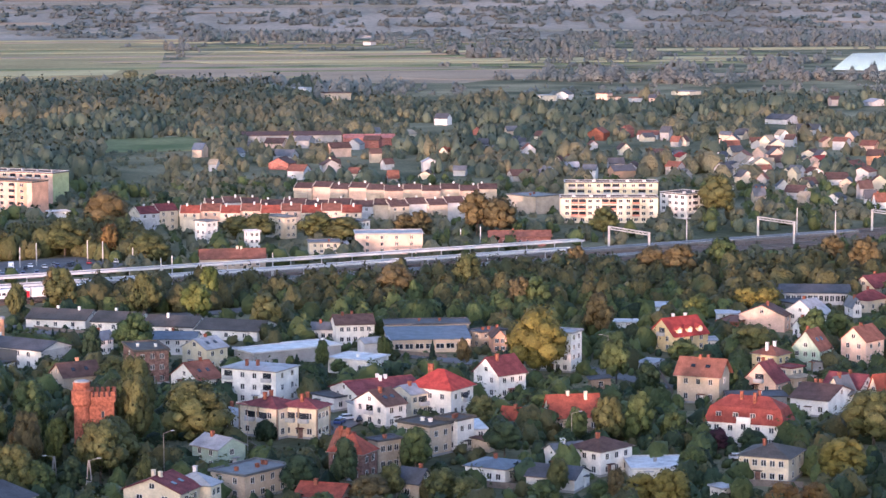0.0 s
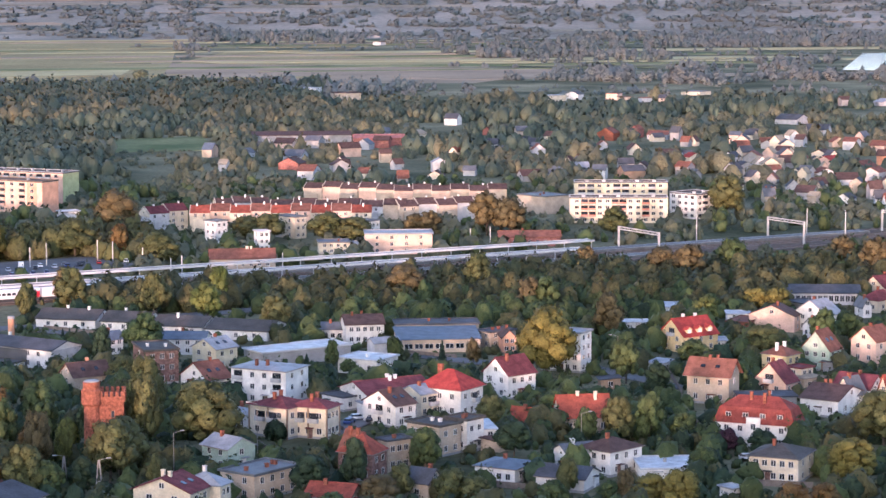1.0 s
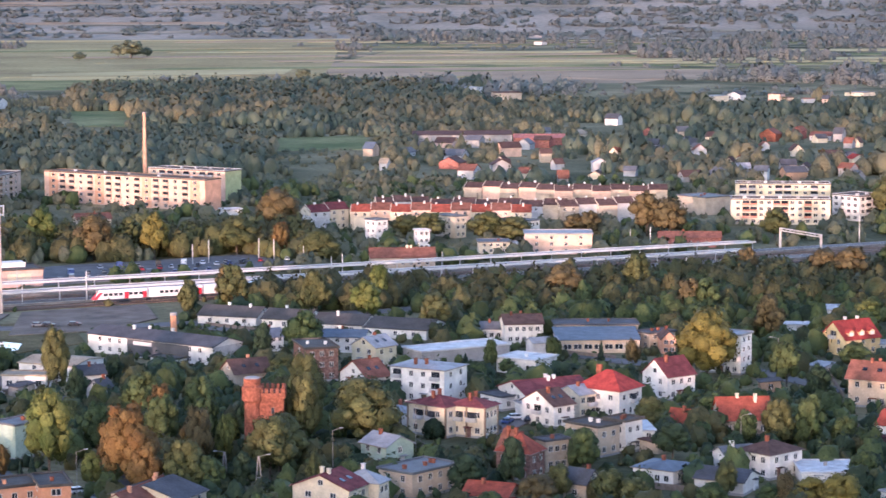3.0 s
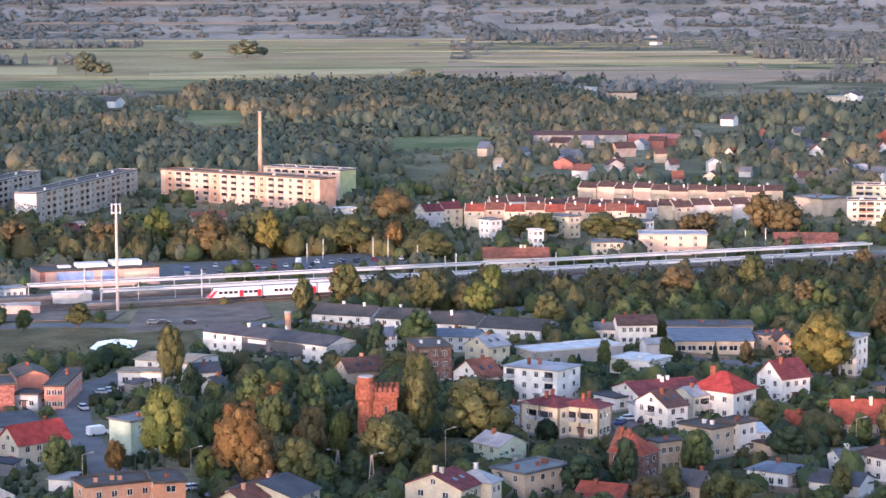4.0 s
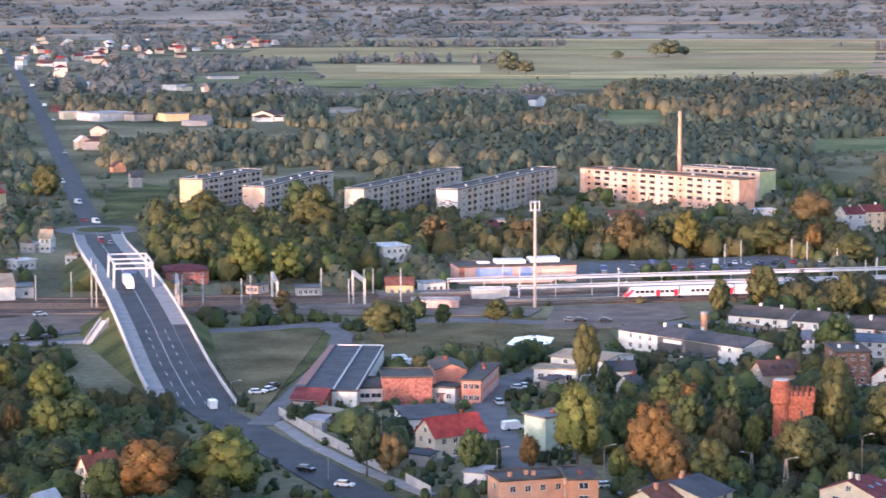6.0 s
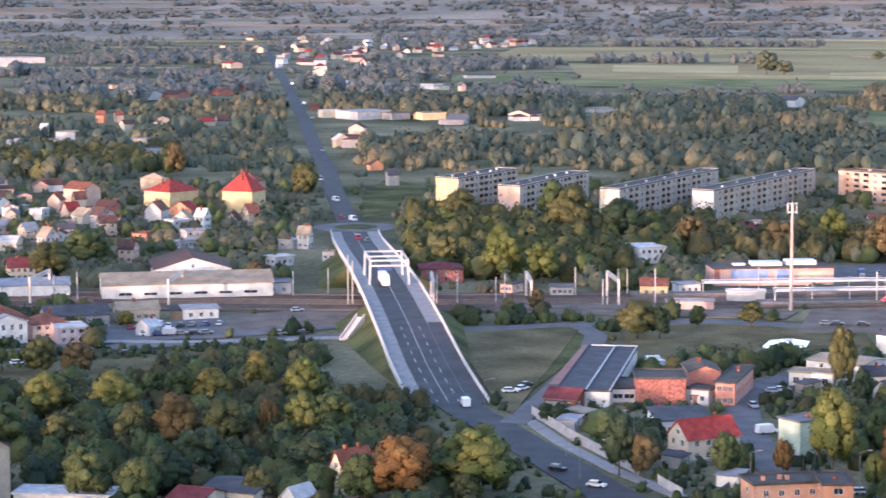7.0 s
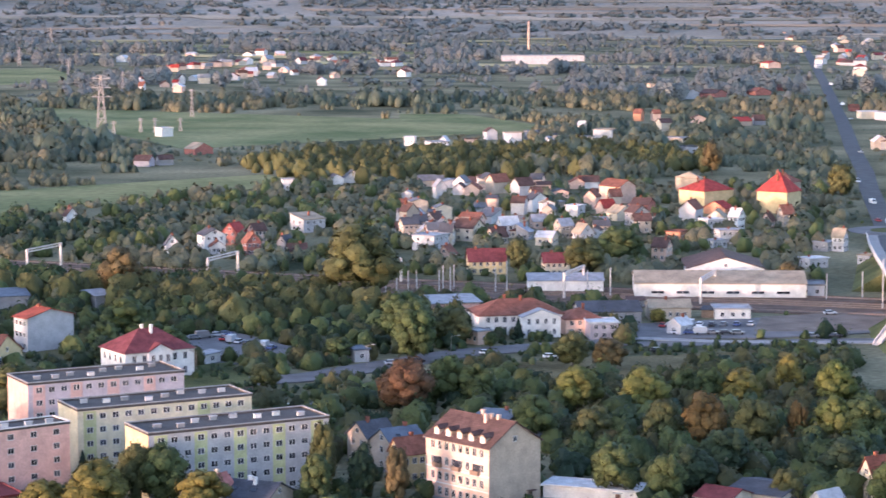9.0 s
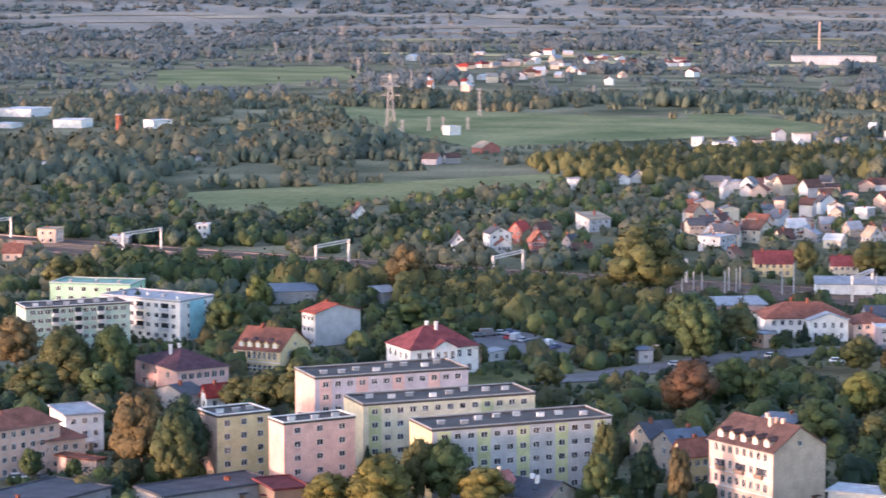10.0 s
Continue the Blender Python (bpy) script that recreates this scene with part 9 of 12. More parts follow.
house(-221.1, 1230.1, 30.2, 5.9, 4.7, 6, 'gable', wall='grey', cover='slate', rh=2.8, ridge='x', bays=(2, 2), front=50)
house(-222.2, 1801.4, 27.0, 19.8, 16.2, 3.2, 'hip', wall='white', cover='brown', rh=3.3, ridge='x', bays=(2, 2), front=50)
house(-457.6, 2307.4, 46.2, 8.1, 7.0, 3.6, 'gable', wall='beige', cover='white', rh=3.2, ridge='x', bays=(2, 2), front=50)
house(-492.8, 2359.5, 21.8, 5.5, 4.3, 3.2, 'gable', wall='cream', cover='white', rh=2.2, ridge='y', bays=(2, 2), front=50)
house(-379.3, 2292.5, 29.4, 10.9, 10.0, 3.6, 'flat', wall='beige', cover='white', rh=0.2, ridge='y', bays=(2, 2), front=50)
house(-359.7, 2273.7, 44.0, 10.8, 9.5, 3.6, 'flat', wall='cream', cover='lightgrey', rh=0.2, ridge='x', bays=(2, 2), front=50)
house(-337.6, 2253.6, 78.5, 5.5, 4.4, 6, 'flat', wall='salmon', cover='rust', rh=0.2, ridge='y', bays=(2, 2), front=50)
house(-620.6, 2879.2, 82.2, 18.3, 16.3, 3.6, 'gable', wall='lightgrey', cover='brown', rh=3.0, ridge='y', bays=(2, 2), front=50)
house(-544.0, 2141.0, 49.3, 17.2, 13.8, 3.6, 'gable', wall='rose', cover='rust', rh=3.0, ridge='y', bays=(2, 2), front=50)
house(-543.6, 2227.1, 23.7, 8.6, 7.9, 3.2, 'gable', wall='rose', cover='brown', rh=2.5, ridge='x', bays=(2, 2), front=50)
house(-574.1, 2093.2, 75.3, 20.2, 17.0, 3.6, 'gable', wall='rose', cover='brown', rh=3.1, ridge='y', bays=(2, 2), front=50)
house(-585.1, 2057.1, 35.9, 13.3, 11.3, 5.6, 'gable', wall='lightgrey', cover='brown', rh=3.2, ridge='y', bays=(2, 2), front=50)
house(-678.0, 2253.0, 36.7, 11.0, 8.5, 3.6, 'flat', wall='tan', cover='tan', rh=0.2, ridge='x', bays=(2, 2), front=50)
house(-689.7, 2769.1, 49.0, 17.8, 16.0, 5.6, 'gable', wall='salmon', cover='red', rh=2.1, ridge='y', bays=(2, 2), front=50)
house(-693.9, 3061.2, 72.8, 14.7, 12.4, 5.6, 'flat', wall='lightgrey', cover='lightgrey', rh=0.2, ridge='y', bays=(2, 2), front=50)
house(-798.8, 3353.3, 48.4, 9.0, 8.4, 5.6, 'gable', wall='grey', cover='tan', chimneys=0, bays=(0, 0), rh=3.4, ridge='y', front=50)
house(-604.0, 3043.8, 71.2, 11.6, 9.1, 3.6, 'gable', wall='grey', cover='rust', chimneys=0, bays=(0, 0), rh=2.9, ridge='y', front=50)
house(-899.3, 3552.6, 94.2, 8.1, 7.1, 3.6, 'gable', wall='salmon', cover='brown', chimneys=0, bays=(0, 0), rh=3.5, ridge='y', front=50)
house(-647.4, 3299.6, 81.1, 15.6, 14.0, 3.2, 'gable', wall='cream', cover='white', chimneys=0, bays=(0, 0), rh=2.5, ridge='y', front=50)
house(-642.0, 3507.2, 90.4, 12.0, 9.1, 3.2, 'gable', wall='salmon', cover='white', chimneys=0, bays=(0, 0), rh=2.3, ridge='y', front=50)
house(-805.1, 4243.1, 80.7, 14.6, 11.1, 3.6, 'gable', wall='beige', cover='grey', chimneys=0, bays=(0, 0), rh=2.9, ridge='x', front=50)
house(-809.9, 4215.3, 90.9, 9.7, 7.6, 3.2, 'gable', wall='lightgrey', cover='rust', chimneys=0, bays=(0, 0), rh=3.0, ridge='x', front=50)
house(-720.3, 3793.8, 70.8, 15.0, 12.0, 3.6, 'gable', wall='lightgrey', cover='white', chimneys=0, bays=(0, 0), rh=3.0, ridge='x', front=50)
house(-573.5, 3530.9, 19.2, 15.3, 14.0, 3.2, 'gable', wall='salmon', cover='brown', chimneys=0, bays=(0, 0), rh=3.2, ridge='x', front=50)
house(-701.1, 4035.1, 69.9, 12.5, 11.4, 3.2, 'gable', wall='lightgrey', cover='brown', chimneys=0, bays=(0, 0), rh=2.3, ridge='y', front=50)
house(-632.8, 2768.3, 47.9, 6.6, 6.1, 3.6, 'gable', wall='lightgrey', cover='white', chimneys=0, bays=(0, 0), rh=2.3, ridge='x', front=50)
house(-786.3, 3332.8, 73.3, 11.6, 10.1, 6, 'gable', wall='beige', cover='grey', chimneys=0, bays=(0, 0), rh=2.7, ridge='x', front=50)
house(-643.2, 4352.0, 78.4, 11.0, 9.3, 6, 'gable', wall='grey', cover='white', chimneys=0, bays=(0, 0), rh=2.7, ridge='y', front=50)
house(-837.4, 4261.5, 21.1, 10.3, 8.5, 3.6, 'gable', wall='beige', cover='white', chimneys=0, bays=(0, 0), rh=3.4, ridge='y', front=50)
house(-634.0, 3214.0, 21.2, 13.3, 11.5, 5.6, 'gable', wall='salmon', cover='grey', chimneys=0, bays=(0, 0), rh=2.1, ridge='x', front=50)
house(-699.9, 3670.8, 70.8, 15.0, 11.8, 3.6, 'gable', wall='white', cover='brown', chimneys=0, bays=(0, 0), rh=2.5, ridge='x', front=50)
house(-838.9, 4440.0, 20.7, 11.2, 9.2, 3.6, 'gable', wall='grey', cover='brown', chimneys=0, bays=(0, 0), rh=2.2, ridge='y', front=50)
house(-543.2, 2826.5, 20.9, 8.1, 7.2, 6, 'gable', wall='white', cover='rust', chimneys=0, bays=(0, 0), rh=3.5, ridge='y', front=50)
house(-549.1, 3126.2, 70.0, 10.7, 9.7, 5.6, 'gable', wall='grey', cover='rust', chimneys=0, bays=(0, 0), rh=2.8, ridge='x', front=50)
house(-778.7, 3726.7, 81.8, 8.6, 8.0, 3.6, 'gable', wall='grey', cover='white', chimneys=0, bays=(0, 0), rh=2.3, ridge='x', front=50)
house(-659.9, 2902.3, 72.8, 12.3, 10.0, 5.6, 'gable', wall='white', cover='tan', chimneys=0, bays=(0, 0), rh=2.8, ridge='y', front=50)
house(-537.6, 2804.9, 90.9, 10.6, 8.6, 3.6, 'gable', wall='lightgrey', cover='white', chimneys=0, bays=(0, 0), rh=2.3, ridge='x', front=50)
house(-539.0, 2812.1, 90.9, 7.9, 7.5, 5.6, 'gable', wall='salmon', cover='rust', chimneys=0, bays=(0, 0), rh=3.5, ridge='x', front=50)
house(-580.3, 2976.3, 21.0, 14.1, 12.1, 6, 'gable', wall='salmon', cover='brown', chimneys=0, bays=(0, 0), rh=3.2, ridge='x', front=50)
house(-746.2, 4360.2, 44.7, 16.2, 12.7, 3.6, 'gable', wall='grey', cover='brown', chimneys=0, bays=(0, 0), rh=2.7, ridge='x', front=50)
house(-765.4, 4216.8, 45.3, 10.0, 7.7, 3.2, 'gable', wall='beige', cover='brown', chimneys=0, bays=(0, 0), rh=3.1, ridge='x', front=50)
house(-956.6, 4252.1, 92.7, 17.8, 14.1, 5.6, 'gable', wall='cream', cover='brown', chimneys=0, bays=(0, 0), rh=3.3, ridge='y', front=50)
house(-613.7, 3450.0, 45.1, 8.0, 6.6, 5.6, 'gable', wall='salmon', cover='grey', chimneys=0, bays=(0, 0), rh=3.5, ridge='y', front=50)
house(-913.8, 4148.3, 32.4, 18.0, 15.9, 6, 'gable', wall='grey', cover='brown', chimneys=0, bays=(0, 0), rh=3.1, ridge='x', front=50)
house(-802.4, 3874.1, 46.7, 10.3, 9.0, 3.6, 'gable', wall='cream', cover='white', chimneys=0, bays=(0, 0), rh=2.8, ridge='y', front=50)
house(-544.4, 2854.4, 70.8, 10.4, 8.0, 3.2, 'gable', wall='salmon', cover='white', chimneys=0, bays=(0, 0), rh=2.1, ridge='y', front=50)
house(-662.1, 3036.5, 82.3, 10.7, 8.4, 5.6, 'gable', wall='grey', cover='white', chimneys=0, bays=(0, 0), rh=3.3, ridge='x', front=50)
house(-710.4, 3152.2, 82.7, 9.2, 7.9, 5.6, 'gable', wall='lightgrey', cover='rust', chimneys=0, bays=(0, 0), rh=2.3, ridge='y', front=50)
house(-509.4, 3184.5, 29.1, 13.0, 11.3, 3.6, 'gable', wall='beige', cover='brown', chimneys=0, bays=(0, 0), rh=2.8, ridge='x', front=50)
house(-432.5, 6383.8, 63.9, 19.3, 16.7, 5.6, 'gable', wall='lightgrey', cover='tan', chimneys=0, bays=(0, 0), rh=3.2, ridge='y', front=50)
house(-579.1, 6747.4, 24.9, 30.9, 29.0, 3.2, 'gable', wall='lightgrey', cover='brown', chimneys=0, bays=(0, 0), rh=3.0, ridge='y', front=50)
house(-395.7, 6623.5, 83.4, 16.3, 12.7, 5.6, 'gable', wall='salmon', cover='white', chimneys=0, bays=(0, 0), rh=2.9, ridge='x', front=50)
house(-270.0, 5685.5, 82.7, 29.6, 25.7, 3.6, 'gable', wall='white', cover='white', chimneys=0, bays=(0, 0), rh=3.4, ridge='y', front=50)
house(-346.2, 6226.2, 83.2, 32.1, 27.9, 3.2, 'gable', wall='lightgrey', cover='rust', chimneys=0, bays=(0, 0), rh=3.0, ridge='x', front=50)
house(-371.3, 6893.2, 73.1, 31.1, 27.1, 3.6, 'gable', wall='lightgrey', cover='rust', chimneys=0, bays=(0, 0), rh=2.5, ridge='x', front=50)
house(-514.4, 7890.2, 83.7, 32.8, 31.0, 3.6, 'gable', wall='lightgrey', cover='white', chimneys=0, bays=(0, 0), rh=3.6, ridge='x', front=50)
house(-344.3, 6079.3, 38.2, 31.8, 24.2, 5.6, 'gable', wall='beige', cover='brown', chimneys=0, bays=(0, 0), rh=2.4, ridge='y', front=50)
house(-402.4, 6527.5, 13.5, 27.3, 21.7, 3.2, 'gable', wall='lightgrey', cover='brown', chimneys=0, bays=(0, 0), rh=2.9, ridge='x', front=50)
house(-198.7, 5864.4, 71.9, 18.3, 14.7, 3.2, 'gable', wall='beige', cover='brown', chimneys=0, bays=(0, 0), rh=2.9, ridge='x', front=50)
house(-538.3, 6705.3, 24.6, 33.4, 30.4, 3.2, 'gable', wall='lightgrey', cover='white', chimneys=0, bays=(0, 0), rh=3.1, ridge='x', front=50)
house(-541.6, 6486.6, 74.8, 15.9, 14.6, 3.2, 'gable', wall='cream', cover='brown', chimneys=0, bays=(0, 0), rh=3.1, ridge='y', front=50)
house(-386.4, 8124.7, 37.7, 24.6, 19.0, 6, 'gable', wall='beige', cover='brown', chimneys=0, bays=(0, 0), rh=2.6, ridge='y', front=50)
house(-387.2, 6919.9, 23.2, 30.0, 23.6, 3.6, 'gable', wall='cream', cover='white', chimneys=0, bays=(0, 0), rh=3.1, ridge='x', front=50)
house(-667.8, 7801.5, 24.9, 24.5, 21.3, 3.6, 'gable', wall='salmon', cover='brown', chimneys=0, bays=(0, 0), rh=3.3, ridge='y', front=50)
house(-328.6, 6963.9, 82.7, 25.7, 22.2, 5.6, 'gable', wall='salmon', cover='rust', chimneys=0, bays=(0, 0), rh=2.2, ridge='x', front=50)
house(-1017.7, 2892.3, 23.3, 104.3, 30.0, 7, roof='flat', rh=0.4, wall='lightgrey', cover='lightgrey', bays=(0, 0), chimneys=0, name='factory', label='white factory hall with flat roofs far off')
house(-992.3, 2782.8, 23.0, 41.0, 20.0, 5, roof='flat', rh=0.4, wall='lightgrey', cover='white', bays=(0, 0), chimneys=0, name='factory', label='white factory hall with flat roofs far off')
house(-353.2, 972.0, 100.0, 5.5, 5.1, 3.2, 'gable', wall='lightgrey', cover='grey', rh=2.6, bays=(2, 1), ridge='y')
house(-434.9, 1147.2, 100.8, 6.3, 5.5, 3.2, 'gable', wall='salmon', cover='tan', rh=1.2, bays=(2, 1), ridge='y', front=50)
house(-437.2, 1117.7, 101.4, 8.2, 6.3, 3.2, 'gable', wall='lightgrey', cover='brown', rh=2.6, bays=(2, 1), ridge='x', front=50)
house(-320.0, 1041.1, 92.1, 7.1, 5.5, 3.6, 'gable', wall='salmon', cover='brown', rh=1.2, bays=(2, 1), ridge='x')
house(-447.2, 1159.4, 101.1, 8.6, 7.6, 3.2, 'gable', wall='salmon', cover='brown', rh=2.0, bays=(2, 1), ridge='y', front=50)
house(-388.8, 928.8, 30.7, 6.9, 6.3, 3.2, 'gable', wall='lightgrey', cover='brown', rh=2.6, bays=(2, 1), ridge='x')
house(-325.0, 1047.8, 25.2, 7.6, 6.9, 3.2, 'gable', wall='beige', cover='slate', rh=2.6, bays=(2, 1), ridge='y')
house(-362.3, 1036.2, 34.3, 6.2, 5.0, 5.6, 'gable', wall='white', cover='tan', rh=1.2, bays=(2, 1), ridge='y')
house(-389.8, 1175.9, 33.3, 7.5, 5.8, 3.6, 'gable', wall='lightgrey', cover='rust', rh=2.6, bays=(2, 1), ridge='x', front=50)
house(-387.2, 1175.6, 26.2, 8.0, 7.6, 3.6, 'gable', wall='white', cover='brown', rh=2.6, bays=(2, 1), ridge='x', front=50)
house(-353.7, 1118.8, 97.5, 5.8, 5.5, 3.6, 'gable', wall='lightgrey', cover='grey', rh=1.2, bays=(2, 1), ridge='x', front=50)
house(-456.2, 1152.0, 29.6, 7.7, 6.5, 3.2, 'gable', wall='lightgrey', cover='lightgrey', rh=1.2, bays=(2, 1), ridge='y', front=50)
house(-351.8, 962.0, 28.1, 5.6, 4.6, 3.6, 'gable', wall='cream', cover='brown', rh=1.2, bays=(2, 1), ridge='y')
house(-308.4, 951.0, 26.0, 6.5, 5.1, 5.6, 'gable', wall='beige', cover='slate', rh=2.0, bays=(2, 1), ridge='x')
house(-368.0, 937.7, 36.4, 7.1, 6.5, 3.6, 'gable', wall='lightgrey', cover='grey', rh=2.6, bays=(2, 1), ridge='y')
house(-399.8, 1000.1, 36.8, 7.6, 6.1, 5.6, 'gable', wall='cream', cover='grey', rh=1.2, bays=(2, 1), ridge='y')
house(-465.7, 1157.5, 29.9, 6.5, 5.1, 3.6, 'gable', wall='salmon', cover='grey', rh=2.0, bays=(2, 1), ridge='x', front=50)
house(-402.2, 996.5, 30.0, 5.5, 4.3, 3.6, 'gable', wall='lightgrey', cover='grey', rh=1.2, bays=(2, 1), ridge='x')
house(-343.6, 941.7, 100.0, 6.7, 5.8, 3.2, 'gable', wall='cream', cover='rust', rh=2.0, bays=(2, 1), ridge='y')
house(-310.0, 1010.3, 32.1, 5.5, 4.5, 3.2, 'gable', wall='cream', cover='brown', rh=1.2, bays=(2, 1), ridge='y')
house(-363.9, 911.1, 101.8, 5.9, 5.5, 3.6, 'gable', wall='lightgrey', cover='brown', rh=2.6, bays=(2, 1), ridge='x')
house(-409.9, 1157.4, 94.5, 7.5, 6.2, 5.6, 'gable', wall='salmon', cover='slate', rh=2.6, bays=(2, 1), ridge='y', front=50)
house(-392.8, 1109.8, 34.5, 7.2, 6.3, 3.2, 'gable', wall='cream', cover='brown', rh=2.6, bays=(2, 1), ridge='x', front=50)
house(-372.2, 910.9, 30.2, 5.8, 4.4, 3.2, 'gable', wall='white', cover='tan', rh=2.0, bays=(2, 1), ridge='y')
house(-326.6, 1046.1, 97.3, 7.8, 6.0, 3.2, 'gable', wall='lightgrey', cover='slate', rh=1.2, bays=(2, 1), ridge='y')
house(-384.2, 1118.7, 27.0, 7.5, 7.1, 3.2, 'gable', wall='salmon', cover='slate', rh=1.2, bays=(2, 1), ridge='y', front=50)
house(-441.0, 1057.8, 102.6, 5.5, 4.7, 5.6, 'gable', wall='lightgrey', cover='lightgrey', rh=1.2, bays=(2, 1), ridge='x')
house(-319.3, 983.0, 33.0, 5.7, 4.5, 3.6, 'gable', wall='salmon', cover='lightgrey', rh=2.0, bays=(2, 1), ridge='x')
house(-355.3, 1118.3, 32.6, 7.5, 6.4, 3.2, 'gable', wall='salmon', cover='rust', rh=1.2, bays=(2, 1), ridge='x', front=50)
house(-471.0, 1156.2, 30.2, 8.8, 8.1, 3.2, 'gable', wall='beige', cover='grey', rh=2.6, bays=(2, 1), ridge='x', front=50)
house(-375.3, 1034.9, 94.9, 6.9, 6.2, 5.6, 'gable', wall='lightgrey', cover='brown', rh=2.6, bays=(2, 1), ridge='y')
house(-363.6, 916.8, 101.6, 6.1, 5.4, 3.6, 'gable', wall='beige', cover='slate', rh=1.2, bays=(2, 1), ridge='y')
house(-349.6, 966.3, 94.9, 5.5, 4.7, 3.6, 'gable', wall='lightgrey', cover='tan', rh=1.2, bays=(2, 1), ridge='y')
house(-433.2, 1040.4, 97.6, 7.5, 5.8, 3.2, 'gable', wall='salmon', cover='brown', rh=1.2, bays=(2, 1), ridge='y')
house(-392.5, 1029.3, 100.9, 6.1, 4.9, 3.2, 'gable', wall='lightgrey', cover='grey', rh=2.0, bays=(2, 1), ridge='y')
house(-407.1, 989.3, 102.4, 6.7, 5.0, 3.2, 'gable', wall='lightgrey', cover='lightgrey', rh=2.0, bays=(2, 1), ridge='x')
house(-439.1, 1156.5, 35.8, 6.3, 4.8, 5.6, 'gable', wall='lightgrey', cover='brown', rh=1.2, bays=(2, 1), ridge='x', front=50)
house(-394.2, 1049.8, 100.6, 5.5, 5.0, 5.6, 'gable', wall='salmon', cover='slate', rh=1.2, bays=(2, 1), ridge='y')
house(-345.7, 977.9, 34.5, 6.6, 6.2, 3.6, 'gable', wall='salmon', cover='lightgrey', rh=2.6, bays=(2, 1), ridge='x')
house(-366.9, 1124.9, 26.1, 5.6, 4.2, 3.2, 'gable', wall='lightgrey', cover='brown', rh=1.2, bays=(2, 1), ridge='x', front=50)
house(-296.3, 989.0, 24.7, 5.5, 4.3, 3.6, 'gable', wall='white', cover='tan', rh=2.6, bays=(2, 1), ridge='y')
house(-323.2, 949.5, 93.8, 6.2, 5.1, 3.6, 'gable', wall='white', cover='slate', rh=2.0, bays=(2, 1), ridge='y')
house(-370.5, 935.5, 36.6, 6.7, 5.2, 3.6, 'gable', wall='beige', cover='slate', rh=1.2, bays=(2, 1), ridge='y')
house(-392.7, 1169.4, 26.6, 7.4, 6.3, 3.6, 'gable', wall='salmon', cover='rust', rh=2.0, bays=(2, 1), ridge='y', front=50)
house(-368.0, 912.1, 37.0, 7.1, 5.7, 5.6, 'gable', wall='white', cover='grey', rh=2.6, bays=(2, 1), ridge='x')
house(-435.3, 1153.3, 35.7, 8.6, 8.1, 5.6, 'gable', wall='beige', cover='slate', rh=2.6, bays=(2, 1), ridge='y', front=50)
house(-304.4, 932.0, 98.1, 5.5, 4.5, 5.6, 'gable', wall='lightgrey', cover='brown', rh=1.2, bays=(2, 1), ridge='x')
house(-373.8, 944.3, 96.6, 6.2, 4.6, 3.6, 'gable', wall='beige', cover='rust', rh=2.0, bays=(2, 1), ridge='x')
house(-383.5, 926.6, 30.5, 5.8, 4.6, 5.6, 'gable', wall='white', cover='slate', rh=1.2, bays=(2, 1), ridge='x')
house(-395.3, 962.4, 37.3, 5.5, 5.1, 3.2, 'gable', wall='salmon', cover='slate', rh=2.6, bays=(2, 1), ridge='x')
house(-298.9, 977.8, 25.0, 7.3, 6.3, 5.6, 'gable', wall='beige', cover='brown', rh=2.6, bays=(2, 1), ridge='x')
house(-359.8, 1031.9, 94.2, 6.1, 5.1, 3.2, 'gable', wall='beige', cover='grey', rh=2.0, bays=(2, 1), ridge='x')
house(-421.0, 1022.6, 37.4, 7.8, 6.5, 5.6, 'gable', wall='beige', cover='grey', rh=1.2, bays=(2, 1), ridge='y')
house(-314.2, 944.1, 98.4, 6.6, 6.0, 3.6, 'gable', wall='lightgrey', cover='brown', rh=1.2, bays=(2, 1), ridge='y')
house(-377.6, 935.0, 102.0, 5.5, 4.6, 3.6, 'gable', wall='lightgrey', cover='brown', rh=2.6, bays=(2, 1), ridge='x')
house(-375.0, 962.8, 101.3, 7.4, 6.8, 3.2, 'gable', wall='lightgrey', cover='tan', rh=2.0, bays=(2, 1), ridge='y')
house(-457.1, 1156.9, 96.6, 8.1, 7.2, 3.2, 'gable', wall='cream', cover='grey', rh=1.2, bays=(2, 1), ridge='y', front=50)
house(-370.7, 928.9, 36.8, 5.6, 5.1, 5.6, 'gable', wall='cream', cover='grey', rh=2.6, bays=(2, 1), ridge='y')
house(-429.3, 1027.9, 102.7, 5.8, 5.4, 3.6, 'gable', wall='cream', cover='rust', rh=2.0, bays=(2, 1), ridge='y')
house(-396.4, 1127.9, 27.4, 6.8, 5.7, 5.6, 'gable', wall='salmon', cover='brown', rh=1.2, bays=(2, 1), ridge='x', front=50)
house(470.5, 1220.0, 58.9, 6.5, 5.3, 3.6, 'gable', wall='lightgrey', cover='tan', bays=(2, 1), rh=2.9, ridge='x', front=50)
house(533.6, 1232.5, 11.6, 6.7, 5.1, 3.6, 'gable', wall='cream', cover='slate', bays=(2, 1), rh=2.8, ridge='x', front=50)
house(534.4, 1351.3, 48.4, 7.3, 6.9, 3.2, 'gable', wall='salmon', cover='tan', bays=(2, 1), rh=3.3, ridge='x', front=50)
house(498.9, 1321.8, 39.3, 8.0, 7.4, 3.6, 'gable', wall='white', cover='slate', bays=(2, 1), rh=2.8, ridge='x', front=50)
house(526.5, 1307.0, -1.9, 8.8, 7.3, 5.6, 'gable', wall='salmon', cover='slate', bays=(2, 1), rh=3.5, ridge='y', front=50)
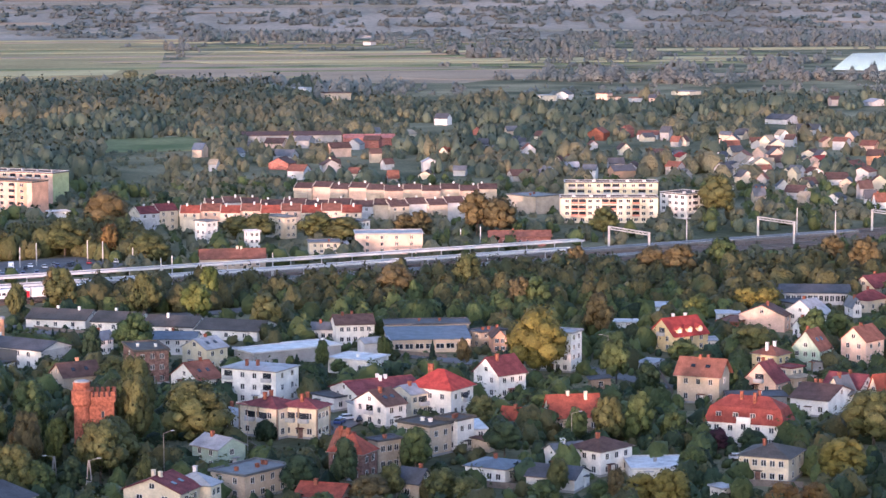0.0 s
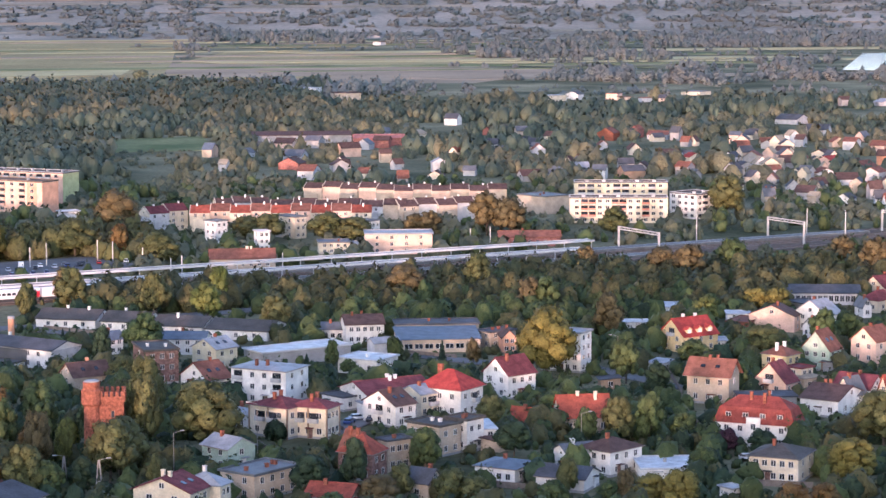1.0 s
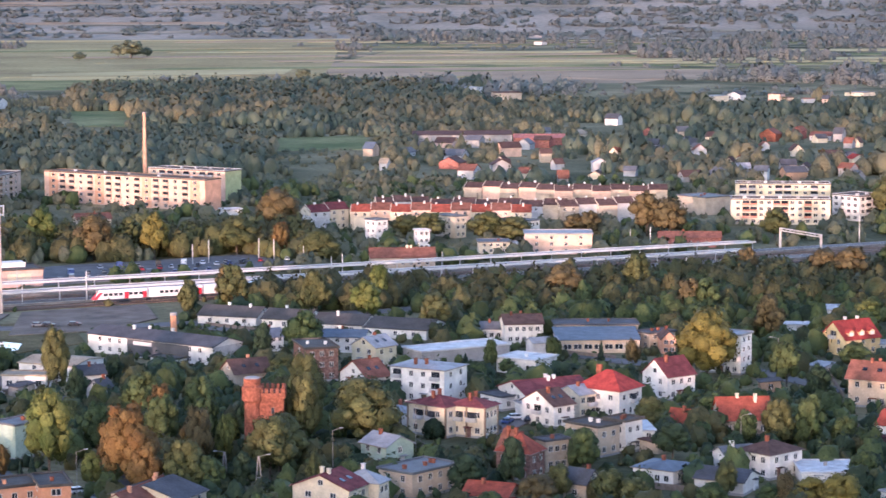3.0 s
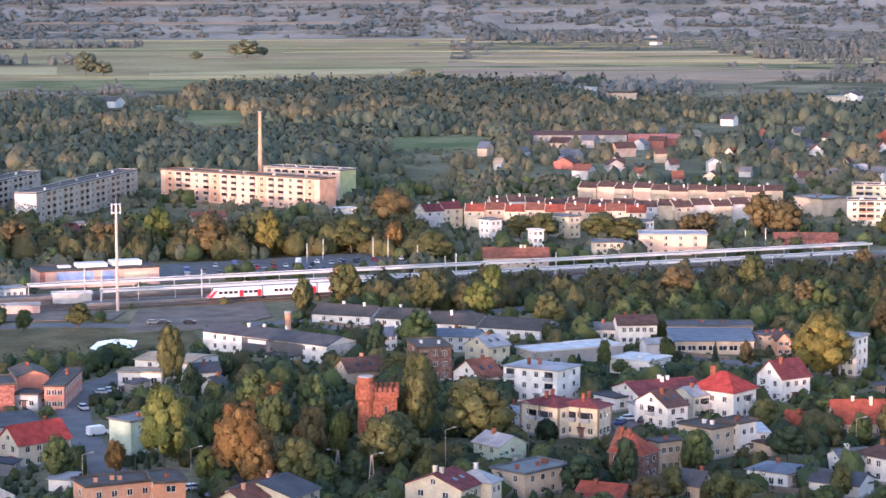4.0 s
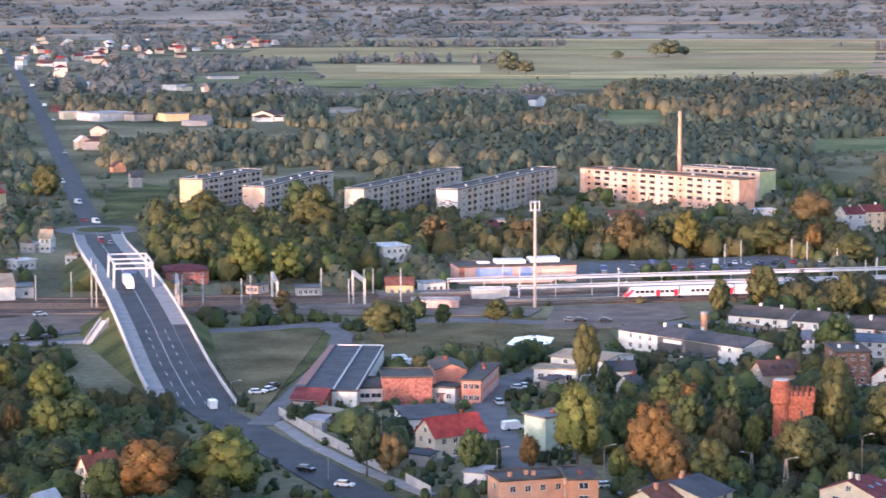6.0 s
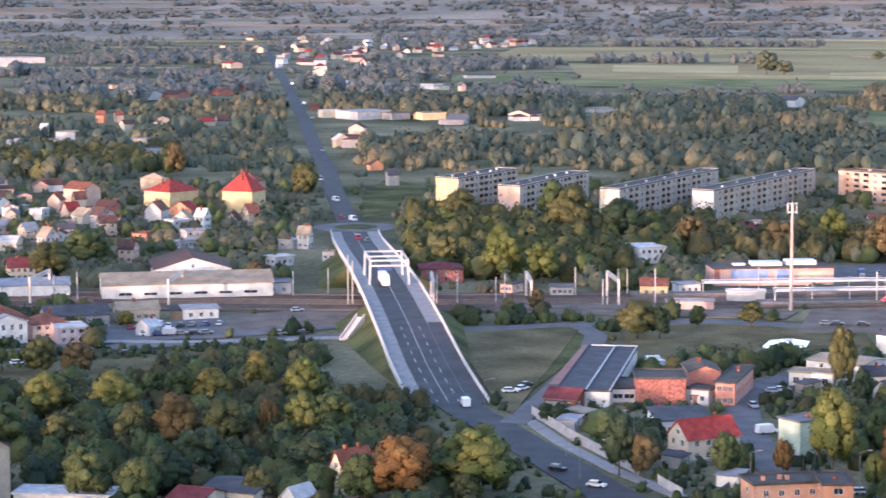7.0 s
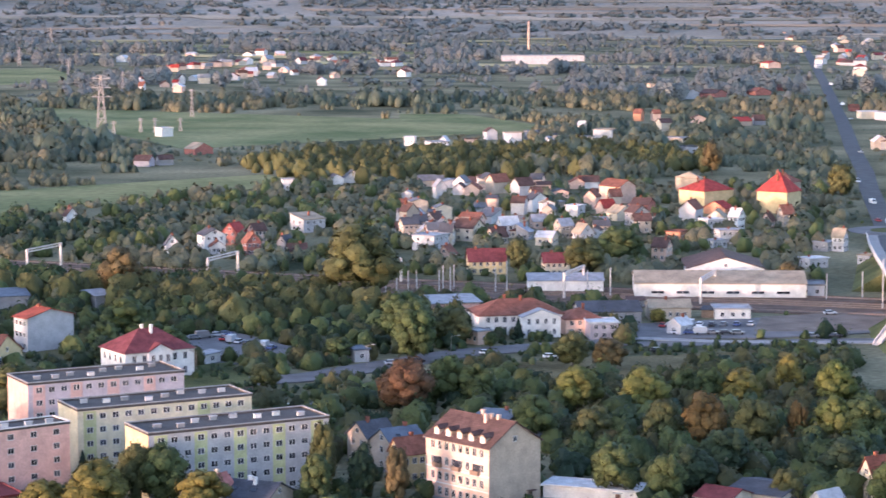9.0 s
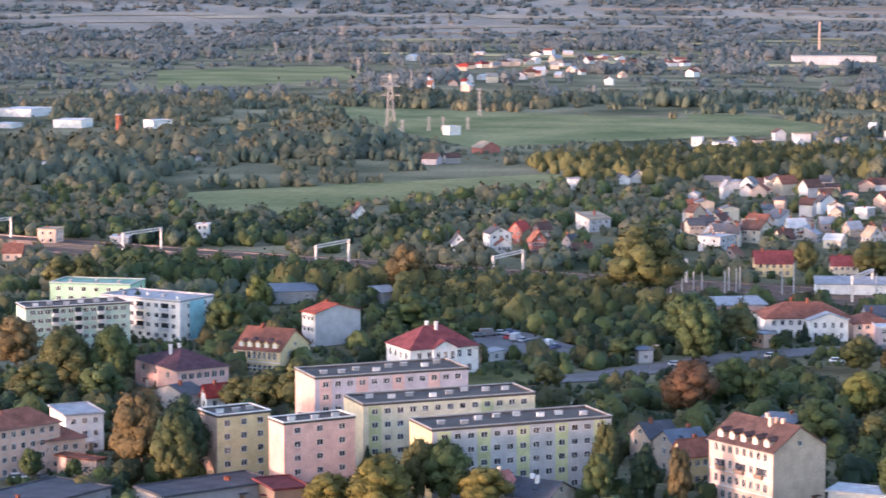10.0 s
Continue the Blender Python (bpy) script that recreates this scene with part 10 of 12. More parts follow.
house(461.2, 1188.9, 13.8, 7.4, 6.6, 3.6, 'gable', wall='cream', cover='slate', bays=(2, 1), rh=3.1, ridge='y', front=50)
house(480.9, 1284.6, 14.5, 6.7, 5.3, 3.6, 'gable', wall='beige', cover='slate', bays=(2, 1), rh=2.7, ridge='x', front=50)
house(581.8, 1505.6, 38.9, 7.6, 7.0, 3.2, 'gable', wall='cream', cover='slate', bays=(2, 1), rh=3.1, ridge='y', front=50)
house(636.6, 1509.8, 47.1, 8.2, 6.5, 5.6, 'gable', wall='lightgrey', cover='slate', bays=(2, 1), rh=3.3, ridge='y', front=50)
house(422.9, 1068.9, 38.4, 5.5, 4.4, 5.6, 'gable', wall='lightgrey', cover='slate', bays=(2, 1), rh=2.4, ridge='x')
house(608.5, 1422.9, -3.2, 8.8, 7.2, 3.6, 'gable', wall='beige', cover='rust', bays=(2, 1), rh=2.8, ridge='y', front=50)
house(486.2, 1180.1, 47.6, 6.5, 5.2, 5.6, 'gable', wall='cream', cover='tan', bays=(2, 1), rh=2.9, ridge='x', front=50)
house(548.6, 1255.1, 46.4, 7.3, 5.8, 3.2, 'gable', wall='salmon', cover='brown', bays=(2, 1), rh=3.2, ridge='x', front=50)
house(461.0, 1133.5, -12.1, 6.9, 5.4, 3.2, 'gable', wall='lightgrey', cover='slate', bays=(2, 1), rh=3.2, ridge='y', front=50)
house(517.7, 1227.9, -12.9, 5.8, 5.2, 3.6, 'gable', wall='salmon', cover='tan', bays=(2, 1), rh=3.6, ridge='y', front=50)
house(448.4, 1074.1, 37.3, 6.2, 5.0, 3.6, 'gable', wall='beige', cover='tan', bays=(2, 1), rh=2.0, ridge='y', front=50)
house(495.1, 1210.2, 47.8, 7.8, 6.6, 3.2, 'gable', wall='cream', cover='slate', bays=(2, 1), rh=2.4, ridge='x', front=50)
house(440.0, 1111.9, 38.4, 5.7, 5.2, 3.6, 'gable', wall='salmon', cover='slate', bays=(2, 1), rh=2.3, ridge='y', front=50)
house(564.4, 1413.2, 38.2, 8.5, 7.5, 5.6, 'gable', wall='cream', cover='tan', bays=(2, 1), rh=3.4, ridge='x', front=50)
house(502.6, 1259.5, 58.2, 8.1, 7.0, 3.6, 'gable', wall='cream', cover='tan', bays=(2, 1), rh=3.5, ridge='y', front=50)
house(475.8, 1059.7, -14.2, 5.5, 4.4, 3.6, 'gable', wall='lightgrey', cover='slate', bays=(2, 1), rh=3.5, ridge='x', front=50)
house(643.9, 1463.9, 36.3, 7.9, 7.0, 3.6, 'gable', wall='salmon', cover='grey', bays=(2, 1), rh=3.4, ridge='x', front=50)
house(610.7, 1489.8, 37.7, 7.3, 5.9, 3.2, 'gable', wall='cream', cover='slate', bays=(2, 1), rh=3.1, ridge='x', front=50)
house(433.4, 1142.2, 49.2, 7.3, 6.0, 3.6, 'gable', wall='cream', cover='brown', bays=(2, 1), rh=2.6, ridge='x', front=50)
house(502.5, 1123.7, 55.9, 6.2, 4.8, 3.2, 'gable', wall='lightgrey', cover='rust', bays=(2, 1), rh=2.9, ridge='x', front=50)
house(420.3, 1063.9, -1.6, 5.5, 4.8, 5.6, 'gable', wall='beige', cover='grey', bays=(2, 1), rh=3.2, ridge='x')
house(558.9, 1385.7, -12.0, 8.4, 7.8, 5.6, 'gable', wall='cream', cover='slate', bays=(2, 1), rh=2.8, ridge='y', front=50)
house(536.8, 1286.4, -12.6, 7.8, 6.3, 3.2, 'gable', wall='cream', cover='slate', bays=(2, 1), rh=2.5, ridge='y', front=50)
house(593.7, 1462.6, 12.9, 7.3, 6.7, 5.6, 'gable', wall='white', cover='tan', bays=(2, 1), rh=3.1, ridge='y', front=50)
house(585.6, 1510.4, 48.8, 8.7, 6.5, 3.6, 'gable', wall='beige', cover='slate', bays=(2, 1), rh=3.1, ridge='y', front=50)
house(558.5, 1459.6, 59.1, 8.4, 7.8, 3.6, 'gable', wall='salmon', cover='slate', bays=(2, 1), rh=2.9, ridge='x', front=50)
house(510.9, 1331.2, 14.0, 8.3, 6.6, 5.6, 'gable', wall='cream', cover='slate', bays=(2, 1), rh=3.3, ridge='x', front=50)
house(558.9, 1472.9, 49.2, 7.6, 7.1, 5.6, 'gable', wall='salmon', cover='grey', bays=(2, 1), rh=2.1, ridge='y', front=50)
house(498.4, 1274.9, -1.4, 8.2, 6.5, 3.6, 'gable', wall='white', cover='tan', bays=(2, 1), rh=3.5, ridge='y', front=50)
house(478.2, 1213.8, 38.5, 5.7, 5.2, 3.2, 'gable', wall='lightgrey', cover='grey', bays=(2, 1), rh=3.2, ridge='x', front=50)
house(561.6, 1423.3, 58.5, 8.9, 7.6, 3.2, 'gable', wall='lightgrey', cover='brown', bays=(2, 1), rh=2.4, ridge='x', front=50)
house(470.3, 1120.0, 47.2, 5.5, 4.5, 3.2, 'gable', wall='beige', cover='slate', bays=(2, 1), rh=3.0, ridge='x', front=50)
house(546.6, 1286.8, 12.0, 7.0, 5.8, 5.6, 'gable', wall='cream', cover='slate', bays=(2, 1), rh=3.2, ridge='y', front=50)
house(529.4, 1283.9, 57.6, 6.5, 5.8, 3.6, 'gable', wall='beige', cover='rust', bays=(2, 1), rh=2.8, ridge='x', front=50)
house(629.3, 1511.0, -12.6, 10.0, 7.8, 5.6, 'gable', wall='beige', cover='slate', bays=(2, 1), rh=3.5, ridge='x', front=50)
house(406.0, 1327.1, 63.0, 5.5, 4.2, 3.6, 'gable', wall='grey', cover='rust', bays=(1, 1), rh=2.3, ridge='x', front=50)
house(524.2, 1457.2, 50.2, 5.9, 5.1, 3.2, 'gable', wall='cream', cover='brown', bays=(1, 1), rh=3.2, ridge='x', front=50)
house(514.0, 1501.2, 16.1, 8.1, 6.3, 3.2, 'gable', wall='cream', cover='slate', bays=(1, 1), rh=2.4, ridge='x', front=50)
house(443.6, 1294.0, 51.1, 5.5, 4.6, 3.6, 'gable', wall='lightgrey', cover='grey', bays=(1, 1), rh=3.2, ridge='y', front=50)
house(407.0, 1413.5, -6.1, 8.2, 6.8, 3.2, 'gable', wall='lightgrey', cover='rust', bays=(1, 1), rh=3.2, ridge='y', front=50)
house(321.7, 1532.6, 58.1, 5.5, 5.1, 3.6, 'gable', wall='lightgrey', cover='grey', bays=(1, 1), rh=2.8, ridge='x', front=50)
house(267.1, 1268.2, 58.1, 7.0, 5.9, 3.2, 'gable', wall='cream', cover='rust', bays=(1, 1), rh=2.6, ridge='y', front=50)
house(269.5, 1341.9, 58.6, 7.2, 6.5, 3.6, 'gable', wall='cream', cover='brown', bays=(1, 1), rh=3.0, ridge='x', front=50)
house(478.5, 1342.0, 0.4, 5.5, 4.9, 3.2, 'gable', wall='white', cover='slate', bays=(1, 1), rh=2.9, ridge='x', front=50)
house(456.5, 1439.3, 2.4, 5.5, 4.5, 3.6, 'gable', wall='lightgrey', cover='rust', bays=(1, 1), rh=2.1, ridge='y', front=50)
house(418.3, 1462.8, 64.0, 7.6, 6.0, 3.2, 'gable', wall='grey', cover='slate', bays=(1, 1), rh=3.3, ridge='y', front=50)
house(280.8, 1234.5, -2.8, 5.6, 4.8, 3.2, 'gable', wall='grey', cover='rust', bays=(1, 1), rh=3.5, ridge='x', front=50)
house(380.6, 1404.3, 19.8, 6.3, 5.8, 3.6, 'gable', wall='lightgrey', cover='grey', bays=(1, 1), rh=2.9, ridge='x', front=50)
house(398.6, 1320.2, 53.2, 5.5, 4.3, 3.6, 'gable', wall='cream', cover='brown', bays=(1, 1), rh=2.2, ridge='x', front=50)
house(421.0, 1490.2, 44.2, 7.0, 6.2, 3.2, 'gable', wall='grey', cover='slate', bays=(1, 1), rh=2.7, ridge='x', front=50)
house(435.1, 1207.9, 15.2, 5.5, 5.2, 3.6, 'gable', wall='grey', cover='grey', bays=(1, 1), rh=2.8, ridge='y', front=50)
house(351.7, 1599.6, 7.6, 5.8, 4.7, 3.2, 'gable', wall='lightgrey', cover='grey', bays=(1, 1), rh=2.8, ridge='x', front=50)
house(462.1, 1393.5, 1.7, 7.6, 7.0, 3.6, 'gable', wall='cream', cover='brown', bays=(1, 1), rh=3.5, ridge='y', front=50)
house(297.5, 1322.2, 22.3, 6.0, 5.0, 3.6, 'gable', wall='lightgrey', cover='brown', bays=(1, 1), rh=2.5, ridge='x', front=50)
house(437.4, 1604.8, 64.8, 9.3, 7.1, 3.2, 'gable', wall='grey', cover='brown', bays=(1, 1), rh=2.8, ridge='x', front=50)
house(392.4, 1466.0, 65.0, 7.4, 6.5, 3.2, 'gable', wall='lightgrey', cover='slate', bays=(1, 1), rh=3.3, ridge='y', front=50)
house(516.5, 1451.2, 50.4, 6.1, 5.5, 3.6, 'gable', wall='grey', cover='rust', bays=(1, 1), rh=3.0, ridge='y', front=50)

# ---- far streets ----
far_rng = random.Random(12)
for ax, ay, bx, by, n in (
    (-1306, 2414, -1319, 2706, 14),
    (-1114, 2155, -1318, 2855, 12),
    (-1209, 2685, -1110, 2663, 6),
    (-1164, 4565, -902, 3830, 6),
    (-841, 3851, -491, 2382, 7),
    (-866, 3999, -973, 5134, 8),
    (-621, 2871, -648, 3556, 9),
    (-578, 3306, -456, 3735, 11),
    (-629, 6683, -336, 7020, 8),
    (-881, 5330, -825, 5466, 3),
    (-579, 6783, -237, 7057, 9),
    (-941, 5609, -861, 5603, 4),
    (-547, 3852, -457, 3786, 5),
):
    for i in range(n):
        k = (i + far_rng.uniform(0.1, 0.9)) / n
        house(ax + (bx - ax) * k + far_rng.uniform(-14, 14), ay + (by - ay) * k + far_rng.uniform(-30, 30), far_rng.uniform(10, 80), far_rng.uniform(9, 17), far_rng.uniform(8, 11), far_rng.choice((3.2, 4.5, 6.0)),
              far_rng.choice(("gable", "gable", "hip", "flat")), far_rng.uniform(2.2, 4.2), far_rng.choice("xy"), far_rng.choice(("white", "cream", "lightgrey", "salmon", "beige")), far_rng.choice(("red", "rust", "brown", "grey", "lightgrey", "maroon")))

# ---- western edge ----
house(-443.2, 857.5, 47.3, 9.0, 8.6, 6, 'gable', wall='white', cover='slate', rh=2.4, ridge='y')
house(-433.1, 842.9, 37.2, 5.9, 4.9, 3.2, 'gable', wall='white', cover='rust', rh=2.1, ridge='y')
house(-418.0, 842.8, 46.4, 5.9, 5.4, 5.6, 'gable', wall='rose', cover='rust', rh=3.5, ridge='y')
house(-435.5, 883.3, 61.2, 6.2, 5.2, 5.6, 'gable', wall='salmon', cover='brown', rh=2.5, ridge='x')
house(-396.0, 838.1, 35.3, 7.3, 5.8, 3.6, 'gable', wall='yellow', cover='brown', rh=2.4, ridge='x')
house(-434.9, 931.5, 60.0, 11.2, 10.2, 5.6, 'shed', wall='lightgrey', cover='tan', rh=2.2, ridge='x')
house(-412.2, 861.6, 85.6, 6.0, 5.3, 3.2, 'gable', wall='grey', cover='slate', rh=3.2, ridge='x')
house(-442.0, 875.5, 86.8, 7.7, 6.2, 5.6, 'gable', wall='rose', cover='red', rh=3.2, ridge='x')
house(-451.4, 838.9, 38.3, 5.5, 4.1, 3.6, 'gable', wall='white', cover='slate', rh=3.5, ridge='y')
house(-520.0, 1148.6, 44.4, 7.9, 6.5, 3.2, 'gable', wall='white', cover='slate', rh=2.3, ridge='y', bays=(2, 2), front=50)
house(-515.1, 1159.5, 34.0, 8.9, 6.8, 3.2, 'gable', wall='white', cover='slate', rh=3.6, ridge='y', bays=(2, 2), front=50)
house(-527.4, 1105.4, 35.5, 5.5, 4.8, 6, 'flat', wall='white', cover='lightgrey', rh=0.2, ridge='x', bays=(2, 2), front=50)
house(-687.0, 1313.5, 62.6, 13.8, 11.0, 3.6, 'gable', wall='rose', cover='tan', rh=3.5, ridge='y', bays=(2, 2), front=50)
house(-672.8, 1218.8, 98.9, 9.8, 9.2, 3.6, 'gable', wall='lilac', cover='brown', rh=2.7, ridge='y', bays=(2, 2), front=50)
house(-666.2, 1230.9, 48.4, 8.7, 6.8, 3.6, 'gable', wall='grey', cover='brown', rh=2.2, ridge='x', bays=(2, 2), front=50)
house(-784.3, 1448.9, 63.4, 9.2, 8.4, 6, 'flat', wall='white', cover='white', rh=0.2, ridge='x', bays=(2, 2), front=50)
house(-550.7, 928.8, 50.7, 5.5, 4.7, 3.2, 'gable', wall='white', cover='brown', rh=3.5, ridge='y')
house(-585.2, 795.5, 116.3, 9.3, 7.2, 3.2, 'flat', wall='lightgrey', cover='white', rh=0.2, ridge='x')
house(-569.6, 832.2, 114.4, 5.5, 5.0, 5.6, 'flat', wall='white', cover='white', rh=0.2, ridge='y')
house(-864.4, 1343.6, 92.8, 22.3, 17.5, 3.2, 'flat', wall='white', cover='lightgrey', rh=0.2, ridge='y', bays=(2, 2), front=50)
house(-867.8, 1308.0, 43.6, 14.7, 12.3, 3.2, 'flat', wall='white', cover='brown', rh=0.2, ridge='y', bays=(2, 2), front=50)
house(-808.6, 1176.1, 94.5, 13.3, 10.0, 3.2, 'flat', wall='lightgrey', cover='grey', rh=0.2, ridge='x', bays=(2, 2), front=50)
house(-1010.4, 1419.9, 70.4, 16.3, 12.5, 5.6, 'flat', wall='white', cover='white', rh=0.2, ridge='y', bays=(2, 2), front=50)
house(-1070.0, 1398.1, 107.4, 24.6, 21.4, 5.6, 'flat', wall='white', cover='white', rh=0.2, ridge='y', bays=(2, 2), front=50)
house(-1190.2, 1493.9, 98.5, 32.6, 29.2, 6, 'flat', wall='white', cover='white', rh=0.2, ridge='x', bays=(2, 2), front=50)
house(-1108.6, 1371.8, 98.9, 16.5, 14.4, 3.2, 'flat', wall='white', cover='white', rh=0.2, ridge='x', bays=(2, 2), front=50)
house(-852.5, 1087.0, 48.1, 8.6, 6.8, 3.6, 'flat', wall='white', cover='white', rh=0.2, ridge='y', bays=(2, 2), front=50)
house(-589.0, 730.7, 118.9, 8.8, 7.4, 3.2, 'gable', wall='salmon', cover='rust', rh=3.1, ridge='y')
house(-613.3, 784.8, 108.0, 9.3, 7.9, 6, 'flat', wall='salmon', cover='tan', rh=0.2, ridge='y')
house(-1068.1, 2004.6, 98.1, 10.8, 8.7, 5.6, 'gable', wall='salmon', cover='white', chimneys=0, bays=(0, 0), rh=2.2, ridge='x', front=50)
house(-1131.7, 2392.4, 60.3, 7.4, 6.1, 3.2, 'gable', wall='white', cover='rust', chimneys=0, bays=(0, 0), rh=2.7, ridge='x', front=50)
house(-1001.5, 2395.0, 82.7, 12.8, 9.8, 5.6, 'gable', wall='white', cover='rust', chimneys=0, bays=(0, 0), rh=2.8, ridge='x', front=50)
house(-1202.3, 2181.7, 48.9, 10.7, 8.9, 3.6, 'gable', wall='white', cover='rust', chimneys=0, bays=(0, 0), rh=2.2, ridge='x', front=50)
house(-1059.7, 2341.8, 59.3, 8.7, 7.1, 3.2, 'gable', wall='salmon', cover='tan', chimneys=0, bays=(0, 0), rh=3.1, ridge='y', front=50)
house(-1106.0, 2001.2, 98.9, 6.1, 5.1, 6, 'gable', wall='white', cover='rust', chimneys=0, bays=(0, 0), rh=3.4, ridge='y', front=50)
house(-1280.0, 2819.5, 59.4, 9.6, 9.0, 3.6, 'gable', wall='white', cover='brown', chimneys=0, bays=(0, 0), rh=2.9, ridge='y', front=50)
house(-999.5, 2177.2, 104.7, 9.1, 7.9, 5.6, 'gable', wall='white', cover='white', chimneys=0, bays=(0, 0), rh=2.0, ridge='x', front=50)
house(-1112.4, 2081.5, 98.1, 6.3, 5.9, 5.6, 'gable', wall='white', cover='red', chimneys=0, bays=(0, 0), rh=2.3, ridge='y', front=50)
house(-1028.1, 2236.7, 44.7, 6.6, 6.2, 3.2, 'gable', wall='white', cover='brown', chimneys=0, bays=(0, 0), rh=3.3, ridge='y', front=50)
house(-1453.2, 2966.4, 96.1, 15.3, 12.4, 6, 'gable', wall='white', cover='rust', chimneys=0, bays=(0, 0), rh=3.0, ridge='y', front=50)
house(-1131.0, 2092.3, 38.4, 8.6, 7.8, 3.2, 'gable', wall='salmon', cover='rust', chimneys=0, bays=(0, 0), rh=2.9, ridge='y', front=50)
house(-1187.7, 2797.3, 33.0, 14.4, 10.8, 3.2, 'gable', wall='white', cover='rust', chimneys=0, bays=(0, 0), rh=2.6, ridge='x', front=50)
house(-1452.8, 2929.0, 96.4, 15.4, 13.5, 3.2, 'gable', wall='white', cover='brown', chimneys=0, bays=(0, 0), rh=2.7, ridge='x', front=50)
house(-1137.3, 2628.3, 33.4, 10.9, 9.3, 6, 'gable', wall='white', cover='rust', chimneys=0, bays=(0, 0), rh=2.7, ridge='x', front=50)
house(-1317.5, 2617.0, 106.7, 11.3, 9.4, 3.2, 'gable', wall='white', cover='rust', chimneys=0, bays=(0, 0), rh=3.1, ridge='x', front=50)
house(-1046.6, 2508.5, 42.6, 12.8, 11.3, 3.2, 'gable', wall='salmon', cover='rust', chimneys=0, bays=(0, 0), rh=3.4, ridge='y', front=50)
house(-1148.6, 2161.0, 38.0, 6.3, 5.7, 6, 'gable', wall='white', cover='brown', chimneys=0, bays=(0, 0), rh=3.6, ridge='y', front=50)
house(-1173.3, 2455.1, 95.5, 10.8, 10.2, 3.2, 'gable', wall='salmon', cover='white', chimneys=0, bays=(0, 0), rh=3.3, ridge='x', front=50)
house(-1524.6, 2899.0, 97.7, 15.0, 12.1, 3.6, 'gable', wall='salmon', cover='white', chimneys=0, bays=(0, 0), rh=2.0, ridge='y', front=50)
house(-1170.2, 2229.7, 87.7, 10.2, 8.4, 3.6, 'gable', wall='white', cover='white', chimneys=0, bays=(0, 0), rh=2.2, ridge='x', front=50)
house(-1507.4, 2679.6, 89.4, 14.0, 12.7, 6, 'gable', wall='white', cover='white', chimneys=0, bays=(0, 0), rh=2.7, ridge='x', front=50)
house(-1121.6, 2314.8, 85.9, 8.5, 8.0, 3.2, 'gable', wall='salmon', cover='white', chimneys=0, bays=(0, 0), rh=3.0, ridge='y', front=50)
house(-1165.9, 2355.3, 36.3, 12.3, 10.8, 6, 'gable', wall='white', cover='white', chimneys=0, bays=(0, 0), rh=3.4, ridge='x', front=50)
house(-1321.1, 2660.1, 61.4, 8.9, 8.1, 6, 'gable', wall='white', cover='white', chimneys=0, bays=(0, 0), rh=2.2, ridge='y', front=50)
house(-1423.3, 2963.7, 35.7, 12.7, 10.4, 3.2, 'gable', wall='salmon', cover='white', chimneys=0, bays=(0, 0), rh=3.1, ridge='x', front=50)
stack(-909.4, 1235.9, 22, 2.4, 2.0, 'brick', 'round red brick boiler-house chimney')
stack(-1118.3, 3119.7, 46, 1.5, 1.0, 'salmon', 'tall slender pale reddish chimney far off', 'rose')
stack(63.3, 1285.9, 37, 1.1, 0.8, 'peach', 'tall slender orange-tinted chimney behind the flats')
stack(43.2, 717.8, 8.5, 1.0, 0.9, 'orange', 'short round brick chimney')
pylon(-779, 1355, 46, 7, 3)
pylon(-870, 1653, 22, 2.5, 3)
pylon(-1124, 1996, 19, 2.5, 3)
pylon(-1296, 2187, 23, 3, 3)
pylon(-1551, 2503, 24, 4, 3)
pylon(-1730, 2703, 20, 4, 3)
pylon(-2127, 3197, 20, 5, 3)
pylon(-1911, 3175, 31, 6, 3)
pylon(-2091, 3861, 26, 6, 3)
pylon(-1961, 4026, 28, 6, 3)
pylon(-820, 1481, 10, 2.2, 2)
pylon(-811, 1485, 10, 2.2, 2)
pylon(-801, 1504, 9, 2.2, 2)
pylon(-828, 1457, 9, 2.2, 2)
pylon(-802, 1405, 7, 2.2, 2)

# ---- western town ----
ob = house(-317.7, 575.5, 54.2, 20.8, 15.7, 8, roof='hip', rh=5.5, wall='white', cover='maroon', bays=(6, 4), win=(1.2, 2.0), storeys=2, chimneys=2, cw='white', label='white villa with a dark red hipped roof')
bm = bmesh.new()
sec = [(-3.6, 0.0), (3.6, 0.0), (3.6, 8.0), (0.0, 10.0), (-3.6, 8.0)]
bm_solid(bm, [(x, -8.5, z) for x, z in sec] + [(x, -5.0, z) for x, z in sec], [(0, 1, 2, 3, 4), (9, 8, 7, 6, 5)] + [(k, (k + 1) % 5, (k + 1) % 5 + 5, k + 5) for k in range(5)])
part("portico", bm, wallm("white"), ob, "white projecting middle bay with a pediment")
bm = bmesh.new()
for e in (-1, 1):
    bm_beam(bm, (e * 4.0, -7.0, 7.95), (0, -7.0, 10.15), 3.6, 0.25)
part("portico_roof", bm, roofm("maroon"), ob)
for u in (-2.2, 0.0, 2.2):
    for z in (1.4, 4.9):
        put_window(ob, u, -8.5, z, 0, 1.1, 2.2)
dormer_house(-358.8, 557.3, 92.6, 16.8, 14.8, 7, ridge='y', rh=5, wall='yellow', cover='rust', bays=(2, 8), win=(1.1, 2.2), storeys=2, label='yellow historic house with a rust red tiled roof', chimneys=2)
house(-370.0, 607.6, 63.7, 16.1, 7.2, 10, ridge='y', rh=2.2, wall='lightgrey', cover='orange', bays=(0, 3), label='tall grey-white house with a blank gable wall')
block(-426.0, 596.9, 87.0, 16.8, 30.6, 12, storeys=4, bays=(2, 9), wall='white', ends=(('-y', 'teal', 0.45),), balc=(1, 4, 7), faces=('-y', '-x'), stacks=4, cover='lightgrey')
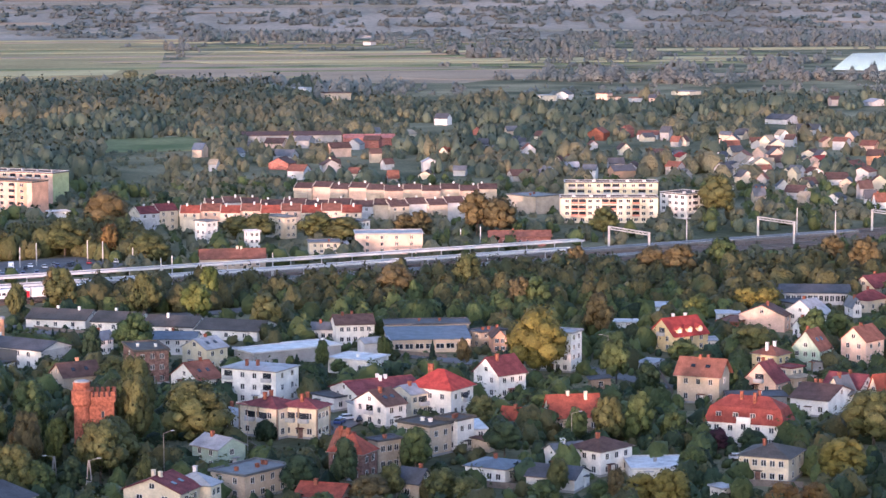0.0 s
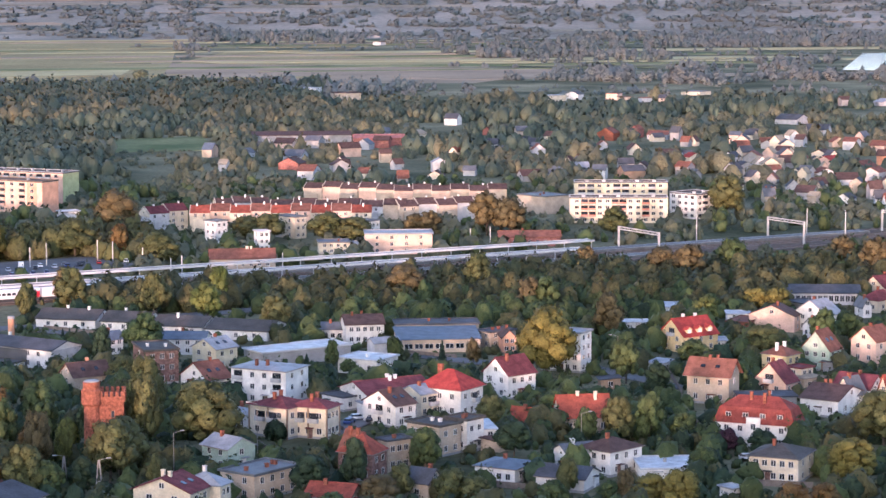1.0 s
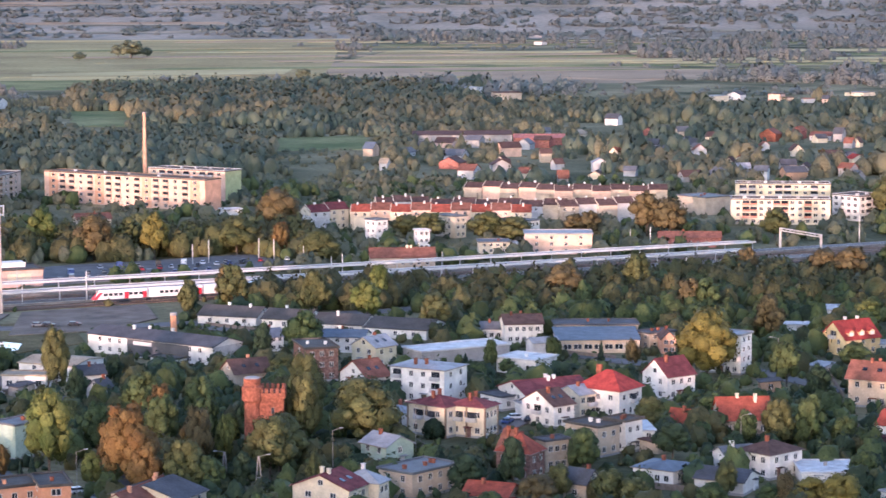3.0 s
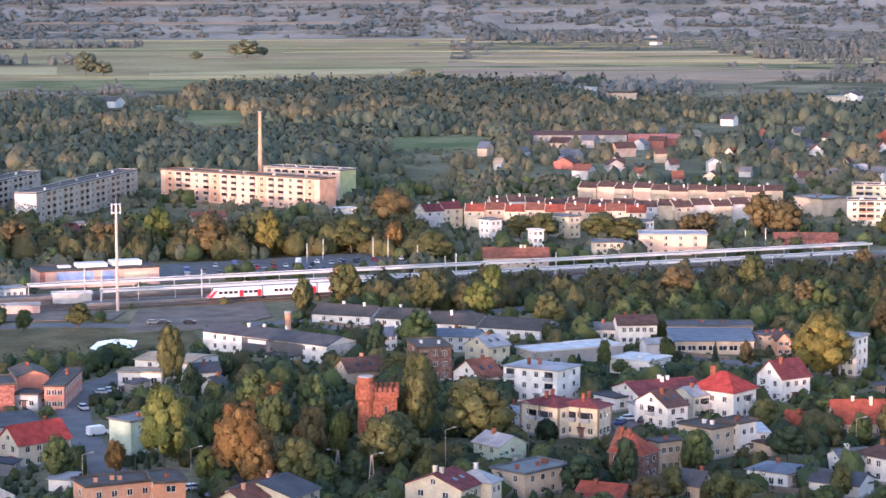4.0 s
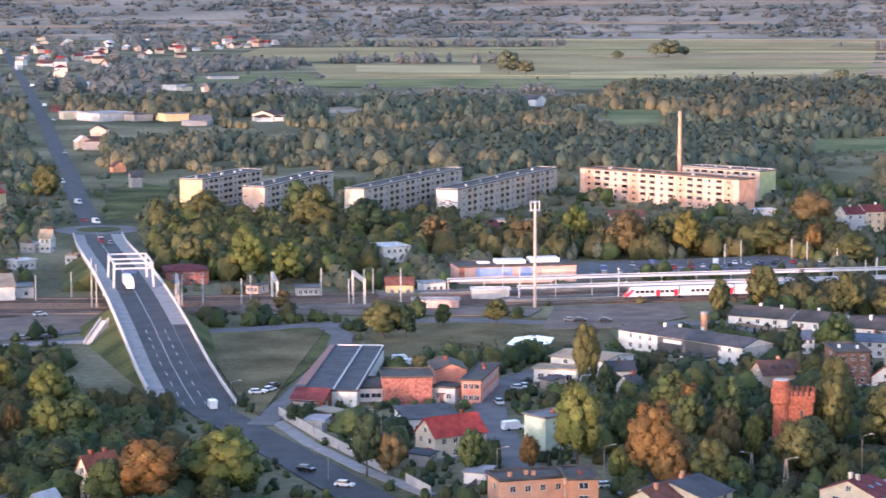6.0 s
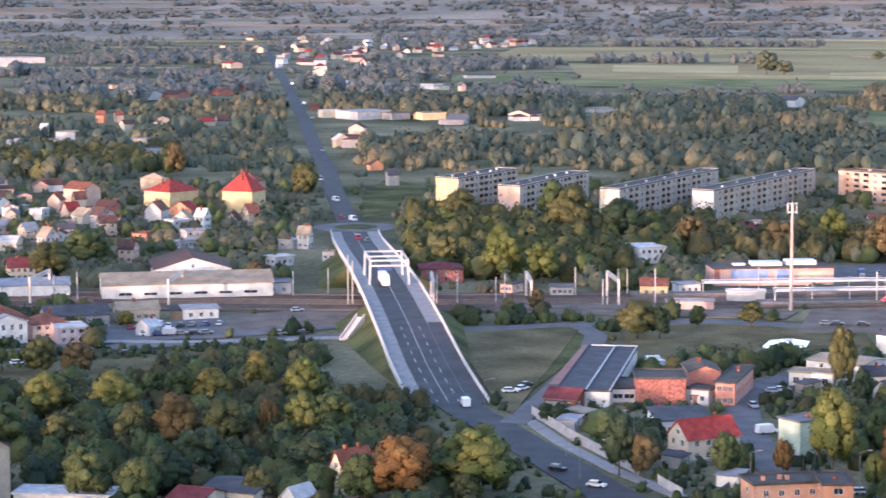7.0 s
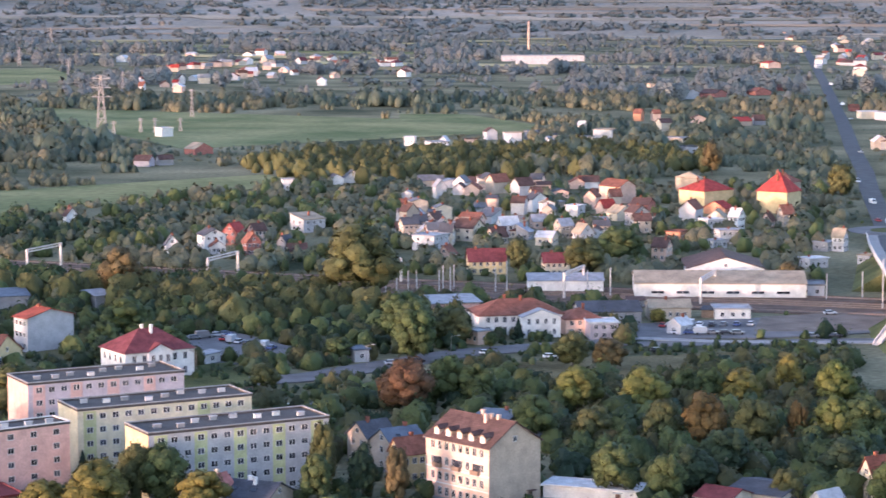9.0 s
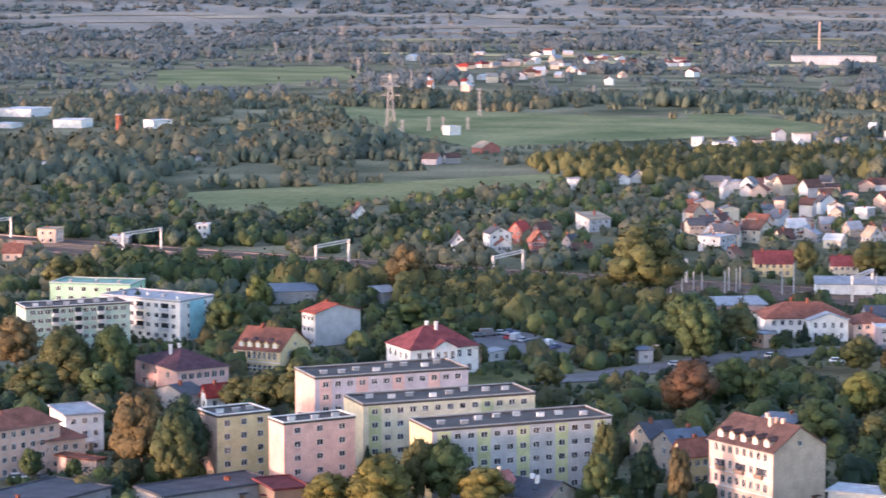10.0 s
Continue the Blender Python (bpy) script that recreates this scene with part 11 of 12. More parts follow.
block(-433.5, 564.8, 51.9, 31.4, 12.0, 13, storeys=5, bays=(13, 0), wall='mint', balc=(3, 6, 9), faces=('-y', '-x'), stacks=6)
block(-462.5, 615.5, 106.2, 14.0, 27.0, 12, storeys=4, bays=(2, 6), wall='green', faces=('-y', '-x'), stacks=3, cover='green')
house(-364.8, 521.8, 61.1, 15.2, 25.5, 7, roof='hip', rh=4, wall='pink', cover='violet', bays=(6, 3), win=(1.5, 1.6), chimneys=2, cw='white')
house(-338.6, 500.3, 64.4, 8.3, 2.9, 4, rh=2.5, wall='white', cover='red', bays=(2, 1))
house(-349.1, 498.4, 74.8, 6.6, 13.5, 4, rh=2, wall='grey', cover='slate', bays=(1, 1))
house(-339.6, 442.9, 52.6, 9.0, 14.0, 9, roof='flat', rh=0.3, wall='white', cover='lightgrey', bays=(3, 1), chimneys=0, label='white hall with a pale flat roof')
house(-335.0, 419.1, 61.7, 21.6, 14.0, 7, roof='hip', rh=4, wall='salmon', cover='rust', bays=(8, 0), label='salmon public building with rust red tiered roofs', chimneys=0)
house(-334.4, 414.0, 71.3, 16.8, 10.0, 11, roof='hip', rh=3.5, wall='salmon', cover='rust', bays=(6, 0), storeys=4, chimneys=0, front=10)
house(-319.7, 418.2, 87.0, 2.9, 11.3, 4, roof='flat', rh=0.3, wall='salmon', cover='rust', bays=(2, 2), chimneys=0, front=10)
house(-279.3, 407.7, 64.5, 26.4, 12.0, 4, roof='flat', rh=0.3, wall='grey', cover='slate', bays=(0, 0), chimneys=2)
house(-264.7, 414.2, 52.7, 7.5, 12.0, 4.5, roof='flat', rh=0.3, wall='brown', cover='maroon', bays=(0, 0), chimneys=0)
house(-304.7, 382.9, 82.8, 28.1, 16.0, 4, roof='flat', rh=0.3, wall='grey', cover='slate', bays=(0, 0), chimneys=1)
house(-197.2, 473.1, 52.8, 6.7, 5.4, 7, rh=3, wall='yellow', cover='rust', bays=(3, 2), chimneys=1)
house(-204.7, 485.4, 53.0, 8.7, 10.0, 6.5, rh=3, wall='beige', cover='blue', bays=(2, 1), chimneys=1)
house(-213.6, 490.8, 58.6, 7.8, 7.9, 6.5, rh=3, wall='beige', cover='slate', bays=(3, 2), chimneys=1)
dormer_house(-176.5, 464.5, 64.2, 14.9, 19.4, 13, ridge='y', rh=4.5, wall='tan', cover='brown', storeys=4, bays=(0, 8), win=(1.2, 1.9), label='old salmon townhouse with a dormered roof and stucco facade', name='townhouse', chimneys=4, cw='salmon')
house(-193.1, 521.2, 80.5, 21.3, 9.1, 6, roof='gable', ridge='y', rh=2, wall='grey', cover='blue', bays=(0, 0))
house(-216.1, 434.5, 88.1, 12.0, 13.1, 4, ridge='y', rh=2.6, wall='beige', cover='slate', bays=(0, 0), chimneys=2, cw='white')
house(-222.5, 429.1, 77.5, 9.1, 6.0, 5, rh=3, wall='cream', cover='pink', bays=(0, 0), chimneys=2, cw='cream')
house(-118.5, 480.8, 75.6, 14.0, 12.3, 3.5, ridge='y', rh=1.2, wall='cream', cover='slate', bays=(0, 3), chimneys=0)
house(-125.8, 470.6, 74.8, 9.4, 8.1, 3.5, ridge='y', rh=1.5, wall='cream', cover='maroon', bays=(0, 0), chimneys=0)
house(-153.9, 471.9, 92.0, 8.0, 20.7, 3, roof='flat', rh=0.2, wall='white', cover='white', bays=(0, 0), chimneys=0)
house(-105.5, 476.1, 62.6, 6.4, 3.8, 3, rh=2, wall='white', cover='white', bays=(1, 0), chimneys=0)
house(-97.1, 490.5, 51.4, 8.6, 5.2, 6, rh=4, wall='cream', cover='rust', bays=(3, 2), chimneys=2)
house(-401.1, 693.6, 60.1, 7.6, 9.5, 4, roof='shed', rh=1, wall='grey', cover='lightgrey', bays=(0, 0), chimneys=0)
house(-430.5, 682.2, 38.7, 15.1, 14.0, 4, roof='shed', rh=1, wall='grey', cover='blue', bays=(0, 0), chimneys=0)
house(-274.5, 621.2, 43.9, 4.3, 7.2, 3.5, roof='flat', rh=0.2, wall='lightgrey', cover='blue', bays=(1, 1), chimneys=0)

# ---- small things ----
sign = thing("sign_pillar", 131.8, 703.5, 0, "red advertising pillar beside the shops", "sign")
bm = bmesh.new()
bm_box(bm, -0.7, -0.3, 0.0, 0.7, 0.3, 4.2)
part("panel", bm, mk("sign_red", (0.45, 0.03, 0.03), 0.4, 1, 0.1, 0), sign)
bm = bmesh.new()
bm_box(bm, -0.5, -0.33, 2.6, 0.5, -0.3, 3.8)
part("emblem", bm, white_paint, sign)
house(44.1, 687.0, 56.3, 5.5, 4.1, 2.5, 'shed', wall='brown', cover='slate', rh=0.5, bays=(1, 0), chimneys=0, front=8, name='garden_shed', category='shed', label='small brown wooden garden shed with a sloping roof', ridge='x')
house(124.2, 582.0, 23.0, 5.5, 5.1, 2.5, 'shed', wall='white', cover='lightgrey', rh=0.5, bays=(1, 0), chimneys=0, front=8, name='garden_shed', category='shed', label='small white painted garden shed with a sloping roof', ridge='x')
house(122.1, 534.7, 57.1, 5.5, 5.1, 2.5, 'shed', wall='grey', cover='slate', rh=0.5, bays=(1, 0), chimneys=0, front=8, name='garden_shed', category='shed', label='small grey boarded garden shed with a sloping roof', ridge='y')
house(142.6, 529.7, 44.9, 5.5, 5.0, 2.5, 'shed', wall='beige', cover='brown', rh=0.5, bays=(1, 0), chimneys=0, front=8, name='garden_shed', category='shed', label='small beige rendered garden shed with a sloping roof', ridge='x')
house(193.7, 603.3, -7.8, 5.5, 4.8, 2.5, 'shed', wall='brown', cover='slate', rh=0.5, bays=(1, 0), chimneys=0, front=8, name='garden_shed', category='shed', label='small brown wooden garden shed with a sloping roof', ridge='y')
house(215.8, 626.0, 41.0, 5.5, 4.8, 2.5, 'shed', wall='lightgrey', cover='lightgrey', rh=0.5, bays=(1, 0), chimneys=0, front=8, name='garden_shed', category='shed', label='small light grey metal garden shed with a sloping roof', ridge='y')
house(245.3, 660.6, -10.4, 5.5, 5.2, 2.5, 'shed', wall='white', cover='lightgrey', rh=0.5, bays=(1, 0), chimneys=0, front=8, name='garden_shed', category='shed', label='small white painted garden shed with a sloping roof', ridge='x')
house(239.5, 684.4, 40.7, 5.5, 4.8, 2.5, 'shed', wall='grey', cover='slate', rh=0.5, bays=(1, 0), chimneys=0, front=8, name='garden_shed', category='shed', label='small grey boarded garden shed with a sloping roof', ridge='x')
house(233.3, 593.4, -1.5, 5.5, 4.3, 2.5, 'shed', wall='brown', cover='brown', rh=0.5, bays=(1, 0), chimneys=0, front=8, name='garden_shed', category='shed', label='small brown wooden garden shed with a sloping roof', ridge='y')
house(262.6, 614.6, 56.9, 5.5, 4.5, 2.5, 'shed', wall='grey', cover='slate', rh=0.5, bays=(1, 0), chimneys=0, front=8, name='garden_shed', category='shed', label='small grey boarded garden shed with a sloping roof', ridge='x')
house(-64.5, 598.1, 66.2, 5.5, 5.0, 2.5, 'shed', wall='grey', cover='slate', rh=0.5, bays=(1, 0), chimneys=0, front=8, name='garden_shed', category='shed', label='small grey boarded garden shed with a sloping roof', ridge='y')
house(-57.4, 582.8, 65.6, 5.5, 5.1, 2.5, 'shed', wall='brown', cover='tan', rh=0.5, bays=(1, 0), chimneys=0, front=8, name='garden_shed', category='shed', label='small brown wooden garden shed with a sloping roof', ridge='x')
house(-50.5, 574.7, 85.0, 5.5, 4.2, 2.5, 'shed', wall='grey', cover='grey', rh=0.5, bays=(1, 0), chimneys=0, front=8, name='garden_shed', category='shed', label='small grey boarded garden shed with a sloping roof', ridge='x')
house(-42.6, 550.6, 39.4, 5.5, 4.9, 2.5, 'shed', wall='brown', cover='slate', rh=0.5, bays=(1, 0), chimneys=0, front=8, name='garden_shed', category='shed', label='small brown wooden garden shed with a sloping roof', ridge='x')
house(-31.0, 530.9, 73.3, 5.5, 4.8, 2.5, 'shed', wall='grey', cover='slate', rh=0.5, bays=(1, 0), chimneys=0, front=8, name='garden_shed', category='shed', label='small grey boarded garden shed with a sloping roof', ridge='x')
house(-59.1, 571.7, 75.9, 5.5, 4.6, 2.5, 'shed', wall='lightgrey', cover='lightgrey', rh=0.5, bays=(1, 0), chimneys=0, front=8, name='garden_shed', category='shed', label='small light grey metal garden shed with a sloping roof', ridge='y')
house(-17.7, 512.6, 72.0, 5.5, 5.0, 2.5, 'shed', wall='white', cover='lightgrey', rh=0.5, bays=(1, 0), chimneys=0, front=8, name='garden_shed', category='shed', label='small white painted garden shed with a sloping roof', ridge='y')
house(-2.1, 632.2, 35.2, 5.5, 4.2, 2.5, 'shed', wall='grey', cover='slate', rh=0.5, bays=(1, 0), chimneys=0, front=8, name='garden_shed', category='shed', label='small grey boarded garden shed with a sloping roof', ridge='y')
house(9.6, 607.0, 79.1, 5.5, 5.2, 2.5, 'shed', wall='grey', cover='slate', rh=0.5, bays=(1, 0), chimneys=0, front=8, name='garden_shed', category='shed', label='small grey boarded garden shed with a sloping roof', ridge='y')
house(14.8, 640.6, 58.7, 5.5, 4.8, 2.5, 'shed', wall='grey', cover='slate', rh=0.5, bays=(1, 0), chimneys=0, front=8, name='garden_shed', category='shed', label='small grey boarded garden shed with a sloping roof', ridge='y')
house(-363.9, 625.7, 40.2, 5.5, 4.8, 2.5, 'shed', wall='grey', cover='slate', rh=0.5, bays=(1, 0), chimneys=0, front=8, name='garden_shed', category='shed', label='small grey boarded garden shed with a sloping roof', ridge='y')
house(-385.4, 628.0, 101.5, 5.5, 4.3, 2.5, 'shed', wall='brown', cover='rust', rh=0.5, bays=(1, 0), chimneys=0, front=8, name='garden_shed', category='shed', label='small brown wooden garden shed with a sloping roof', ridge='x')
house(-313.2, 602.6, 62.5, 5.5, 4.9, 2.5, 'shed', wall='white', cover='lightgrey', rh=0.5, bays=(1, 0), chimneys=0, front=8, name='garden_shed', category='shed', label='small white painted garden shed with a sloping roof', ridge='y')
house(-204.1, 742.8, 95.4, 5.5, 4.4, 2.5, 'shed', wall='brown', cover='slate', rh=0.5, bays=(1, 0), chimneys=0, front=8, name='garden_shed', category='shed', label='small brown wooden garden shed with a sloping roof', ridge='y')
house(-232.7, 736.3, 97.5, 5.5, 4.6, 2.5, 'shed', wall='darkbrick', cover='slate', rh=0.5, bays=(1, 0), chimneys=0, front=8, name='garden_shed', category='shed', label='small dark brick garden shed with a sloping roof', ridge='y')
house(-233.2, 756.7, 27.1, 5.5, 4.9, 2.5, 'shed', wall='grey', cover='brown', rh=0.5, bays=(1, 0), chimneys=0, front=8, name='garden_shed', category='shed', label='small grey boarded garden shed with a sloping roof', ridge='x')
fence(128.8, 492.3, 142.3, 482.0, 1.4, 4.0, mk("fence_wood", (0.2, 0.16, 0.13), 0.9, 1.0, 0.2, 0.2), "brown garden fence of boards between posts")
fence(166.7, 492.2, 180.4, 491.9, 1.4, 4.0, mk("fence_wood", (0.2, 0.16, 0.13), 0.9, 1.0, 0.2, 0.2), "brown garden fence of boards between posts")
fence(184.7, 478.8, 197.7, 472.1, 1.4, 4.0, mk("fence_wood", (0.2, 0.16, 0.13), 0.9, 1.0, 0.2, 0.2), "brown garden fence of boards between posts")
fence(112.3, 559.2, 111.2, 574.7, 1.4, 4.0, mk("fence_wood", (0.2, 0.16, 0.13), 0.9, 1.0, 0.2, 0.2), "brown garden fence of boards between posts")
fence(163.5, 554.4, 173.7, 540.7, 1.4, 4.0, mk("fence_wood", (0.2, 0.16, 0.13), 0.9, 1.0, 0.2, 0.2), "brown garden fence of boards between posts")
fence(201.0, 560.9, 191.7, 515.2, 1.4, 4.0, mk("fence_wood", (0.2, 0.16, 0.13), 0.9, 1.0, 0.2, 0.2), "brown garden fence of boards between posts")
fence(89.4, 553.9, 91.0, 531.5, 1.4, 4.0, mk("fence_wood", (0.2, 0.16, 0.13), 0.9, 1.0, 0.2, 0.2), "brown garden fence of boards between posts")
fence(221.4, 642.3, 209.1, 588.2, 1.4, 4.0, mk("fence_wood", (0.2, 0.16, 0.13), 0.9, 1.0, 0.2, 0.2), "brown garden fence of boards between posts")
fence(43.5, 728.9, 50.2, 683.5, 1.4, 4.0, mk("fence_wood", (0.2, 0.16, 0.13), 0.9, 1.0, 0.2, 0.2), "brown garden fence of boards between posts")
fence(55.1, 747.7, 95.3, 705.1, 1.4, 4.0, mk("fence_wood", (0.2, 0.16, 0.13), 0.9, 1.0, 0.2, 0.2), "brown garden fence of boards between posts")
fence(-8.1, 630.3, -2.1, 638.9, 1.4, 4.0, mk("fence_wood", (0.2, 0.16, 0.13), 0.9, 1.0, 0.2, 0.2), "brown garden fence of boards between posts")
fence(-20.8, 498.9, -16.6, 515.9, 1.4, 4.0, mk("fence_wood", (0.2, 0.16, 0.13), 0.9, 1.0, 0.2, 0.2), "brown garden fence of boards between posts")
fence(-289.2, 549.9, -279.6, 564.0, 1.4, 4.0, mk("fence_wood", (0.2, 0.16, 0.13), 0.9, 1.0, 0.2, 0.2), "brown garden fence of boards between posts")
fence(-317.9, 597.7, -308.5, 611.2, 1.4, 4.0, mk("fence_wood", (0.2, 0.16, 0.13), 0.9, 1.0, 0.2, 0.2), "brown garden fence of boards between posts")
fence(153.4, 671.3, 165.8, 659.9, 1.4, 4.0, mk("fence_wood", (0.2, 0.16, 0.13), 0.9, 1.0, 0.2, 0.2), "brown garden fence of boards between posts")
fence(108.0, 688.7, 125.4, 682.3, 1.4, 4.0, mk("fence_wood", (0.2, 0.16, 0.13), 0.9, 1.0, 0.2, 0.2), "brown garden fence of boards between posts")

# ---- trees of their own ----
tree(182.4, 623.9, 19.0, 18.4, 'yellow')
tree(77.6, 676.9, 14.3, 12.7, 'green')
tree(65.4, 669.6, 12.1, 6.8, 'dark')
tree(76.4, 543.1, 17.2, 17.8, 'olive')
tree(54.6, 522.4, 12.9, 12.7, 'olive')
tree(66.3, 574.1, 17.8, 11.8, 'olive')
tree(67.1, 631.3, 9.4, 9.1, 'olive')
tree(66.6, 800.4, 13.3, 10.5, 'brown')
tree(258.4, 975.5, 19.2, 16.4, 'brown')
tree(266.8, 968.9, 16.5, 16.4, 'brown')
tree(307.3, 952.7, 12.9, 13.8, 'olive')
tree(281.3, 812.6, 12.3, 15.3, 'brown')
tree(288.7, 805.8, 13.4, 15.3, 'brown')
tree(255.7, 824.5, 12.4, 9.9, 'brown')
tree(120.2, 506.5, 10.7, 7.8, 'green')
tree(143.9, 518.7, 9.2, 9.7, 'dark')
tree(121.6, 512.5, 9.4, 8.3, 'green')
tree(35.8, 527.0, 13.3, 6.4, 'rust')
tree(40.2, 551.9, 12.6, 8.0, 'green')
tree(32.4, 504.1, 10.9, 7.3, 'olive')
tree(43.0, 531.5, 11.5, 5.1, 'lime')
tree(50.3, 549.4, 13.3, 6.6, 'dark')
tree(90.5, 487.2, 10.3, 9.6, 'dark')
tree(102.7, 476.0, 7.2, 9.4, 'brown')
tree(117.7, 473.4, 8.4, 8.1, 'olive')
tree(121.9, 470.2, 7.1, 8.1, 'olive')
tree(101.5, 493.1, 12.3, 6.1, 'dark')
tree(108.4, 480.1, 8.4, 6.6, 'olive')
tree(144.0, 477.1, 8.5, 5.4, 'olive')
tree(152.8, 463.8, 8.3, 4.7, 'brown')
tree(156.8, 459.0, 8.0, 9.5, 'yellow')
tree(161.4, 454.8, 9.7, 9.5, 'yellow')
tree(177.8, 486.5, 7.5, 7.5, 'green')
tree(182.5, 445.9, 7.2, 8.2, 'rust')
tree(207.3, 473.3, 10.6, 11.9, 'yellow')
tree(229.3, 506.1, 14.6, 14.7, 'olive')
tree(190.7, 449.2, 6.5, 7.1, 'rust')
tree(193.0, 511.5, 6.2, 5.3, 'purple')
tree(199.5, 506.6, 6.3, 7.9, 'dark')
tree(203.9, 502.2, 5.2, 3.3, 'dark')
tree(202.6, 589.7, 9.0, 7.5, 'dark')
tree(178.5, 525.3, 13.4, 8.0, 'green')
tree(171.4, 527.0, 12.1, 8.0, 'olive')
tree(186.2, 523.4, 8.1, 6.7, 'green')
tree(200.1, 608.3, 12.4, 9.2, 'green')
tree(256.8, 701.9, 9.8, 9.8, 'lime')
tree(282.6, 723.3, 9.3, 10.4, 'yellow')
tree(287.4, 718.5, 9.6, 10.4, 'yellow')
tree(250.5, 635.3, 10.6, 13.1, 'olive')
tree(240.3, 681.8, 6.9, 8.6, 'green')
tree(227.5, 630.7, 8.1, 9.6, 'green')
tree(223.6, 584.7, 9.0, 6.0, 'green')
tree(164.6, 557.9, 8.5, 8.4, 'green')
tree(147.8, 554.4, 8.4, 8.3, 'olive')
tree(167.0, 645.2, 8.1, 4.8, 'brown')
tree(117.5, 619.1, 7.6, 6.8, 'green')
tree(130.1, 639.3, 4.7, 5.5, 'green')
tree(275.2, 650.7, 12.1, 10.1, 'green')
tree(286.1, 659.3, 10.3, 8.6, 'green')
tree(257.5, 585.4, 7.6, 9.2, 'dark')
tree(220.3, 686.6, 13.9, 10.3, 'brown')
tree(215.4, 737.5, 12.9, 11.0, 'green')
tree(115.2, 781.8, 14.2, 7.5, 'lime')
tree(123.7, 721.5, 12.3, 12.2, 'olive')
tree(106.9, 750.4, 12.7, 10.9, 'lime')
tree(91.8, 767.0, 14.7, 9.2, 'olive')
tree(51.9, 776.6, 11.1, 7.4, 'olive')
tree(126.4, 645.1, 9.5, 4.7, 'green')
tree(176.9, 774.1, 13.3, 15.1, 'brown')
tree(204.3, 782.0, 15.5, 11.6, 'olive')
tree(210.1, 738.8, 12.9, 11.0, 'brown')
tree(355.7, 826.4, 12.8, 12.8, 'brown')
tree(354.4, 792.7, 16.4, 14.5, 'brown')
tree(310.6, 819.8, 14.6, 12.5, 'green')
tree(110.1, 1050.5, 15.5, 18.8, 'brown')
tree(82.1, 943.3, 15.0, 16.9, 'olive')
tree(98.8, 933.5, 12.7, 7.8, 'rust')
tree(107.7, 904.0, 10.8, 9.4, 'olive')
tree(113.1, 901.0, 9.3, 9.4, 'olive')
tree(156.8, 983.3, 10.1, 16.2, 'olive')
tree(165.8, 977.7, 11.1, 16.2, 'olive')
tree(186.9, 961.5, 13.2, 17.4, 'olive')
tree(196.3, 955.1, 11.2, 17.4, 'olive')
tree(229.9, 988.1, 8.7, 10.5, 'brown')
tree(235.5, 984.1, 10.6, 10.5, 'brown')
tree(380.3, 1012.0, 20.5, 20.5, 'olive')
tree(137.4, 1069.1, 12.8, 10.2, 'dark')
tree(3.9, 527.0, 19.2, 12.7, 'lime')
tree(7.0, 631.5, 17.8, 8.5, 'olive')
tree(-19.1, 516.0, 11.3, 7.5, 'green')
tree(-42.5, 517.0, 15.0, 8.1, 'dark')
tree(-37.0, 516.7, 10.0, 7.5, 'brown')
tree(-65.3, 577.3, 5.4, 5.2, 'dark')
tree(-62.1, 576.3, 5.6, 5.2, 'dark')
tree(20.0, 502.7, 20.2, 13.4, 'rust')
tree(30.3, 558.6, 14.7, 7.4, 'rust')
tree(23.4, 497.0, 12.2, 8.4, 'rust')
tree(36.4, 525.6, 14.8, 7.6, 'brown')
tree(31.7, 496.6, 13.4, 9.6, 'olive')
tree(45.8, 551.1, 8.1, 6.7, 'lime')
tree(27.3, 580.3, 14.1, 11.2, 'green')
tree(40.7, 572.4, 13.9, 9.7, 'green')
tree(15.2, 545.7, 13.3, 7.9, 'green')
tree(12.9, 508.7, 8.7, 6.1, 'lime')
tree(51.4, 512.9, 14.4, 12.4, 'olive')
tree(62.3, 543.7, 18.6, 9.2, 'olive')
tree(59.9, 501.0, 8.6, 4.3, 'olive')
tree(11.7, 604.3, 11.7, 5.8, 'dark')
tree(-1.7, 492.6, 6.0, 3.6, 'dark')
tree(-6.8, 521.4, 8.9, 5.0, 'rust')
tree(22.6, 647.0, 7.8, 6.2, 'dark')
tree(51.2, 655.2, 6.4, 6.3, 'dark')
tree(29.6, 545.1, 14.6, 9.2, 'green')
tree(44.2, 501.7, 8.6, 7.3, 'dark')
tree(36.5, 496.4, 9.7, 8.4, 'green')
tree(-53.8, 718.5, 12.1, 13.8, 'olive')
tree(-47.0, 718.6, 10.4, 7.7, 'dark')
tree(-37.0, 742.1, 7.5, 6.2, 'green')
tree(-20.3, 748.3, 8.1, 8.9, 'olive')
tree(-91.0, 773.0, 7.4, 6.5, 'brown')
tree(-112.4, 852.0, 20.4, 16.4, 'lime')
tree(-97.3, 844.3, 15.2, 14.2, 'lime')
tree(-135.1, 867.9, 14.5, 12.5, 'olive')
tree(-157.4, 1045.7, 15.0, 20.1, 'olive')
tree(-103.2, 1000.9, 21.5, 21.5, 'olive')
tree(-80.1, 979.9, 18.7, 18.7, 'dark')
tree(-50.1, 940.1, 15.7, 15.7, 'brown')
tree(-115.3, 1046.3, 19.9, 17.5, 'green')
tree(5.9, 960.5, 17.2, 13.7, 'lime')
tree(25.7, 931.5, 17.8, 17.7, 'brown')
tree(49.0, 931.8, 17.8, 13.3, 'yellow')
tree(39.4, 941.2, 15.7, 11.2, 'olive')
tree(-14.3, 940.6, 13.5, 17.9, 'brown')
tree(82.0, 941.7, 14.6, 18.0, 'olive')
tree(105.1, 1003.6, 20.3, 21.6, 'brown')
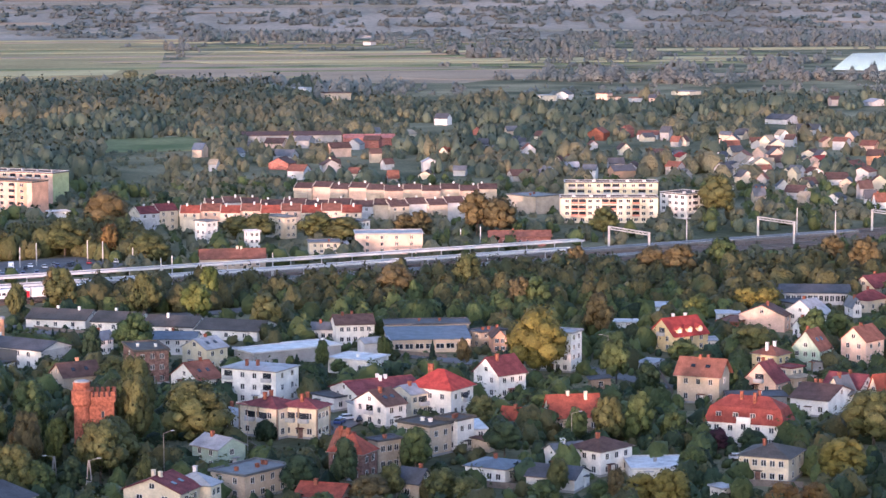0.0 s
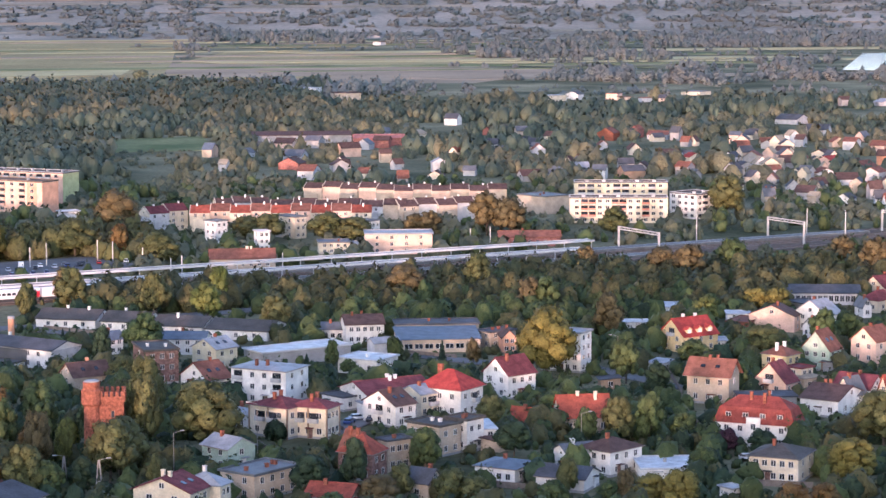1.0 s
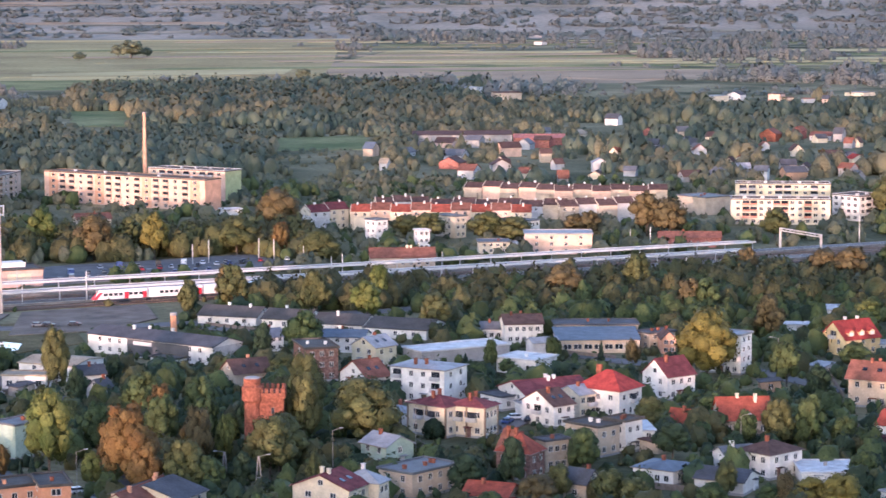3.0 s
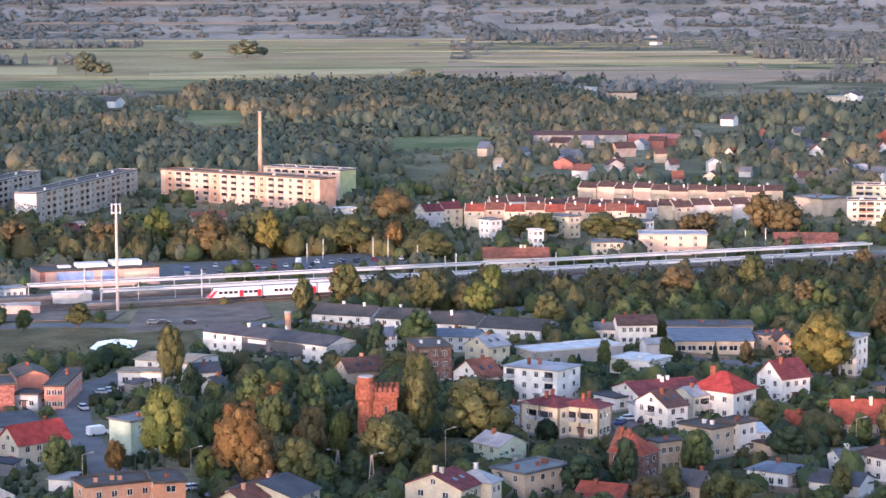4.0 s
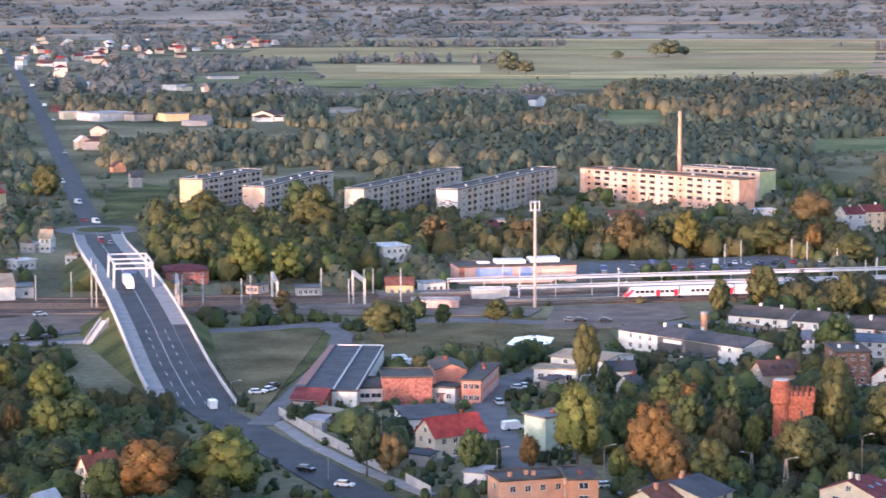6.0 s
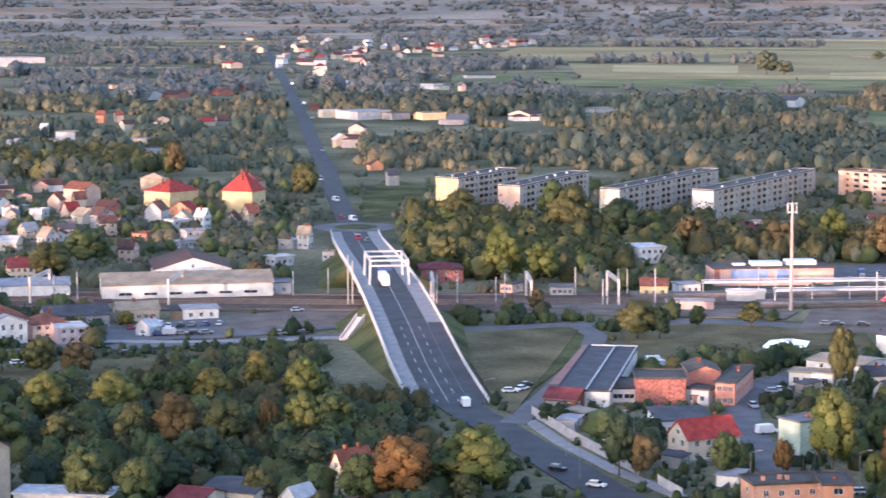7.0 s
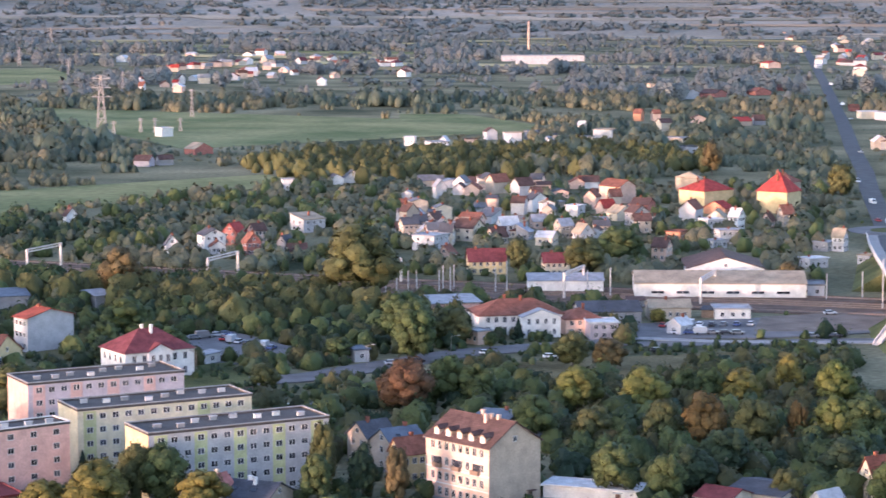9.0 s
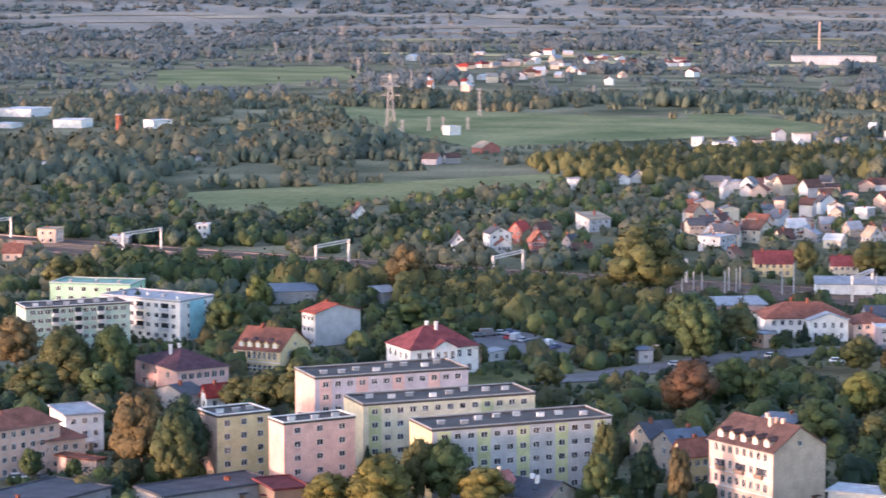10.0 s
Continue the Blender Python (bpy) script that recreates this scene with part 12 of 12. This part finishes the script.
tree(111.1, 905.0, 13.0, 17.4, 'olive')
tree(99.9, 942.0, 12.4, 8.1, 'rust')
tree(66.3, 781.2, 15.0, 11.2, 'olive')
tree(50.6, 767.9, 11.1, 6.6, 'olive')
tree(92.7, 768.3, 12.9, 11.1, 'olive')
tree(-70.2, 491.6, 15.6, 18.0, 'lime')
tree(-86.4, 486.2, 13.1, 14.3, 'rust')
tree(-78.5, 491.6, 10.8, 10.8, 'green')
tree(-145.5, 526.7, 13.9, 11.2, 'rust')
tree(-126.4, 537.9, 11.7, 5.3, 'rust')
tree(-144.4, 603.8, 11.7, 8.9, 'yellow')
tree(-152.6, 585.0, 10.3, 13.1, 'yellow')
tree(-223.2, 561.8, 13.7, 11.8, 'green')
tree(-215.6, 561.6, 11.8, 11.8, 'green')
tree(-229.1, 547.7, 14.2, 15.0, 'red')
tree(-149.1, 470.8, 13.2, 11.4, 'green')
tree(-137.3, 468.0, 11.9, 9.4, 'green')
tree(-171.3, 564.6, 12.8, 14.2, 'lime')
tree(-166.4, 583.0, 10.1, 10.0, 'green')
tree(-160.0, 582.2, 11.0, 10.0, 'green')
tree(-201.0, 627.8, 9.5, 11.0, 'brown')
tree(-210.9, 625.6, 11.1, 11.1, 'olive')
tree(-129.3, 590.3, 13.2, 11.6, 'lime')
tree(-111.8, 541.2, 13.4, 13.3, 'green')
tree(-118.2, 539.7, 13.4, 12.0, 'lime')
tree(-134.7, 529.2, 13.3, 11.8, 'olive')
tree(-155.1, 524.6, 12.0, 10.5, 'olive')
tree(-114.5, 478.6, 8.4, 7.1, 'olive')
tree(-84.7, 479.9, 15.5, 15.3, 'rust')
tree(-92.7, 478.1, 11.9, 10.6, 'green')
tree(-76.3, 498.5, 8.6, 4.9, 'red')
tree(-71.5, 482.8, 7.2, 7.1, 'olive')
tree(-187.8, 560.9, 12.8, 12.8, 'lime')
tree(-184.5, 517.9, 13.3, 13.2, 'green')
tree(-170.4, 521.1, 10.6, 11.9, 'olive')
tree(-133.0, 497.6, 12.6, 12.4, 'dark')
tree(-134.5, 479.7, 10.9, 10.8, 'dark')
tree(-107.7, 503.3, 10.1, 12.4, 'dark')
tree(-259.4, 655.8, 11.7, 13.5, 'olive')
tree(-258.2, 624.7, 17.7, 14.6, 'green')
tree(-214.1, 718.9, 5.4, 6.4, 'yellow')
tree(-195.8, 814.5, 10.0, 12.0, 'brown')
tree(-273.0, 864.4, 15.1, 19.4, 'green')
tree(-298.9, 823.4, 13.5, 10.4, 'olive')
tree(-274.8, 828.9, 14.6, 16.6, 'olive')
tree(-248.5, 1140.4, 19.4, 16.6, 'olive')
tree(-348.6, 1270.4, 18.7, 12.5, 'brown')
tree(-320.2, 727.0, 27.6, 28.4, 'olive')
tree(-398.8, 705.0, 18.4, 16.4, 'brown')
tree(-353.4, 628.0, 13.8, 17.2, 'green')
tree(-269.0, 643.9, 17.6, 18.4, 'green')
tree(-261.7, 659.4, 11.1, 11.9, 'lime')
tree(-260.3, 625.1, 9.0, 8.1, 'green')
tree(-278.5, 616.4, 7.4, 9.7, 'green')
tree(-287.3, 612.2, 10.6, 4.9, 'dark')
tree(-333.4, 579.3, 9.7, 9.6, 'dark')
tree(-336.6, 612.8, 9.5, 9.4, 'green')
tree(-330.6, 613.4, 8.1, 9.4, 'green')
tree(-314.3, 502.3, 14.3, 15.7, 'olive')
tree(-327.8, 513.2, 10.2, 8.8, 'green')
tree(-354.5, 563.9, 8.8, 4.8, 'dark')
tree(-230.5, 453.8, 11.8, 7.4, 'dark')
tree(-265.2, 450.4, 6.4, 3.3, 'conifer', 'cone')
tree(-238.5, 425.6, 14.3, 9.4, 'olive')
tree(-240.7, 413.2, 12.8, 15.1, 'yellow')
tree(-233.2, 428.1, 14.3, 13.0, 'green')
tree(-221.0, 422.5, 10.5, 12.7, 'yellow')
tree(-250.0, 408.8, 9.3, 11.6, 'yellow')
tree(-208.1, 452.0, 15.8, 6.6, 'olive')
tree(-204.6, 441.7, 11.9, 8.2, 'green')
tree(-198.3, 450.6, 12.0, 7.1, 'dark')
tree(-189.8, 448.7, 13.1, 5.9, 'brown')
tree(-276.9, 565.3, 7.6, 9.1, 'olive')
tree(-293.4, 419.1, 19.8, 12.4, 'dark')
tree(-307.8, 424.6, 19.0, 13.9, 'brown')
tree(-291.2, 413.8, 17.2, 11.0, 'olive')
tree(-418.0, 518.9, 15.8, 13.6, 'brown')
tree(-388.9, 503.9, 16.7, 16.8, 'olive')
tree(-378.4, 509.7, 18.2, 13.7, 'green')
tree(-381.0, 479.5, 11.7, 14.7, 'olive')
tree(-365.9, 487.9, 11.7, 13.2, 'green')
tree(-432.1, 595.4, 13.2, 5.3, 'dark')
tree(-325.4, 408.0, 7.5, 5.7, 'green')
tree(-317.3, 412.5, 5.0, 4.4, 'green')
tree(-331.2, 499.5, 9.3, 11.7, 'olive')
tree(-323.6, 500.9, 11.3, 11.7, 'olive')
tree(-231.4, 460.2, 10.7, 6.8, 'dark')
tree(-361.4, 572.8, 8.2, 6.5, 'conifer')
tree(-510.2, 658.4, 13.4, 13.6, 'olive')
tree(-501.6, 660.6, 13.8, 13.6, 'olive')
tree(-419.5, 644.6, 12.9, 9.2, 'lime')
tree(-402.1, 599.0, 13.8, 13.8, 'green')
tree(-337.4, 586.2, 13.1, 11.3, 'green')
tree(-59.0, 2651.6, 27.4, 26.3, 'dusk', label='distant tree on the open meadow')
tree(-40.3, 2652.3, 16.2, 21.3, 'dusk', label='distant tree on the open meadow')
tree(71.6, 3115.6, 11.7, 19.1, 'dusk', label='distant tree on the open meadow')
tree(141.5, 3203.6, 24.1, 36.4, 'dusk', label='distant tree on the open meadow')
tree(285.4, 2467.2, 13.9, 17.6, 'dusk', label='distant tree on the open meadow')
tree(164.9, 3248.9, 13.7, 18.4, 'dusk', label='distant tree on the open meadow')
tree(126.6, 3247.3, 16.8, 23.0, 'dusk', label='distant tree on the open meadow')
tree(59.0, 725.2, 3.8, 1.6, 'conifer', 'cone')
tree(61.0, 724.8, 3.8, 1.6, 'conifer', 'cone')
tree(63.1, 724.2, 3.8, 1.6, 'conifer', 'cone')
tree(65.3, 723.7, 3.8, 1.6, 'conifer', 'cone')
tree(121.3, 656.2, 4.0, 2.6, 'conifer', 'cone')
tree(160.8, 656.9, 6.5, 2.3, 'conifer', 'cone')
tree(203.9, 502.2, 5.2, 3.1, 'conifer', 'cone')
tree(60.3, 518.0, 5.7, 4.3, 'olive', 'cone')
tree(147.5, 660.1, 8.2, 4.9, 'green', 'bush')
tree(146.3, 640.3, 3.2, 9.4, 'dark', 'bush')
tree(50.2, 695.5, 5.0, 1.7, 'conifer', 'cone')
tree(52.5, 693.3, 5.0, 1.7, 'conifer', 'cone')
tree(54.8, 691.1, 5.0, 1.7, 'conifer', 'cone')
tree(0.1, 515.1, 7.5, 3.0, 'conifer', 'cone')
tree(-2.4, 515.2, 6.3, 2.2, 'conifer', 'cone')
tree(88.2, 508.2, 7.5, 6.2, 'conifer', 'cone')
tree(89.5, 501.9, 7.5, 5.5, 'conifer', 'cone')
tree(251.3, 635.1, 6.5, 4.9, 'dark')
tree(-246.4, 654.6, 5.1, 5.0, 'green')
tree(-238.0, 683.1, 5.2, 3.5, 'conifer', 'cone')
tree(-244.6, 673.7, 6.9, 4.1, 'conifer', 'cone')
tree(-270.8, 447.8, 5.1, 2.5, 'conifer', 'cone')
tree(159.8, 522.9, 5.3, 5.3, 'dark')
tree(164.3, 528.7, 9.4, 6.0, 'green')
tree(153.4, 610.5, 4.6, 3.0, 'dark', 'bush')
tree(130.2, 570.1, 4.3, 4.2, 'conifer', 'bush')
tree(94.6, 552.6, 5.4, 5.4, 'dark', 'bush')
tree(83.6, 534.6, 5.3, 6.5, 'dark')
tree(102.2, 461.1, 5.8, 6.4, 'brown')
tree(105.6, 458.7, 5.0, 6.4, 'brown')
tree(149.4, 464.6, 6.0, 5.9, 'green')
tree(157.4, 462.7, 6.0, 7.1, 'dark')
tree(138.0, 467.4, 6.0, 7.1, 'green')
tree(91.6, 468.0, 5.8, 6.9, 'green')

# ---- woods ----
wood('woods', [(50, 819), (394, 821), (340, 708), (48, 788)], 38, 7, 12, 'woods', 'autumn-tinted mixed woods beside the railway', 1226, 90, size=0.155)
wood('woods', [(153, 802), (306, 796), (239, 694), (149, 734)], 45, 6, 10, 'green', 'autumn-tinted mixed woods beside the railway', 1227, 90, size=0.155)
wood('woods', [(-49, 998), (116, 987), (108, 922), (-47, 944)], 45, 9, 14, 'olive', 'row of tall autumn trees behind the tracks', 1228, 90, size=0.16)
wood('woods', [(-55, 963), (30, 980), (118, 977), (112, 922), (-53, 921)], 55, 9, 13, 'woods', 'row of tall autumn trees behind the tracks', 1229, 90, size=0.16)
wood('woods', [(-188, 1095), (-46, 1047), (-42, 960), (-78, 852), (-147, 852)], 70, 8, 13, 'olive', 'sunlit trees round the flats', 1230, 90, size=0.16)
wood('woods', [(-188, 1095), (-46, 1047), (-42, 960), (-78, 852), (-147, 852)], 120, 7, 11, 'lime', 'sunlit trees round the flats', 1240, 90, size=0.16)
wood('woods', [(-217, 615), (-120, 666), (-96, 582), (-95, 545), (-170, 495)], 34, 4, 8, 'woods', 'dense autumn scrub and trees below the embankment', 1231, 95, size=0.15)
wood('woods', [(-187, 546), (-99, 566), (-95, 500), (-162, 473)], 40, 5, 9, 'green', 'dense autumn scrub and trees below the embankment', 1232, 95, size=0.15)
wood('woods', [(-512, 684), (-362, 739), (-271, 700), (-268, 638), (-345, 665), (-469, 626)], 45, 7, 13, 'olive', 'mixed woods along the railway', 1233, 95, size=0.15)
wood('woods', [(-544, 726), (-392, 773), (-362, 739), (-507, 677)], 42, 7, 11, 'green', 'mixed woods along the railway', 1234, 90, size=0.16)
wood('woods', [(-693, 812), (-510, 943), (-467, 863), (-636, 744)], 60, 5, 9, 'dark', 'allotment trees beyond the tracks', 1235, 60)
wood('woods', [(-648, 1285), (-400, 1458), (-354, 1292), (-548, 1119)], 90, 7, 13, 'olive', 'olive autumn woods behind the village', 1236, 66, size=0.17)
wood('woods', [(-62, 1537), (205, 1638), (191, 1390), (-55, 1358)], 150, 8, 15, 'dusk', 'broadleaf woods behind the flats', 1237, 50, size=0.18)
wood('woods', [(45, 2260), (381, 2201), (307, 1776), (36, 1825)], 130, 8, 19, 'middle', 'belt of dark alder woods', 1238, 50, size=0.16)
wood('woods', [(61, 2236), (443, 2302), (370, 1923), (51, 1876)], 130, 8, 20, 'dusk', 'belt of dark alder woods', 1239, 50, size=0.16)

# ---- what grows between ----
wide_scatter("garden_trees", "green", 2400, 440, 800, 3.5, 9.0, 11, 88, 0.15, "green garden trees and shrubs between the houses")
wide_scatter("garden_trees", "woods", 1800, 440, 800, 3.5, 8.5, 12, 88, 0.15, "autumn garden trees and shrubs between the houses")
wide_scatter("garden_trees", "dark", 1600, 440, 800, 3.0, 7.5, 13, 80, 0.15, "dark shrubs and conifers between the houses")
wide_scatter("middle_trees", "green", 2200, 800, 1250, 4.0, 9.0, 14, 40, 0.2, "green trees between the farther houses")
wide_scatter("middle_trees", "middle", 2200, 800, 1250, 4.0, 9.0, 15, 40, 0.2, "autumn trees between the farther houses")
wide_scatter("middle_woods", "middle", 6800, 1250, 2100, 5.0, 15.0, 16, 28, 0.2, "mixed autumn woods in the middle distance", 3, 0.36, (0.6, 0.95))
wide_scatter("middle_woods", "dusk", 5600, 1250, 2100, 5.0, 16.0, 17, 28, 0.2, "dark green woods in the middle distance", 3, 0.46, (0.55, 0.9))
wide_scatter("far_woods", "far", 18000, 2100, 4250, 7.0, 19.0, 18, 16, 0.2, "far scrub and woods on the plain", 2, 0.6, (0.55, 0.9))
rng = np.random.default_rng(23)
n = 7500
a, r = rng.uniform(-0.46, 0.72, n), rng.uniform(RISE_0, RISE_1 - 10, n)
v = np.array([noise.noise((p * 9.0, q * 0.011, 3.0)) + 0.6 * noise.noise((p * 40.0, q * 0.03, 7.0)) for p, q in zip(a, r)])
ok = v > np.quantile(v, 0.32)
for a0, a1, r0, r1 in SLOPE_FIELDS:
    ok &= ~((a > a0) & (a < a1) & (r > r0 - 25) & (r < r1))
a, r = a[ok], r[ok]
hs = rng.uniform(6.0, 10.5, len(a))
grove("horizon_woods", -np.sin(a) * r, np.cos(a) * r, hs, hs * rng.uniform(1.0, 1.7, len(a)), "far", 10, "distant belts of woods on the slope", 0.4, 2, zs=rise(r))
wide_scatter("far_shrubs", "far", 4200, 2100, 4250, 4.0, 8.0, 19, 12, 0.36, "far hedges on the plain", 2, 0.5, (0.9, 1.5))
wide_scatter("garden_trees", "dark", 2600, 440, 760, 2.0, 5.0, 21, 50, 0.2, "dark hedges and fruit trees between the houses")
wide_scatter("garden_trees", "green", 2200, 440, 760, 2.0, 5.0, 22, 50, 0.2, "green hedges and fruit trees between the houses")

# ---- unseen trees added below the viewer, towards the sun, to shade the foreground ----
rng = np.random.default_rng(77)
n = 1050
a, r = rng.uniform(-0.75, 0.95, n), rng.uniform(325, 392, n)
grove("near_woods", -np.sin(a) * r, np.cos(a) * r, rng.uniform(15, 20, n), rng.uniform(9, 14, n), "green", 40, "unseen tall trees added to shade the foreground", 0.24)

far_village()

# ---- glowing backdrop painted as the hazy far edge of the plain ----


def backdrop_material():
    m = bpy.data.materials.new("glowing_haze_plain")
    m.use_nodes = True
    n, ln = m.node_tree.nodes, m.node_tree.links
    for q in list(n):
        n.remove(q)
    out, em = n.new("ShaderNodeOutputMaterial"), n.new("ShaderNodeEmission")
    geo, sep, com = n.new("ShaderNodeNewGeometry"), n.new("ShaderNodeSeparateXYZ"), n.new("ShaderNodeCombineXYZ")

    def noise_at(src, scale, detail):
        mp, t = n.new("ShaderNodeMapping"), n.new("ShaderNodeTexNoise")
        mp.inputs["Scale"].default_value = scale
        t.inputs["Scale"].default_value, t.inputs["Detail"].default_value = 1.0, detail
        ln.new(src, mp.inputs["Vector"])
        ln.new(mp.outputs[0], t.inputs["Vector"])
        return t.outputs["Fac"]

    def ramp_of(src, stops):
        r = n.new("ShaderNodeValToRGB")
        for i, (p, c) in enumerate(stops):
            e = r.color_ramp.elements[i] if i < 2 else r.color_ramp.elements.new(p)
            e.position, e.color = p, (*c, 1)
        ln.new(src, r.inputs[0])
        return r.outputs[0]

    # uneven crowns lift the edges of the woods
    ln.new(geo.outputs["Position"], sep.inputs[0])
    lift = n.new("ShaderNodeMath")
    lift.operation = "MULTIPLY_ADD"
    ln.new(noise_at(geo.outputs["Position"], (0.11, 0.11, 0.03), 5.0), lift.inputs[0])
    lift.inputs[1].default_value = -9.0
    ln.new(sep.outputs[2], lift.inputs[2])
    for i in (0, 1):
        ln.new(sep.outputs[i], com.inputs[i])
    ln.new(lift.outputs[0], com.inputs[2])
    bands = noise_at(com.outputs[0], (0.0008, 0.0008, 0.12), 3.0)
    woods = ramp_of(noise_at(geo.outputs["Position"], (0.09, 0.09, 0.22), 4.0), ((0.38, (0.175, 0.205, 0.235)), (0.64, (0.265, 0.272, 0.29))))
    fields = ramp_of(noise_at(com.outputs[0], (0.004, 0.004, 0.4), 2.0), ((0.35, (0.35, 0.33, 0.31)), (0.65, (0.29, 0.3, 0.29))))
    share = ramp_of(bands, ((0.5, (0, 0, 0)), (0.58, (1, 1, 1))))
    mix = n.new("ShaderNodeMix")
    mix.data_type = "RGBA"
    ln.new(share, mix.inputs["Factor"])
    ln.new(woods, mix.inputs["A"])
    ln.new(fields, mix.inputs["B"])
    # haze is painted into these colours, and they glow by themselves
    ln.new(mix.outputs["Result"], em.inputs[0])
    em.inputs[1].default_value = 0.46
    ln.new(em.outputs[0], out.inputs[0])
    return m


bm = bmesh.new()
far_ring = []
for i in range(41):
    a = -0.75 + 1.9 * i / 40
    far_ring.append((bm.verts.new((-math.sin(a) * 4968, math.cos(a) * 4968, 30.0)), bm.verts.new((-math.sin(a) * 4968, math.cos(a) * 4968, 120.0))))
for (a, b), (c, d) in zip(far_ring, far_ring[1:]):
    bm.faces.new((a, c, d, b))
solo("backdrop", bm, backdrop_material(), "glowing backdrop painted as a hazy distant plain with dim woods", "backdrop", "structure")
